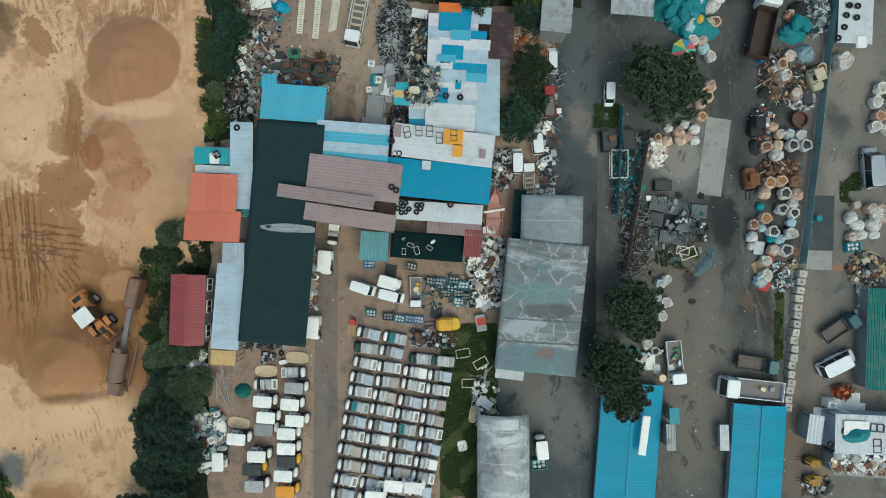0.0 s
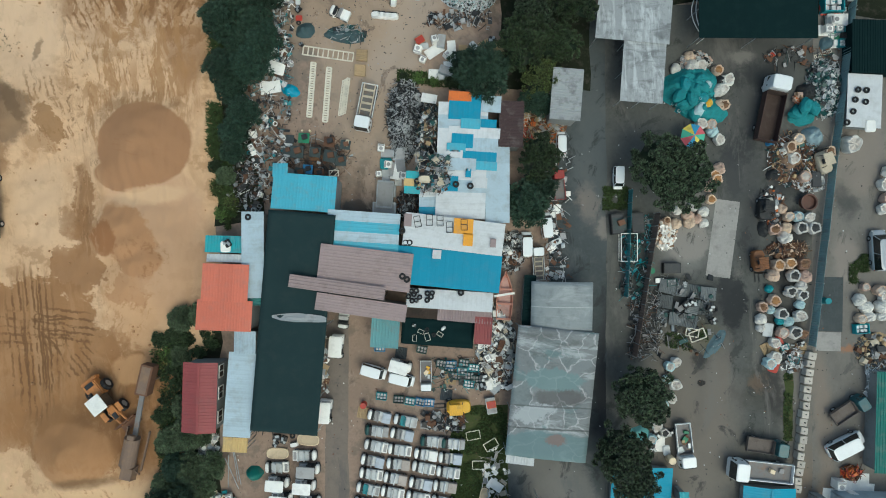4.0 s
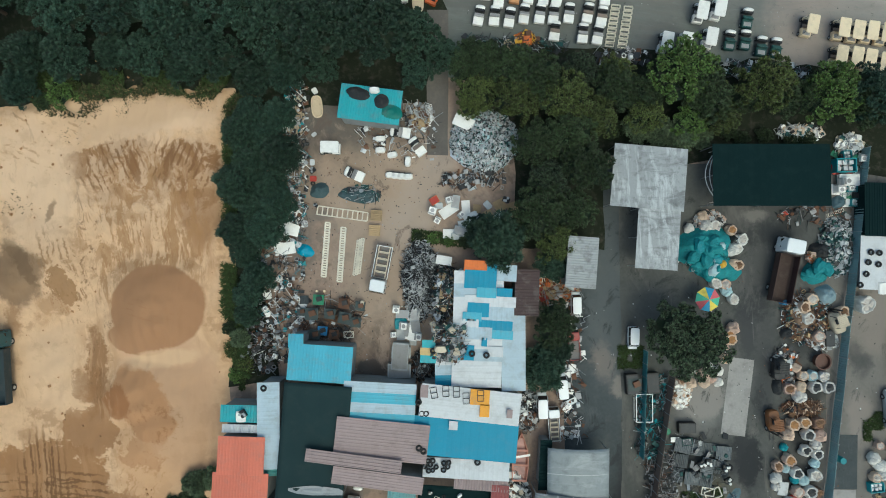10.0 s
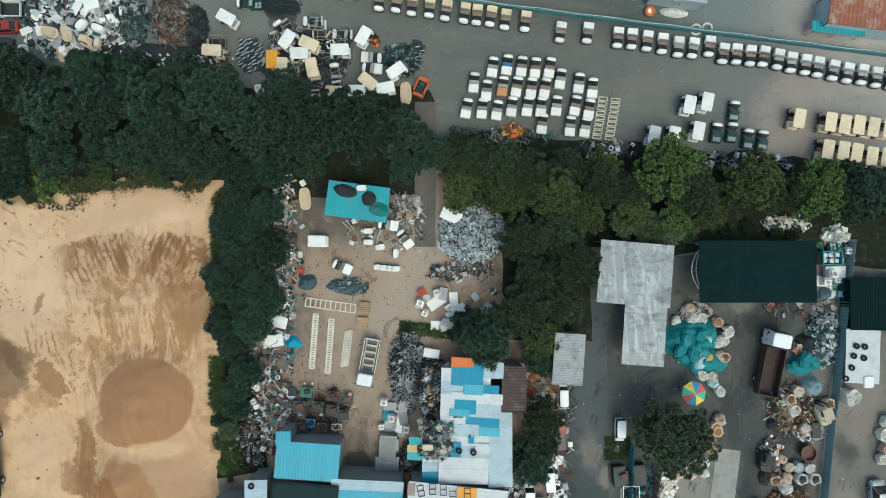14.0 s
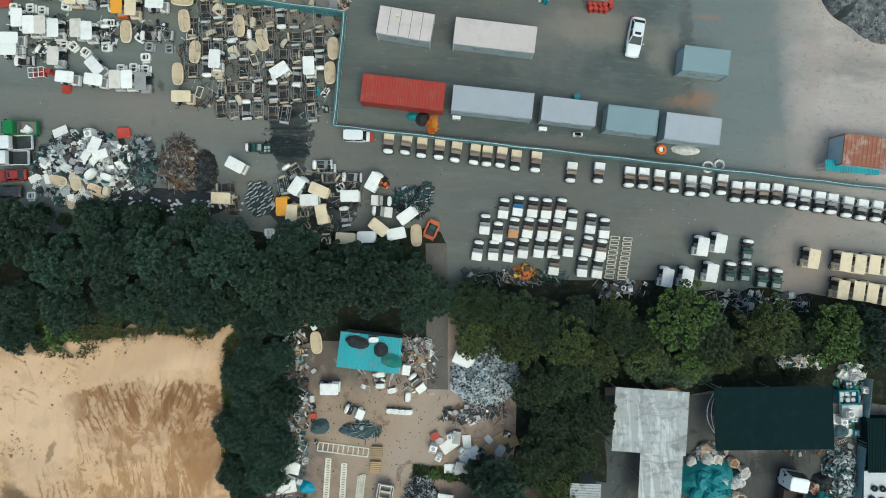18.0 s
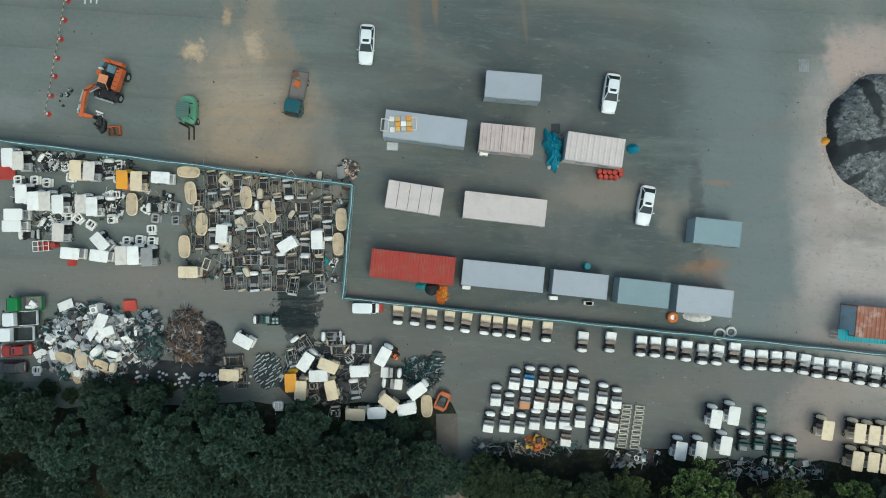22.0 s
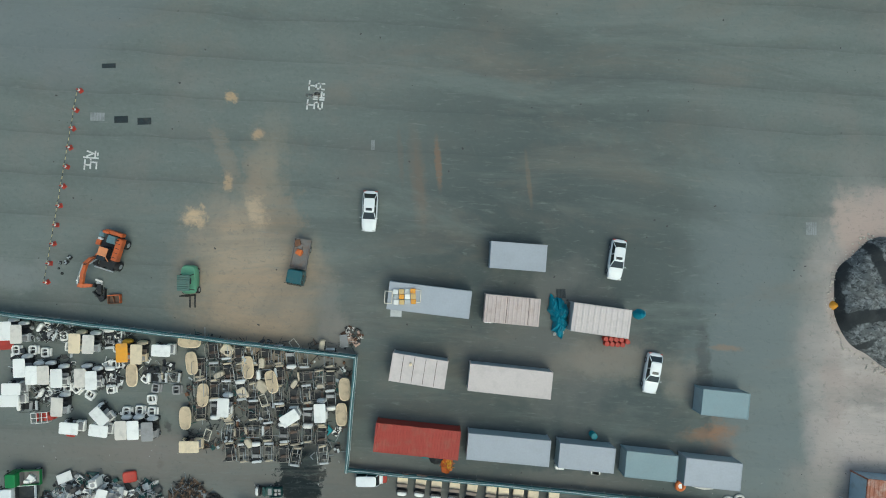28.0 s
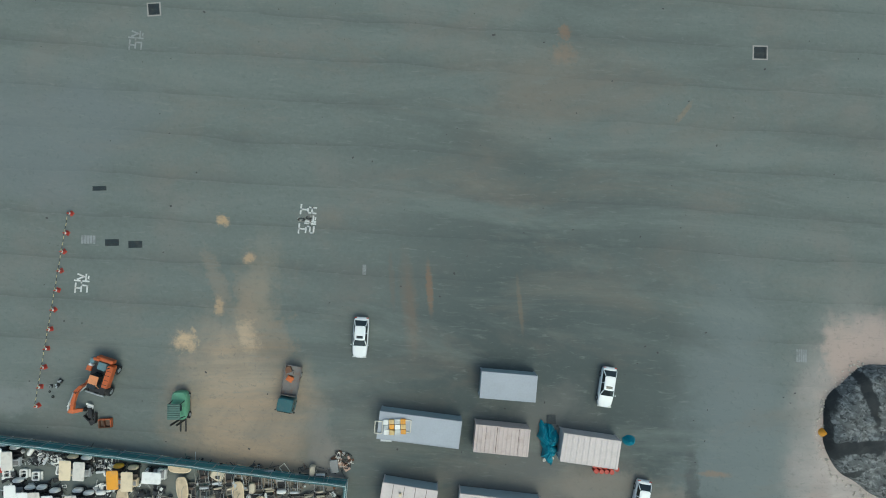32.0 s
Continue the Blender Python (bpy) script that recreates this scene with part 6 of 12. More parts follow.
# roofed carts and shells west of the path
for k, x, y, r in (("tub", -16.31, -11.01, 85), ("tub", -19.73, -12.47, 88), ("cart_long", -16.59, -12.57, -90), ("cart_long", -19.74, -13.85, 90), ("cart_roof_grey", -16.08, -14.03, -95),
                   ("cart_roof_white", -19.47, -15.46, -95), ("cart_roof_white", -16.53, -15.80, -95), ("cart_roof_white", -19.11, -17.18, -95), ("cart_roof_white", -16.03, -17.55, -95),
                   ("cart_roof_grey", -19.37, -18.49, -95), ("tub", -22.82, -18.18, 80), ("cart_roof_white", -16.94, -18.95, -93), ("cart_roof_white", -22.33, -19.48, -95),
                   ("cart_roof_white", -16.96, -20.56, -93), ("cart_roof_white", -20.17, -21.35, -93), ("cart_roof_black", -16.97, -21.94, -93), ("cart_roof_black", -20.70, -22.75, -93),
                   ("cart_roof_white", -17.32, -23.48, -93), ("cart_roof_white", -24.53, -21.69, 0), ("cart_roof_yellow", -17.13, -25.17, -92), ("cart_roof_grey", -20.46, -24.55, -92),
                   ("cart_roof_white", -5.48, -24.69, -95), ("cart_roof_white", -3.31, -24.89, -95), ("tub", -10.81, -24.50, 90), ("tub", -8.59, -24.65, 85), ("cart_roof_white", -7.54, -25.83, -95)):
    place(k, x, y, r)

# carts along the green fence
N = -8.8
row_of("cart_beige", -7.45, 65.44, -0.18, 64.29, 5, N + 180)
row_of("cart_beige", 1.86, 63.98, 4.85, 63.56, 3, N + 180)
row_of("cart_beige", 6.39, 63.05, 8.57, 62.88, 2, N + 180)
for x, y in ((12.50, 61.62), (15.52, 61.49), (29.01, 59.81)):
    place("cart_white_tan", x, y, N + 180)
row_of("cart_white_tan", 18.83, 60.88, 20.32, 60.73, 2, N + 180)
row_of("cart_white_tan", 22.15, 60.49, 23.74, 60.19, 2, N + 180)
row_of("cart_white", 25.57, 59.78, 27.13, 59.62, 2, N + 180)
row_of("cart_white_tan", 30.58, 58.98, 35.08, 58.58, 4, N + 180)
row_of("cart_white", 36.67, 58.21, 41.11, 57.25, 4, N + 180)
row_of("cart_white", 42.74, 56.95, 49.15, 55.82, 5, N + 180)
# block of white carts
place("cart_white", 4.95, 57.98, N)
place("cart_blue_seat", 6.55, 58.21, N)
row_of("cart_white_tan", 8.13, 58.02, 11.24, 57.77, 3, N)
row_of("cart_white", 2.77, 56.25, 4.16, 55.39, 2, N)
place("cart_orange_deck", 6.01, 55.83, N)
row_of("cart_white_tan", 7.57, 55.73, 10.70, 55.53, 3, N)
row_of("cart_white", 12.50, 56.49, 11.87, 53.51, 2, N)
row_of("cart_white", 1.97, 53.49, 5.32, 53.20, 3, N)
row_of("cart_white", 7.03, 53.57, 10.28, 53.42, 3, N)
row_of("cart_white", 14.53, 56.07, 16.03, 55.42, 2, N)
row_of("cart_white_tan", 13.99, 53.65, 15.57, 53.25, 2, N)
row_of("cart_white", 13.48, 51.24, 15.14, 51.07, 2, N)
place("cart_white_tan", 10.31, 51.62, N)
# roofed and green carts
for x, y in ((26.21, 53.30), (28.13, 53.58), (27.12, 50.43), (22.28, 50.04), (24.43, 49.97)):
    place("cart_roof_white", x, y, N - 3)
for x, y in ((31.62, 52.70), (29.63, 50.29), (31.33, 50.30), (33.11, 49.57), (34.73, 49.38)):
    place("cart_green", x, y, N)
place("cart_roof_cream", 38.14, 51.62, N - 3)
row_of("cart_roof_cream", 41.61, 51.16, 47.85, 50.43, 5, N - 2, turn=1.5)
row_of("cart_roof_cream", 41.23, 48.22, 47.56, 47.15, 5, N - 2, turn=1.5)

# cart graveyard behind the fence
for i, (k, x, y, r) in enumerate([("cart_roof_white", -48.34, 84.02, 0), ("cart_roof_pale", -47.25, 83.64, 0), ("cart_roof_cream", -41.18, 82.42, -3), ("cart_roof_pale", -39.74, 82.27, -5), ("cart_roof_yellow", -36.27, 81.23, 0), ("cart_roof_cream", -34.76, 81.01, -3),
                                  ("cart_roof_white", -32.38, 81.11, 85), ("tub", -29.65, 81.75, 85), ("tub", -29.48, 79.47, 5), ("tub", -23.51, 78.76, 2), ("tub", -21.02, 77.11, 12), ("tub", -28.40, 76.02, -5), ("tub", -30.35, 73.67, 0), ("tub", -35.88, 78.45, 0),
                                  ("cart_roof_white", -47.02, 80.08, 0), ("cart_roof_white", -45.77, 79.28, 0), ("cart_roof_pale", -44.54, 79.24, 0), ("cart_roof_white", -43.17, 78.85, 0), ("cart_roof_pale", -40.70, 78.78, 0), ("cart_roof_white", -39.58, 78.47, 0),
                                  ("cart_roof_white", -48.11, 77.73, 88), ("cart_roof_white", -48.32, 76.50, 88), ("cart_roof_pale", -43.19, 75.85, -5), ("cart_roof_white", -42.24, 73.38, 83), ("cart_roof_pale", -36.65, 73.13, 0), ("cart_roof_white", -35.38, 73.09, 0), ("cart_roof_grey", -33.90, 72.87, 0),
                                  ("cart_roof_white", -38.96, 74.62, 40), ("cart_roof_white", -39.17, 73.01, 80), ("cart_roof_white", -25.86, 75.04, -5), ("cart_roof_cream", -29.77, 70.91, 88), ("cart_roof_white", -19.13, 73.33, 120), ("cart_roof_white", -15.77, 74.03, 0),
                                  ("tub", -13.25, 76.00, 0), ("tub", -13.68, 73.32, 0), ("shell_white", -34.05, 75.76, 0), ("wreck_dark", -31.90, 78.11, 80), ("wreck_dark", -46.49, 77.51, 40)]):
    place(k, x, y, r, 0.62 if k == "tub" else 0.0)
for i in range(11):
    for j in range(6):
        x0, y0 = (-28.65, 80.84)
        ux, uy = (14.041, -1.494)
        vx, vy = (0.028, -10.584)
        if (i == 10 and j > 2) or (i * 7 + j * 5) % 9 == 0 or (i < 2 and j > 3):
            continue
        place("wreck_white" if (i * 5 + j * 3) % 7 < 1 else "wreck" if (i * 3 + j) % 2 else "wreck_dark", x0 + ux * i / 10 + vx * j / 5 + random.uniform(-0.2, 0.2), y0 + uy * i / 10 + vy * j / 5 + random.uniform(-0.25, 0.25), random.choice((0, 0, 180, 180, 4, -8, 90)) + random.uniform(-4, 4))

# ---- trees ----
def leaf_mat(name, c, rnd=1.1, hue=0.04, own=0.5):
    return mat(name, c, 0.6, vary=0.5, dirt_amount=0.0, big=0.25, small=3.0, bump=0, rnd=rnd, hue=hue, spec=0.3, island=True, own=own)


L_DARK = leaf_mat("leaves_dark", (0.028, 0.054, 0.033))
L_BLUE = leaf_mat("leaves_bluish", (0.031, 0.062, 0.04))
L_MID = leaf_mat("leaves_mid", (0.036, 0.054, 0.022), 1.3)
L_OLIVE = leaf_mat("leaves_olive", (0.077, 0.094, 0.028), 1.6, 0.06)
L_FRESH = leaf_mat("leaves_light", (0.096, 0.150, 0.039), 1.3, own=0.3)
L_LANE = leaf_mat("leaves_lane_tree", (0.046, 0.066, 0.036), 1.6)
L_DUSTY = leaf_mat("leaves_dusty", (0.082, 0.11, 0.058), 1.0)
# near-black, so the gaps between leaf sprays read as deep shade
CORE = mat("crown_gap_shade", (0.02, 0.03, 0.02), 0.95, vary=0.4, bump=0, spec=0.05)
BARK = mat("bark", (0.09, 0.065, 0.045), 0.9, vary=0.4, bump=0.6)


def crown_mesh(seed, radius, height, base, clumps, leaves, size, material, spiky=0.0, spread=1.0):
    """A dome of separate leaf sprays at the ends of the limbs, uneven in outline, with dark gaps down to an inner mass."""
    rng = random.Random(seed)
    verts, faces, mi = [], [], []

    def leaf(p, along, n, s):
        side = along.cross(n)
        if side.length < 1e-4:
            side = along.orthogonal()
        side = side.normalized() * s * (0.42 - 0.26 * spiky)
        along = along.normalized() * s * (1.0 + 0.9 * spiky)
        i = len(verts)
        verts.extend([p, p + along * 0.55 + side, p + along, p + along * 0.55 - side])
        faces.append((i, i + 1, i + 2, i + 3))
        mi.append(0)

    def reach(a):
        """How far the crown reaches in one direction: lobes and notches."""
        return 0.84 + 0.3 * noise.noise(Vector((math.cos(a) * 1.3, math.sin(a) * 1.3, seed * 3.7))) + 0.18 * noise.noise(Vector((math.cos(a) * 3.4, math.sin(a) * 3.4, seed * 1.9)))

    centres = []
    for k in range(clumps):
        q = math.sqrt((k + 0.5) / clumps)
        a = k * 2.39996 + rng.uniform(-0.3, 0.3)
        q = min(1.0, q * rng.uniform(0.9, 1.08))
        rr = radius * reach(a) * q
        top = math.sqrt(max(0.0, 1 - (q * 0.95) ** 2))
        z = base + height * (0.12 + 0.86 * top * rng.uniform(0.72, 1.0))
        c = Vector((math.cos(a) * rr, math.sin(a) * rr, z))
        out = Vector((math.cos(a) * q, math.sin(a) * q, 0.35 + top)).normalized()
        centres.append((c, rng.uniform(0.7, 1.25) * radius * 0.95 / math.sqrt(clumps) * spread, out))
    per = leaves // clumps
    for c, r, out in centres:
        for _ in range(int(per * rng.uniform(0.7, 1.3))):
            d = Vector((rng.gauss(0, 1), rng.gauss(0, 1), rng.gauss(0, 1))).normalized()
            d = (d + out * 0.75).normalized()
            p = c + Vector((d.x, d.y, d.z * 0.75)) * r * rng.uniform(0.35, 1.0)
            along = d + Vector((rng.uniform(-0.7, 0.7), rng.uniform(-0.7, 0.7), rng.uniform(-0.5, 0.2)))
            leaf(p, along, Vector((rng.uniform(-0.4, 0.4), rng.uniform(-0.4, 0.4), 1)), size * rng.uniform(0.65, 1.35))
    # an inner shell whose dark colour paints the shade in the gaps
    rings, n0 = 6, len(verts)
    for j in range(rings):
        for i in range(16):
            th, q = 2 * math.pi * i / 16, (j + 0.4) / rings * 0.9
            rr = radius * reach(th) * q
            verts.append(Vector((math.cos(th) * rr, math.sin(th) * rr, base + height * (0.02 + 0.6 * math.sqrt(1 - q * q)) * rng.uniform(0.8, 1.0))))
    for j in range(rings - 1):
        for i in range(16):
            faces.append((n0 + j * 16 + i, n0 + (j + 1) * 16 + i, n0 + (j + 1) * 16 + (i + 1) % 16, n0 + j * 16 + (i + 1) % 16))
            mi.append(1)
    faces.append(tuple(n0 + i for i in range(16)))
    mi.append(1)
    me = bpy.data.meshes.new("crown")
    me.from_pydata(verts, [], faces)
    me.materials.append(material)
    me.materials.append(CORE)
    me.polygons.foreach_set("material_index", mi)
    me.update()
    return me, centres


def tree_kind(name, seed, radius, height, base, clumps, leaves, size, material, label, spiky=0.0, spread=1.0):
    def build():
        t = thing("tree" if radius > 1.5 else "bush", 0, 0, 0, 0, label, "tree" if radius > 1.5 else "bush", "trees of the belt" if radius > 1.5 else "bushes")
        me, centres = crown_mesh(seed, radius, height, base, clumps, leaves, size, material, spiky, spread)
        ob = new("crown", me)
        ob.parent = t
        bm = bmesh.new()
        cyl(bm, (0, 0, 0), (0.05, 0.05, base + height * 0.35), 0.2 if radius > 1.5 else 0.06, 8, 0.13 if radius > 1.5 else 0.03)
        part("trunk", bm, BARK, t)
        if radius > 1.5:
            for c, r, out in centres[len(centres) // 3::len(centres) // 3][:2]:
                bm = bmesh.new()
                cyl(bm, (0.03, 0.03, base * 0.8), c * 0.95, 0.08, 6, 0.03)
                part("limb", bm, BARK, t)
        return t
    KINDS[name] = build


tree_kind("tree_a", 1, 3.6, 3.4, 2.4, 60, 6600, 0.2, L_DARK, "broad dark green leafy tree")
tree_kind("tree_f", 9, 3.6, 3.6, 2.4, 56, 6800, 0.2, L_BLUE, "bluish green leafy tree with loose sprays")
tree_kind("tree_f2", 19, 3.6, 4.0, 2.2, 70, 6800, 0.18, L_BLUE, "bluish green leafy tree with fine sprays", 0.3)
tree_kind("tree_b", 2, 3.6, 3.2, 2.4, 66, 6600, 0.18, L_MID, "dense mid green leafy tree")
tree_kind("tree_c", 3, 3.6, 3.2, 2.2, 74, 6800, 0.18, L_OLIVE, "olive green leafy tree with yellowing tips", 0.3)
tree_kind("tree_d", 4, 3.6, 3.4, 2.2, 60, 6600, 0.2, L_FRESH, "fresh green leafy tree")
tree_kind("tree_e", 5, 3.4, 4.4, 1.4, 64, 7000, 0.24, L_DARK, "dark feathery conifer beside the roof", 0.9)
tree_kind("tree_big", 8, 5.0, 3.6, 2.6, 130, 15000, 0.18, L_LANE, "large round dark green tree over the lane")
tree_kind("tree_g", 12, 3.1, 3.0, 2.2, 60, 6800, 0.17, L_LANE, "dark green leafy tree with pale tips")
tree_kind("tree_h", 15, 2.6, 3.4, 0.6, 54, 5600, 0.21, L_BLUE, "feathery bluish green hedge tree", 0.7, 1.35)
tree_kind("tree_i", 16, 2.6, 3.0, 0.5, 48, 5600, 0.2, L_DARK, "feathery dark green hedge tree", 0.7, 1.35)
tree_kind("tree_j", 17, 2.4, 2.4, 0.4, 44, 4200, 0.22, L_DUSTY, "dusty grey-green hedge tree", 0.6, 1.3)
tree_kind("bush", 6, 1.4, 1.2, 0.1, 24, 1800, 0.15, L_MID, "low dark green bush", 0.2, 1.2)
tree_kind("bush_b", 7, 1.4, 1.1, 0.1, 20, 1500, 0.15, L_FRESH, "low fresh green bush", 0.2, 1.2)
tree_kind("bush_c", 23, 1.4, 0.8, 0.05, 16, 900, 0.2, L_OLIVE, "low straggling olive scrub", 0.5, 1.3)


CLEAR = [(40.95, 48.4, 3.9), (44.50, 48.2, 3.9), (49.23, 47.4, 3.9), (22.34, 50.8, 2.6), (24.4, 50.8, 2.6), (13.52, 26.55, 3.6), (12.91, 24.50, 3.2), (-9.9, 43.0, 5.6), (-2.6, 42.2, 3.0), (-3.0, 53.0, 2.2), (-22.0, 58.6, 4.0), (-15.4, 58.2, 3.0)]


def grove(x0, y0, w, d, ang, spacing, kinds, smin=0.8, smax=1.25, keep=1.0, seed=0, z=0.0):
    """Trees on a loose grid over a turned rectangle (centre, size, angle)."""
    rng = random.Random(seed)
    m = pose(x0, y0, 0, 0, 0, ang)
    nx, ny = max(1, round(w / spacing)), max(1, round(d / spacing))
    for i in range(nx):
        for j in range(ny):
            off = 0.25 if j % 2 else -0.25
            p = m @ Vector(((i + 0.5 + off + rng.uniform(-0.22, 0.22)) / nx * w - w / 2, (j + 0.5 + rng.uniform(-0.25, 0.25)) / ny * d - d / 2, 0))
            k, s, turn = rng.choice(kinds), rng.uniform(smin, smax), rng.uniform(0, 360)
            if rng.random() > keep or any(math.hypot(p.x - a, p.y - b) < r for a, b, r in CLEAR):
                continue
            place(k, p.x, p.y, turn, z, s)


# the belt north of the sand, bluish, with darker trees behind and between
for k, x, y, s in (("tree_f", -41.80, 53.0, 0.95), ("tree_f2", -36.0, 53.8, 1.0), ("tree_f", -31.2, 53.6, 1.05), ("tree_f2", -29.6, 51.0, 0.8), ("tree_f", -24.2, 54.0, 1.1), ("tree_a", -45.6, 56.6, 1.0), ("tree_a", -50.5, 54.6, 1.2),
                   ("tree_a", -20.5, 51.0, 1.05), ("tree_f2", -17.4, 54.4, 0.85), ("tree_a", -15.2, 50.6, 1.15), ("tree_a", -9.6, 50.6, 1.2), ("tree_a", -5.2, 50.2, 0.85), ("tree_a", -2.2, 48.4, 0.6), ("tree_b", -0.2, 47.4, 0.6), ("tree_f", -12.4, 52.4, 0.75), ("tree_a", -38.4, 57.0, 0.7), ("tree_a", -33.6, 57.2, 0.7), ("tree_a", -28.0, 57.2, 0.7),
                   ("tree_i", -46.4, 49.4, 1.1), ("tree_a", -41.6, 48.6, 0.85), ("tree_i", -37.4, 49.6, 0.9), ("tree_a", -33.6, 48.8, 0.8), ("tree_i", -30.0, 47.8, 0.9), ("tree_a", -26.2, 48.6, 0.95), ("tree_i", -22.4, 46.8, 0.95), ("tree_h", -19.0, 47.0, 0.9),
                   ("tree_a", -15.0, 47.2, 0.55), ("tree_f2", -5.0, 46.6, 0.55), ("bush_b", -44.0, 45.6, 1.2), ("tree_h", -48.0, 45.8, 0.8), ("bush", -46.2, 44.6, 0.8), ("tree_h", -52.5, 48.5, 1.2), ("tree_a", -56.0, 52.0, 1.3)):
    place(k, x, y, random.uniform(0, 360), 0, s)
grove(-32.0, 58.2, 38.0, 1.6, -1.0, 2.3, ("bush", "tree_i", "bush"), 0.6, 0.95, 0.9, seed=17)
grove(-12.0, 53.6, 16.0, 1.4, -1.0, 2.3, ("bush", "tree_i"), 0.55, 0.8, 0.9, seed=18)
# the belt east of the path: olive crowns over a dark understorey
grove(13.4, 45.2, 26.0, 5.8, -3.0, 3.9, ("tree_b", "tree_b", "tree_g"), 0.7, 0.95, seed=2)
grove(41.0, 42.2, 32.0, 4.6, -3.4, 4.0, ("tree_b", "tree_b", "tree_g"), 0.65, 0.9, seed=3)
grove(28.0, 39.8, 24.0, 2.0, -3.0, 2.4, ("bush", "bush", "tree_j"), 0.6, 0.9, seed=33)
for k, x, y, s in (("tree_d", 22.8, 45.8, 1.05), ("tree_c", 25.6, 44.4, 0.75), ("tree_c", 31.6, 44.6, 1.0), ("tree_d", 38.8, 43.6, 0.95), ("tree_f2", 43.3, 43.2, 0.95), ("tree_d", 48.4, 42.4, 1.0), ("tree_c", 16.4, 46.4, 0.65), ("tree_c", 5.6, 43.4, 0.85), ("tree_c", 1.4, 44.6, 0.7),
                   ("tree_c", 10.8, 43.2, 0.95), ("tree_c", 14.4, 41.6, 0.75), ("tree_c", 19.4, 42.0, 0.7), ("tree_d", 24.4, 41.2, 0.6), ("tree_c", 27.6, 41.4, 0.65), ("tree_b", 2.6, 47.8, 0.7), ("tree_b", 0.8, 49.4, 0.45), ("tree_c", 0.77, 43.38, 0.5)):
    place(k, x, y, random.uniform(0, 360), 0, s)
grove(10.6, 35.4, 8.4, 13.6, -1.0, 3.9, ("tree_b", "tree_b", "tree_g", "tree_c"), 0.75, 1.0, seed=5)
# the hedge between the sand and the scrap
grove(-22.1, 36.6, 5.6, 15.0, -1.1, 2.5, ("tree_i", "tree_i", "tree_h", "tree_i"), 0.72, 1.0, seed=4)
grove(-23.0, 26.6, 3.3, 9.0, 6.0, 2.2, ("tree_h", "tree_i", "tree_i"), 0.6, 0.8, seed=44)
grove(-24.0, 20.6, 2.6, 6.4, 4.0, 1.9, ("tree_j", "tree_i", "bush"), 0.45, 0.6, seed=45)
grove(-29.2, -13.0, 5.6, 7.6, -0.5, 2.2, ("tree_j", "tree_j", "tree_j", "tree_i"), 0.6, 0.85, seed=14)
grove(-30.2, -20.6, 5.6, 8.6, -0.5, 2.9, ("tree_a", "tree_i", "tree_a"), 0.6, 0.85, seed=6)
grove(-31.2, -28.6, 7.0, 8.0, -0.5, 3.2, ("tree_a", "tree_i"), 0.7, 0.95, seed=7)
grove(-28.2, 0.9, 5.4, 5.4, 20.0, 1.9, ("tree_j", "bush", "tree_j"), 0.5, 0.7, seed=8)
grove(-30.6, -3.6, 3.4, 9.5, 6.0, 1.9, ("bush", "tree_j", "bush"), 0.55, 0.8, seed=81)
for k, x, y, s in (("tree_big", 22.87, 17.85, 1.0), ("tree_g", 19.25, -5.52, 1.15), ("tree_g", 20.59, -7.30, 0.8), ("tree_g", 17.42, -11.71, 1.15), ("tree_g", 18.74, -14.97, 0.95),
                   ("tree_e", 3.4, 28.5, 0.95), ("tree_e", 1.8, 29.6, 0.6), ("tree_b", 9.2, 19.6, 0.8), ("tree_i", 8.1, 14.8, 1.05), ("tree_i", 9.4, 16.6, 0.8), ("tree_c", 9.8, 28.0, 0.75), ("tree_e", 9.4, 25.8, 0.6)):
    place(k, x, y, random.uniform(0, 360), 0, s)
grove(-31.16, -5.61, 2.60, 13.29, -0.6, 1.7, ("bush", "bush", "bush_c"), 0.55, 0.95, seed=31)


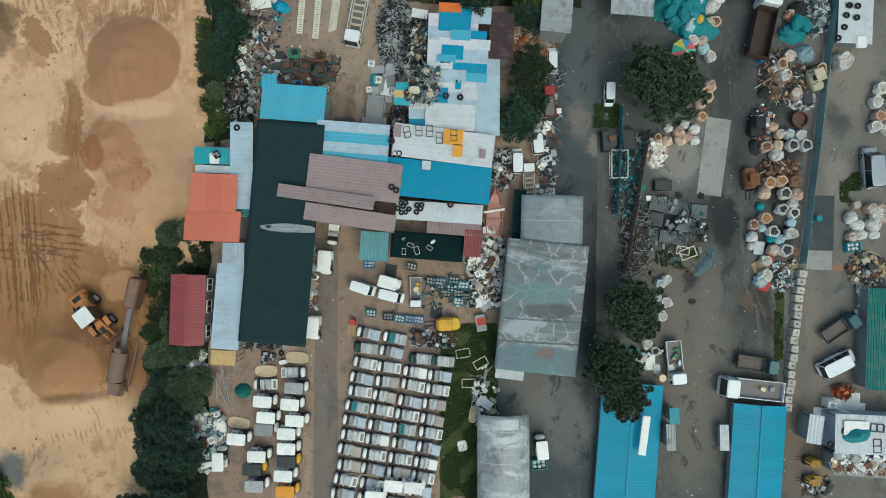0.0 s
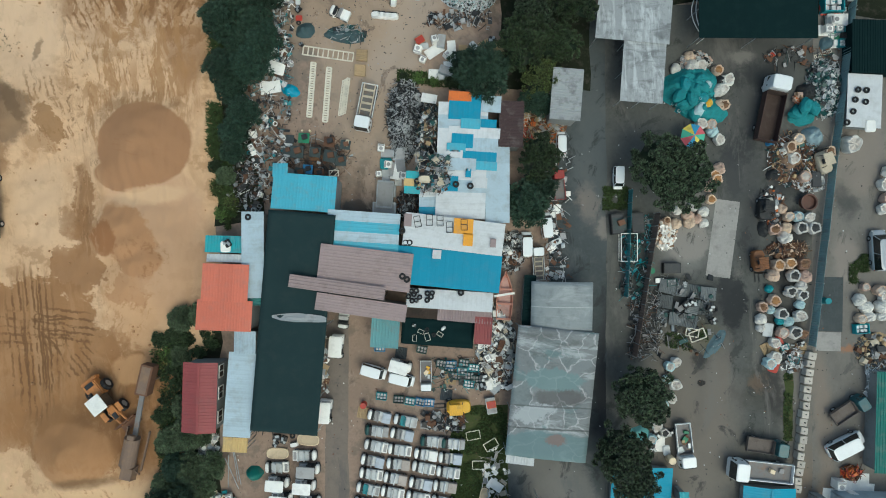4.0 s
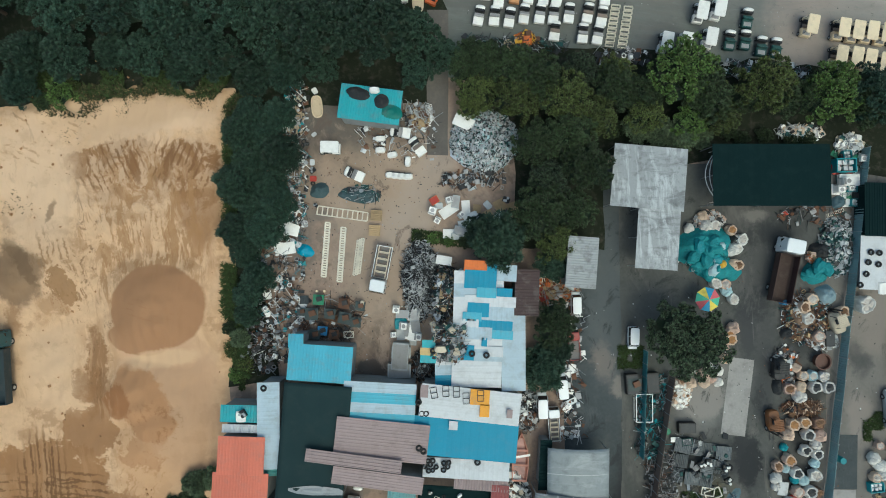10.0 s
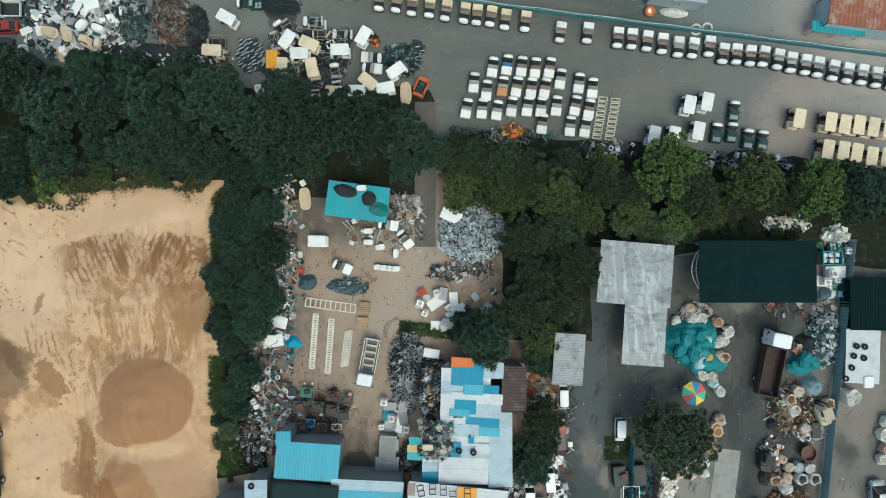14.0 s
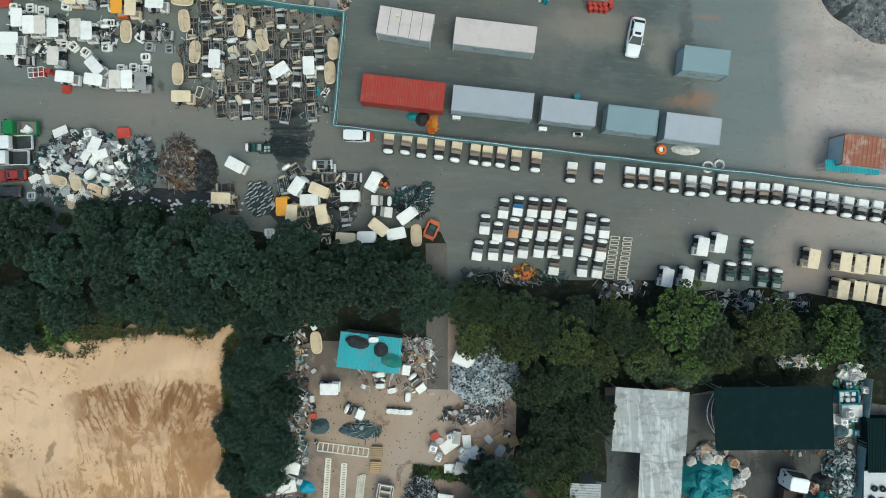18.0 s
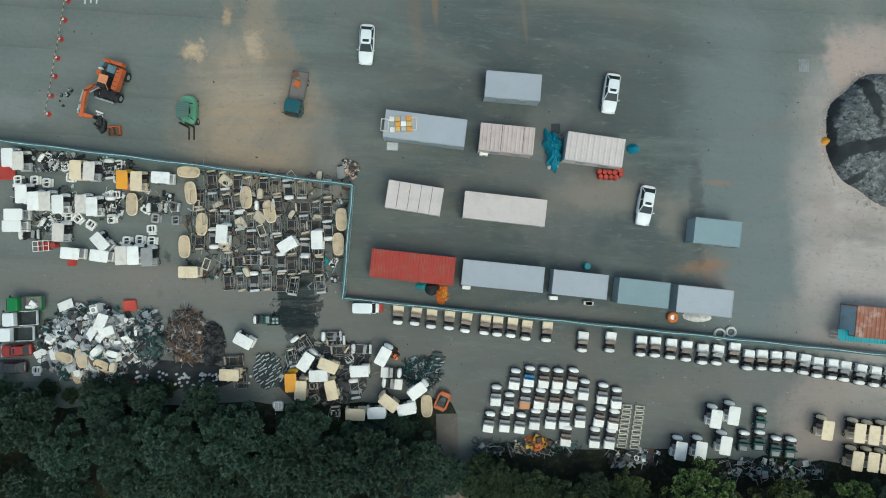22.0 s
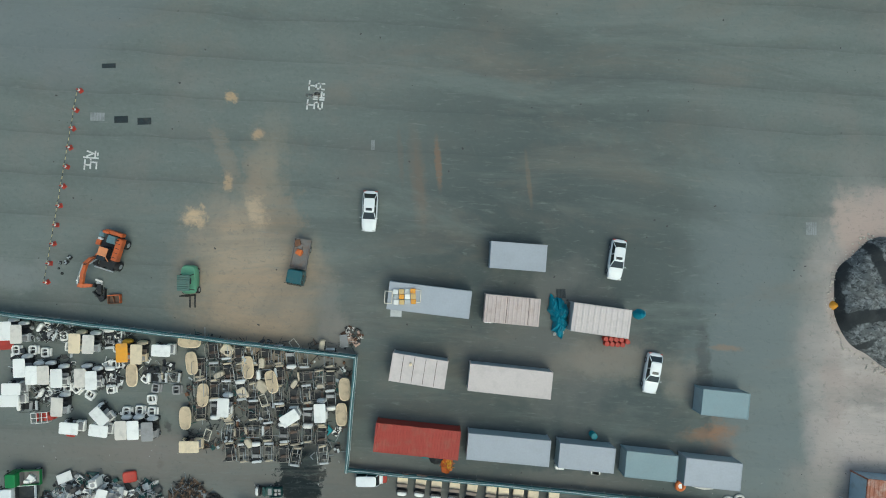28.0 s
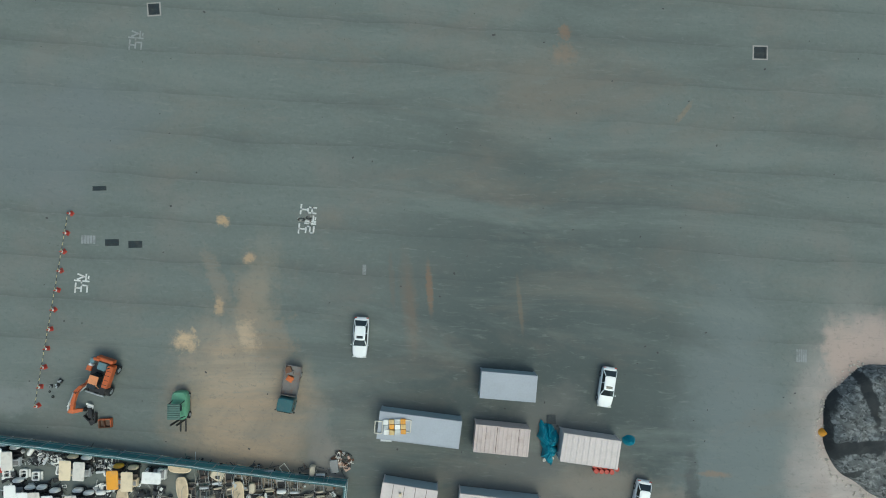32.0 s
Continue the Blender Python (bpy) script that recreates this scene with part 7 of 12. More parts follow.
# ---- vehicles ----
def car_body(t, L, W, paint, hood=0.27, cabin=0.5, H=1.45, van=False):
    """Lower body, glasshouse, roof, lamps, mirrors and wheels; the front is +y."""
    bm = bmesh.new()
    n = 18

    def ring(y, w, z0, z1):
        h = z1 - z0
        return [(-w / 2 * 0.96, y, z0), (w / 2 * 0.96, y, z0), (w / 2, y, z0 + 0.45 * h), (w / 2 * 0.98, y, z0 + 0.75 * h), (w / 2 * 0.88, y, z1 - 0.02), (w / 2 * 0.5, y, z1 + 0.02), (-w / 2 * 0.5, y, z1 + 0.02), (-w / 2 * 0.88, y, z1 - 0.02), (-w / 2 * 0.98, y, z0 + 0.75 * h), (-w / 2, y, z0 + 0.45 * h)]
    ys = [(-0.5, 0.62, 0.42, 0.72), (-0.49, 0.8, 0.34, 0.84), (-0.45, 0.92, 0.28, 0.93), (-0.36, 0.98, 0.25, 0.95), (-0.2, 1.0, 0.22, 0.95), (0.1, 1.0, 0.22, 0.94), (0.3, 0.97, 0.24, 0.88), (0.4, 0.92, 0.26, 0.8), (0.46, 0.82, 0.28, 0.72), (0.49, 0.66, 0.34, 0.64), (0.5, 0.48, 0.42, 0.58)]
    if van:
        ys = [(a, b, c, max(d, 0.9) if a < 0.46 else d + 0.12) for a, b, c, d in ys]
    loft(bm, [ring(a * L, b * W, c, d) for a, b, c, d in ys])
    part("body", bm, paint, t, smooth=False)
    y0, y1 = (-0.485 * L, 0.38 * L) if van else (-0.43 * L, 0.2 * L)
    r0, r1 = (-0.46 * L, 0.27 * L) if van else (-0.3 * L, 0.04 * L)
    zb, zt = 0.93, H
    bw, tw = (W * 0.93, W * 0.86) if van else (W * 0.87, W * 0.66)
    bm = bmesh.new()
    lo = [(-bw / 2, y0, zb), (bw / 2, y0, zb), (bw / 2, y1, zb), (-bw / 2, y1, zb)]
    hi = [(-tw / 2, r0, zt - 0.03), (tw / 2, r0, zt - 0.03), (tw / 2, r1, zt - 0.03), (-tw / 2, r1, zt - 0.03)]
    loft(bm, [lo, hi])
    part("glasshouse", bm, GLASS, t)
    bm = bmesh.new()
    loft(bm, [oval(tw / 2 + 0.03, (r1 - r0) / 2 + 0.03, zt - 0.05, 20, 7, 0, (r0 + r1) / 2), oval(tw / 2 + 0.02, (r1 - r0) / 2 + 0.02, zt, 20, 7, 0, (r0 + r1) / 2), oval(tw / 2 - 0.12, (r1 - r0) / 2 - 0.12, zt + 0.03, 20, 5, 0, (r0 + r1) / 2)])
    part("roof", bm, paint, t)
    if not van:
        bm = bmesh.new()
        box(bm, 0, r1 - 0.32, zt + 0.015, tw * 0.62, 0.3, 0.025, bevel=0.01)
        part("sunroof", bm, GLASS, t)
    for a in (-1, 1):
        bm = bmesh.new()
        for p, q in (((a * bw / 2, y1, zb), (a * tw / 2, r1, zt - 0.03)), ((a * bw / 2, y0, zb), (a * tw / 2, r0, zt - 0.03)), ((a * bw / 2, (y0 + y1) / 2, zb), (a * tw / 2, (r0 + r1) / 2, zt - 0.03))):
            cyl(bm, p, q, 0.045, 5)
        part("pillar", bm, paint, t)
        bm = bmesh.new()
        box(bm, a * (W / 2 + 0.06), 0.17 * L, 0.95, 0.16, 0.1, 0.12, bevel=0.03)
        part("mirror", bm, paint, t)
        bm = bmesh.new()
        box(bm, a * W * 0.34, 0.47 * L, 0.62, 0.36, 0.16, 0.1, rx=-20, bevel=0.02)
        part("headlight", bm, LEDGE, t)
        bm = bmesh.new()
        box(bm, a * W * 0.36, -0.485 * L, 0.72, 0.3, 0.1, 0.14, bevel=0.02)
        part("tail_light", bm, REDP, t)
        for b in (-0.29, 0.3):
            wheel(t, a * (W / 2 - 0.1), b * L, 0.32, 0.2)


def car_kind(name, thing_name, label, paint, L=4.6, W=1.8, van=False, H=1.45):
    def build():
        t = thing(thing_name, 0, 0, 0, 0, label, "van" if van else "car", "parked cars")
        car_body(t, L, W, paint, van=van, H=H)
        return t
    KINDS[name] = build


CARW = mat("white_car_paint", (0.78, 0.79, 0.79), 0.25, vary=0.06, dirt_amount=0.08, bump=0, spec=0.6)
CARS = mat("silver_car_paint", (0.42, 0.44, 0.46), 0.25, 0.3, vary=0.06, dirt_amount=0.1, bump=0, spec=0.6)
CARR = mat("faded_red_car_paint", (0.3, 0.035, 0.03), 0.35, vary=0.1, bump=0)
CARD = mat("dark_car_paint", (0.03, 0.033, 0.036), 0.25, vary=0.1, bump=0, spec=0.6)
CARG = mat("green_car_paint", (0.02, 0.19, 0.05), 0.35, vary=0.1, bump=0)
TRUCKT = mat("dark_teal_truck_paint", (0.012, 0.085, 0.1), 0.3, vary=0.1, bump=0, spec=0.6)
BEDM = mat("worn_truck_bed", (0.2, 0.19, 0.185), 0.75, 0.2, vary=0.35, dirt=(0.24, 0.12, 0.06), dirt_amount=0.6)
DUMPSIDE = mat("dark_red_dump_side", (0.065, 0.035, 0.03), 0.75, vary=0.3)
BEDRUST = mat("rusty_truck_bed", (0.15, 0.125, 0.11), 0.85, 0.1, vary=0.4, dirt=(0.08, 0.05, 0.04), dirt_amount=0.6)
car_kind("sedan_white", "sedan", "white sedan parked on the asphalt", CARW, 4.4, 1.68)
car_kind("sedan_red", "sedan", "faded red sedan by the scrap", CARR)
car_kind("sedan_dark", "sedan", "dark sedan by the scrap", CARD)
car_kind("van_white", "van", "white delivery van with dark windows", CARW, 4.9, 1.85, True, 1.95)
car_kind("van_silver", "van", "silver passenger van with dark windows", CARS, 4.9, 1.85, True, 1.95)
car_kind("minivan", "small_van", "small white delivery van", CARW, 3.5, 1.5, True, 1.8)


def truck_kind(name, label, paint, bed_mat, L=5.0, W=1.75, cab=1.5, wall=0.35, load=None, H=1.95):
    def build():
        t = thing("flatbed_truck", 0, 0, 0, 0, label, "truck", "parked trucks")
        bm = bmesh.new()
        y = L / 2 - cab / 2
        loft(bm, [oval(W / 2, cab / 2, 0.45, 20, 8, 0, y), oval(W / 2, cab / 2, 1.15, 20, 8, 0, y), oval(W / 2 * 0.93, cab / 2 * 0.84, H - 0.06, 20, 7, 0, y - 0.08), oval(W / 2 * 0.86, cab / 2 * 0.74, H, 20, 6, 0, y - 0.08)])
        part("cab", bm, paint, t)
        bm = bmesh.new()
        vs = [bm.verts.new(p) for p in ((-W / 2 * 0.86, y + cab / 2 * 0.99, 1.18), (W / 2 * 0.86, y + cab / 2 * 0.99, 1.18), (W / 2 * 0.8, y + cab / 2 * 0.74, H - 0.08), (-W / 2 * 0.8, y + cab / 2 * 0.74, H - 0.08))]
        bm.faces.new(vs)
        r = bmesh.ops.extrude_face_region(bm, geom=bm.faces[:])
        bmesh.ops.translate(bm, vec=(0, 0.05, 0.04), verts=[v for v in r["geom"] if isinstance(v, bmesh.types.BMVert)])
        part("windscreen", bm, GLASS, t)
        for a in (-1, 1):
            bm = bmesh.new()
            box(bm, a * (W / 2 - 0.03), y + 0.1, 1.18, 0.05, cab * 0.55, 0.5, ry=-a * 5)
            part("side_window", bm, GLASS, t)
            bm = bmesh.new()
            box(bm, a * (W / 2 + 0.12), y + cab * 0.42, 1.2, 0.2, 0.08, 0.24, bevel=0.02)
            part("mirror", bm, BLACKM, t)
        bl = L - cab - 0.1
        by_ = -L / 2 + bl / 2
        bm = bmesh.new()
        box(bm, 0, by_, 0.7, W, bl, 0.1)
        part("bed_floor", bm, bed_mat, t)
        for a in (-1, 1):
            bm = bmesh.new()
            box(bm, a * (W / 2 - 0.03), by_, 0.8, 0.06, bl, wall)
            part("side_board", bm, DUMPSIDE if name == "truck_dump" else bed_mat if paint is TRUCKT else paint, t)
        bm = bmesh.new()
        box(bm, 0, -L / 2 + 0.03, 0.8, W - 0.12, 0.06, wall)
        part("tailgate", bm, DUMPSIDE if name == "truck_dump" else bed_mat if paint is TRUCKT else paint, t)
        bm = bmesh.new()
        box(bm, 0, by_ + bl / 2 - 0.03, 0.8, W - 0.12, 0.06, wall + 0.25)
        part("headboard", bm, bed_mat, t)
        bm = bmesh.new()
        box(bm, 0, -0.1, 0.45, 0.8, L - 0.5, 0.24)
        part("chassis", bm, BLACKM, t)
        for a in (-1, 1):
            for b in (-0.3, 0.33):
                wheel(t, a * (W / 2 - 0.14), b * L, 0.36, 0.24)
        if name == "truck_white_frames":
            for k in range(5):
                bm = bmesh.new()
                yy = by_ - bl / 2 + bl * (k + 0.5) / 5
                for dx, dy, ww, dd in ((-0.6, 0, 0.1, 0.6), (0.6, 0, 0.1, 0.6), (0, -0.3, 1.3, 0.1), (0, 0.3, 1.3, 0.1)):
                    box(bm, dx, yy + dy, 1.0, ww, dd, 0.14)
                part("loaded_frame", bm, BEIGE, t, "cream steel frame on the bed")
        elif load:
            rng = random.Random(len(name))
            for k in range(load[0]):
                bm = bmesh.new()
                box(bm, rng.uniform(-0.5, 0.5) * (W - 0.7), by_ + rng.uniform(-0.42, 0.42) * (bl - 0.4), 0.8, rng.uniform(0.3, 0.7), rng.uniform(0.3, 0.9), rng.uniform(0.15, 0.5), rng.uniform(0, 90), bevel=0.02)
                part("load", bm, load[1 + k % (len(load) - 1)], t)
        return t
    KINDS[name] = build


truck_kind("truck_teal", "dark teal pickup truck with a worn flat bed", TRUCKT, BEDM, 5.0, 1.75, 1.7, load=(4, ORANGE, BEDM, RUST))
truck_kind("truck_teal_rust", "teal pickup truck with a rusty bed", TRUCKT, BEDRUST, 4.8, 1.75, 1.5)
truck_kind("truck_white", "white flatbed truck with scrap in its bed", CARW, BEDM, 5.1, 1.75, 1.5, load=(7, GREENP, RUST, STEEL, WOOD))
truck_kind("truck_white_frames", "white flatbed truck loaded with pale frames", CARW, BEDM, 5.2, 1.75, 1.5, load=(9, WHITE, LILAC, BEIGE))
truck_kind("truck_long", "long white cargo truck with an empty bed", CARW, BEDM, 7.0, 2.1, 1.7, 0.45, load=(2, CREAM, GREY), H=2.3)
truck_kind("truck_dump", "white dump truck with a deep brown bed", CARW, mat("dark_dump_bed", (0.055, 0.035, 0.028), 0.85, vary=0.4), 7.2, 2.2, 1.8, 0.9, H=2.4)
truck_kind("truck_cream", "white truck with a cream loaded bed", CARW, BEDM, 4.6, 1.7, 1.2, load=(6, CREAM, YELLOW, LILAC))
truck_kind("truck_red", "small red truck under the trees", CARR, BEDM, 4.6, 1.7, 1.5)
truck_kind("truck_green", "small green pickup truck with white panels in its bed", CARG, BEDM, 3.5, 1.6, 1.35, load=(3, WHITE, LILAC))
truck_kind("truck_mini", "small white pickup truck with a dark bed", CARW, mat("dark_bed_liner", (0.03, 0.035, 0.037), 0.8, vary=0.4), 3.45, 1.55, 1.45, 0.28, H=1.75)
truck_kind("truck_dark", "dark teal dump truck on the sand", TRUCKT, mat("dark_truck_bed", (0.03, 0.045, 0.05), 0.7, vary=0.4), 8.0, 2.4, 1.9, 0.9, H=2.7)

# cars and trucks on the asphalt
place("sedan_white", -9.86, 95.00, -95.4 - 90)
place("sedan_white", 16.65, 88.70, -100.7 - 90)
place("sedan_white", 19.95, 76.31, -101.9 - 90)
place("truck_teal", -17.58, 89.82, -102.6 - 90)
place("minivan", -10.98, 66.30, -3 - 90, scale=0.82, label="small white box van with an orange rear")
place("truck_green", -47.35, 68.13, 90, scale=0.96)
place("truck_mini", -47.99, 66.56, 91)
place("truck_mini", -48.42, 64.92, 89)
place("sedan_red", -48.96, 63.09, 92, scale=0.74)
place("sedan_dark", -49.68, 61.31, 88, scale=0.78)
# vans and trucks in the middle yard
place("minivan", -8.88, -3.38, -17.7 - 90, scale=0.82)
place("minivan", -5.80, -4.25, -14.9 - 90, scale=0.82)
place("cart_roof_white", -5.83, -2.81, -15.9 - 90, scale=1.05)
place("truck_cream", -3.11, -3.92, 180, scale=0.72)
place("cart_roof_white", -12.82, -0.61, 175, scale=1.15)
place("cart_roof_white", -14.20, -7.72, 175, scale=1.15)
place("cart_white", -12.11, 2.47, 172)
place("truck_white_frames", -9.28, 25.58, -101.6 - 90)
# lane and eastern yards
place("minivan", 18.30, 17.57, 178, scale=0.72, label="small white van beside the big tree")
place("truck_dump", 34.91, 24.79, 77.5 - 90)
place("truck_white", 25.12, -11.84, -84.9 - 90, scale=0.94)
place("truck_teal_rust", 34.1, -12.11, -9.4 - 90, scale=0.9)
place("truck_long", 33.37, -14.75, 173.2 - 90)
place("van_white", 42.9, -12.1, 26.0 - 90, scale=0.87)
place("truck_teal_rust", 43.2, -8.2, 33.2 - 90, scale=0.86)
place("van_silver", 46.85, 9.21, 3, scale=0.92)
place("truck_red", 11.76, 16.88, 5, scale=0.72)
place("truck_white_frames", 9.41, 8.28, 3, scale=0.72)
place("minivan", 12.08, 21.51, 0, scale=0.7)
place("minivan", 8.14, 10.37, 0, scale=0.8)
place("minivan", 10.34, 12.44, 5, scale=0.8)
place("truck_dark", -50.72, 15.75, 2, z=0.45)


# ---- excavator, forklift, loader and screening plant ----
def tracks(t, L, W, tw=0.5, h=0.7):
    for a in (-1, 1):
        bm = bmesh.new()
        pts = [(a * (W / 2 - tw / 2), math.cos(q) * (L / 2 - h / 2) * 1.0 + math.copysign(h / 2, math.cos(q)) * abs(math.cos(q)), h / 2 + math.sin(q) * h / 2) for q in [2 * math.pi * i / 16 for i in range(16)]]
        loft(bm, [[(x - tw / 2, y, z) for x, y, z in pts], [(x + tw / 2, y, z) for x, y, z in pts]])
        part("track", bm, RUBBER, t)


EXC = mat("worn_red_orange_paint", (0.5, 0.115, 0.035), 0.5, vary=0.35, dirt=(0.12, 0.07, 0.05), dirt_amount=0.6)


ORANGE_LIGHT = mat("pale_orange_paint", (0.66, 0.26, 0.11), 0.5, vary=0.25, dirt_amount=0.3)
PALEGLASS = mat("blue_grey_glass", (0.13, 0.22, 0.25), 0.25, vary=0.3)


def excavator(x, y, rot):
    """A wheeled excavator: undercarriage, wheels, turned house with cab, bent boom and folded stick."""
    t = thing("excavator", x, y, 0, rot, "worn orange wheeled excavator with its arm folded to the ground", "excavator")
    for a, b in ((1.55, -1.45), (1.62, 1.0), (-0.75, -1.6), (-0.7, 1.15)):
        wheel(t, a, b, 0.5, 0.42)
    for nm, mm, a in (("chassis", BLACKM, (0.45, -0.2, 0.45, 1.6, 3.3, 0.4)), ("axle", BLACKM, (0.4, -1.5, 0.4, 2.0, 0.3, 0.25)), ("axle", BLACKM, (0.45, 1.05, 0.4, 2.1, 0.3, 0.25)),
                      ("dozer_blade", STEEL, (0.2, -2.15, 0.15, 2.1, 0.16, 0.6)), ("stabiliser", BLACKM, (-0.2, -1.95, 0.3, 0.7, 0.35, 0.4)), ("stabiliser", BLACKM, (0.9, -1.95, 0.3, 0.5, 0.3, 0.4))):
        bm = bmesh.new()
        box(bm, *a, bevel=0.04)
        part(nm, bm, mm, t)
    for nm, mm, a in (("deck", BLACKM, (0.35, 0.35, 0.9, 2.3, 3.0, 0.14)), ("engine_bonnet", EXC, (1.42, 0.35, 1.0, 0.66, 2.5, 0.75)), ("counterweight", EXC, (0.55, 1.95, 0.95, 1.9, 0.4, 0.75)),
                      ("fuel_tank", PALEGLASS, (0.45, 1.2, 1.0, 0.95, 0.85, 0.6)), ("tool_locker", PALEGLASS, (-0.72, 1.5, 1.0, 0.5, 0.6, 0.55)), ("side_step", EXC, (-1.0, 0.5, 0.9, 0.55, 0.6, 0.3)),
                      ("side_panel", LILAC, (-0.85, 0.95, 1.0, 0.5, 0.25, 0.35)), ("pump_cover", EXC, (-0.2, 1.85, 1.65, 0.7, 0.3, 0.2)), ("battery_box", BLACKM, (0.75, -0.15, 1.0, 0.4, 1.0, 0.4))):
        bm = bmesh.new()
        box(bm, *a, taper=0.96, bevel=0.05)
        part(nm, bm, mm, t)
    for k in range(4):
        bm = bmesh.new()
        box(bm, 1.42, -0.5 + 0.5 * k, 1.76, 0.42, 0.06, 0.02)
        part("vent_slat", bm, BLACKM, t)
    bm = bmesh.new()
    cyl(bm, (1.35, 1.35, 1.7), (1.35, 1.35, 2.1), 0.06, 8)
    part("exhaust", bm, BLACKM, t)
    bm = bmesh.new()
    box(bm, 0.35, -0.4, 1.0, 1.0, 1.45, 1.25, taper=0.94, bevel=0.05)
    cab = part("cab", bm, GLASS, t)
    bm = bmesh.new()
    box(bm, 0.38, -0.16, 2.24, 0.98, 0.92, 0.07, bevel=0.03)
    part("cab_roof", bm, ORANGE_LIGHT, cab)
    for a in (-0.47, 0.47):
        bm = bmesh.new()
        cyl(bm, (0.37 + a, -0.62, 2.27), (0.37 + a * 1.02, -1.1, 1.6), 0.045, 6)
        part("cab_pillar", bm, ORANGE_LIGHT, cab)
    bm = bmesh.new()
    box(bm, -0.42, -0.72, 0.95, 0.5, 0.75, 0.55, rot=-30, taper=0.85, bevel=0.05)
    part("boom_foot", bm, EXC, t)
    bm = bmesh.new()
    pts = ((-0.3, -0.7, 1.35, 0.18), (-0.62, -1.15, 2.0, 0.22), (-0.95, -1.9, 2.2, 0.22), (-1.08, -2.9, 1.9, 0.19), (-1.16, -3.75, 1.5, 0.17), (-1.3, -4.3, 1.1, 0.16))
    loft(bm, [[(px + a * w, py + a * w * 0.25, z + b * w) for a, b in ((-1, -1), (1, -1), (1, 1), (-1, 1))] for px, py, z, w in pts])
    part("boom", bm, EXC, t)
    bm = bmesh.new()
    loft(bm, [[(px, py + a * w, z + b * w) for a, b in ((-1, -1), (1, -1), (1, 1), (-1, 1))] for px, py, z, w in ((-1.6, -4.5, 1.1, 0.2), (-1.1, -4.42, 0.95, 0.24), (-0.5, -4.25, 0.5, 0.16))])
    part("stick", bm, EXC, t)
    bm = bmesh.new()
    box(bm, -0.45, -4.22, 0.05, 0.4, 0.45, 0.5, taper=0.7, bevel=0.06)
    part("coupler", bm, BLACKM, t)
    for p, q, r in (((-1.05, -1.9, 2.5), (-1.28, -3.2, 2.1), 0.07), ((-1.75, -3.5, 1.35), (-1.62, -4.4, 1.35), 0.08), ((-0.35, -1.0, 1.2), (-0.8, -1.9, 1.8), 0.08)):
        bm = bmesh.new()
        cyl(bm, p, q, r, 8)
        part("cylinder", bm, STEEL, t)
    bm = bmesh.new()
    box(bm, -1.72, -3.75, 1.15, 0.14, 0.75, 0.2, rot=-12, bevel=0.02)
    part("guard_plate", bm, WHITE, t)
    for k in range(3):
        bm = bmesh.new()
        cyl(bm, (-0.5 + 0.09 * k, -0.9, 1.95), (-0.95 + 0.09 * k, -2.0, 2.49), 0.025, 5)
        part("hose", bm, BLACKM, t)
    return t


excavator(-38.0, 92.0, -20)
t = thing("hydraulic_breaker", -39.2, 87.2, 0.0, 20, "dark greasy excavator attachments lying on the asphalt", "attachment")
for nm, mm, a in (("mount_plate", WHITE, (0.45, 1.4, 0.35, 0.85, 0.2, 0.12, -42)), ("mount_plate", LILAC, (0.3, 1.15, 0.2, 0.7, 0.25, 0.1, -42)), ("breaker_body", BLACKM, (0.1, 0.6, 0, 0.45, 1.1, 0.4, -20)), ("side_plate", BLACKM, (-0.45, 0.2, 0, 0.12, 0.9, 0.45, 30)), ("side_plate", BLACKM, (0.45, -0.1, 0, 0.12, 1.0, 0.5, -25)), ("pin_block", BLACKM, (-0.1, -0.45, 0, 0.6, 0.5, 0.35, 10))):
    bm = bmesh.new()
    box(bm, *a, bevel=0.03)
    part(nm, bm, mm, t)
for p, q in (((-0.6, 0.5, 0.2), (0.1, 0.9, 0.3)), ((-0.2, -0.2, 0.3), (0.7, 0.5, 0.35)), ((-0.7, 0.1, 0.1), (-0.1, -0.6, 0.3))):
    bm = bmesh.new()
    cyl(bm, p, q, 0.05, 6)
    part("hose", bm, BLACKM, t)
t = thing("bucket", -37.75, 86.6, 0.0, 2, "rusty open excavator bucket frame on the asphalt", "bucket")
bm = bmesh.new()
box(bm, 0, 0, 0.02, 1.25, 0.85, 0.06)
part("floor_plate", bm, RUSTPAN, t)
for a in ((0, 0.45, 0.05, 1.35, 0.1, 0.45, 0), (0, -0.45, 0.05, 1.35, 0.1, 0.3, 0), (-0.65, 0, 0.05, 0.1, 0.85, 0.42, 0), (0.65, 0, 0.05, 0.1, 0.85, 0.42, 0), (-0.1, 0.05, 0.05, 0.08, 0.8, 0.36, 12)):
    bm = bmesh.new()
    box(bm, *a, bevel=0.02)
    part("side_plate", bm, EXC if a[0] > 0.5 or a[1] > 0.4 else RUST, t)


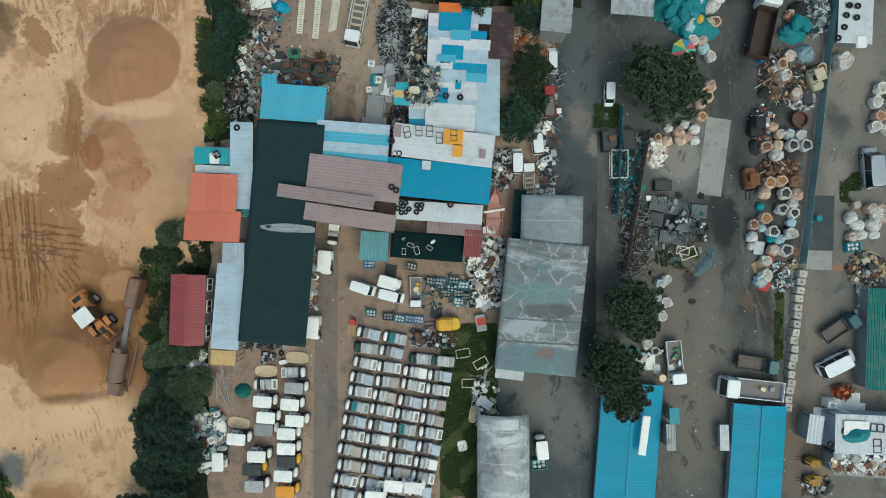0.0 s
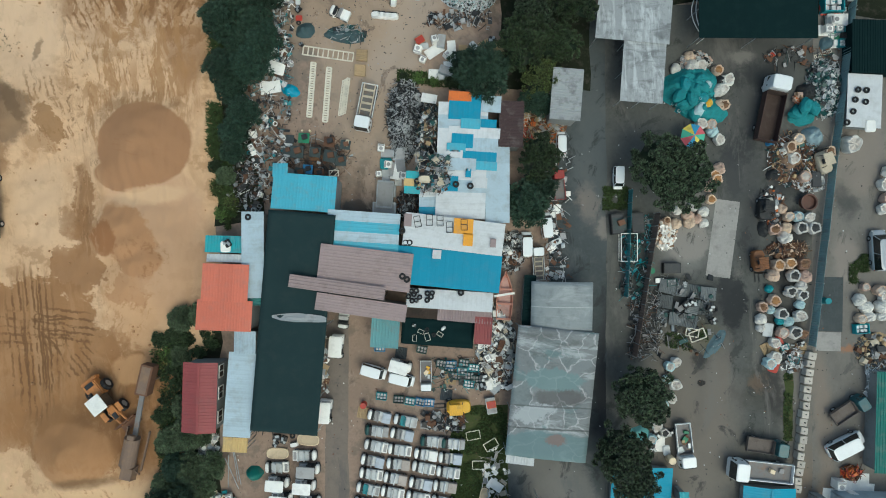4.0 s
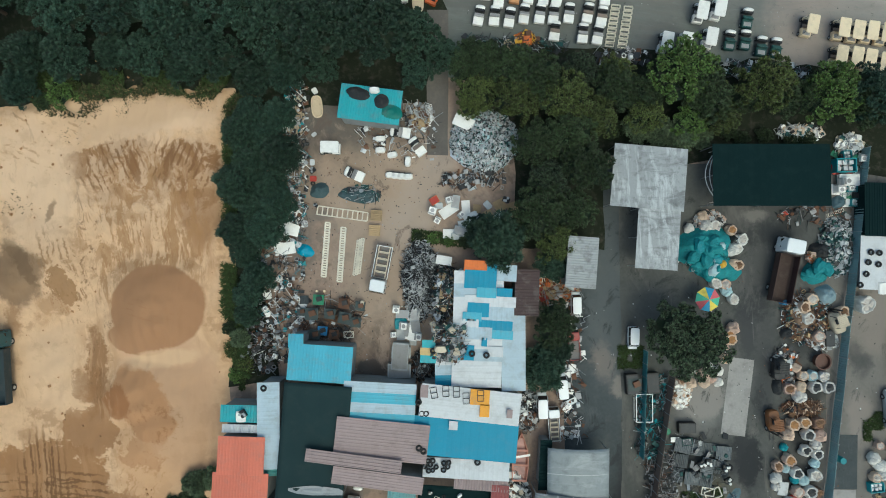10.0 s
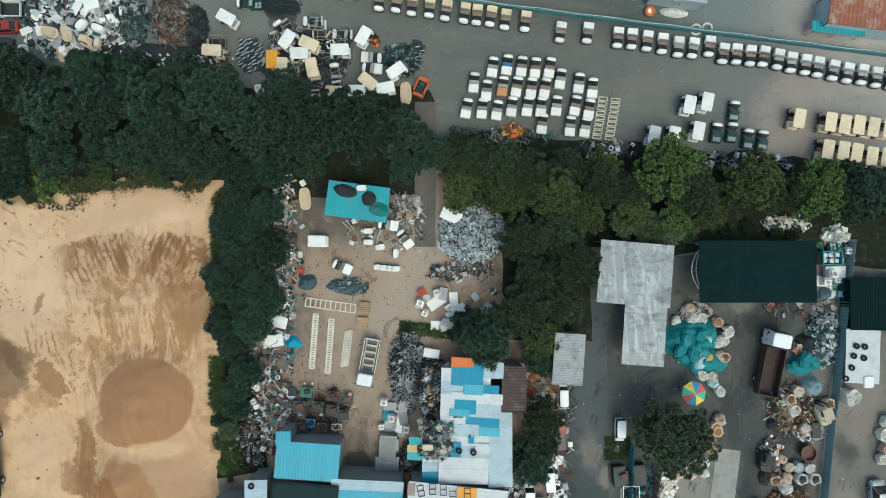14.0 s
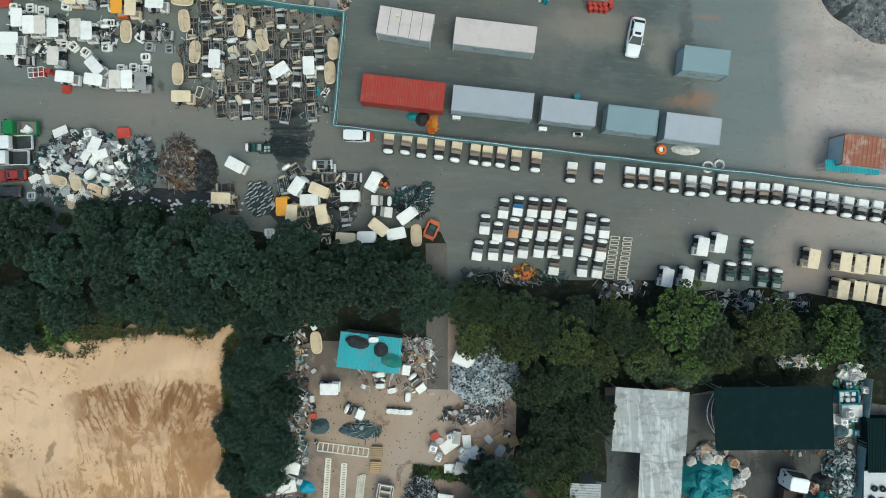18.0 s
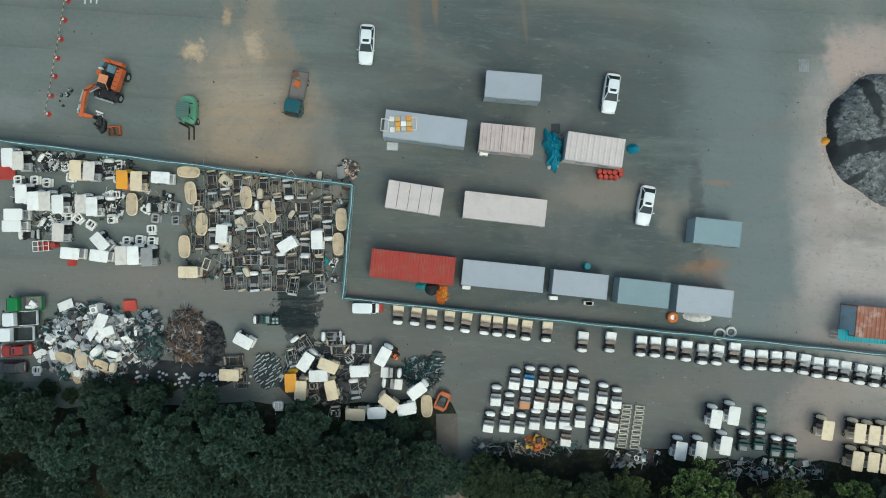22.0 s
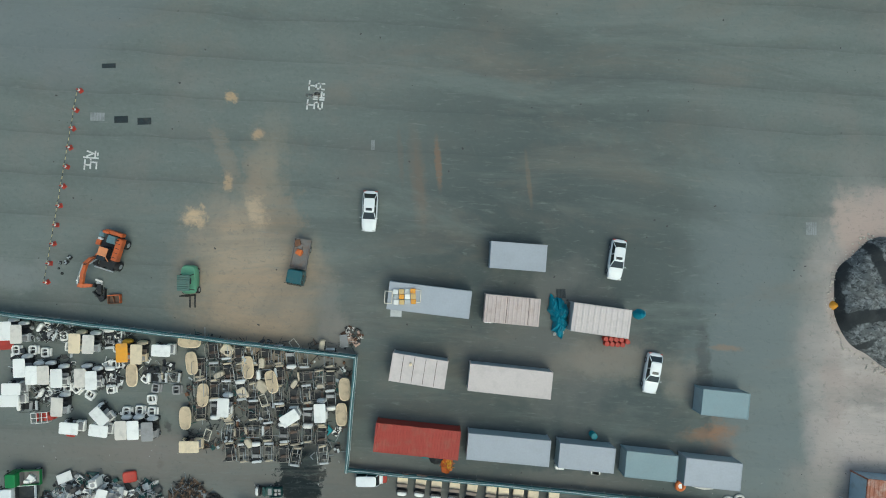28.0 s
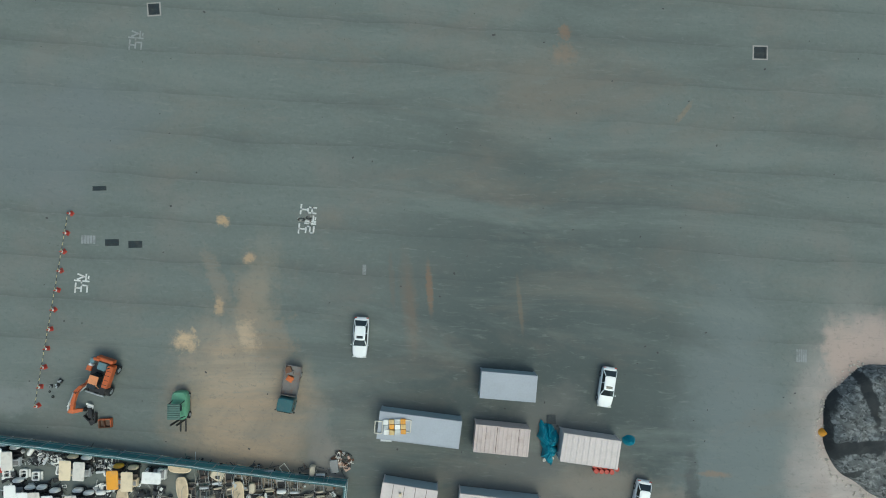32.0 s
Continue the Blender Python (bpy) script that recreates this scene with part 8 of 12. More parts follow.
def forklift(x, y, rot, paint, label, s=1.0, guard=None):
    t = thing("forklift", x, y, 0, rot, label, "forklift", "forklifts")
    t.scale = (s, s, s)
    bm = bmesh.new()
    loft(bm, [oval(0.75, 1.35, 0.3, 20, 4, 0, -0.3), oval(0.78, 1.4, 0.9, 20, 4, 0, -0.3), oval(0.7, 1.2, 1.15, 20, 3.5, 0, -0.4)])
    part("body", bm, paint, t)
    bm = bmesh.new()
    box(bm, 0, -0.15, 1.15, 0.7, 0.6, 0.2, bevel=0.05)
    part("seat", bm, DARKV, t)
    for a in (-1, 1):
        for b in (0.75, -0.85):
            bm = bmesh.new()
            cyl(bm, (a * 0.6, b, 0.9), (a * 0.55, b * 0.8, 2.1), 0.04, 6)
            part("guard_post", bm, BLACKM, t)
        bm = bmesh.new()
        box(bm, a * 0.28, 1.25, 0.2, 0.12, 0.16, 2.0)
        part("mast_rail", bm, BLACKM, t)
        bm = bmesh.new()
        box(bm, a * 0.25, 1.9, 0.08, 0.14, 1.2, 0.05)
        part("fork", bm, BLACKM, t)
        wheel(t, a * 0.65, 0.75, 0.35, 0.25)
        wheel(t, a * 0.6, -1.1, 0.28, 0.2)
    bm = bmesh.new()
    ribbed(bm, 1.2, 1.5, 2.12, 2.12, 0.2, "x", 0.05, 0.03)
    part("overhead_guard", bm, guard or (paint if paint is not GREENP else DKGREEN), t)
    return t


forklift(-29.38, 88.11, 178, mat("light_green_paint", (0.13, 0.32, 0.2), 0.5, vary=0.2), "light green forklift with its forks lowered", 1.1, mat("dusty_green_guard", (0.1, 0.17, 0.145), 0.7, vary=0.3))
forklift(40.64, 19.16, 20, BEIGE, "yellow and white forklift among sacks", 0.9)
forklift(33.55, 7.99, 185, mat("worn_orange_paint", (0.2, 0.08, 0.03), 0.6, vary=0.4), "orange and black forklift", 0.85)
forklift(34.27, 14.14, -5, BLACKM, "black forklift in the oily yard", 0.85)
forklift(0.13, -7.38, 92, YELLOW, "orange-yellow forklift with a white roof", 0.95)
forklift(40.16, -22.94, 80, mat("dull_yellow_paint", (0.42, 0.25, 0.05), 0.6, vary=0.4), "yellow and black forklift by the container shed", 0.62)
forklift(40.14, -24.90, 95, mat("dull_yellow_paint", (0.42, 0.25, 0.05)), "yellow forklift with a grey guard", 0.62)
place("cart_green", -22.35, 65.42, 88, scale=0.85)


LOADER = mat("muddy_orange_paint", (0.5, 0.2, 0.06), 0.6, vary=0.4, dirt=(0.22, 0.12, 0.06), dirt_amount=0.7)


def wheel_loader(x, y, rot, z):
    t = thing("wheel_loader", x, y, z, rot, "orange wheel loader with a white cab roof", "loader")
    bm = bmesh.new()
    box(bm, 0, -1.7, 0.7, 1.7, 2.0, 1.0, taper=0.92, bevel=0.12)
    part("engine_hood", bm, LOADER, t)
    bm = bmesh.new()
    box(bm, 0, -2.8, 0.6, 2.0, 0.4, 0.8, bevel=0.1)
    part("counterweight", bm, LOADER, t)
    bm = bmesh.new()
    box(bm, 0, 0, 1.0, 1.5, 1.5, 1.7, taper=0.92, bevel=0.06)
    cab = part("cab", bm, GLASS, t)
    bm = bmesh.new()
    box(bm, 0, -0.05, 2.72, 1.75, 1.8, 0.1, bevel=0.04)
    part("cab_roof", bm, WHITE, cab, "white cab roof")
    bm = bmesh.new()
    box(bm, 0, 1.4, 0.7, 0.9, 1.3, 0.6, bevel=0.08)
    part("front_frame", bm, LOADER, t)
    for a in (-0.4, 0.4):
        bm = bmesh.new()
        cyl(bm, (a, 1.2, 1.3), (a, 3.1, 0.7), 0.12, 6)
        part("lift_arm", bm, LOADER, t)
    bm = bmesh.new()
    loft(bm, [[(s * 1.3, 3.0 + q[0], 0.1 + q[1]) for q in ((0, 0), (0.9, 0), (0.85, 0.12), (0.15, 0.2), (0.05, 0.85), (-0.08, 0.85))] for s in (-1, 1)])
    part("bucket", bm, RUST, t)
    for nm, mm, a in (("radiator_grille", BLACKM, (0, -2.3, 1.7, 1.0, 0.5, 0.05)), ("exhaust_box", BLACKM, (0.4, -1.3, 1.7, 0.3, 0.5, 0.25)), ("fender", LOADER, (0.98, 1.35, 1.38, 0.55, 1.0, 0.06)), ("fender", LOADER, (-0.98, 1.35, 1.38, 0.55, 1.0, 0.06)), ("hose_guard", BLACKM, (0, 1.9, 1.3, 0.5, 0.7, 0.1)), ("step", RUST, (0.95, 0.1, 0.7, 0.4, 0.9, 0.1))):
        bm = bmesh.new()
        box(bm, *a, bevel=0.02)
        part(nm, bm, mm, t)
    for a in (-1, 1):
        for b in (1.35, -1.5):
            wheel(t, a * 0.98, b, 0.68, 0.5)
    return t


wheel_loader(-37.84, -6.04, -52.4 + 180 + 90, 0.55)
PLANT = mat("rusty_brown_steel", (0.2, 0.135, 0.1), 0.8, 0.1, vary=0.4, dirt=(0.3, 0.18, 0.1), dirt_amount=0.6)
t = thing("sand_screening_plant", -34.75, -10.38, 0.5, 76.2 - 90, "rusty sand screening drum with conveyor and hopper", "screening plant")
for nm, mm, f in (("drum", PLANT, lambda b: cyl(b, (0, -2.6, 1.5), (0, 0.6, 1.8), 0.8, 18)), ("frame_rail", PLANT, lambda b: box(b, -1.2, -1, 0.6, 0.15, 4.4, 0.3)), ("frame_rail", PLANT, lambda b: box(b, 1.2, -1, 0.6, 0.15, 4.4, 0.3)),
                  ("conveyor", BEDM, lambda b: box(b, 0, 3.2, 1.5, 0.5, 5.2, 0.22, rx=6)), ("hopper", RUST, lambda b: box(b, 0, 7.0, 1.0, 1.35, 3.3, 1.3, bevel=0.05)), ("hopper_inside", PLANT, lambda b: box(b, 0, 7.0, 2.305, 0.95, 2.9, 0.02)),
                  ("motor", PLANT, lambda b: box(b, 0.2, 0.9, 2.3, 0.7, 0.5, 0.5, bevel=0.05)), ("chute", PLANT, lambda b: box(b, 0, -3.6, 0.5, 1.5, 1.6, 1.0, taper=0.8)), ("leg", PLANT, lambda b: cyl(b, (0.8, -4.0, 0), (0.8, -3.2, 1.2), 0.08)), ("leg", PLANT, lambda b: cyl(b, (-0.8, -4.0, 0), (-0.8, -3.2, 1.2), 0.08)),
                  ("leg", PLANT, lambda b: cyl(b, (0.6, 7.0, 0), (0.6, 7.0, 1.1), 0.1)), ("leg", PLANT, lambda b: cyl(b, (-0.6, 5.8, 0), (-0.6, 5.8, 1.1), 0.1))):
    bm = bmesh.new()
    f(bm)
    part(nm, bm, mm, t)

# ---- fences ----
FENCESTRIP = mat("dark_teal_strip", (0.07, 0.15, 0.155), 0.7, vary=0.4, dirt_amount=0.5)
PIPEW = mat("pale_blue_pipe", (0.55, 0.62, 0.62), 0.5, vary=0.35, dirt_amount=0.4)
FENCE = mat("teal_fence_panel", (0.085, 0.27, 0.28), 0.6, vary=0.25, dirt=(0.1, 0.13, 0.13), dirt_amount=0.5, rnd=0.25)
FENCEG = mat("blue_grey_fence_panel", (0.24, 0.36, 0.37), 0.65, vary=0.2, dirt=(0.2, 0.17, 0.14), dirt_amount=0.5, rnd=0.2)


def fence(x0, y0, x1, y1, h, material, label, step=2.0, pipe=True):
    L = math.hypot(x1 - x0, y1 - y0)
    t = thing("panel_fence", x0, y0, 0, math.degrees(math.atan2(y1 - y0, x1 - x0)), label, "fence", "yard fences")
    n = max(1, round(L / step))
    s = L / n
    for i in range(n):
        bm = bmesh.new()
        ribbed(bm, s - 0.06, h - 0.1, 0, 0, 0.25, "y", 0.05, 0.02)
        bmesh.ops.transform(bm, matrix=pose(s * (i + 0.5), random.uniform(-0.03, 0.03), 0.08 + h / 2 + random.uniform(-0.03, 0.03), 90, 0, 0), verts=bm.verts)
        part("panel", bm, material, t)
    for i in range(n + 1):
        bm = bmesh.new()
        cyl(bm, (s * i, 0.06, 0), (s * i, 0.06, h + 0.06), 0.035, 6)
        part("post", bm, STEEL, t)
    if pipe:
        bm = bmesh.new()
        cyl(bm, (0, 0.08, h * 0.35), (L, 0.08, h * 0.35), 0.03, 6)
        part("rail", bm, STEEL, t)
        bm = bmesh.new()
        loft(bm, [[(s * k, 0.02 + 0.06 * math.sin(k * 1.7) + 0.036 * math.cos(j * 1.0472), h + 0.1 + 0.036 * math.sin(j * 1.0472)) for j in range(6)] for k in range(n + 1)])
        part("water_pipe", bm, PIPEW, t, "pale pipe running along the top")
        # flat strip added along the top to give the fence its broad teal band
        bm = bmesh.new()
        box(bm, L / 2, 0.0, h - 0.04, L, 0.36, 0.06)
        part("cap_rail", bm, FENCESTRIP, t)
    return t


fence(-59.81, 87.37, -11.82, 79.51, 1.9, FENCE, "weathered teal panel fence round the cart graveyard")
fence(-11.82, 79.51, -13.26, 67.42, 1.7, FENCE, "weathered teal panel fence round the cart graveyard")
fence(-13.26, 67.42, 53.75, 57.85, 1.0, FENCE, "weathered teal panel fence behind the parked carts")
fence(44.37, 38.10, 39.27, -1.21, 1.4, FENCEG, "blue-grey metal panel fence of the recycling yard", 2.4, False)
fence(19.71, -2.03, 22.43, 13.63, 1.8, mat("rusty_fence_panel", (0.22, 0.15, 0.12), 0.85, vary=0.4), "rusty sheet fence along the lane", 1.5, False)
fence(18.94, 4.46, 19.60, 16.23, 1.5, FENCE, "teal mesh fence along the lane", 1.5, False)

# ---- cones with a chain ----
@kind("cone")
def cone():
    t = thing("traffic_cone", 0, 0, 0, 0, "red traffic cone with a white band", "cone", "row of cones")
    bm = bmesh.new()
    box(bm, 0, 0, 0, 0.5, 0.5, 0.05, bevel=0.01)
    part("foot", bm, REDP, t)
    bm = bmesh.new()
    cyl(bm, (0, 0, 0.04), (0, 0, 0.8), 0.24, 12, 0.05)
    part("cone_body", bm, REDP, t)
    bm = bmesh.new()
    cyl(bm, (0, 0, 0.42), (0, 0, 0.58), 0.155, 12, 0.115)
    part("band", bm, WHITE, t)
    return t


row_of("cone", -40.88, 109.40, -45.06, 88.72, 11, 0, 0.05, 40)
t = thing("cone_chain", -40.88, 109.40, 0, 0, "thin black and yellow chain strung between cones", "chain")
ax, ay = (-4.18, -20.68)
chain_mats = [mat("black_plastic_chain", (0.03, 0.03, 0.03), 0.6), mat("yellow_plastic_chain", (0.5, 0.42, 0.2), 0.6)]
for i in range(60):
    bm = bmesh.new()
    u0, u1 = i / 60, (i + 1) / 60
    s0, s1 = math.sin(math.pi * (i % 6) / 6), math.sin(math.pi * (i % 6 + 1) / 6)
    cyl(bm, (ax * u0, ay * u0, 0.7 - 0.12 * s0), (ax * u1, ay * u1, 0.7 - 0.12 * s1), 0.035, 4)
    part("link", bm, chain_mats[i % 2], t)

# ---- drains and painted signs on the asphalt ----
GRATE = mat("iron_grate", (0.035, 0.05, 0.055), 0.7, 0.3)
PAINT = mat("worn_road_paint", (0.62, 0.62, 0.6), 0.8, vary=0.3, dirt=(0.2, 0.2, 0.19), dirt_amount=0.6, small=12, bump=0.1)
FAINT = mat("faded_road_paint", (0.26, 0.27, 0.27), 0.85, vary=0.4, dirt=(0.14, 0.15, 0.15), dirt_amount=0.9, small=12, bump=0.1)


def drain(x, y, w, d, rot, rim=True):
    t = thing("drain_grate", x, y, 0.02, rot, "dark iron drain grate set in the asphalt", "drain", "drains")
    if rim:
        bm = bmesh.new()
        box(bm, 0, 0, 0, w + 0.3, d + 0.3, 0.012)
        part("rim", bm, PALE, t)
    n = max(3, int(w / 0.12))
    bm = bmesh.new()
    box(bm, 0, 0, 0.012, w, d, 0.008)
    part("pit", bm, BLACKM, t)
    bm = bmesh.new()
    for i in range(n):
        box(bm, -w / 2 + w * (i + 0.5) / n, 0, 0.02, w / n * 0.55, d, 0.012)
    for b in (-0.5, 0, 0.5):
        box(bm, 0, b * (d - 0.06), 0.021, w, 0.06, 0.014)
    part("grille", bm, GRATE, t)


for x, y, w, d, r in ((-37.74, 112.04, 1.5, 0.5, 0), (-36.57, 106.11, 1.5, 0.75, 0), (-34.06, 105.83, 1.5, 0.75, 0), (-31.27, 131.36, 1.2, 1.2, 2), (34.99, 124.76, 1.4, 1.3, -3)):
    drain(x, y, w, d, r, w < 1.45)
for x, y, w, d in ((-39.13, 106.52, 1.6, 0.9), (38.44, 91.23, 1.2, 1.4), (-9.31, 102.29, 0.4, 1.1)):
    t = thing("patched_cover", x, y, 0.02, -3, "pale patched cover in the asphalt", "cover", "drains")
    bm = bmesh.new()
    for i in range(5):
        box(bm, -w / 2 + w * (i + 0.5) / 5, 0, 0, w / 5 * 0.8, d, 0.01)
    part("slat", bm, FAINT, t)


def painted(x, y, rot, strokes, w, label, material):
    t = tagged(thing("painted_marking", x, y, 0.024, rot, label, "road marking"), kind="structure")
    for a, b, c, d in strokes:
        bm = bmesh.new()
        L = math.hypot(c - a, d - b)
        box(bm, (a + c) / 2, (b + d) / 2, 0, L + w, w, 0.006, math.degrees(math.atan2(d - b, c - a)))
        part("stroke", bm, material, t)


def ring(x, y, r, n=10):
    p = [(x + r * math.cos(2 * math.pi * i / n), y + r * math.sin(2 * math.pi * i / n)) for i in range(n + 1)]
    return [(*a, *b) for a, b in zip(p, p[1:])]


FOOT = [(0.5, 0.4, 0.5, 0.1), (0.0, 0.1, 1.0, 0.1)]
SYLLABLES = {
    "bo": [(0.18, 0.96, 0.18, 0.5), (0.82, 0.96, 0.82, 0.5), (0.18, 0.74, 0.82, 0.74), (0.18, 0.5, 0.82, 0.5)] + FOOT,
    "haeng": [(0.22, 0.98, 0.38, 0.98), (0.05, 0.86, 0.52, 0.86), (0.68, 1.0, 0.68, 0.42), (0.92, 1.0, 0.92, 0.42), (0.68, 0.7, 0.92, 0.7)] + ring(0.28, 0.6, 0.14) + ring(0.58, 0.18, 0.18),
    "ro": [(0.15, 0.95, 0.85, 0.95), (0.85, 0.95, 0.85, 0.73), (0.85, 0.73, 0.15, 0.73), (0.15, 0.73, 0.15, 0.5), (0.15, 0.5, 0.85, 0.5)] + FOOT,
    "cha": [(0.22, 0.98, 0.44, 0.98), (0.02, 0.8, 0.62, 0.8), (0.33, 0.8, 0.04, 0.22), (0.3, 0.6, 0.62, 0.22), (0.78, 1.02, 0.78, 0.0), (0.78, 0.5, 1.0, 0.5)],
    "do": [(0.15, 0.95, 0.85, 0.95), (0.15, 0.95, 0.15, 0.52), (0.15, 0.52, 0.85, 0.52)] + FOOT}


def lettered(x, y, rot, names, wide, high, label, material):
    """Korean syllables painted one after another."""
    strokes = []
    for k, nm in enumerate(names):
        x0 = (k - len(names) / 2) * wide * 1.12
        strokes += [(x0 + a * wide, (b - 0.5) * high, x0 + c * wide, (d - 0.5) * high) for a, b, c, d in SYLLABLES[nm]]
    painted(x, y, rot, strokes, 0.17, label, material)


lettered(-15.4, 107.89, -98, ("bo", "haeng", "ro"), 0.95, 1.9, "white Korean word for footway painted on the asphalt", PAINT)
lettered(-40.02, 101.74, -97, ("cha", "do"), 0.95, 1.5, "white Korean word for roadway painted on the asphalt", PAINT)
lettered(-33.38, 127.98, -97, ("cha", "do"), 0.95, 1.5, "faded Korean word for roadway on the asphalt", FAINT)

# ---- spoil heap under torn netting, east of the asphalt ----
GRAVEL = mat("grey_gravel_heap", (0.13, 0.135, 0.135), 0.95, vary=0.6, dirt=(0.04, 0.042, 0.044), dirt_amount=0.8, big=0.6, small=4.0, bump=1.0)
NETB = mat("black_netting", (0.018, 0.02, 0.022), 0.8, vary=0.4, bump=0.3)


def heap(name, x, y, rx, ry, h, material, label, rot=0.0, n=40, rough=0.25, seed=0, flat=1.0, z=0.0, power=1.0, cat="heap"):
    """A heap with uneven slopes."""
    bm = bmesh.new()
    rings = 18
    vs = []
    for j in range(rings + 1):
        q = j / rings
        line = []
        for i in range(n):
            a = 2 * math.pi * i / n
            edge = 1 + 0.16 * noise.noise(Vector((math.cos(a) * 1.7 + seed, math.sin(a) * 1.7, seed)))
            px, py = math.cos(a) * rx * q * edge, math.sin(a) * ry * q * edge
            hh = h * (1 - q ** (2 * flat)) ** power
            hh += 0.5 * rough * (1 - q) ** 0.3 * abs(noise.noise(Vector((px * 2.3 + seed, py * 2.3, 4)))) if j < rings else 0
            hh += rough * (1 - q) ** 0.3 * noise.fractal(Vector((px * 0.9 + seed * 9, py * 0.9, 0)), 1.0, 2.0, 4) if j < rings else 0
            line.append(bm.verts.new((px, py, max(0.0 if j == rings else 0.01, hh))))
            if j == 0:
                break
        vs.append(line)
    for i in range(n):
        bm.faces.new((vs[0][0], vs[1][i], vs[1][(i + 1) % n]))
    for a, b in zip(vs[1:], vs[2:]):
        for i in range(n):
            bm.faces.new((a[i], b[i], b[(i + 1) % n], a[(i + 1) % n]))
    ob = finish(name, bm, material, smooth=True)
    ob.matrix_basis = pose(x, y, z, 0, 0, rot)
    return tagged(ob, label, cat, kind="stuff")


streaks(GRAVEL, 46.06, 83.02, 30, 30, 20, 1.0, (0.3, 0.31, 0.31), 0.5, 0.58, 0.7, 1.6)
streaks(GRAVEL, 46.06, 83.02, 30, 30, 50, 1.2, (0.03, 0.032, 0.033), 0.54, 0.6, 0.85, 2.2)
heap("spoil_heap", 47.71, 82.79, 7.4, 7.4, 2.4, GRAVEL, "dark grey gravel spoil heap under netting", 0, 90, 0.8, 3, 2.0, power=0.5)
stained(GRAVEL, [
    (40.82, 87.14, 1.1, 3.4, -20, (0.03, 0.033, 0.035), 0.95, 0.4, 0.2),
    (43.26, 81.63, 4.2, 0.8, 6, (0.03, 0.033, 0.035), 0.95, 0.5, 0.2),
    (44.45, 86.99, 0.6, 3.6, 8, (0.03, 0.033, 0.035), 0.95, 0.5, 0.2),
    (40.54, 80.48, 1.4, 1.0, 30, (0.03, 0.033, 0.035), 0.95, 0.5, 0.2),
    (40.46, 82.82, 0.5, 6.0, 0, (0.02, 0.022, 0.024), 0.9, 0.4, 0.2),
    (42.54, 77.98, 1.6, 0.5, 50, (0.03, 0.033, 0.035), 0.9, 0.5, 0.2)])
bm = bmesh.new()
rng = random.Random(4)
ex, ey = (47.71, 82.79)
for i in range(150):
    a = rng.uniform(1.9, 4.6)
    q = rng.uniform(0.97, 1.1)
    s = rng.uniform(0.06, 0.2)
    box(bm, ex + math.cos(a) * 7.3 * q, ey + math.sin(a) * 7.5 * q, 0.02, s, s * rng.uniform(0.6, 1.4), s * 0.7, rng.uniform(0, 90), taper=0.7)
tagged(finish("loose_rubble", bm, CONC), "pale rubble round the heap", "rubble", kind="stuff")

# rusty-roofed teal container
t = container(46.03, 62.41, 9.93, 3.32, -8.0, roof_mat("rusty_roof", (0.3, 0.11, 0.065), dirt=(0.52, 0.4, 0.34), dirt_amount=0.8), "teal container with a rusty ribbed roof", ribs=0.45, h=2.6, windows=0, side=R_PALE)
shed("teal_low_awning", 42.69, 61.22, 5.77, 1.22, -6.6, 1.6, R_TEAL, "low teal awning along the rusty container", 1.2, walls=False, posts=True)


# ---- loose things, each one mesh ----
def single(name, fill, materials, label, category, group="", smooth=False):
    def build():
        bm = bmesh.new()
        fill(bm)
        return tagged(finish(name, bm, materials, smooth=smooth), label, category, group)
    return build


def bag_shape(seed, style=0):
    """A slumped bulk bag: open and full, or tied and lumpy."""
    def fill(bm):
        rng = random.Random(seed)
        n = 20
        prof = [(0.45, 0.0), (0.56, 0.1), (0.6, 0.4), (0.56, 0.7), (0.52, 0.84), (0.45, 0.86), (0.38, 0.8)] if style == 0 else [(0.45, 0.0), (0.58, 0.12), (0.62, 0.42), (0.55, 0.66), (0.4, 0.82), (0.2, 0.92)]
        rings = []
        for q, z in prof:
            ring = []
            for i in range(n):
                a = 6.283 * i / n
                p = Vector((math.cos(a) * 1.4 + seed * 3, math.sin(a) * 1.4, z * 1.5))
                k = 1 + 0.3 * noise.noise(p) + 0.12 * noise.noise(p * 3.1)
                ring.append((math.cos(a) * q * k, math.sin(a) * q * k * rng.uniform(0.97, 1.03), z * (1 + 0.2 * noise.noise(p * 1.7 + Vector((9, 0, 0)))) if z else 0))
            rings.append(ring)
        loft(bm, rings)
        top = max(bm.faces, key=lambda f: f.calc_center_median().z * (len(f.verts) == n))
        r = bmesh.ops.poke(bm, faces=[top])
        for f in r["faces"]:
            f.material_index = 1 if style == 0 else 0
        for v in r["verts"]:
            v.co.z += rng.uniform(0.05, 0.25)
    return fill


BAGW = mat("white_woven_bag", (0.66, 0.63, 0.58), 0.85, vary=0.25, dirt_amount=0.4, rnd=0.25, hue=0.02)
BAGT = mat("peach_woven_bag", (0.58, 0.42, 0.32), 0.85, vary=0.25, dirt_amount=0.4, rnd=0.25, hue=0.03)
BAGC = mat("pale_blue_woven_bag", (0.42, 0.56, 0.58), 0.85, vary=0.25, dirt_amount=0.3, rnd=0.25)
FILLS = [mat("bag_contents_brown", (0.2, 0.11, 0.06), 0.9, vary=0.5, small=20, bump=0.8), mat("bag_contents_pale", (0.5, 0.45, 0.4), 0.9, vary=0.5, small=20, bump=0.8), mat("bag_contents_dark", (0.05, 0.05, 0.05), 0.9, vary=0.5, small=20, bump=0.8), mat("bag_contents_orange", (0.33, 0.17, 0.07), 0.9, vary=0.5, small=20, bump=0.8)]
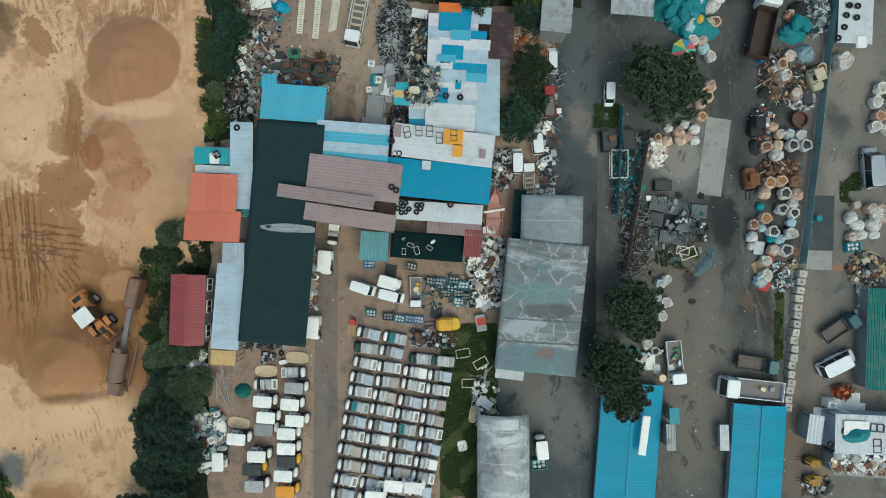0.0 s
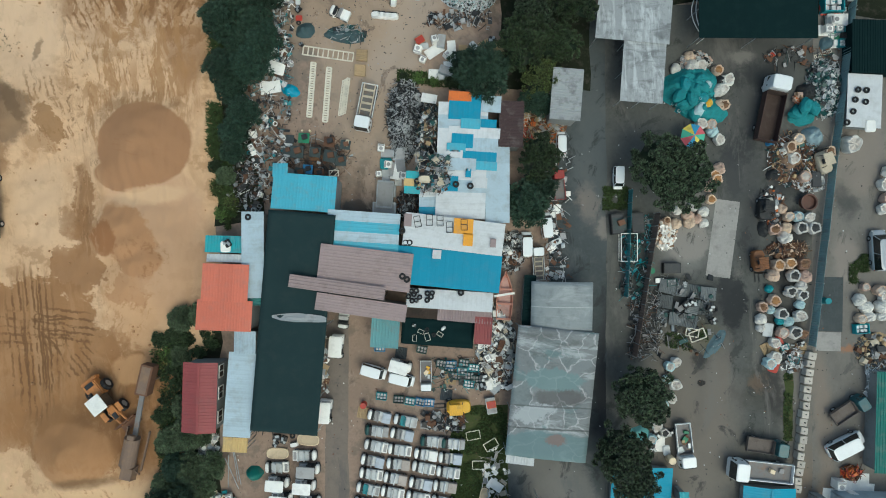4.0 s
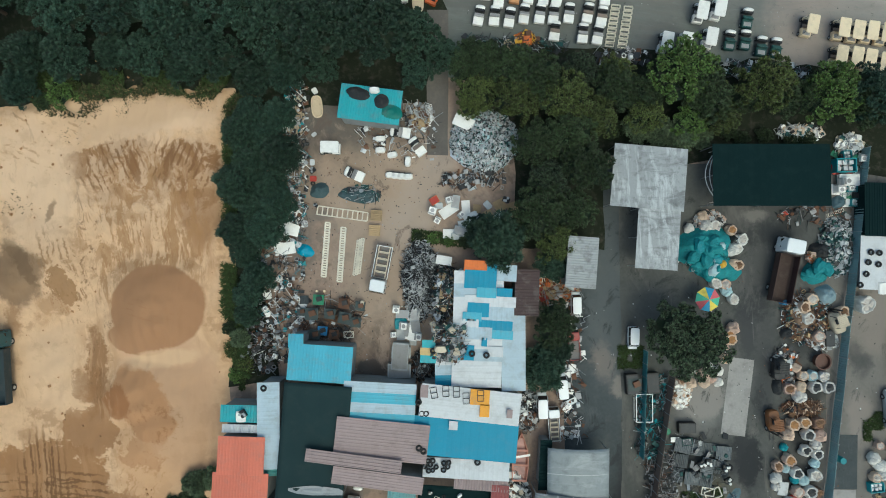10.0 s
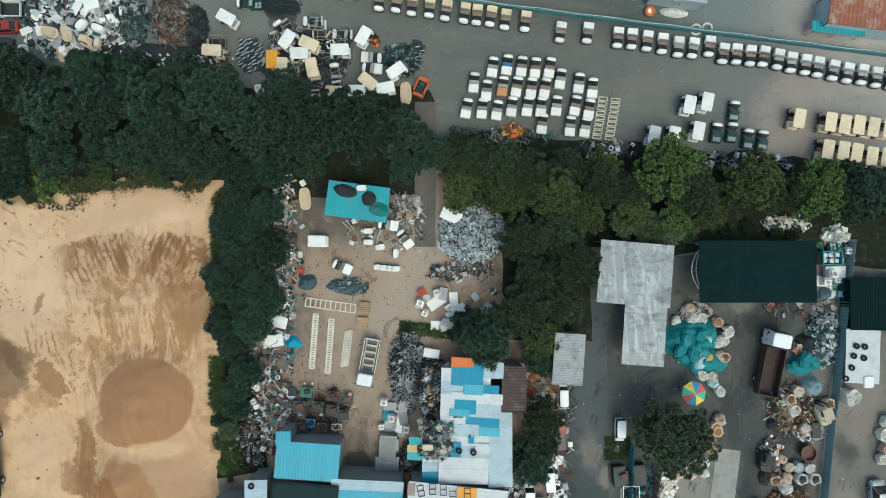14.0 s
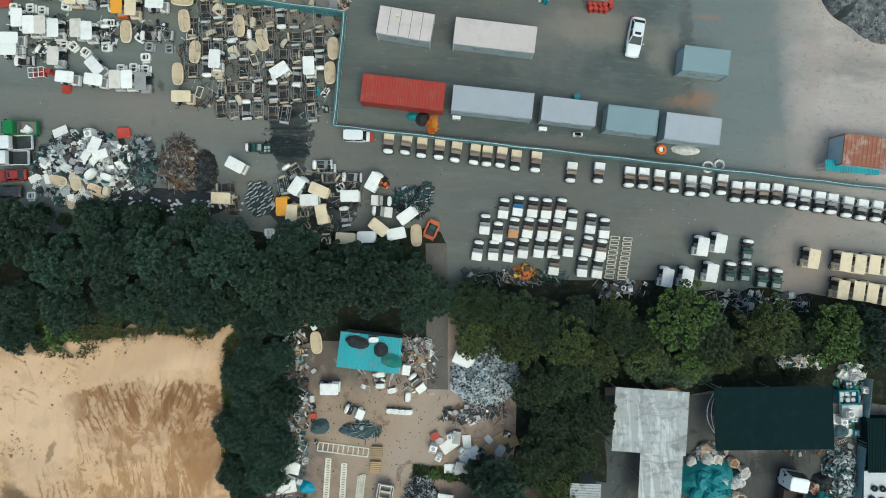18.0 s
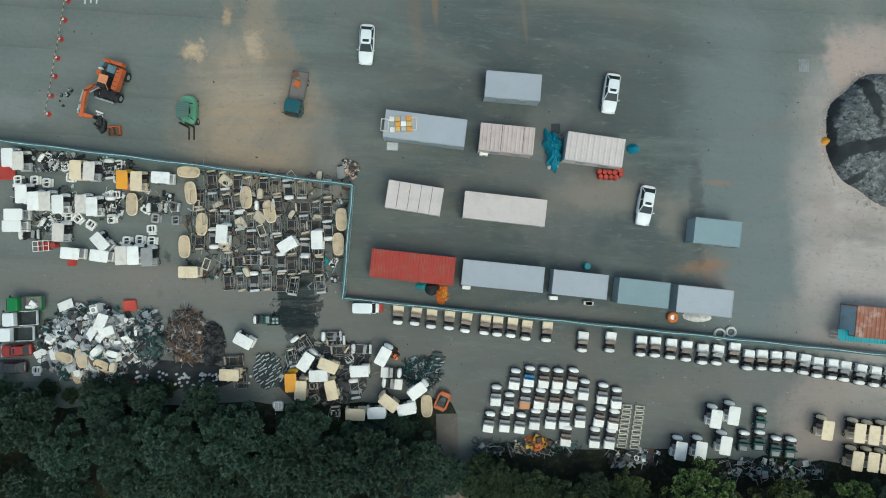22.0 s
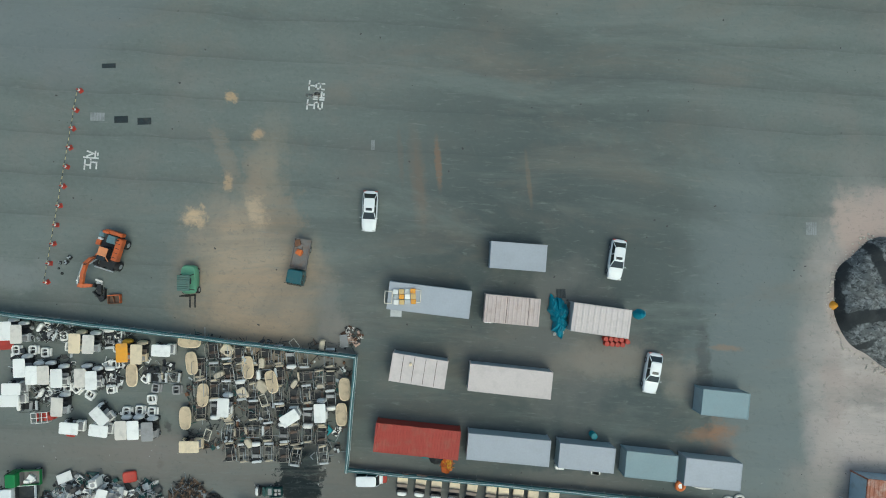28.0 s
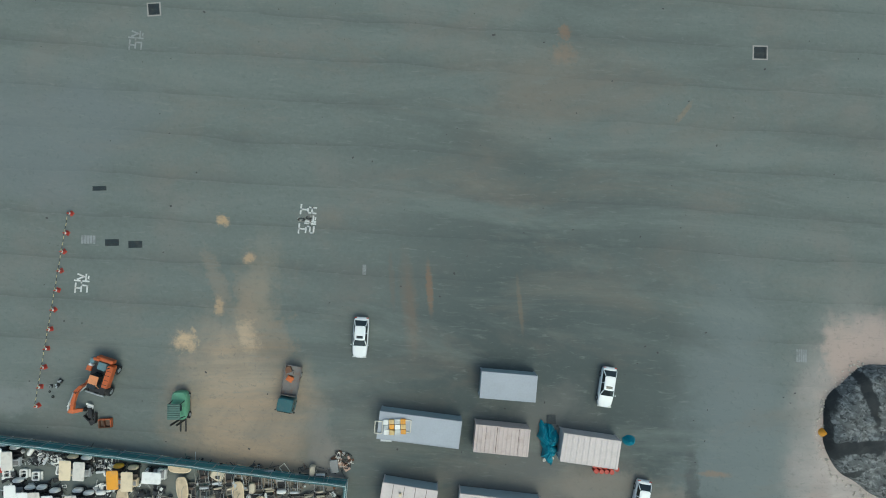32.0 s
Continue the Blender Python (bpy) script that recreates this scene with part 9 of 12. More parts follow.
for k, (nm, bmat, fmat, lab) in enumerate([("bag_a", BAGW, 1, "white bulk bag filled with pale scrap"), ("bag_b", BAGW, 2, "white bulk bag filled with dark scrap"), ("bag_c", BAGT, 1, "peach bulk bag filled with pale scrap"), ("bag_d", BAGT, 0, "peach bulk bag filled with rusty scrap"), ("bag_e", BAGT, 3, "peach bulk bag filled with orange cable"), ("bag_f", BAGC, 1, "pale blue bulk bag of scrap")]):
    KINDS[nm] = single("bulk_bag", bag_shape(k + 1), [bmat, FILLS[fmat]], lab, "bulk bag", "bulk bags of scrap")
KINDS["bag_g"] = single("bulk_bag", bag_shape(11, 1), [BAGW, BAGW], "white tied lumpy bulk bag", "bulk bag", "bulk bags of scrap")
KINDS["bag_h"] = single("bulk_bag", bag_shape(12, 1), [BAGT, BAGT], "peach tied lumpy bulk bag", "bulk bag", "bulk bags of scrap")
KINDS["bag_i"] = single("bulk_bag", bag_shape(13, 1), [BAGC, BAGW], "pale blue tied lumpy bag", "bulk bag", "bulk bags of scrap")
KINDS["bag_brown"] = single("bulk_bag", bag_shape(14), [mat("brown_woven_bag", (0.22, 0.13, 0.09), 0.85, vary=0.3), FILLS[0]], "brown bulk bag filled with rusty scrap", "bulk bag", "bulk bags of scrap")
KINDS["bag_teal"] = single("bulk_bag", bag_shape(15, 1), [TEALP, TEALP], "small teal tied bag", "bulk bag", "bulk bags of scrap")
BAGS = ("bag_a", "bag_a", "bag_b", "bag_c", "bag_d", "bag_e", "bag_e", "bag_g", "bag_h", "bag_h", "bag_i")
KINDS["tyre"] = single("tyre", lambda bm: torus(bm, 0, 0, 0.11, 0.24, 0.11, 16, 8), RUBBER, "black worn rubber car tyre", "tyre", "old tyres", True)


def pallet_fill(bm):
    ribbed(bm, 1.1, 1.1, 0.1, 0.1, 0.16, "y", 0.05, 0.1)


KINDS["pallet"] = single("pallet", pallet_fill, WOOD, "worn slatted wooden pallet", "pallet", "pallets")
KINDS["pallet_dark"] = single("pallet", pallet_fill, mat("dark_pallet_plastic", (0.05, 0.06, 0.065), 0.7, rnd=0.4), "dark slatted plastic pallet", "pallet", "pallets")


def crate_fill(bm):
    box(bm, 0, 0, 0, 1.0, 0.7, 0.06)
    for a in (-1, 1):
        box(bm, a * 0.48, 0, 0.06, 0.05, 0.7, 0.4)
        box(bm, 0, a * 0.33, 0.06, 0.9, 0.05, 0.4)
    for i in range(3):
        for j in range(2):
            box(bm, -0.3 + 0.3 * i, -0.15 + 0.3 * j, 0.06, 0.2, 0.2, 0.25 + 0.05 * ((i + j) % 2), mi=1)


KINDS["crate_teal"] = single("crate", crate_fill, [TEALP, LILAC], "teal plastic crate of pale parts", "crate", "crates of parts")
KINDS["crate_dark"] = single("crate", crate_fill, [DKGREEN, GREY], "dark plastic crate of grey parts", "crate", "crates of parts")
KINDS["crate_blue"] = single("crate", crate_fill, [BLUEP, STEEL], "blue plastic crate of metal parts", "crate", "crates of parts")


def panel_fill(seed):
    def fill(bm):
        rng = random.Random(seed)
        w, d = rng.uniform(0.5, 0.8), rng.uniform(0.4, 0.65)
        loft(bm, [oval(w, d, 0.05, 16, 5), oval(w, d, 0.1, 16, 5), oval(w * 0.85, d * 0.85, 0.2, 16, 4), oval(w * 0.4, d * 0.4, 0.16, 16, 3)])
    return fill


KINDS["panel_white"] = single("scrap_moulding", panel_fill(1), WHITE, "white moulded cart body panel", "body panel", "loose panels")
KINDS["panel_cream"] = single("scrap_moulding", panel_fill(2), BEIGE, "beige moulded cart body panel", "body panel", "loose panels")
KINDS["panel_teal"] = single("scrap_moulding", panel_fill(3), TEALP, "teal moulded body panel", "body panel", "loose panels")
KINDS["panel_grey"] = single("scrap_moulding", panel_fill(4), LILAC, "pale grey moulded body panel", "body panel", "loose panels")
KINDS["panel_red"] = single("scrap_moulding", panel_fill(5), REDP, "red moulded body panel", "body panel", "loose panels")


def board_fill(w, d):
    def fill(bm):
        box(bm, 0, 0, 0, w, d, 0.06, bevel=0.02)
        box(bm, 0, 0, 0.06, w * 0.9, d * 0.88, 0.012, mi=1)
    return fill


KINDS["board_white"] = single("board", board_fill(1.9, 1.1), [WHITE, WHITE], "white sheet board lying flat", "board", "loose boards")
KINDS["board_grey"] = single("board", board_fill(1.4, 1.0), [STEEL, LILAC], "pale grey sheet board lying flat", "board", "loose boards")
KINDS["board_red"] = single("board", board_fill(1.0, 0.8), [ORANGE, REDP], "orange-red sheet lying flat", "board", "loose boards")


def appliance_fill(bm):
    box(bm, 0, 0, 0, 0.7, 0.75, 0.95, bevel=0.03)
    box(bm, 0, 0.25, 0.95, 0.6, 0.15, 0.05, mi=1)
    cyl(bm, (0, -0.08, 0.95), (0, -0.08, 0.97), 0.2, 12, mi=1)


KINDS["appliance"] = single("washing_machine", appliance_fill, [WHITE, GREY], "old white washing machine", "appliance", "scrapped appliances")
KINDS["cabinet"] = single("metal_cabinet", lambda bm: (box(bm, 0, 0, 0, 0.9, 1.5, 0.6, bevel=0.02), box(bm, 0, 0, 0.6, 0.8, 1.3, 0.02, mi=1)), [STEEL, GREY], "grey metal cabinet lying down", "cabinet", "scrapped appliances")


KINDS["cabinet_dark"] = single("metal_box", lambda bm: (box(bm, 0, 0, 0, 0.9, 1.5, 0.6, bevel=0.02), box(bm, 0, 0, 0.6, 0.8, 1.3, 0.02, mi=1)), [BLACKM, DARKV], "dark metal box in the yard", "box", "metal boxes")


def barrel_fill(bm):
    loft(bm, [oval(0.29, 0.29, z, 14, 2) for z in (0, 0.3)] + [oval(0.31, 0.31, 0.32, 14, 2), oval(0.29, 0.29, 0.35, 14, 2), oval(0.29, 0.29, 0.86, 14, 2), oval(0.25, 0.25, 0.84, 14, 2)])


KINDS["barrel_red"] = single("barrel", barrel_fill, REDP, "red plastic safety drum", "barrel", "red drums")
KINDS["barrel_blue"] = single("barrel", barrel_fill, BLUEP, "blue plastic barrel in the yard", "barrel", "barrels")
KINDS["barrel_green"] = single("barrel", barrel_fill, GREENP, "bright green plastic bin in the yard", "barrel", "barrels")
KINDS["barrel_teal"] = single("barrel", barrel_fill, TEALP, "teal plastic barrel in the yard", "barrel", "barrels")
KINDS["barrel_pale"] = single("barrel", barrel_fill, CREAM, "pale plastic barrel in the yard", "barrel", "barrels")


def frame_fill(L, n, w=0.9, bar=0.07):
    def fill(bm):
        for a in (-1, 1):
            box(bm, a * w / 2, 0, 0, bar, L, 0.12)
        for i in range(n + 1):
            box(bm, 0, -L / 2 + L * i / n, 0.02, w, bar, 0.1)
    return fill


CREAMF = mat("cream_steel_frame", (0.74, 0.68, 0.56), 0.6, vary=0.15, rnd=0.15)
KINDS["frame_short"] = single("scrap_rack", frame_fill(0.7, 1, 1.15), CREAMF, "cream steel cart frame lying flat", "frame", "stacked frames")
KINDS["frame_small"] = single("scrap_rack", frame_fill(0.36, 1, 0.95), CREAMF, "small cream steel frame in a stack", "frame", "stacked frames")
KINDS["frame_dark"] = single("scrap_rack", frame_fill(1.4, 2, 0.8), BLACKM, "dark steel rack lying on the roof", "frame", "racks on the roof")
KINDS["frame_ladder"] = single("scrap_rack", frame_fill(5.6, 10, 0.95, 0.12), CREAMF, "long cream ladder-shaped steel frame", "frame", "ladder frames")
KINDS["frame_strip"] = single("scrap_rack", frame_fill(6.0, 22, 0.5, 0.17), CREAMF, "narrow cream ladder-shaped steel frame", "frame", "ladder frames")


def table_fill(bm):
    box(bm, 0, 0, 0.7, 1.2, 1.1, 0.1)
    for a in (-0.5, 0.5):
        for b in (-0.45, 0.45):
            box(bm, a, b, 0, 0.08, 0.08, 0.7, mi=1)
    box(bm, 0.1, 0.1, 0.8, 0.6, 0.5, 0.3, 20, mi=1)


KINDS["table_dark"] = single("workbench", table_fill, [mat("dark_steel_top", (0.05, 0.07, 0.07), 0.6, 0.2), RUST], "dark steel workbench with rusty parts", "workbench", "workbenches")
KINDS["table_rust"] = single("workbench", table_fill, [RUST, BLACKM], "rusty brown steel workbench", "workbench", "workbenches")


def engine_fill(bm):
    box(bm, 0, 0, 0, 0.6, 0.8, 0.4, bevel=0.05)
    cyl(bm, (-0.2, 0.1, 0.4), (-0.2, 0.1, 0.6), 0.15, 10, mi=1)
    box(bm, 0.15, -0.1, 0.4, 0.25, 0.4, 0.15, 15, mi=1)


KINDS["engine"] = single("scrap_machine_part", engine_fill, [BLACKM, STEEL], "oily dark machine part", "machine part", "machine parts")


def cowl_fill(bm):
    loft(bm, [oval(0.56, 0.35, 0.0, 16, 3), oval(0.55, 0.34, 0.25, 16, 3), oval(0.45, 0.25, 0.45, 16, 2.6)])
    box(bm, 0, 0.3, 0.1, 0.8, 0.1, 0.35, mi=1)


KINDS["cowl_white"] = single("scrapped_cart_nose", cowl_fill, [WHITE, BLACKM], "white golf cart front cowl lying loose", "cowl", "loose cowls")
KINDS["cowl_cream"] = single("scrapped_cart_nose", cowl_fill, [BEIGE, BLACKM], "beige golf cart front cowl lying loose", "cowl", "loose cowls")


def scatter(kinds, cx, cy, w, d, ang, n, seed=0, z=0.0, tilt=0.0, smin=0.8, smax=1.15, gap=0.6, square=False):
    """Drops n loose things over a turned rectangle, keeping them apart."""
    rng = random.Random(seed)
    m = pose(cx, cy, 0, 0, 0, ang)
    taken = []
    for _ in range(n * 6):
        if len(taken) >= n:
            break
        p = m @ Vector((rng.uniform(-w / 2, w / 2), rng.uniform(-d / 2, d / 2), 0))
        if any((p - q).length < gap for q in taken):
            continue
        taken.append(p)
        place(rng.choice(kinds), p.x, p.y, ang + (rng.choice((0, 90)) + rng.uniform(-7, 7) if square else rng.uniform(0, 360)), z + rng.uniform(0, 0.02), rng.uniform(smin, smax), rng.uniform(-tilt, tilt), rng.uniform(-tilt, tilt))


def junk(name, cx, cy, w, d, ang, h, n, mats, label, seed=0, rods=0.3, panels=0.4, rings=0.0, size=0.45, rodlen=1.3, category="scrap heap", round_=True, base=True):
    """A heap of unsorted scrap: rods, panels, boxes and rings thrown over a low mound."""
    rng = random.Random(seed * 31 + 5)
    bm = bmesh.new()
    if base and h > 0.3:
        k = 14
        ring = [[(math.cos(6.283 * i / k) * w / 2 * q * (1 + 0.15 * rng.uniform(-1, 1)), math.sin(6.283 * i / k) * d / 2 * q * (1 + 0.15 * rng.uniform(-1, 1)), h * 0.8 * (1 - q * q)) for i in range(k)] for q in (1.0, 0.75, 0.5, 0.25)]
        loft(bm, ring)
    for _ in range(n):
        for _ in range(8):
            u, v = rng.uniform(-1, 1), rng.uniform(-1, 1)
            if not round_ or u * u + v * v < 1:
                break
        z = h * max(0.0, 1 - (u * u + v * v) * (0.95 if round_ else 0.5)) * rng.uniform(0.8, 1.1) + 0.02
        x, y = u * w / 2, v * d / 2
        mi = rng.randrange(len(mats))
        q = rng.random()
        s = size * rng.uniform(0.5, 1.5)
        tl = 30 if h > 0.3 else 8
        if q < rods:
            a, e = rng.uniform(0, 6.28), rng.uniform(-0.25, 0.25)
            L = rodlen * rng.uniform(0.4, 1.2) / 2
            o = Vector((math.cos(a) * L, math.sin(a) * L, e * L))
            c = Vector((x, y, z + abs(e * L) + 0.03))
            r = rng.uniform(0.018, 0.045)
            if rng.random() < 0.35:
                side = Vector((-o.y, o.x, 0.1)) * rng.uniform(0.3, 0.8)
                cyl(bm, c - o, c, r, 4, mi=mi)
                cyl(bm, c, c + side, r, 4, mi=mi)
            else:
                cyl(bm, c - o, c + o, r, 4, mi=mi)
        elif q < rods + panels:
            box(bm, x, y, z, s * rng.uniform(0.8, 2.0), s * rng.uniform(0.6, 1.3), 0.04, rng.uniform(0, 360), rng.uniform(-tl, tl), rng.uniform(-tl, tl), mi=mi)
        elif q < rods + panels + rings:
            torus(bm, x, y, z + 0.1, s * 0.5, s * 0.13, 10, 5, pose(0, 0, 0, rng.uniform(-tl, tl), rng.uniform(-tl, tl), 0), mi=mi)
        else:
            rot, rx, ry, kind = rng.uniform(0, 360), rng.uniform(-tl, tl) / 2, rng.uniform(-tl, tl) / 2, rng.random()
            if kind < 0.3:
                box(bm, x, y, z, s, s * rng.uniform(0.6, 1.4), s * rng.uniform(0.3, 0.7), rot, rx, ry, rng.uniform(0.6, 1), mi=mi)
            elif kind < 0.55:  # an open frame
                m = pose(x, y, z + 0.04, rx, ry, rot)
                e = [m @ Vector((p * s * 0.8, q * s * 0.5, 0)) for p, q in ((-1, -1), (1, -1), (1, 1), (-1, 1))]
                for i in range(4):
                    cyl(bm, e[i], e[(i + 1) % 4], 0.03, 4, mi=mi)
            elif kind < 0.75:  # a bent sheet
                m = pose(x, y, z + 0.03, rx, ry, rot)
                v = [[bm.verts.new(m @ Vector((p * s * 0.8, q * s * 0.6, 0.3 * s * (1 - p * p)))) for p in (-1, -0.4, 0.4, 1)] for q in (-1, 1)]
                for i in range(3):
                    bm.faces.new((v[0][i], v[0][i + 1], v[1][i + 1], v[1][i])).material_index = mi
            elif kind < 0.88:  # a short drum or pot
                cyl(bm, (x, y, z), (x + rng.uniform(-0.2, 0.2) * s, y + rng.uniform(-0.2, 0.2) * s, z + s * 0.5), s * 0.45, 9, s * 0.38, mi=mi)
            else:  # a channel
                for dx, ww, hh in ((0, s * 0.5, 0.04), (-s * 0.24, 0.04, 0.2 * s), (s * 0.24, 0.04, 0.2 * s)):
                    o = pose(0, 0, 0, 0, 0, rot) @ Vector((dx, 0, 0))
                    box(bm, x + o.x, y + o.y, z, ww, s * 1.8, hh, rot, mi=mi)
    ob = finish(name, bm, mats)
    ob.matrix_basis = pose(cx, cy, 0.02, 0, 0, ang)
    return tagged(ob, label, category, kind="stuff")


MIX = [DARKV, GREY, STEEL, WHITE, RUST, LILAC, BLACKM]
PALEMIX = [WHITE, LILAC, STEEL, WHITE, GREY, BEIGE]
DARKMIX = [BLACKM, DARKV, STEEL, GREY, RUST, BLACKM]
TEALMIX = [TEALP, DKGREEN, STEEL, BLACKM, GREY, TEALP]
TEALNET = mat("teal_net_heap", (0.022, 0.21, 0.225), 0.75, vary=0.45, dirt=(0.02, 0.13, 0.13), dirt_amount=0.7, big=1.0, small=7.0, bump=0.9)
SILVER = mat("shredded_aluminium", (0.5, 0.52, 0.55), 0.45, 0.4, vary=0.3, rnd=0.5, island=True)

# scrap strip under the trees, west of the middle yard
junk("scrap_strip", -20.61, 23.69, 5.63, 16.29, -1.0, 0.5, 700, DARKMIX + [WHITE, LILAC, TEALP], "strip of dark and white mixed scrap under the trees", 1, 0.5, 0.25, 0.1, 0.3, round_=False, base=False)
junk("scrap_strip", -18.52, 38.41, 2.51, 15.71, -1.0, 0.4, 380, DARKMIX + [WHITE, LILAC, TEALP], "strip of mixed pale scrap under the trees", 2, 0.4, 0.3, 0.1, 0.3, round_=False, base=False)
junk("scrap_strip", -22.71, 17.40, 4.09, 6.27, -0.7, 0.4, 170, DARKMIX, "dark tangled scrap beside the blue shed", 3, 0.5, 0.25, 0.1, 0.35, round_=False, base=False)
scatter(("panel_white", "board_grey", "appliance", "tyre", "panel_grey", "engine", "engine", "tyre", "pallet_dark"), -20.29, 24.32, 5.63, 17.55, -1.0, 30, 1, 0.25, 10, 0.5, 0.9)
scatter(("panel_white", "panel_cream", "cowl_white", "tyre", "engine", "panel_grey"), -18.04, 38.71, 3.45, 15.08, -1.0, 20, 2, 0.2, 10, 0.5, 0.9)
place("board_white", -19.35, 30.36, -20, 0.5)
place("board_white", -20.03, 28.13, -8, 0.5)
place("tub", -16.15, 43.72, 5)
place("tub", -18.29, 42.97, 40, scale=0.8)
place("tub", -18.52, 41.18, 80, scale=0.8)
heap("blue_tarp", -17.78, 27.81, 1.1, 0.7, 0.5, R_BRIGHT, "crumpled bright blue tarpaulin", -20, 20, 0.3, 2, cat="tarpaulin")
# frames, benches and cart fronts in the north part of the middle yard
place("frame_ladder", -13.52, 31.82, -8.8 - 90)
place("frame_strip", -15.44, 27.85, 84.6 - 90)
place("frame_strip", -13.70, 27.28, 84.8 - 90)
for k in range(3):
    x, y = (-11.85, 26.89)
    place("frame_strip", x + 0.25 * k - 0.2, y + 0.1 * k, 82.0 - 90, 0.1 * k, 0.65)
KINDS["table_green"] = single("workbench", table_fill, [GREENP, BLACKM], "green topped steel workbench with lamps", "workbench", "workbenches")
KINDS["table_blue"] = single("workbench", table_fill, [BLUEP, BLACKM], "pale blue topped steel workbench", "workbench", "workbenches")
for k, x, y, sc in (("table_green", -16.18, 22.37, 1.0), ("table_dark", -16.93, 20.83, 1.2), ("table_blue", -15.82, 18.95, 0.9), ("table_dark", -13.32, 20.31, 1.15), ("table_rust", -13.39, 21.91, 1.0), ("table_dark", -12.19, 19.82, 1.0), ("table_dark", -14.96, 20.80, 1.0), ("table_dark", -16.66, 18.55, 1.0), ("table_rust", -14.59, 18.51, 0.9), ("table_dark", -18.06, 21.06, 0.8), ("table_dark", -11.64, 21.57, 0.9)):
    place(k, x, y, -8 + random.uniform(-6, 6), 0, sc)
place("frame_short", -12.95, 18.48, 0, 0.6, 0.9)
place("frame_short", -12.93, 18.48, 45, 0.7, 0.7)
place("cowl_cream", -11.46, 21.77, 80, 0.4, 0.8)
place("board_grey", -18.11, 21.72, -25, 0.2, 0.7)
for x, y in ((-16.45, 23.26), (-15.62, 23.25)):
    place("barrel_pale", x, y, 0, 0, 0.45, label="small round white lamp post")
junk("scrap_scatter", -14.90, 20.36, 7.95, 5.02, -1.0, 0.2, 110, DARKMIX + [RUST], "dark oily scrap round the workbenches", 5, 0.75, 0.15, 0.03, 0.3, 1.8, base=False)
# sheets and cabinets along the patchwork roof
place("cabinet", -7.23, 16.43, 88, 0, 1.4, label="wide grey metal cabinet with seams")
place("board_white", -7.61, 14.47, 0, 0.7, 1.0)
place("cabinet", -7.64, 14.43, 88, 0, 1.1)
place("board_white", -6.33, 18.56, 85, 0.3, 0.8)
place("board_grey", -5.98, 20.43, 80, 0.3, 0.9)
place("panel_teal", -7.26, 19.51, 0, 0.1, 1.2)
# white boards by the trees
place("board_white", -19.28, 30.14, -15, 0.5, 1.1)
place("board_white", -19.83, 28.03, 8, 0.5, 1.2)
place("panel_red", -16.64, 35.70, 0, 0.3, 0.55)
for x, y, w2, d2, r in ((-11.64, 33.81, 2.3, 0.85, -8), (-16.02, 34.41, 1.1, 0.85, 12)):
    heap("flat_net_heap", x, y, w2, d2, 0.45, mat("dark_teal_net", (0.05, 0.085, 0.092), 0.8, vary=0.5, small=12.0, bump=0.9), "flat heap of dark blue-green netting", r, 30, 0.3, 21, cat="netting")
for kk in range(3):
    place("pallet", -9.76, 31.54, 86, 0.12 * kk, 1.1)
    place("pallet", -9.99, 29.87, 86, 0.12 * kk, 1.1)
junk("tube_scrap_heap", -5.02, 24.37, 4.03, 9.11, -1.0, 1.2, 900, [STEEL, BLACKM, BLACKM, DARKV, LILAC], "tangled heap of grey steel tubes", 6, 0.85, 0.08, 0.03, 0.3, 1.4)
junk("wood_scrap_heap", -1.98, 21.37, 3.21, 9.64, -1.0, 1.6, 330, [RUST, WOOD, BLACKM, DARKV, WHITE, GREY], "heap of dark boards and broken furniture", 7, 0.35, 0.35, 0.05, 0.5, 1.5)
scatter(("table_rust", "pallet", "tyre", "board_grey", "cabinet"), -1.81, 20.65, 2.86, 10.35, -1.0, 10, 3, 1.2, 20)
scatter(("appliance", "panel_white", "cabinet", "appliance", "board_grey"), -6.66, 18.95, 2.85, 4.64, -1.0, 12, 4, 0.0, 5, square=True)
place("cabinet", -7.32, 16.04, -5, 0, 2.0, label="large grey metal cabinet beside the roof")
place("cabinet", -7.45, 14.44, 88, 0, 1.7)
junk("tube_scrap_heap", -4.77, 14.82, 2.85, 3.57, -1.0, 1.0, 190, DARKMIX, "dark tangled scrap beside the blue roof", 8, 0.6, 0.2, 0.05, 0.3)
junk("shredded_heap", 2.35, 39.61, 7.69, 6.81, -0.9, 1.5, 3000, [SILVER, LILAC, STEEL, GREY, BAGC, BLACKM, SILVER, DARKV, DKGREEN], "heap of shredded pale aluminium and plastic", 9, 0.35, 0.5, 0.0, 0.17, 0.6)
place("board_white", 0.04, 41.51, -25, 1.1, 1.2)
junk("scrap_strip", 1.03, 35.34, 6.98, 1.79, -0.9, 0.3, 160, DARKMIX, "dark racks and frames on the ground", 10, 0.6, 0.2, 0, 0.4, base=False, round_=False)
scatter(("board_grey", "panel_white", "appliance", "board_white", "cabinet", "panel_grey"), -1.37, 30.90, 5.18, 4.29, -1.0, 14, 6, 0.05, 8)
place("board_red", -3.32, 33.08, 30, 0.4)
scatter(("pallet", "pallet_dark", "engine", "panel_grey"), 3.39, 32.26, 4.29, 2.50, -1.0, 9, 7)
for x, y, r in ((-12.71, 36.37, 70), (-11.48, 35.89, 70), (-8.11, 36.01, 0), (-7.51, 35.93, 0), (-6.88, 35.85, 0), (-6.24, 35.80, 0), (-9.18, 40.03, 0), (-9.20, 38.79, 0), (-7.90, 38.24, 10), (-6.20, 37.47, 85), (-5.23, 39.08, 40)):
    place("cowl_white", x, y, r, 0, 1.05)
place("cart_white", -12.11, 36.11, 65)
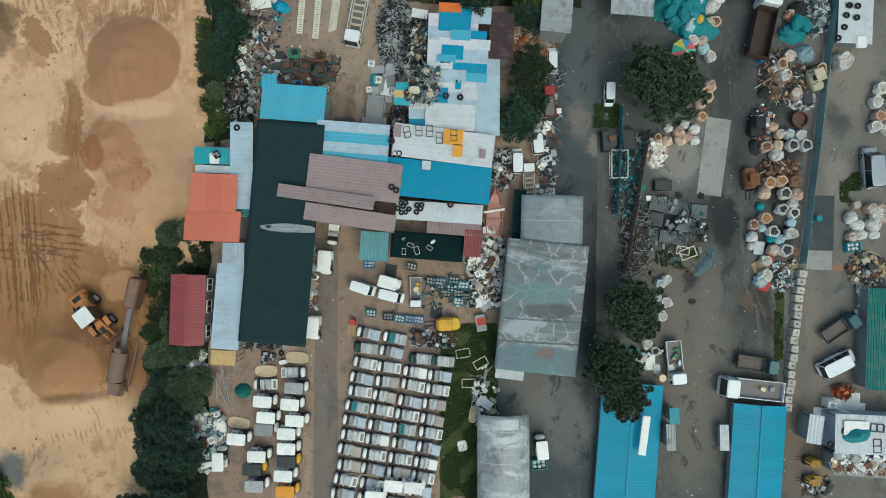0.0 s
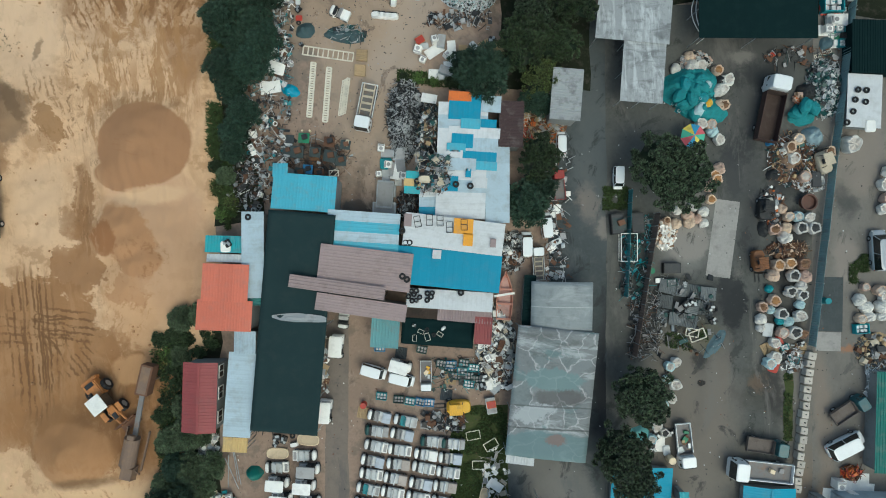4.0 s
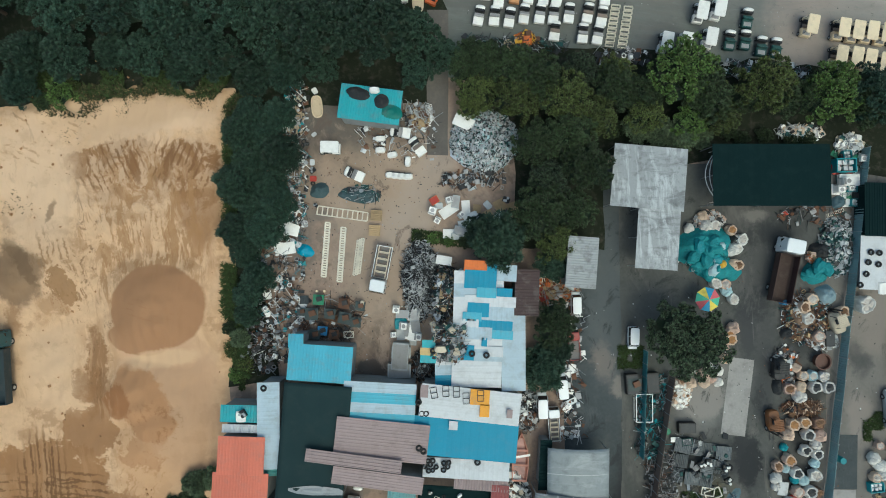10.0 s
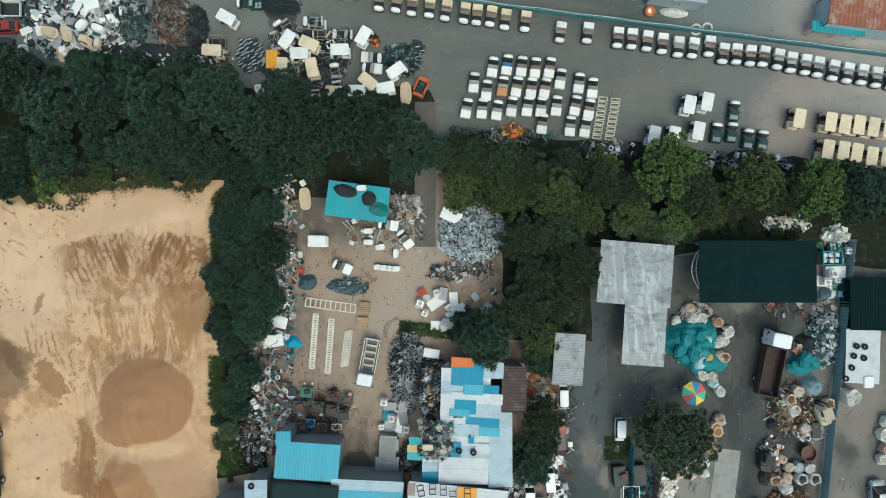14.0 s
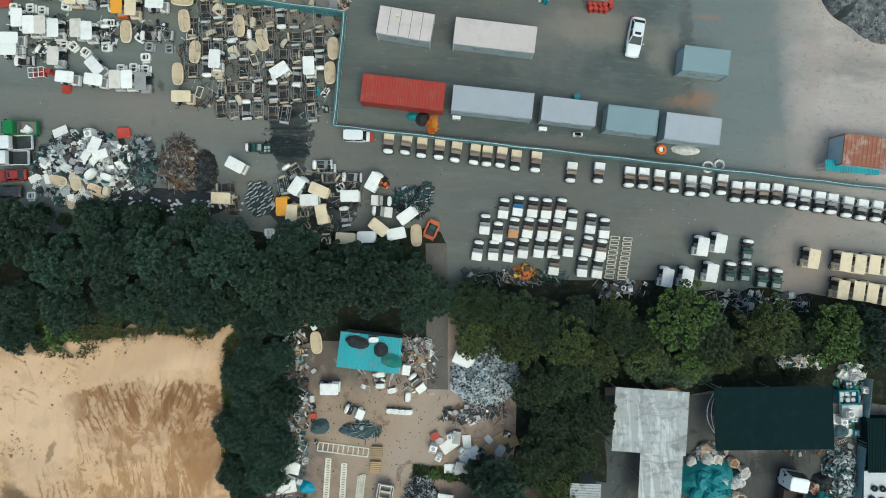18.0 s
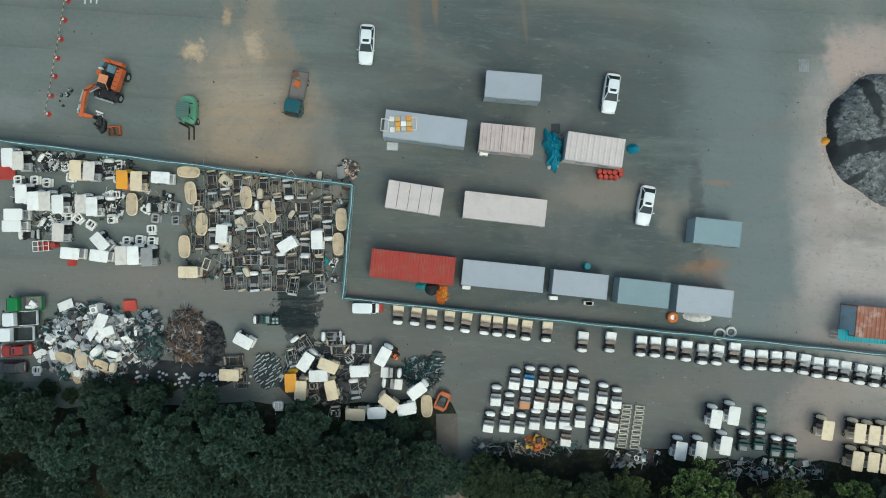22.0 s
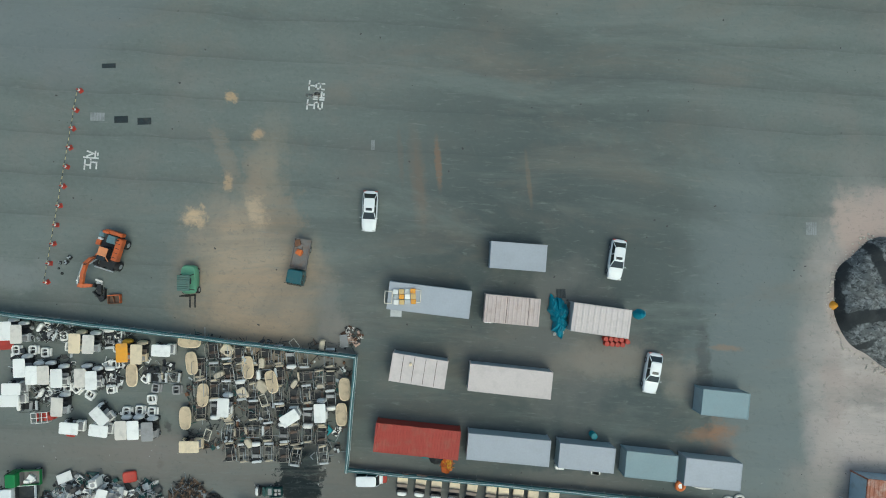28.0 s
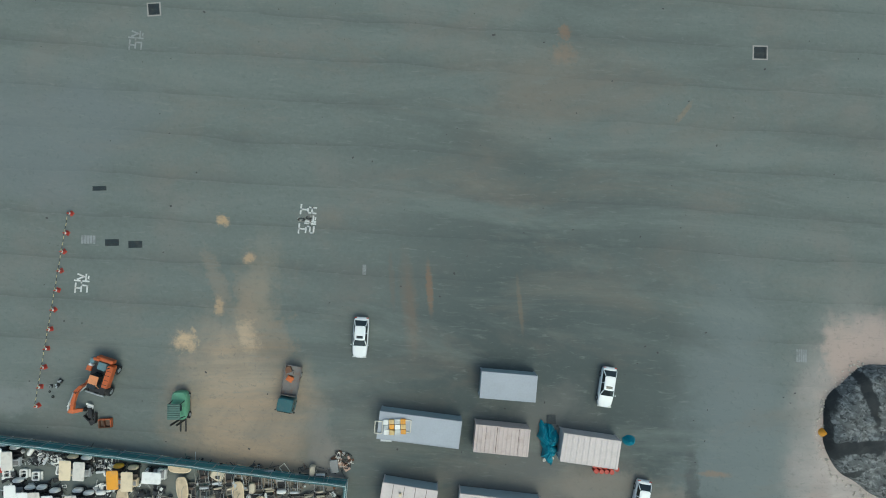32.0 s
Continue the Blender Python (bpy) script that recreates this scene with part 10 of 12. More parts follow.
place("cart_roof_white", -14.72, 38.94, 88)
place("cart_white_tan", -5.12, 39.08, 35)
place("cart_white", -6.98, 40.64, 80)
junk("net_heap", -11.48, 33.92, 4.67, 1.95, -7.5, 0.3, 60, TEALMIX[1:5], "flat dark heap of netting and tubes", 11, 0.7, 0.2, 0, 0.4, base=False)
junk("scrap_scatter", -7.17, 41.15, 8.64, 6.04, -8.1, 0.3, 190, MIX, "scattered cart parts beside the teal roof", 12, 0.55, 0.2, 0.05, 0.28, base=False, round_=False)
junk("scrap_scatter", -4.84, 42.59, 3.22, 2.87, -0.9, 0.5, 110, [RUST, GREY, WOOD, STEEL, LILAC], "brown scrap beside the path", 13, 0.5, 0.3, 0, 0.4)
# black sheets on the teal yard roof
for x, y, a, b, mm in ((-11.08, 44.18, 1.3, 0.65, NETB), (-8.63, 43.29, 0.75, 0.75, NETB), (-7.58, 42.10, 1.2, 0.8, R_GREEN)):
    heap("folded_tarpaulin", x, y, a, b, 0.25, mm, "dark tarpaulin bundled on the roof", -15, 20, 0.15, x, z=3.46, cat="tarpaulin")
place("cowl_white", -9.37, 44.43, 0, 3.5, label="white cart cowl lying on the teal roof")

# ladders, tyres and sheets on the middle roofs
for x, y, r in ((-3.65, 12.87, 10), (-2.42, 13.02, 0), (-1.32, 12.94, 0), (-0.34, 12.23, 0), (1.16, 12.48, 0)):
    place("frame_dark", x, y, r, 4.36, 0.8)
for x, y, w, d in ((1.09, 12.31, 2.0, 1.6), (1.54, 10.92, 1.0, 1.3)):
    bm = bmesh.new()
    box(bm, 0, 0, 0, w, d, 0.03)
    ob = finish("roof_patch", bm, R_ORANGE)
    ob.matrix_basis = pose(x, y, 4.36, 0, 0, -5)
    tagged(ob, "orange sheet patch lying on the white roof", "roof patch", "roof patches")
for x, y, w, d, mm in ((-1.70, 9.45, 0.9, 0.9, R_WHITE), (4.12, 10.55, 0.6, 0.9, R_MAUVE), (-4.64, 13.05, 0.8, 1.3, R_MAUVE)):
    bm = bmesh.new()
    box(bm, 0, 0, 0, w, d, 0.03)
    ob = finish("roof_patch", bm, mm)
    ob.matrix_basis = pose(x, y, 4.36 if mm is not R_BLUE else 3.8, 0, 0, -5)
    tagged(ob, "small metal sheet patch on the roof", "roof patch", "roof patches")
for x, y, z in ((-5.25, 11.96, 4.36), (-4.94, 10.73, 4.15), (-4.50, 10.72, 4.15), (0.38, 16.72, 3.75), (1.88, 16.53, 3.75), (0.75, 5.42, 3.75), (3.60, 5.72, 3.75), (-5.28, 7.23, 4.45), (-4.82, 6.90, 4.45)):
    place("tyre", x, y, 0, z)
scatter(("tyre",), -3.45, 5.15, 2.69, 1.18, -0.7, 11, 9, 3.72, 8, 0.75, 0.9, gap=0.42)
scatter(("engine", "cowl_white", "tyre", "frame_short"), -3.32, 1.15, 4.45, 1.36, -5.1, 8, 11, 2.75, 8, 0.5, 0.75)
place("tyre", -21.27, 13.57, 0, 4.0)
place("panel_white", -23.86, 10.54, 0, 3.45)
place("engine", -23.59, 10.88, 30, 3.45)

junk("roof_scrap", -2.13, 22.79, 3.07, 5.87, -3.8, 3.2, 700, [BLACKM, DARKV, RUST, WOOD, BLACKM, STEEL, WHITE, DKGREEN], "dark broken furniture and metal piled at the roof", 80, 0.5, 0.25, 0.03, 0.4, 1.5)
junk("roof_scrap", -2.03, 17.92, 3.36, 3.85, -2.4, 0.4, 190, [BLACKM, DARKV, RUST, BEIGE, STEEL, DKGREEN, GREY], "dark scrap strewn over the patched roof", 81, 0.45, 0.35, 0.05, 0.4, 1.2, round_=False, base=False).location.z = 3.65
place("cowl_cream", -2.88, 17.31, 0, 3.78, 1.2)
place("tyre", -3.66, 17.08, 0, 3.78)
place("board_white", -5.89, 18.52, 80, 0.6, 0.9)
place("board_white", -2.37, 26.46, -10, 1.0, 0.9)
# vans' corner: crates, pallets, drums
for x, y, k in ((-8.08, -6.20, "crate_teal"), (-6.18, -6.58, "crate_dark"), (-4.93, -6.81, "crate_teal"), (-3.79, -6.89, "crate_blue"), (-2.83, -6.97, "crate_blue"), (1.61, -4.09, "crate_dark"), (2.15, -3.20, "crate_teal"), (0.18, -4.07, "crate_dark"), (1.09, -2.65, "crate_dark"), (1.60, -4.98, "crate_teal"), (2.50, -4.46, "crate_dark"), (-1.42, -2.69, "crate_dark"), (-0.34, -2.81, "crate_blue"), (-0.53, -3.17, "crate_dark"), (0.90, -3.54, "crate_teal"), (-8.19, -0.83, "crate_blue"), (-3.54, -1.10, "crate_dark"), (-0.92, -6.21, "pallet_dark"), (-0.43, -4.42, "pallet"), (-5.87, -1.50, "pallet_dark"), (-2.74, -8.69, "pallet_dark"), (-1.49, -9.06, "pallet_dark"), (-0.24, -9.44, "pallet_dark"), (-10.05, -7.10, "barrel_red"), (-10.17, -8.07, "pallet")):
    place(k, x, y, -8 + random.uniform(-6, 6), 0, 1.15)
junk("scrap_scatter", 0.24, -3.90, 5.72, 3.75, -2.4, 0.3, 90, [DKGREEN, BLACKM, STEEL, BLACKM, TEALP, DARKV], "teal and dark crates and scrap beside the awning", 14, 0.45, 0.3, 0, 0.3, base=False, round_=False)
junk("scrap_scatter", -1.28, -9.16, 4.65, 1.78, -2.9, 0.4, 110, DARKMIX, "dark stacked frames and crates", 15, 0.4, 0.3, 0, 0.45, base=False, round_=False)
place("cabinet", 4.00, -7.34, 10, 0, 1.2, label="red and teal metal cabinet in the grass")
place("board_red", 4.02, -7.18, 10, 0.75)
# junk west of the patched grey shed
junk("scrap_heap", 4.68, -1.09, 3.93, 9.65, -0.7, 0.9, 520, PALEMIX + [BLACKM, DARKV, RUST], "heap of pale appliances and mixed scrap", 16, 0.3, 0.35, 0.03, 0.5)
scatter(("appliance", "cowl_white", "panel_white", "frame_short", "board_grey", "engine"), 4.70, -1.54, 3.35, 8.47, -0.7, 22, 12, 0.4, 15)
BOATP = mat("faded_coral_hull", (0.5, 0.22, 0.16), 0.55, vary=0.25, dirt=(0.3, 0.25, 0.22), dirt_amount=0.6)
BOATI = mat("faded_pink_boat_floor", (0.5, 0.3, 0.26), 0.7, vary=0.35, dirt=(0.22, 0.16, 0.14), dirt_amount=0.7)


def rowing_boat(x, y, rot):
    t = thing("boat", x, y, 0.25, rot, "old coral-coloured open boat lying among scrap", "boat")
    L = 5.3

    def half(u):
        """Half breadth along the boat, from the stern (0) to the bow (1)."""
        return 0.92 * (1 - max(0.0, (u - 0.35) / 0.65) ** 2.2) * (0.88 + 0.12 * min(1.0, u / 0.3))

    bm = bmesh.new()
    rings = []
    for k in range(15):
        u = k / 14
        b, yy, rise = max(0.03, half(u)), L * (u - 0.5), 0.35 * max(0.0, u - 0.5) ** 2
        rings.append([bm.verts.new(p) for p in ((-b, yy, 0.75 + rise), (-b * 0.9, yy, 0.35 + rise), (-b * 0.35, yy, 0.02 + rise), (b * 0.35, yy, 0.02 + rise), (b * 0.9, yy, 0.35 + rise), (b, yy, 0.75 + rise),
                                                (b - min(0.09, b * 0.5), yy, 0.75 + rise), (b * 0.8, yy, 0.35 + rise), (b * 0.3, yy, 0.12 + rise), (-b * 0.3, yy, 0.12 + rise), (-b * 0.8, yy, 0.35 + rise), (-b + min(0.09, b * 0.5), yy, 0.75 + rise))])
    for a, b in zip(rings, rings[1:]):
        for i in range(12):
            bm.faces.new((a[i], a[(i + 1) % 12], b[(i + 1) % 12], b[i]))
    bm.faces.new(rings[0][::-1])
    bm.faces.new(rings[-1])
    part("hull", bm, BOATP, t)
    bm = bmesh.new()
    outline = [half(k / 10 * 0.86) * 0.84 for k in range(11)]
    vs = [bm.verts.new((-b, L * (k / 10 * 0.86 - 0.5) + 0.06, 0.3)) for k, b in enumerate(outline)] + [bm.verts.new((b, L * (k / 10 * 0.86 - 0.5) + 0.06, 0.3)) for k, b in reversed(list(enumerate(outline)))]
    bm.faces.new(vs[::-1])
    part("floor_board", bm, BOATI, t)
    for yy, w2 in ((-2.58, 1.6), (-0.9, 1.75), (0.7, 1.6)):
        bm = bmesh.new()
        box(bm, 0, yy, 0.6, w2, 0.22, 0.05, bevel=0.01)
        part("thwart", bm, BOATP, t)
    bm = bmesh.new()
    box(bm, -0.1, 0.1, 0.78, 2.3, 0.24, 0.05, 12)
    part("plank", bm, WHITE, t, "white plank laid across")
    return t


rowing_boat(5.64, 4.80, -4)
junk("scrap_heap", 6.59, 9.61, 2.86, 4.28, -0.7, 0.6, 240, DARKMIX + [WHITE], "dark tangled scrap beside the white roof", 17, 0.5, 0.25, 0.05, 0.4)
junk("scrap_scatter", 9.77, 23.12, 5.71, 3.56, -0.7, 0.5, 200, [RUST, ORANGE, WOOD, STEEL, GREY], "rusty frames and orange racks under the trees", 18, 0.6, 0.2, 0, 0.45, 1.8)
scatter(("pallet", "board_red", "frame_short"), 9.08, 23.25, 2.65, 2.65, -0.7, 9, 13, 0.3, 10)
junk("scrap_scatter", 11.65, 14.72, 2.50, 16.76, -0.7, 0.3, 190, [RUST, WHITE, BLACKM, GREY, STEEL], "rusty racks and scrap along the lane", 19, 0.6, 0.25, 0, 0.4, 1.6, round_=False, base=False)
junk("scrap_scatter", 4.34, -15.65, 2.90, 7.39, -0.5, 0.35, 60, PALEMIX, "pale scrap and pipes in the grass", 20, 0.6, 0.25, 0, 0.4, 1.5, base=False)
place("board_white", 4.37, -16.15, -35, 0.5, 0.9)
place("tub", 3.11, -17.47, -10, 0.1, 0.75)
place("panel_white", 1.86, -20.99, 10)
for x, y, r in ((2.64, -14.06, 0), (2.02, -10.75, 10), (3.98, -11.83, 30)):
    place("frame_short", x, y, r, 0, 1.3)
# beside the barrel shed
place("cart_roof_white", 10.40, -20.77, 5)
place("crate_teal", 10.25, -22.91, 8, 0, 1.6)
# ladders and posts by the yellow awning
for x, y, r in ((-26.23, -13.52, 3), (-24.39, -13.67, 6), (-25.18, -14.32, -4), (-24.13, -14.06, 8), (-24.79, -14.59, 20)):
    bm = bmesh.new()
    cyl(bm, (0, -1.9, 0.06), (0, 1.9, 0.5), 0.05, 6)
    ob = finish("steel_pipe", bm, STEEL)
    ob.matrix_basis = pose(x, y, 0, 0, 0, r)
    tagged(ob, "long grey steel pipe leaning on scrap", "pipe", "pipes")
junk("scrap_heap", -26.43, -19.98, 4.49, 7.13, -0.5, 0.6, 330, PALEMIX + [TEALP, DKGREEN, RUST], "mixed scrap and bodywork under the trees", 21, 0.25, 0.35, 0.03, 0.5)
junk("scrap_scatter", -27.40, -11.66, 2.38, 3.17, -0.5, 0.3, 110, PALEMIX, "pale scrap behind the sheds", 22, 0.4, 0.35, 0, 0.45, base=False)
scatter(("appliance", "panel_white", "cowl_white", "panel_grey", "cabinet", "panel_teal"), -26.43, -20.11, 4.49, 6.33, -0.5, 16, 14, 0.3, 12)
heap("green_tarp_heap", -22.34, -14.66, 1.0, 0.8, 0.9, R_GREEN, "bundled green tarpaulin", 0, 20, 0.2, 5, cat="tarpaulin")
junk("scrap_scatter", -20.03, -9.62, 4.63, 0.79, -3.8, 0.3, 60, DARKMIX, "dark scrap at the canopy edge", 23, 0.3, 0.3, 0.1, 0.4, base=False)
scatter(("tyre", "engine", "cowl_white"), -18.95, -10.88, 2.37, 1.19, -0.5, 6, 15)
junk("scrap_strip", -14.69, -2.29, 1.15, 7.52, -0.7, 0.3, 70, PALEMIX + [RUST, WOOD], "odds and ends along the canopy edge", 24, 0.2, 0.4, 0, 0.4, base=False, round_=False)

# ---- eastern recycling yard ----
heap("teal_net_heap", 26.48, 27.54, 3.4, 2.3, 1.7, TEALNET, "big heap of teal fishing nets", 10, 40, 0.7, 1)
heap("teal_net_heap", 27.70, 25.21, 3.0, 1.6, 1.3, TEALNET, "big heap of teal fishing nets", -15, 36, 0.6, 2)
junk("pale_net_heap", 27.08, 30.32, 3.57, 2.10, -1.0, 0.6, 190, [BAGW, LILAC, BAGW, GREY, BAGT, BLACKM], "heap of pale nets and sacks", 91, 0.3, 0.45, 0.05, 0.3, 0.8)
heap("orange_sack", 28.08, 25.57, 0.6, 0.5, 0.6, YELLOW, "orange-yellow sack on the nets", 0, 16, 0.15, 4, z=1.0, cat="sack")
for x, y in ((29.86, 27.14), (29.91, 25.36), (29.42, 29.28), (30.51, 28.20), (28.57, 23.24), (28.75, 22.53), (29.45, 21.63), (29.42, 18.42), (28.88, 17.72), (28.33, 16.48), (28.50, 15.05), (27.51, 23.43), (29.05, 17.18)):
    place(random.choice(BAGS), x, y, random.uniform(0, 360), 0, random.uniform(0.95, 1.15))
scatter(("bag_g", "bag_c", "bag_g", "bag_h"), 26.48, 13.40, 3.89, 2.12, -0.7, 9, 16, 0, 0, 0.8, 1.05, 0.85)
junk("sack_heap", 23.47, 11.28, 2.50, 3.39, -0.7, 0.6, 260, [BAGW, BAGT, WHITE, BAGW, FILLS[0], BAGW], "heap of pink and white sacks", 25, 0.05, 0.45, 0.05, 0.3)
place("bag_d", 23.53, 12.79, 0, 0.3, 0.75)
def bundle_fill(bm):
    rings = []
    for q, z in ((0.75, 0.0), (0.85, 0.2), (0.8, 0.5), (0.55, 0.68), (0.2, 0.72)):
        ring = []
        for i in range(16):
            a = 6.283 * i / 16
            k = q * (1 + 0.3 * noise.noise(Vector((math.cos(a) * 2, math.sin(a) * 2, z * 3))))
            ring.append((math.cos(a) * k * 0.95, math.sin(a) * k * 0.65, z + (0.1 * noise.noise(Vector((a * 2, z * 5, 1))) if z else 0)))
        rings.append(ring)
    loft(bm, rings)


KINDS["net_bundle"] = single("netting_roll", bundle_fill, TEALNET, "tied bundle of teal netting in a heap", "netting", "rolls of netting")
KINDS["net_bundle_blue"] = single("netting_roll", bundle_fill, mat("blue_green_film", (0.02, 0.22, 0.25), 0.5, vary=0.4, bump=0.7), "bundle of blue-green film in a heap", "netting", "rolls of netting")
KINDS["net_bundle_pale"] = single("netting_roll", bundle_fill, BAGC, "pale blue bundle of film in a heap", "netting", "rolls of netting")
for i, (x, y, z) in enumerate(((25.86, 28.34, 0.9), (26.98, 27.91, 1.0), (25.43, 27.48, 1.1), (26.35, 26.87, 1.3), (27.74, 27.44, 0.9), (24.89, 26.40, 0.9), (26.13, 25.93, 1.2), (27.36, 26.15, 0.9), (25.39, 25.46, 0.8), (27.23, 24.99, 0.6), (26.70, 24.43, 0.3), (28.37, 25.12, 0.3), (24.81, 27.26, 0.5), (38.61, 25.03, 0.8), (39.53, 24.80, 0.8), (37.92, 24.27, 0.3), (38.24, 24.64, 0.3))):
    place(("net_bundle", "net_bundle", "net_bundle_blue", "net_bundle", "net_bundle_pale")[i % 5 if i % 5 < 4 or i in (4, 9) else 0], x, y, (i * 47) % 180, z, 0.9 + 0.25 * ((i * 7) % 4) / 3)
junk("net_scraps", 26.78, 26.62, 4.79, 4.78, -1.0, 1.5, 150, [TEALNET, TEALP, TEALNET, BAGC, DKGREEN], "crumpled teal nets and film on the heap", 70, 0.3, 0.4, 0.1, 0.3, 0.8, base=False)
for k, x, y, sc in (("bag_g", 26.59, 29.70, 1.2), ("bag_a", 27.53, 29.68, 1.1), ("bag_h", 29.23, 29.38, 0.7), ("bag_g", 30.13, 28.19, 0.9), ("bag_g", 29.55, 27.06, 1.15), ("bag_h", 29.62, 25.40, 1.05), ("bag_h", 26.29, 30.87, 0.9), ("bag_g", 24.81, 29.55, 0.9)):
    place(k, x, y, 40, 0, sc)
heap("black_net_heap", 39.52, 26.96, 1.3, 0.9, 0.9, NETB, "heap of black netting beside the truck", 0, 24, 0.5, 18)
heap("black_net_heap", 29.78, 28.18, 0.7, 0.7, 0.8, NETB, "heap of black netting beside the teal nets", 0, 20, 0.4, 19)
junk("orange_scrap", 38.35, 26.09, 0.84, 1.15, -1.0, 0.6, 40, [ORANGE, WOOD, BAGT], "orange rags beside the truck", 72, 0.1, 0.5, 0, 0.35, 0.6)
# end of the black-green shed: white hoops, crates and boards
t = thing("greenhouse_frame", 27.59, 35.14, 0, 0, "white bent tube hoops at the shed's end", "frame")
gx0, gy0 = (-0.010, 2.938)
for k in range(4):
    bm = bmesh.new()
    pts = []
    for i in range(11):
        u = -1 + 2 * i / 10
        pts.append(Vector((-0.2 - (0.35 + 0.38 * k) * (1 - u * u), u * abs(gy0) * (1 - 0.03 * k), 2.2 + 0.5 * (1 - u * u) - 0.2 * k)))
    for p, q in zip(pts, pts[1:]):
        cyl(bm, p, q, 0.05, 6)
    part("hoop", bm, WHITE, t)
bm = bmesh.new()
for u in (-0.95, 0.95):
    cyl(bm, (-0.25, u * abs(gy0), 0), (-0.25, u * abs(gy0), 2.4), 0.05, 6)
part("stand", bm, WHITE, t)
place("crate_teal", 42.03, 36.16, 0, 0, 2.2, label="green plastic tray of round parts")
for k, x, y, r, z, sc in (("panel_red", 42.40, 35.24, 5, 0.3, 1.0), ("board_white", 42.56, 34.57, 0, 0.6, 1.2), ("appliance", 41.42, 33.57, 0, 0, 1.1), ("appliance", 42.74, 33.71, 0, 0, 0.8), ("board_grey", 42.27, 33.67, 90, 0.2, 1.0), ("frame_ladder", 41.17, 30.98, 110, 0.2, 0.35), ("board_white", 42.90, 32.18, 0, 0.3, 0.6), ("board_red", 35.69, 31.02, 20, 0.1, 0.6)):
    place(k, x, y, r, z, sc)
heap("dark_film", 41.61, 32.17, 0.9, 0.7, 0.6, mat("grey_blue_film", (0.07, 0.12, 0.14)), "dark blue-grey film heap beside the shed", 30, 22, 0.3, 20, cat="film")
# parasol
t = thing("parasol", 25.96, 21.78, 0, 10, "open parasol with many coloured segments", "parasol")
bm = bmesh.new()
cyl(bm, (0, 0, 0), (0, 0, 2.45), 0.03, 8)
part("pole", bm, STEEL, t)
for i in range(8):
    a0, a1 = 2 * math.pi * i / 8, 2 * math.pi * (i + 1) / 8
    bm = bmesh.new()
    top = [bm.verts.new((0, 0, 2.42 - z)) for z in (0, 0.02)]
    e0 = [bm.verts.new((math.cos(a0) * 1.35, math.sin(a0) * 1.35, 1.95 - z)) for z in (0, 0.02)]
    e1 = [bm.verts.new((math.cos(a1) * 1.35, math.sin(a1) * 1.35, 1.95 - z)) for z in (0, 0.02)]
    bm.faces.new((top[0], e0[0], e1[0]))
    bm.faces.new((top[1], e1[1], e0[1]))
    bm.faces.new((e0[0], e0[1], e1[1], e1[0]))
    part("segment", bm, [mat("parasol_red", (0.6, 0.12, 0.14), 0.7), mat("parasol_blue", (0.05, 0.3, 0.5), 0.7), mat("parasol_yellow", (0.75, 0.6, 0.1), 0.7), mat("parasol_green", (0.1, 0.45, 0.3), 0.7)][i % 4], t)
# by the dump truck
heap("teal_net_heap", 38.91, 24.36, 1.6, 1.3, 0.9, TEALNET, "heap of teal nets beside the dump truck", 20, 30, 0.6, 6)
heap("grey_net_heap", 39.95, 21.85, 1.3, 1.2, 1.0, mat("grey_blue_net", (0.22, 0.3, 0.33), 0.8, vary=0.4, bump=0.9), "heap of grey-blue film", 0, 24, 0.5, 7)
heap("black_net_heap", 39.46, 26.66, 1.4, 1.1, 0.9, NETB, "heap of black netting", 0, 24, 0.5, 8)
junk("cable_heap", 41.20, 27.20, 3.99, 6.40, -1.0, 0.9, 900, [STEEL, GREY, DKGREEN, DKGREEN, BLACKM, LILAC], "heap of grey-green shredded metal", 26, 0.4, 0.45, 0.03, 0.35, 0.8)
junk("scrap_scatter", 38.96, 30.58, 8.18, 2.13, -0.7, 0.25, 90, DARKMIX + [RUST, DKGREEN], "dark scrap and pallets in front of the shed", 27, 0.6, 0.25, 0.03, 0.35, base=False, round_=False)
heap("brown_wire_heap", 37.44, 19.39, 1.8, 1.9, 0.9, mat("brown_wire", (0.22, 0.14, 0.09), 0.85, vary=0.5, small=14, bump=0.9), "heap of brown wire", 0, 28, 0.5, 9)
junk("scrap_scatter", 37.80, 19.39, 6.05, 6.05, -0.7, 0.7, 420, [RUST, WOOD, BLACKM, DARKV, FILLS[0], BLACKM, GREY, LILAC, DKGREEN], "mixed dark scrap and wire in the yard", 28, 0.6, 0.25, 0.05, 0.3)
for x, y in ((37.99, 21.52), (37.09, 20.64), (41.36, 20.06), (38.67, 17.42), (37.44, 19.39)):
    place(random.choice(("bag_c", "bag_d", "bag_a")), x, y, 0, 0.2, 1.1)
place("barrel_blue", 35.07, 21.20, 0)
junk("scrap_scatter", 39.56, 16.87, 3.20, 2.14, -0.7, 0.4, 110, [STEEL, WHITE, LILAC, RUST], "pale tubes and frames", 29, 0.6, 0.2, 0, 0.4)
junk("scrap_scatter", 35.44, 14.07, 2.85, 4.63, -0.7, 0.3, 130, DARKMIX + [ORANGE, WHITE], "dark oily scrap round the forklift", 30, 0.3, 0.35, 0, 0.4, base=False)
loose_tub = bmesh.new()
loft(loose_tub, [oval(0.7, 0.7, 0.0, 20, 2), oval(0.85, 0.85, 0.8, 20, 2), oval(0.92, 0.92, 0.85, 20, 2), oval(0.78, 0.78, 0.84, 20, 2), oval(0.74, 0.74, 0.5, 20, 2)])
ob = finish("round_tub", loose_tub, [mat("red_brown_plastic", (0.11, 0.05, 0.035), 0.6)])
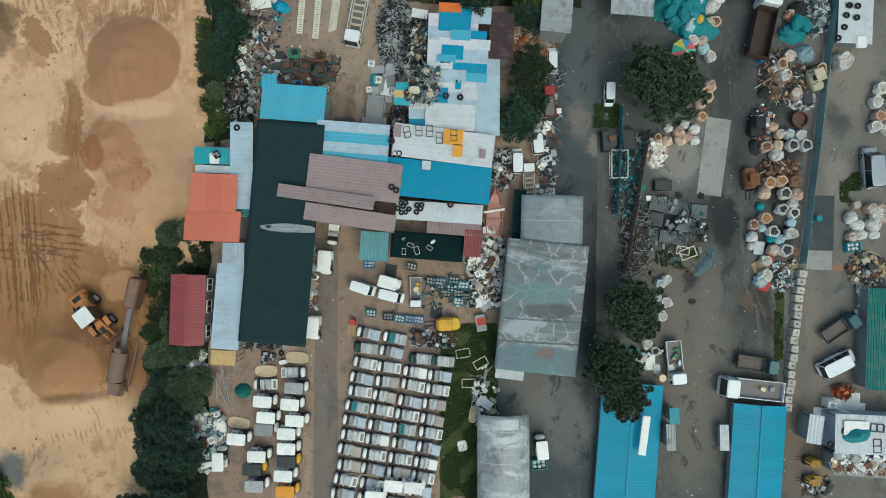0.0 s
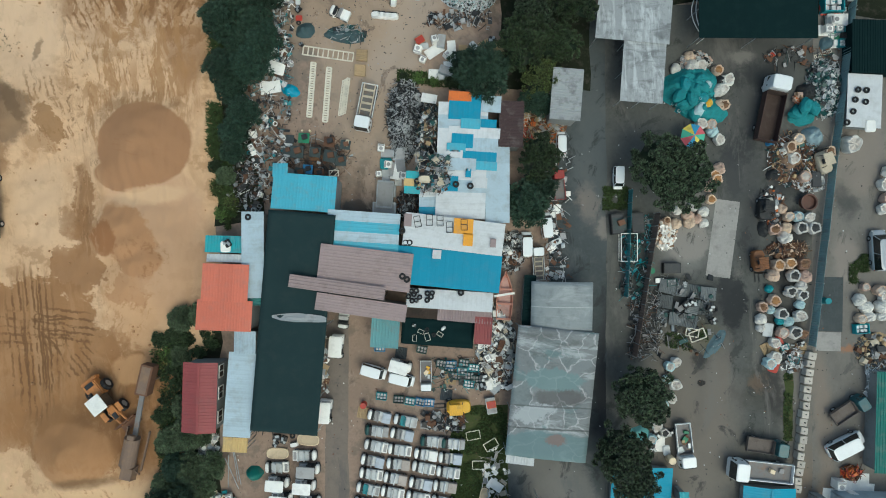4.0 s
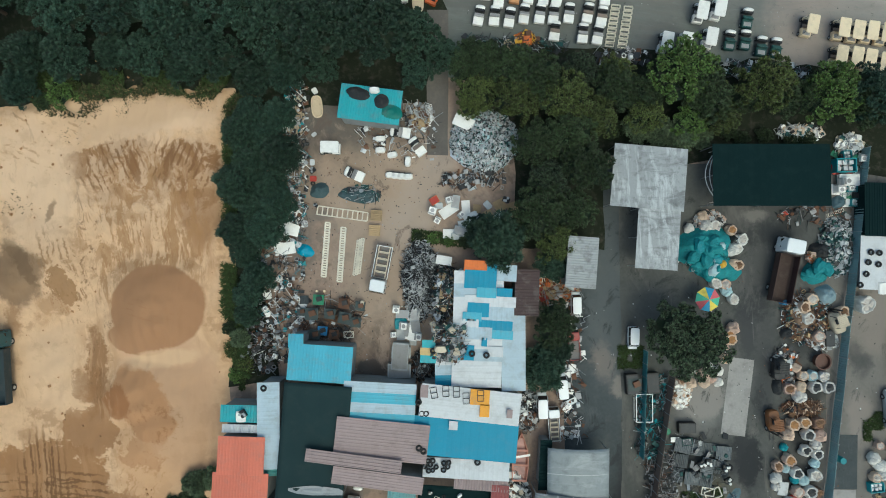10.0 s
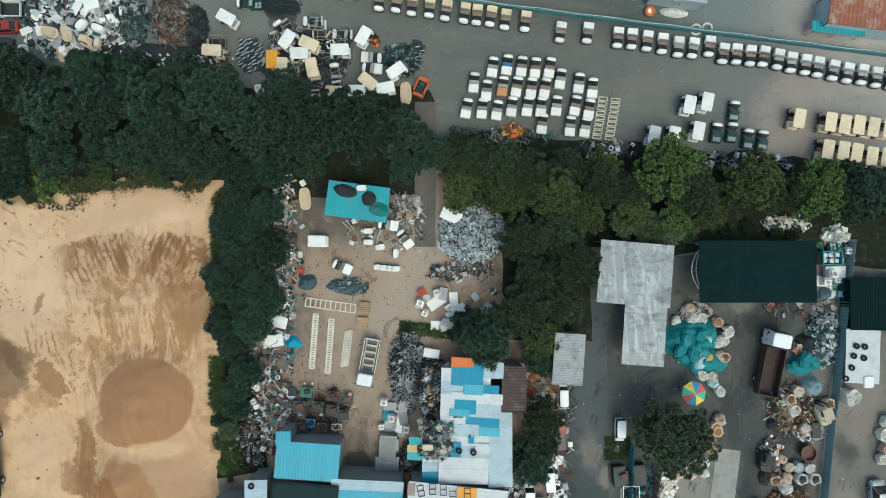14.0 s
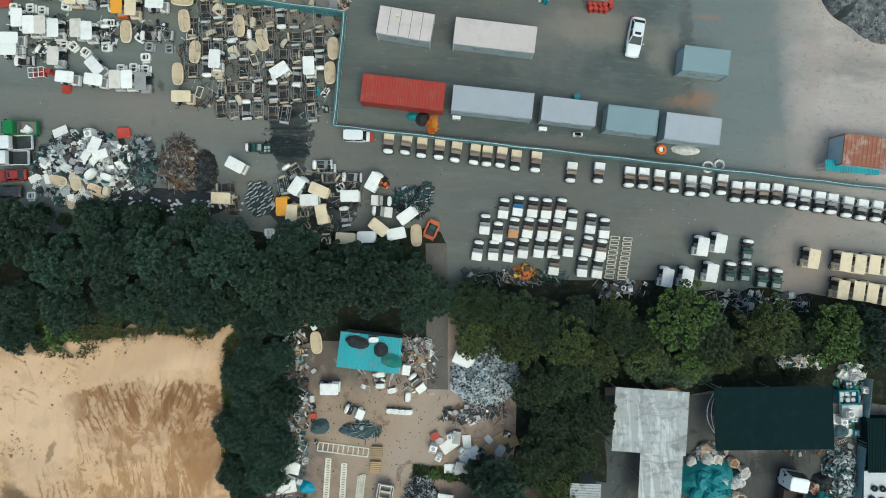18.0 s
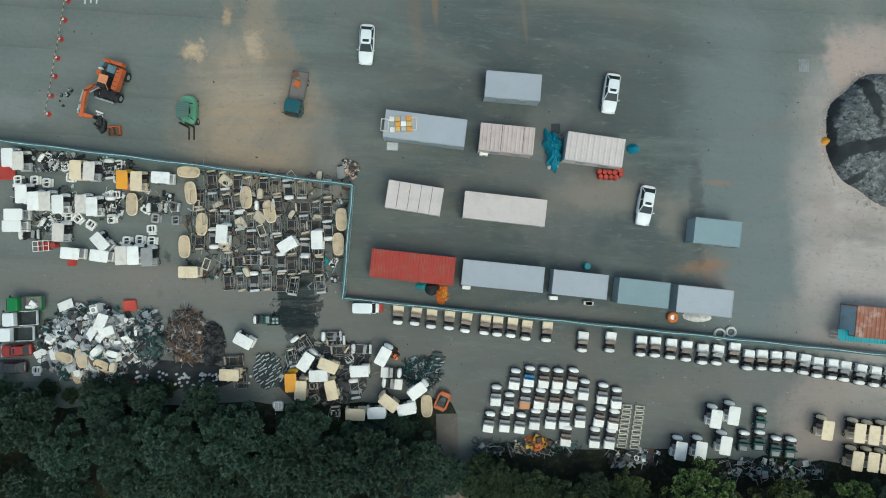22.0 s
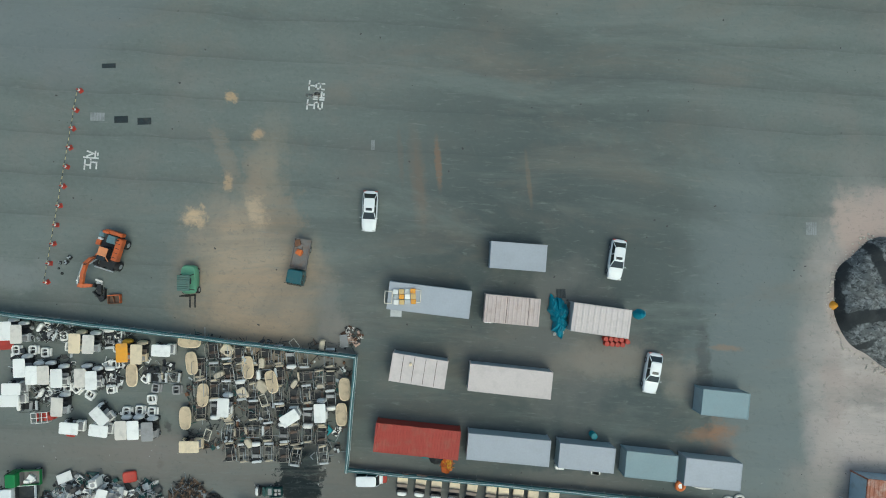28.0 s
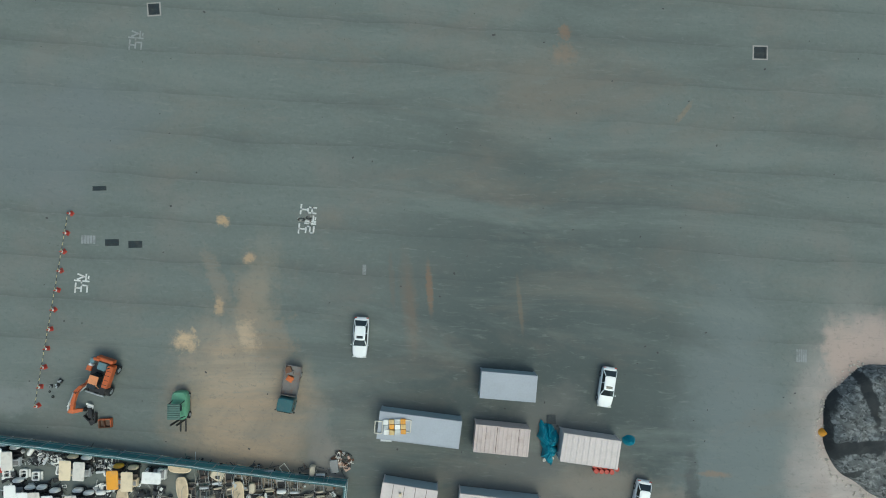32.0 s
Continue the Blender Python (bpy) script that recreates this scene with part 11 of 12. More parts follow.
ob.matrix_basis = pose(39.12, 14.60, 0)
tagged(ob, "large red-brown round tub standing open", "tub")
for k, x, y, sc in (("bag_h", 36.35, 13.89, 0.85), ("bag_c", 36.99, 13.03, 0.95), ("bag_f", 38.01, 13.05, 1.0), ("bag_a", 39.25, 12.95, 1.0), ("bag_d", 35.38, 11.65, 1.1), ("bag_h", 36.76, 11.80, 1.0), ("bag_b", 38.27, 11.78, 1.15), ("bag_b", 39.70, 11.76, 1.15), ("bag_g", 36.61, 10.75, 1.15),
                    ("bag_e", 35.75, 7.76, 1.15), ("bag_e", 37.02, 7.94, 1.1), ("bag_brown", 38.53, 7.87, 1.2), ("bag_h", 35.21, 6.61, 1.15), ("bag_b", 37.39, 6.56, 1.15), ("bag_h", 38.79, 6.46, 1.15), ("bag_g", 38.40, 5.41, 0.95), ("bag_b", 37.17, 4.83, 1.0), ("bag_b", 38.41, 4.40, 1.0)
                    ):
    place(k, x, y, random.uniform(0, 360), 0, sc)
for k, x, y, sc in (("bag_e", 35.29, 3.84, 1.15), ("bag_d", 34.02, 3.17, 1.0), ("bag_g", 33.89, 1.82, 1.0), ("bag_g", 33.88, 0.79, 0.75), ("bag_b", 36.10, 2.40, 1.1), ("bag_i", 36.86, 1.54, 1.0), ("bag_a", 38.08, 2.13, 1.15), ("bag_i", 38.20, 3.31, 0.9), ("bag_teal", 35.99, 1.56, 0.8), ("bag_c", 36.13, 0.36, 1.1), ("bag_b", 37.45, 0.35, 1.2), ("bag_brown", 38.44, 0.14, 0.95), ("bag_a", 37.01, 4.65, 0.9), ("bag_i", 35.00, 2.80, 0.8)):
    place(k, x, y, random.uniform(0, 360), 0, sc)
junk("copper_scrap", 37.08, 9.42, 4.74, 1.81, -0.7, 0.5, 260, [RUST, FILLS[0], BLACKM, RUST, FILLS[0], BAGT], "flat heap of coppery cable scrap", 31, 0.75, 0.15, 0, 0.35, 1.1)
place("board_grey", 34.71, 0.57, 80, 0.3, 1.1)
for x, y in ((35.13, -1.23), (35.26, -2.20)):
    place("pallet", x, y, 15, 0.2, 0.95, label="pallet with orange and white sheets")
for x, y, a, b in ((34.89, 13.29, 0.7, 1.3), (34.46, 11.76, 0.7, 1.0), (35.64, 17.74, 0.9, 0.7)):
    heap("black_tarp_heap", x, y, a, b, 0.5, NETB, "crumpled black plastic on oily ground", 10, 20, 0.4, 8, cat="tarpaulin")
for k, x, y, sc in (("bag_a", 34.85, 14.74, 0.8), ("bag_g", 34.30, 15.02, 0.6), ("bag_g", 36.72, 20.33, 0.9), ("board_white", 38.45, 16.80, 0.7), ("bag_teal", 34.88, 5.15, 0.7)):
    place(k, x, y, 30, 0, sc)
place("cabinet_dark", 40.04, 17.09, 2, 0, 1.15)
scatter(("bag_a", "pallet", "panel_red", "engine", "bag_f", "crate_teal"), 36.71, -2.17, 4.28, 3.21, -0.7, 12, 20)
junk("scrap_scatter", 37.33, -2.53, 2.67, 3.21, -0.7, 0.3, 90, MIX, "dark scrap at the end of the block wall", 32, 0.3, 0.35, 0, 0.35, base=False)
# stacked grey sheets and pallets in the middle of the yard
SLAT = mat("weathered_grey_slats", (0.15, 0.16, 0.16), 0.75, vary=0.35, dirt=(0.05, 0.05, 0.05), dirt_amount=0.6, rnd=0.5)
KINDS["slat_panel"] = single("slatted_panel", lambda bm: ribbed(bm, 2.0, 1.7, 0.1, 0.1, 0.22, "y", 0.07, 0.1), SLAT, "weathered grey slatted panel in a stack", "panel", "stacked slatted panels")
for i in range(4):
    for j in range(3):
        if (i, j) in ((1, 1), (3, 0)):
            continue
        x, y = 25.60 + 1.5 * (i - 1.5) + 0.28 * (j - 1), 3.45 - 0.28 * (i - 1.5) + 1.65 * (j - 1)
        place("slat_panel", x, y, -10 + random.uniform(-5, 5) + (90 if (i + j) % 3 == 0 else 0), 0.05 + 0.17 * ((i * 2 + j) % 3), random.uniform(0.8, 0.9))
place("crate_dark", 24.11, 5.98, 5, 0.1, 1.1)
place("cabinet_dark", 24.09, 7.56, 90, 0, 1.25)
place("barrel_green", 21.74, 7.31, 0, 0, 1.2)
place("board_white", 22.84, 6.19, 0, 0.3, 0.5)
for k in range(4):
    place("engine", *[(26.28, 3.70), (25.58, 3.57), (28.22, 3.12), (28.48, 1.72)][k], 40 * k, 0.5, 1.0)
place("tyre", 28.86, 2.91, 0, 0.1, 1.2, label="white-rimmed wheel lying in the yard")
place("frame_short", 26.98, 0.08, 20, 0.1, 1.5)
place("frame_short", 26.38, 0.38, -10, 0.2, 1.2)
junk("sheet_scrap", 25.87, 3.71, 5.59, 5.87, -3.6, 0.4, 70, [GREY, BLACKM, DARKV, BLACKM, STEEL, DKGREEN], "stacked grey sheets and frames", 33, 0.5, 0.3, 0.02, 0.45, 1.4, base=False, round_=False)
heap("blue_film", 29.01, -0.94, 0.7, 2.0, 0.2, mat("grey_blue_film", (0.07, 0.12, 0.14), 0.4, vary=0.4), "flat strip of blue-grey film on the ground", -35, 20, 0.2, 9, cat="film")
junk("scrap_scatter", 26.48, -0.44, 6.43, 3.23, -3.8, 0.2, 40, DARKMIX + [DKGREEN], "rods and net scraps in the yard", 34, 0.6, 0.2, 0, 0.35, 1.4, base=False)
junk("scrap_strip", 21.23, 1.22, 3.57, 7.50, -0.7, 0.5, 300, DARKMIX + [BLACKM, GREY], "dark tangled metal behind the lane fence", 35, 0.85, 0.1, 0.02, 0.3, round_=False, base=False)
junk("scrap_strip", 20.24, 8.82, 3.21, 9.10, -0.7, 0.5, 320, TEALMIX + [BLACKM, BLACKM, DARKV, DKGREEN], "teal and black scrap behind the lane fence", 36, 0.75, 0.15, 0, 0.3, round_=False, base=False)
place("table_dark", 18.31, 12.50, 0, 0, 1.2)
scatter(("bag_a", "tyre", "bag_f"), 23.58, -5.06, 1.96, 5.01, -0.7, 7, 23)
heap("teal_tarp_heap", 20.39, -11.10, 1.3, 1.1, 0.9, mat("pale_teal_tarp", (0.2, 0.5, 0.48), 0.7, vary=0.3), "crumpled pale teal tarpaulin", 20, 22, 0.4, 5, cat="tarpaulin")
place("bag_a", 22.18, -9.81, 0, 0, 1.05)
place("bag_f", 21.63, -11.29, 0)
place("barrel_pale", 23.69, -13.48, 0, 0, 1.4)
place("board_white", 22.75, -11.92, 88, 0.02, 0.95, label="white panelled box top with a black fitting")
scatter(("bag_b", "engine", "panel_grey"), 22.61, -11.84, 2.32, 3.58, -0.6, 6, 24)
t = thing("white_gutter_box", 21.14, -19.24, 2.35, -8, "long white rooflight box on the turquoise roof", "rooflight")
bm = bmesh.new()
box(bm, 0, 0, 0, 0.8, 4.2, 0.2, bevel=0.03)
part("casing", bm, WHITE, t)
shed("grey_side_room", 24.1, -19.56, 0.93, 2.77, -0.6, 2.2, R_GREY, "small grey lean-to beside the turquoise shed", 1.0)
shed("teal_side_room", 24.5, -17.28, 0.97, 1.66, -0.6, 2.2, R_TEAL, "small dark teal lean-to beside the shed", 1.0)
shed("white_side_room", 30.3, -19.98, 0.93, 2.76, -0.6, 1.2, R_WHITE, "small white lean-to beside the turquoise shed", 1.0)
# concrete block wall
bxw, byw = (39.28, -1.84)
vxw, vyw = (-1.779, -15.534)
for i in range(17):
    u = (i + 0.5) / 17
    t = thing("concrete_block", bxw + vxw * u, byw + vyw * u, 0, math.degrees(math.atan2(vyw, vxw)) + random.uniform(-3, 3), "pale weathered concrete block in a row", "concrete block", "block wall")
    bm = bmesh.new()
    L = math.hypot(vxw, vyw) / 17
    box(bm, random.uniform(-0.05, 0.05), random.uniform(-0.1, 0.1), 0, L * random.uniform(0.84, 0.96), random.uniform(0.78, 0.95), random.uniform(0.65, 0.85), random.uniform(-4, 4), taper=0.95, bevel=0.04)
    part("block", bm, CONC, t)
    bm = bmesh.new()
    cyl(bm, (0, 0, 0.6), (0, 0, 0.87), 0.07, 8)
    part("lifting_eye", bm, BLACKM, t)
# far east strip
scatter(BAGS, 48.32, 15.78, 1.94, 4.94, -0.7, 8, 25, 0, 0, 1.0, 1.3, 1.0)
scatter(("bag_g", "bag_g", "bag_c"), 46.36, 2.73, 3.53, 2.48, -0.7, 8, 26, 0, 0, 0.95, 1.25, 0.95)
scatter(("bag_a", "bag_c"), 46.46, 4.58, 3.00, 1.24, -0.7, 4, 27)
junk("scrap_scatter", 46.70, -1.93, 4.28, 3.93, -0.7, 0.4, 150, [WOOD, BEIGE, RUST, BLACKM, BLACKM, DARKV, GREY], "brown furniture and mixed scrap", 37, 0.3, 0.35, 0.03, 0.5)
place("crate_teal", 44.93, 0.59, 5, 0, 1.5)
place("barrel_teal", 40.97, 3.74, 0, 0, 1.2)
junk("scrap_scatter", 46.32, -5.32, 1.43, 5.72, -0.7, 0.4, 70, PALEMIX, "pale scrap along the green shed", 38, 0.4, 0.3, 0, 0.4, base=False, round_=False)
junk("orange_machine", 43.82, -15.30, 2.32, 1.43, -0.6, 0.8, 90, [ORANGE, REDP, RUST, BLACKM], "orange rusty machine frame", 39, 0.7, 0.1, 0, 0.4, 1.0, category="machine")
scatter(("appliance", "board_white", "panel_white", "appliance"), 43.45, -17.08, 4.10, 2.15, -0.6, 9, 28, 0, 3, 1.0, 1.5, 0.9, True)
junk("scrap_scatter", 40.92, -25.76, 3.16, 2.64, -0.5, 0.3, 90, DARKMIX, "dark scrap round the forklifts", 40, 0.3, 0.3, 0, 0.4, base=False)
junk("roof_scrap", 43.85, -22.43, 5.54, 1.63, -4.4, 0.2, 140, [RUST, GREY, WHITE, LILAC, WOOD], "scrap spread over a grey roof", 41, 0.3, 0.5, 0, 0.5, base=False, round_=False).location.z = 2.55
heap("teal_roof_tarp", 43.55, -19.30, 1.5, 0.8, 0.5, TEALNET, "teal nets thrown on the container roof", 10, 24, 0.3, 6, z=2.8, cat="tarpaulin")
for x, y in ((42.32, -18.91), (43.68, -18.87), (40.76, -20.31)):
    place("tyre", x, y, 0, 2.6, 1.2)
place("board_white", 43.41, -18.56, -3, 2.82, 1.4)
for x, y in ((43.84, 26.55), (44.73, 26.47), (43.52, 25.48), (44.62, 25.23), (43.27, 24.21), (42.60, 23.04)):
    place("tyre", x, y, 0, 1.74)
place("panel_white", 45.12, 22.63, 0, 1.7, 1.1)
place("bag_a", 43.75, 20.81, 0, 0, 1.6)
# by the black-green shed: green sheet, white crates, ladder
junk("scrap_strip", 42.82, 34.65, 3.24, 5.74, -1.0, 0.3, 60, [WHITE, GREENP, DKGREEN, STEEL, BLACKM, GREY], "white crates and coloured scrap beside the shed", 42, 0.2, 0.4, 0, 0.5, base=False, round_=False)
scatter(("appliance", "board_white", "crate_teal", "panel_red"), 42.81, 34.47, 2.88, 5.38, -1.0, 12, 29, 0.1, 3, 0.9, 1.3, 0.8, True)
junk("rubble_heap", 37.54, 39.94, 5.40, 1.80, -0.9, 0.7, 260, [WHITE, LILAC, BAGW, GREY, BAGT, BLACKM, DKGREEN], "pale rubble and bags at the tree edge", 90, 0.2, 0.4, 0.05, 0.35)
junk("scrap_scatter", 42.91, 38.60, 3.24, 2.16, -0.9, 0.5, 110, PALEMIX + [DKGREEN], "pale scrap at the tree edge", 43, 0.3, 0.4, 0, 0.4)

# ---- scrap in the cart yard north of the trees ----
BROWNWIRE = mat("brown_wire", (0.2, 0.165, 0.135), 0.8, vary=0.4)
STRIPE = mat("pale_battery_tray", (0.38, 0.44, 0.45), 0.6, vary=0.3)

junk("panel_scrap_heap", -41.2, 63.6, 11.4, 8.6, -1.9, 1.2, 760, [WHITE, GREY, DARKV, BLACKM, LILAC, STEEL, BLACKM, STEEL, DKGREEN, BLACKM, GREY, DARKV, LILAC, STEEL, RUSTPAN, DKGREEN], "large heap of mixed cart panels and metal", 50, 0.25, 0.4, 0.03, 0.5, 1.5)
junk("pale_scrap_heap", -39.7, 64.9, 5.4, 4.6, -1.9, 1.5, 170, [WHITE, LILAC, WHITE, GREY, BAGW, PALEROOF, STEEL], "white moulded panels at the top of the heap", 58, 0.1, 0.6, 0.02, 0.5, 1.0)
for k, x, y, r, z, sc in (("board_white", -43.57, 67.78, 20, 0.4, 0.9), ("appliance", -39.9, 67.4, 10, 0.4, 1.2), ("panel_red", -36.7, 67.5, 3, 0.2, 1.05), ("board_white", -39.1, 65.9, 70, 1.7, 0.95), ("board_white", -40.2, 64.7, 50, 1.6, 0.8), ("board_white", -38.5, 64.9, 15, 1.7, 0.85),
                          ("tub", -43.4, 62.3, 78, 1.1, 0.85), ("tub", -41.5, 62.1, 15, 1.2, 0.85), ("tub", -39.3, 61.1, 55, 0.9, 0.9), ("tub", -42.6, 60.1, 8, 0.5, 0.7), ("cowl_white", -39.7, 62.9, 40, 1.3, 1.3), ("cowl_white", -38.0, 62.5, -20, 1.2, 1.3), ("panel_white", -45.0, 64.2, -40, 0.8, 0.9),
                          ("board_white", -46.4, 62.7, 25, 0.5, 0.7), ("shell_white", -46.98, 60.8, 0, 0.0, 0.95), ("panel_white", -44.6, 62.6, 10, 0.8, 1.0), ("panel_red", -36.4, 58.9, 20, 0.1, 0.7), ("panel_grey", -39.1, 59.4, 0, 0.4, 0.9), ("panel_white", -35.7, 64.7, 5, 0.5, 0.9), ("cowl_cream", -38.3, 61.0, 80, 0.9, 1.1)):
    place(k, x, y, r, z, sc, random.uniform(-12, 12), random.uniform(-12, 12))
junk("frame_heap", -34.9, 63.9, 3.6, 6.4, -1.9, 0.8, 260, [DKGREEN, BLACKM, STEEL, DARKV, BLACKM, GREY], "dark stack of steel crates and frames", 59, 0.6, 0.15, 0.02, 0.4, 1.3)
junk("brown_scrap_heap", -30.6, 63.9, 4.8, 6.0, -1.9, 0.9, 480, [BROWNWIRE, BROWNWIRE, STEEL, BLACKM, STEEL, DARKV, RUSTPAN, BLACKM], "brown heap of stripped metal and wire", 51, 0.72, 0.14, 0.04, 0.3, 1.4)
# low black heap added to fill the black patch east of the brown heap
junk("black_scrap_heap", -27.9, 63.0, 2.6, 4.6, -1.9, 0.5, 220, [BLACKM, RUBBER, BLACKM, DARKV], "low heap of small black pieces", 73, 0.3, 0.35, 0.15, 0.35, 1.0)
bm = bmesh.new()
rng = random.Random(9)
for i in range(70):
    u, v = rng.random(), rng.random()
    cyl(bm, (u * 12.5, -1.5 * v, 0.3), (u * 12.5 + 0.02, -1.5 * v, 0.5), 0.14, 9)
ob = finish("cart_batteries", bm, [LILAC])
ob.matrix_basis = pose(-36.22, 60.36, 0, 0, 0, -4)
tagged(ob, "many small pale round caps on dark ground", "scrap", kind="stuff")
heap("oily_scrap_bed", -32.35, 59.70, 7.0, 1.6, 0.3, mat("oily_soil", (0.025, 0.026, 0.027), 0.7, vary=0.4), "black oily soil under scrap", -4, 30, 0.1, 12, 2.0, cat="soil")
place("cart_roof_white", -24.15, 63.45, 60)
place("cart_roof_cream", -25.79, 59.82, 85)
place("wreck", -25.58, 61.07, 90)
place("wreck", -24.75, 59.09, 0)
for cx, cy, ang, cols, rows in ((-21.95, 59.7, 8, 6, 9), (-3.9, 59.35, -28, 3, 8)):
    rng = random.Random(int(cy * 7))
    t = thing("tray_stack", cx, cy, 0, ang, "dark stacks of ribbed battery trays", "tray stack", "stacked trays")
    for i in range(cols):
        for j in range(rows):
            bm = bmesh.new()
            u, v = i - (cols - 1) / 2, j - (rows - 1) / 2 + 0.4 * (i % 2)
            if abs(u) + abs(v) * 0.6 > 4.2:
                continue
            x, y, z, r = u * 0.5 + rng.uniform(-0.08, 0.08), v * 0.42 + rng.uniform(-0.07, 0.07), rng.uniform(0.1, 0.3), rng.uniform(10, 50)
            box(bm, x, y, 0, 0.56, 0.42, z, rot=r)
            tray = part("tray", bm, BLACKM, t)
            bm = bmesh.new()
            box(bm, x, y, z, 0.5, 0.13, 0.06, rot=r, ry=rng.uniform(-6, 6))
            part("rib", bm, STRIPE if rng.random() < 0.75 else DKGREEN, tray)
place("panel_grey", -21.01, 56.07, 0, 0.1, 1.0)
# cart bodies heap
junk("cart_body_heap", -15.6, 59.4, 10.4, 7.4, -1.9, 0.4, 360, [BLACKM, BLACKM, DARKV, FRAMEB, GREY, DARKV, STEEL, DKGREEN], "heap of stripped white cart bodies", 53, 0.6, 0.2, 0.02, 0.45, 1.5)
for k, x, y, r in (("cart_roof_yellow", -19.08, 58.92, 0), ("cart_roof_white", -17.31, 61.04, -35), ("cart_roof_cream", -15.25, 60.45, 65), ("cart_roof_white", -16.32, 59.34, 90), ("cart_roof_cream", -18.05, 58.06, -5), ("wreck", -16.98, 57.86, 0), ("cart_roof_cream", -14.83, 57.95, 10), ("wreck_white", -12.52, 57.50, 5), ("wreck_white", -14.8, 63.3, 88), ("wreck_white", -11.6, 61.8, 85), ("shell_cream", -17.0, 58.0, 0), ("shell_cream", -16.9, 56.6, 20), ("shell_white", -14.7, 54.9, 0), ("shell_white", -20.9, 56.0, 0), ("shell_white", -13.0, 60.8, 30), ("wreck_white", -18.3, 62.4, 35), ("cart_roof_white", -11.94, 59.66, 90), ("wreck", -12.54, 61.21, 50), ("wreck_dark", -14.46, 62.85, 90), ("wreck", -13.97, 61.78, 90), ("cart_white", -8.42, 59.15, -95), ("cart_white", -8.46, 57.96, 82),
                   ("cart_roof_white", -9.07, 61.29, -30), ("cart_roof_cream", -8.89, 56.30, 50), ("cart_roof_white", -7.07, 55.40, 100), ("cart_roof_white", -5.51, 57.44, -55), ("tub", -4.76, 55.26, 0), ("cart_roof_white", -10.25, 55.17, 90), ("cart_roof_cream", -12.53, 55.10, 85), ("wreck", -14.73, 54.75, 0), ("wreck", -17.63, 62.60, 30), ("wreck_dark", -19.11, 61.24, 10)):
    place(k, x, y, r)
junk("frame_heap", -5.2, 58.9, 4.2, 3.4, -1.9, 0.5, 260, [STEEL, DARKV, BLACKM, DKGREEN, DKGREEN, BLACKM], "dark heap of steel cart frames", 54, 0.8, 0.12, 0, 0.4, 1.6)
place("crate_dark", -21.1, 65.2, 0, 0, 1.3)
t = thing("mini_loader", -3.0, 55.9, 0, -25, "small orange loader with a dark open middle", "loader")
for nm, mm, a in (("rear_body", EXC, (0, 0.75, 0.3, 1.2, 0.5, 0.6)), ("side_arm", EXC, (-0.6, -0.05, 0.5, 0.22, 1.6, 0.3)), ("side_arm", EXC, (0.6, -0.05, 0.5, 0.22, 1.6, 0.3)), ("seat", DKGREEN, (0, 0.2, 0.5, 0.6, 0.5, 0.3)), ("bucket", EXC, (0, -0.95, 0.05, 1.3, 0.4, 0.45)), ("chassis", BLACKM, (0, 0, 0.25, 0.9, 1.6, 0.25))):
    bm = bmesh.new()
    box(bm, *a, taper=0.92, bevel=0.05)
    part(nm, bm, mm, t)
for a in (-0.5, 0.5):
    for b in (-0.45, 0.5):
        wheel(t, a, b, 0.28, 0.2)
junk("orange_machine", -8.06, 61.07, 0.71, 1.00, -1.9, 0.6, 40, [ORANGE, BLACKM], "small orange machine", 56, 0.4, 0.3, 0, 0.35, 0.6, category="machine")
junk("scrap_scatter", 6.01, 50.34, 11.39, 1.60, -1.9, 0.3, 200, [STEEL, BLACKM, DKGREEN, DARKV, BLACKM], "frames and dark scrap at the tree edge", 57, 0.7, 0.15, 0.02, 0.35, base=False, round_=False)
junk("orange_machine", 7.09, 50.75, 2.49, 1.42, -1.9, 0.7, 60, [ORANGE, YELLOW, RUST], "orange scrap cart body at the tree edge", 58, 0.3, 0.4, 0, 0.5, 0.9, category="machine")
place("tub", 5.88, 50.17, 80)
junk("scrap_scatter", 32.79, 46.86, 11.45, 2.14, -3.7, 0.3, 170, [STEEL, BLACKM, GREY, BLACKM, DKGREEN], "pale scrap and pipes at the tree edge", 59, 0.5, 0.3, 0.02, 0.4, base=False, round_=False)
junk("scrap_scatter", 17.81, 48.70, 5.71, 1.60, -1.9, 0.3, 80, DARKMIX + [WHITE], "dark scrap at the tree edge", 60, 0.5, 0.3, 0.02, 0.4, base=False, round_=False)
# stacked frames beside the white carts
for i in range(9):
    for j in range(2):
        x0, y0 = (16.43, 50.08)
        ux, uy = (1.412, -0.474)
        vx, vy = (0.786, 4.247)
        for k in range(2):
            place("frame_small", x0 + ux * j + vx * i / 8, y0 + uy * j + vy * i / 8 + (0.3 if j else 0), -6 + random.uniform(-4, 4), 0.13 * k)
# more wrecks, panels and parts in the graveyard
for cx, cy, w, d, ang, n, seed in ((-44.4, 83.5, 6.0, 2.2, -8, 110, 61), (-37.6, 82.5, 4.4, 2.2, -8, 70, 66), (-45.6, 79.9, 6.6, 2.6, -8, 70, 67), (-38.2, 78.4, 2.6, 3.2, -8, 60, 68), (-44.6, 76.7, 3.4, 2.4, -8, 60, 69), (-33.6, 78.9, 3.6, 2.0, -8, 40, 71), (-36.6, 73.6, 5.6, 1.6, -3, 40, 72)):
    junk("scrap_scatter", cx, cy, w, d, ang, 0.35, n, [BLACKM, DARKV, BLACKM, WHITE, DARKV, STEEL, BLACKM, LILAC], "cart parts strewn between the wrecks", seed, 0.5, 0.22, 0.04, 0.36, base=False, round_=False)
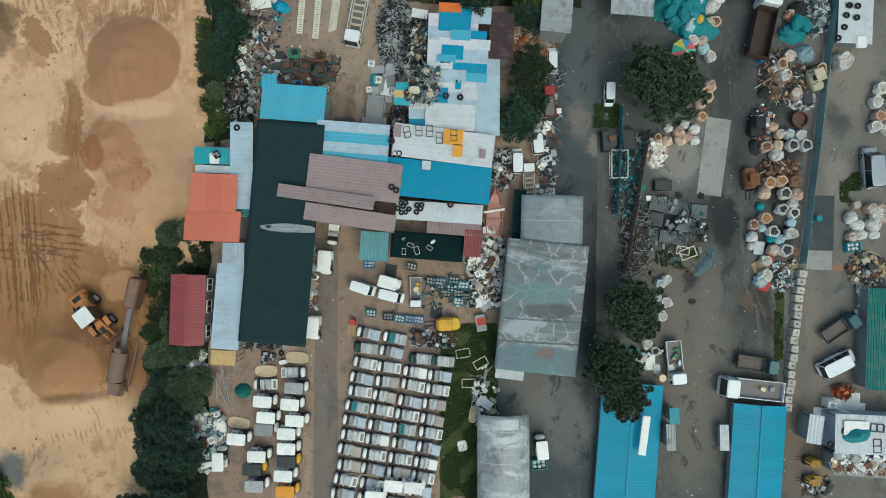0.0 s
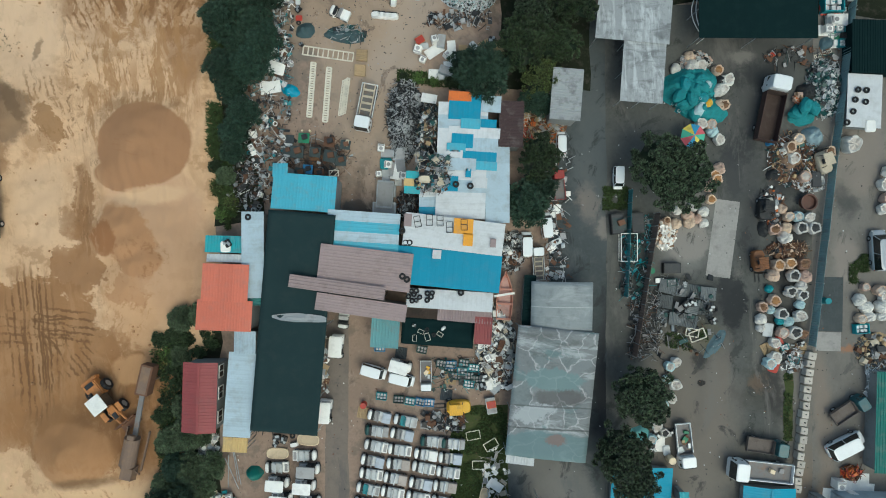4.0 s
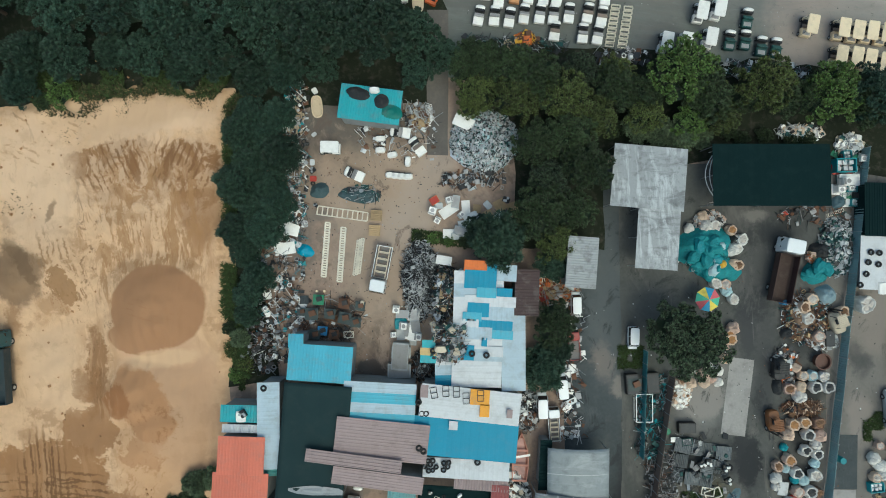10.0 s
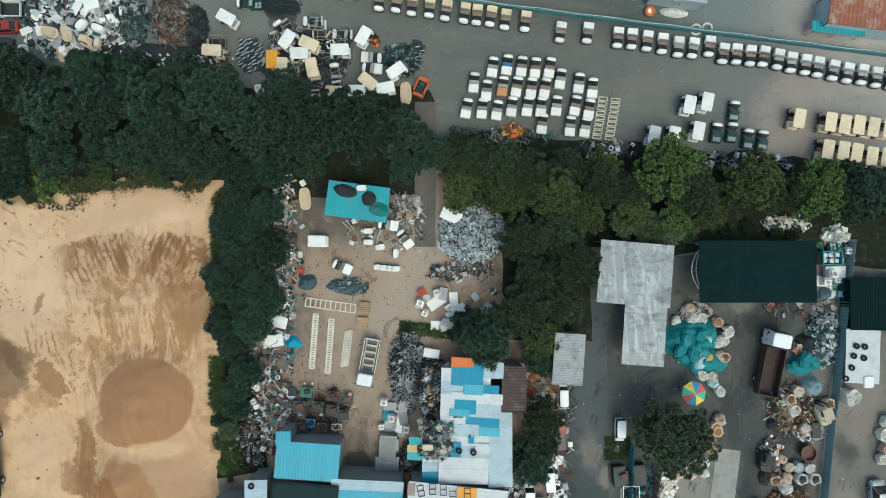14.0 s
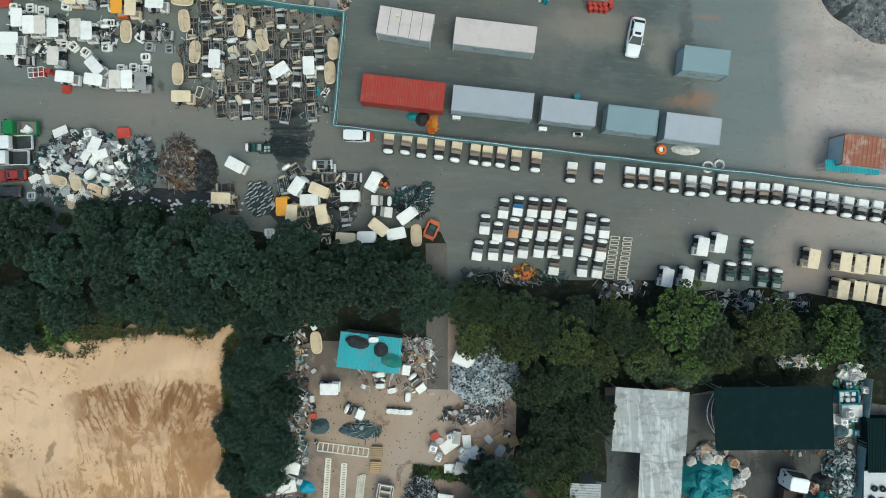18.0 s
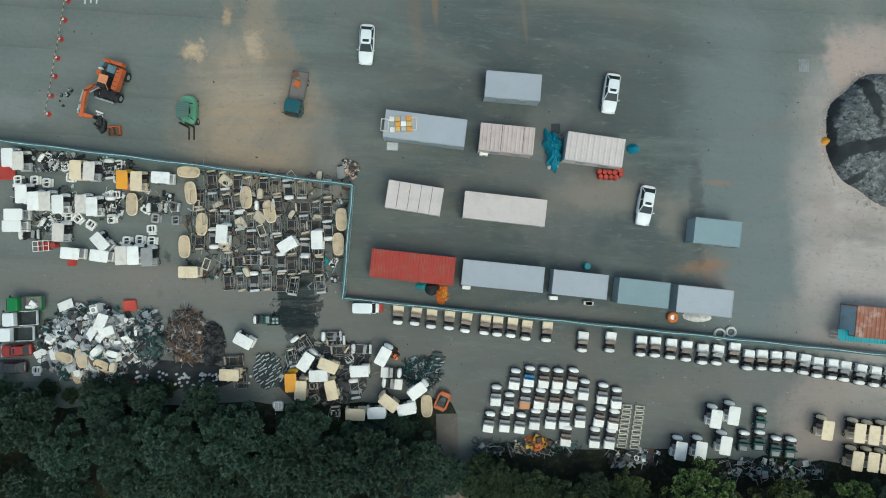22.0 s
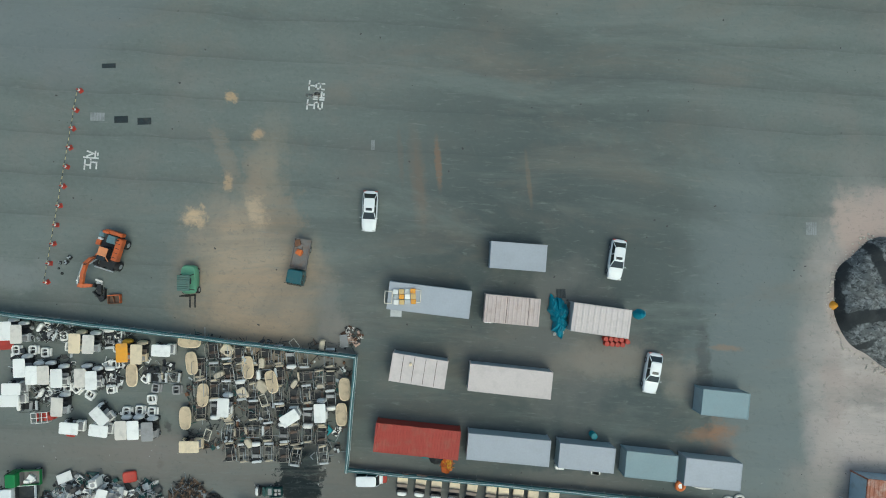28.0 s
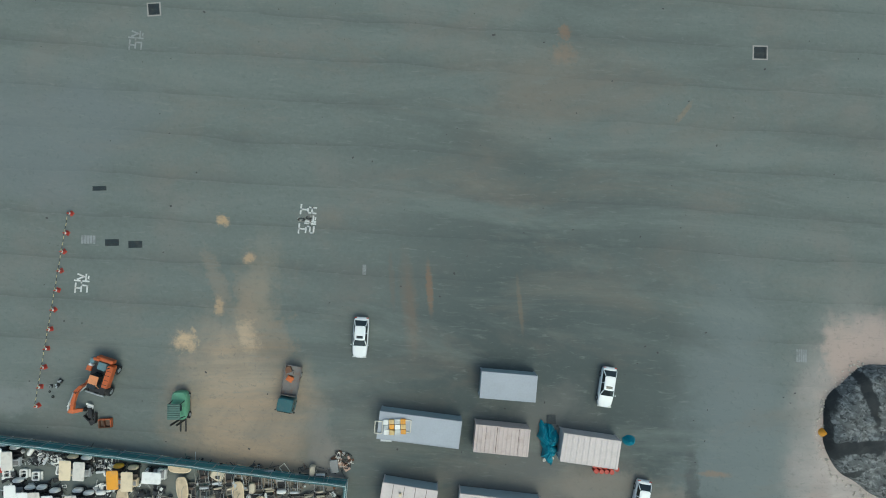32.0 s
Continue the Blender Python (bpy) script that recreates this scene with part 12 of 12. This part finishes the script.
junk("scrap_scatter", -21.60, 75.56, 17.44, 12.42, -6.5, 0.3, 640, [BLACKM, DARKV, DARKV, STEEL, DARKV, BLACKM, BLACKM, RUST, DKGREEN], "frames and beige panels of stripped carts", 62, 0.7, 0.15, 0.02, 0.3, 1.2, base=False, round_=False)
for k, x, y, r in (("wreck_white", -44.9, 83.4, 55), ("shell_white", -45.0, 83.9, 60), ("shell_white", -43.2, 82.9, 95), ("shell_white", -42.7, 81.7, 80), ("wreck_white", -38.3, 82.4, 0), ("shell_white", -37.4, 82.9, 90), ("shell_white", -37.6, 81.4, 88),
                   ("shell_white", -48.4, 81.6, 92), ("shell_white", -46.6, 81.5, 90), ("shell_white", -45.3, 81.2, 88), ("wreck_white", -38.3, 78.3, 0), ("shell_white", -37.8, 79.6, 0), ("shell_white", -38.4, 77.0, 90),
                   ("shell_white", -43.0, 77.4, 88), ("shell_white", -42.0, 77.2, 40), ("wreck_white", -44.9, 76.5, 60), ("shell_white", -45.1, 77.0, 120), ("shell_white", -40.6, 76.5, -35),
                   ("shell_white", -36.8, 74.5, 88), ("shell_white", -35.4, 74.6, 85), ("shell_white", -34.1, 74.4, 85), ("wreck_white", -33.3, 78.0, 85), ("shell_white", -34.6, 78.0, 50), ("shell_grey", -33.6, 76.9, 80), ("shell_grey", -31.4, 76.6, 90), ("wreck_white", -47.2, 75.6, 88)):
    place(k, x, y, r)
t = thing("tool_rack", -45.9, 74.3, 0, 2, "white tube rack with red cylinders in it", "rack")
for a in (-0.85, -0.28, 0.28, 0.85):
    bm = bmesh.new()
    cyl(bm, (a, -0.55, 0.7), (a, 0.55, 0.7), 0.035, 6)
    part("rack_bar", bm, WHITE, t)
for b in (-0.55, 0.0, 0.55):
    bm = bmesh.new()
    cyl(bm, (-0.85, b, 0.7), (0.85, b, 0.7), 0.035, 6)
    part("rack_bar", bm, WHITE, t)
for a in (-0.85, 0.85):
    for b in (-0.55, 0.55):
        bm = bmesh.new()
        cyl(bm, (a, b, 0), (a, b, 0.7), 0.035, 6)
        part("rack_leg", bm, WHITE, t)
for a in (-0.55, -0.05, 0.3, 0.6):
    bm = bmesh.new()
    cyl(bm, (a, -0.45, 0.16), (a, 0.45, 0.16), 0.14, 10)
    part("cylinder", bm, REDP, t)
place("barrel_red", -44.5, 74.35, 0, 0, 1.0)
scatter(("cowl_cream", "panel_cream", "cowl_cream", "frame_short", "engine"), -22.72, 75.63, 15.62, 11.75, -4.4, 16, 34, 0.4, 12, 0.8, 1.1, 1.2)
place("panel_red", -49.67, 82.54, 0, 0.2, 1.5)
place("panel_red", -9.55, 66.2, 86, 0.3, 0.75)
place("panel_red", -42.91, 72.60, 80, 0.05, 0.9)
place("panel_teal", -15.41, 71.55, 40, 0.1, 0.9)
place("board_white", -14.35, 71.41, 50, 0.1, 0.6)
place("engine", -14.37, 69.50, 0)

# ---- small things round the containers ----
place("cabinet", -13.18, 81.11, 5, 0, 0.9, label="teal plastic tank at the fence corner")
junk("scrap_scatter", -12.29, 81.72, 2.31, 1.78, -1.8, 0.3, 45, [BAGW, BAGT, BLACKM, RUST], "sacks and rope at the fence corner", 63, 0.3, 0.3, 0.2, 0.35, base=False)
heap("blue_tarp_heap", 10.37, 82.99, 0.8, 1.9, 0.6, mat("blue_tarp_cloth", (0.01, 0.2, 0.28), 0.6, vary=0.35, bump=0.6), "blue tarpaulin heap between the containers", 5, 30, 0.6, 13, cat="tarpaulin")
tx0, ty0 = (10.14, 82.91)
t = thing("tarp_sheet", tx0, ty0, 0, 5, "crumpled blue tarpaulin thrown over a heap", "tarpaulin")
bm = bmesh.new()
rings = []
for j in range(15):
    q = 1 - j / 15
    row = []
    for i in range(44):
        a = 6.283 * i / 44
        edge = 1 + 0.16 * math.sin(3 * a + 1) + 0.12 * math.sin(7 * a) + 0.09 * math.sin(13 * a + 2)
        fx, fy = math.cos(a) * q * edge * 1.0, math.sin(a) * q * edge * 2.15
        fold = 0.20 * abs(math.sin(2.6 * fx + 2.1 * fy + 1.5 * math.sin(1.7 * fy))) + 0.16 * abs(math.sin(5.1 * fx - 3.3 * fy + 2 * math.sin(2.3 * fx)))
        fold += 0.1 * abs(math.sin(9 * fx + 7 * fy))
        row.append((fx + 0.08 * math.sin(5 * fy), fy + 0.08 * math.sin(6 * fx), 0.05 + (1 - q ** 2.5) * 1.1 + fold * (1.2 - q * 0.75)))
    rings.append(row)
loft(bm, rings)
part("cloth", bm, mat("blue_tarp_cloth", (0.01, 0.2, 0.28)), t)
place("bag_a", tx0 - 0.5, ty0 - 2.0, 0, 0, 0.35)
place("bag_a", tx0 + 0.4, ty0 - 1.9, 0, 0, 0.3)
heap("blue_tarp_heap", 19.03, 82.65, 0.75, 0.6, 0.9, mat("blue_tarp_cloth", (0.01, 0.2, 0.28)), "blue tarpaulin over a small heap", 0, 20, 0.25, 14, cat="tarpaulin")
for i in range(5):
    for j in range(2):
        x, y = (15.08, 80.18)
        place("barrel_red", x + 0.56 * i + (0.1 if j else 0), y - 0.06 * i - 0.52 * j + (0.35 if i == 4 else 0), 0, 0, 0.9)
place("pallet_dark", 10.58, 85.23, 0, 0.02, 0.9, label="dark brown pallet beside the blue tarpaulin")
for x, y in ((2.50, 82.64), (0.05, 68.08), (13.29, 65.85), (9.51, 66.58), (13.40, 65.85)):
    t = thing("air_conditioner_unit", x, y, 0, -6, "white air conditioner unit beside a container", "air conditioner", "air conditioners")
    bm = bmesh.new()
    box(bm, 0, 0, 0, 0.9, 0.4, 0.65, bevel=0.03)
    part("casing", bm, WHITE, t)
    bm = bmesh.new()
    cyl(bm, (0.1, -0.2, 0.34), (0.1, -0.22, 0.34), 0.24, 14)
    part("fan_grille", bm, GREY, t)
place("barrel_teal", 13.28, 69.89, 0, 0, 1.2)
# goods on the roof of the long grey container
bx0, by0 = (-6.35, 85.75)
for i in range(4):
    for j in range(3):
        bm = bmesh.new()
        box(bm, 0, 0, 0, 0.52, 0.5, 0.2 + 0.06 * ((i * 2 + j) % 3), bevel=0.02)
        ob = finish("carton", bm, [WHITE, R_ORANGE, STEEL, R_YELLOW][(i * 3 + j * 2) % 4])
        ob.matrix_basis = pose(bx0 - 0.9 + 0.6 * i, by0 - 0.55 + 0.55 * j, 2.22, 0, 0, -6 + (i * j) % 5)
        tagged(ob, "carton strapped on the container roof", "carton", "goods on the container roof")
for dx in (-1.7, 1.3):
    place("frame_short", bx0 + dx, by0, 84, 2.22, 1.1)
place("barrel_pale", -5.99, 78.65, 0, 2.22, 0.5, label="small pale vent on the container roof")
heap("orange_sack", 40.52, 82.74, 0.6, 0.5, 0.5, mat("orange_sheet", (0.75, 0.33, 0.03)), "small orange tarpaulin bundle beside the gravel heap", 0, 18, 0.3, 22, cat="tarpaulin")
# beside the red container
heap("black_bag_heap", -3.67, 68.09, 0.9, 0.8, 0.7, NETB, "black tarpaulin bundle beside the red container", 0, 20, 0.3, 15, cat="tarpaulin")
junk("orange_machine", -2.61, 67.43, 1.25, 1.96, -1.8, 0.5, 70, [ORANGE, YELLOW, ORANGE], "orange hoses and fittings", 64, 0.6, 0.1, 0.2, 0.35, 0.9, category="hoses")
heap("teal_bag_heap", -4.80, 68.48, 0.7, 0.5, 0.4, TEALNET, "small teal net bundle", 0, 20, 0.2, 16, cat="netting")
place("board_grey", -7.49, 83.89, -5, 0, 0.9, label="dark brown board beside the container")
# life ring, sacks and hose by the last container
torus_bm = bmesh.new()
torus(torus_bm, 0, 0, 0.3, 0.42, 0.2, 20, 8)
ob = finish("red_ring", torus_bm, ORANGE, smooth=True)
ob.matrix_basis = pose(22.56, 63.95, 0)
tagged(ob, "round orange-red tank standing by the container", "tank")
place("panel_white", 22.48, 63.95, 0, 0.35, 0.45)
heap("white_sack", 25.30, 63.87, 1.6, 0.6, 0.6, BAGW, "pale tarpaulin over goods", -8, 20, 0.2, 17, cat="tarpaulin")
for x, y, r in ((27.73, 61.90, 0.55), (28.99, 62.08, 0.5)):
    bm = bmesh.new()
    torus(bm, 0, 0, 0.15, r, 0.14, 18, 8)
    ob = finish("hose_coil", bm, BAGW, smooth=True)
    ob.matrix_basis = pose(x, y, 0)
    tagged(ob, "coil of pale ribbed hose", "hose", "hose coils")
# bits on the open asphalt
scatter(("tyre", "engine"), -42.97, 90.10, 1.63, 2.87, -2.5, 5, 35, 0, 0, 0.35, 0.6, 0.5)
bm = bmesh.new()
rng = random.Random(12)
for i in range(190):
    s = rng.uniform(0.03, 0.13) * rng.choice((0.6, 1, 1, 1.6))
    box(bm, rng.uniform(-46, 46), rng.uniform(-18, 42), 0, s, s * rng.uniform(0.4, 2.0), 0.03, rng.uniform(0, 180))
ob = finish("litter", bm, mat("dark_litter", (0.06, 0.06, 0.06), 0.9))
ob.matrix_basis = pose(0, 95, 0.024)
tagged(ob, "small dark stones and litter on the asphalt", "litter", kind="stuff")

def litter(cx, cy, w, d, ang, n, label, seed, mats):
    rng = random.Random(seed)
    bm = bmesh.new()
    for i in range(n):
        q = rng.uniform(0.03, 0.1)
        box(bm, rng.uniform(-w / 2, w / 2), rng.uniform(-d / 2, d / 2), 0, q, q * rng.uniform(0.5, 2.5), 0.03, rng.uniform(0, 180), mi=rng.randrange(len(mats)))
    ob = finish("litter", bm, mats)
    ob.matrix_basis = pose(cx, cy, 0.055, 0, 0, ang)
    tagged(ob, label, "litter", kind="stuff")


litter(31.60, -2.54, 27.61, 59.63, -0.7, 700, "pale and dark litter strewn over the yard", 3, [GREY, BLACKM, LILAC, BLACKM, RUST, BLACKM])
litter(13.87, -2.29, 6.60, 59.68, -0.7, 70, "pale litter on the lane", 4, [GREY, LILAC, BLACKM])
litter(-10.67, 22.18, 16.32, 32.67, -1.0, 900, "litter and dark crumbs on the dirt yard", 5, [GREY, BLACKM, BLACKM, RUST, DARKV])
litter(-9.90, -17.83, 28.82, 32.57, -0.5, 500, "litter between the parked carts", 6, [WHITE, BLACKM, BLACKM, RUST])
litter(-3.50, 60.85, 100.39, 15.04, -5.0, 300, "litter on the paving of the cart yard", 7, [GREY, BLACKM, BLACKM, GREY])
bm = bmesh.new()
rng = random.Random(14)
for i in range(700):
    q = rng.uniform(0.06, 0.3)
    box(bm, rng.uniform(-75, -27), rng.uniform(-38, 50), 0.3, q, q * rng.uniform(0.6, 1.4), q * 0.7, rng.uniform(0, 180), taper=0.6)
ob = finish("clods", bm, WETSAND)
ob.matrix_basis = pose(0, 0, 0.1)
tagged(ob, "small brown clods lying on the sand", "clods", kind="stuff")

# grass tufts and shrubs along the edges
def tufts(name, cx, cy, w, d, ang, n, material, label, seed, size=0.22, z=0.03):
    rng = random.Random(seed)
    m = pose(cx, cy, 0, 0, 0, ang)
    verts, faces = [], []
    for _ in range(n):
        p = m @ Vector((rng.uniform(-w / 2, w / 2), rng.uniform(-d / 2, d / 2), z))
        if noise.noise(p * 0.4) < -0.12:
            continue
        for _ in range(3):
            a = rng.uniform(0, 6.28)
            s = size * rng.uniform(0.5, 1.4)
            o = Vector((math.cos(a), math.sin(a), 0)) * s
            b = Vector((-math.sin(a), math.cos(a), 0)) * s * 0.22
            i = len(verts)
            verts.extend([p - b, p + b, p + o + Vector((0, 0, s * 0.8))])
            faces.append((i, i + 1, i + 2))
    me = bpy.data.meshes.new(name)
    me.from_pydata(verts, [], faces)
    me.materials.append(material)
    return tagged(new(name, me), label, "grass", kind="stuff")


GRASS = mat("grass_blades", (0.05, 0.072, 0.024), 0.8, vary=0.4, dirt_amount=0.0, bump=0, rnd=0.9, hue=0.05, island=True, spec=0.2)
tufts("grass", 2.6, -17.2, 6.2, 19.2, -0.5, 9000, GRASS, "green grass and weeds on the strip", 1)
tufts("grass", 36.97, -7.89, 0.96, 7.51, -0.6, 300, GRASS, "weedy green verge grass", 2)
tufts("grass", -25.63, 15.71, 2.15, 6.43, -0.7, 1600, GRASS, "bright green weeds at the sand edge", 3)
tufts("grass", 25.81, -0.25, 4.6, 2.6, -12, 700, GRASS, "thin weeds beside the stacked panels", 41, 0.2, 0.03)
tufts("grass", 18.16, 15.35, 2.85, 2.50, -0.7, 700, GRASS, "weeds beside the lane", 4)
tufts("grass", 44.99, 7.19, 2.14, 3.21, -0.7, 700, GRASS, "weeds beside the strip", 5)
SCRUB = mat("dry_scrub_blades", (0.1, 0.085, 0.045), 0.85, vary=0.4, dirt_amount=0.0, bump=0, rnd=0.9, hue=0.05, island=True, spec=0.15)
tufts("grass", -36.0, 46.2, 24.0, 3.2, -0.9, 3000, GRASS, "green weeds between the sand and the trees", 21, 0.34, 0.35)
tufts("scrub", -40.0, 41.6, 17.0, 3.6, -0.9, 160, SCRUB, "small dry weeds dotted over the sand", 23, 0.16, 0.3)
for k, x, y, c in (("bush_b", -49.4, -24.6, 1.1), ("bush", -50.2, -23.2, 1.2), ("bush_b", -49.0, -26.2, 1.0), ("tree_j", -51.6, -25.2, 0.8)):
    place(k, x, y, 40 * c, 0, c)
tufts("scrub", -50.0, 34.6, 5.0, 5.0, -0.9, 120, SCRUB, "small dry weeds dotted over the sand", 24, 0.16, 0.3)
tufts("scrub", -35.0, 44.6, 26.0, 3.6, -0.9, 1500, SCRUB, "dry scrub creeping over the sand", 22, 0.3, 0.42)
tufts("grass", -25.9, 33.0, 1.6, 24.0, -1.1, 2600, GRASS, "green weeds at the foot of the hedge", 23, 0.34, 0.3)
tufts("grass", -25.4, 18.4, 2.4, 9.0, 3.0, 2600, GRASS, "bright green weeds at the foot of the hedge", 24, 0.36, 0.2)
tufts("grass", -31.6, -13.0, 2.0, 10.0, 0.0, 1500, GRASS, "weeds at the foot of the hedge", 25, 0.36, 0.3)
grove(-36.5, 45.6, 20.0, 2.6, -0.9, 2.6, ("bush", "bush_c", "bush_c"), 0.45, 0.9, 0.6, seed=13)
grove(-25.2, 17.6, 1.8, 8.4, 2.0, 1.5, ("bush", "bush_b", "bush_c"), 0.45, 0.75, seed=11)
tufts("grass", -2.32, 28.87, 7.18, 1.42, -6.7, 900, GRASS, "weedy bank at the roof edge", 6)
grove(-2.19, 28.67, 6.70, 0.88, -5.5, 1.5, ("bush_b", "bush"), 0.4, 0.6, seed=12)
grove(-30.90, -0.22, 3.17, 3.17, -0.7, 1.9, ("bush_b", "bush"), 0.6, 1.0, seed=15)
# white-framed cage of nets beside the lane
gx, gy, gw, gd, ga = (19.31, 9.90, 1.76, 3.03, -0.7)
t = thing("net_cage", gx, gy, 0, ga, "white tube cage beside the lane fence", "cage")
for z in (0.1, 0.9):
    for a, b, w, d in ((-1, 0, 0.07, gd), (1, 0, 0.07, gd), (0, -1, gw, 0.07), (0, 1, gw, 0.07)):
        bm = bmesh.new()
        box(bm, a * gw / 2, b * gd / 2, z, w, d, 0.07)
        part("rail", bm, WHITE, t)
for a in (-1, 1):
    for b in (-1, 1):
        bm = bmesh.new()
        box(bm, a * gw / 2, b * gd / 2, 0, 0.06, 0.06, 0.95)
        part("post", bm, WHITE, t)
for x, y in ((18.11, 12.47), (20.32, 12.58)):
    place("cabinet_dark", x, y, 4, 0, 1.5)
# racks and rails on the site roofs
for x, y, r in ((45.67, -18.58, 85), (47.43, -18.85, 88), (45.65, -20.47, 0), (48.17, -20.62, 3)):
    place("frame_dark", x, y, r, 2.72, 1.0)
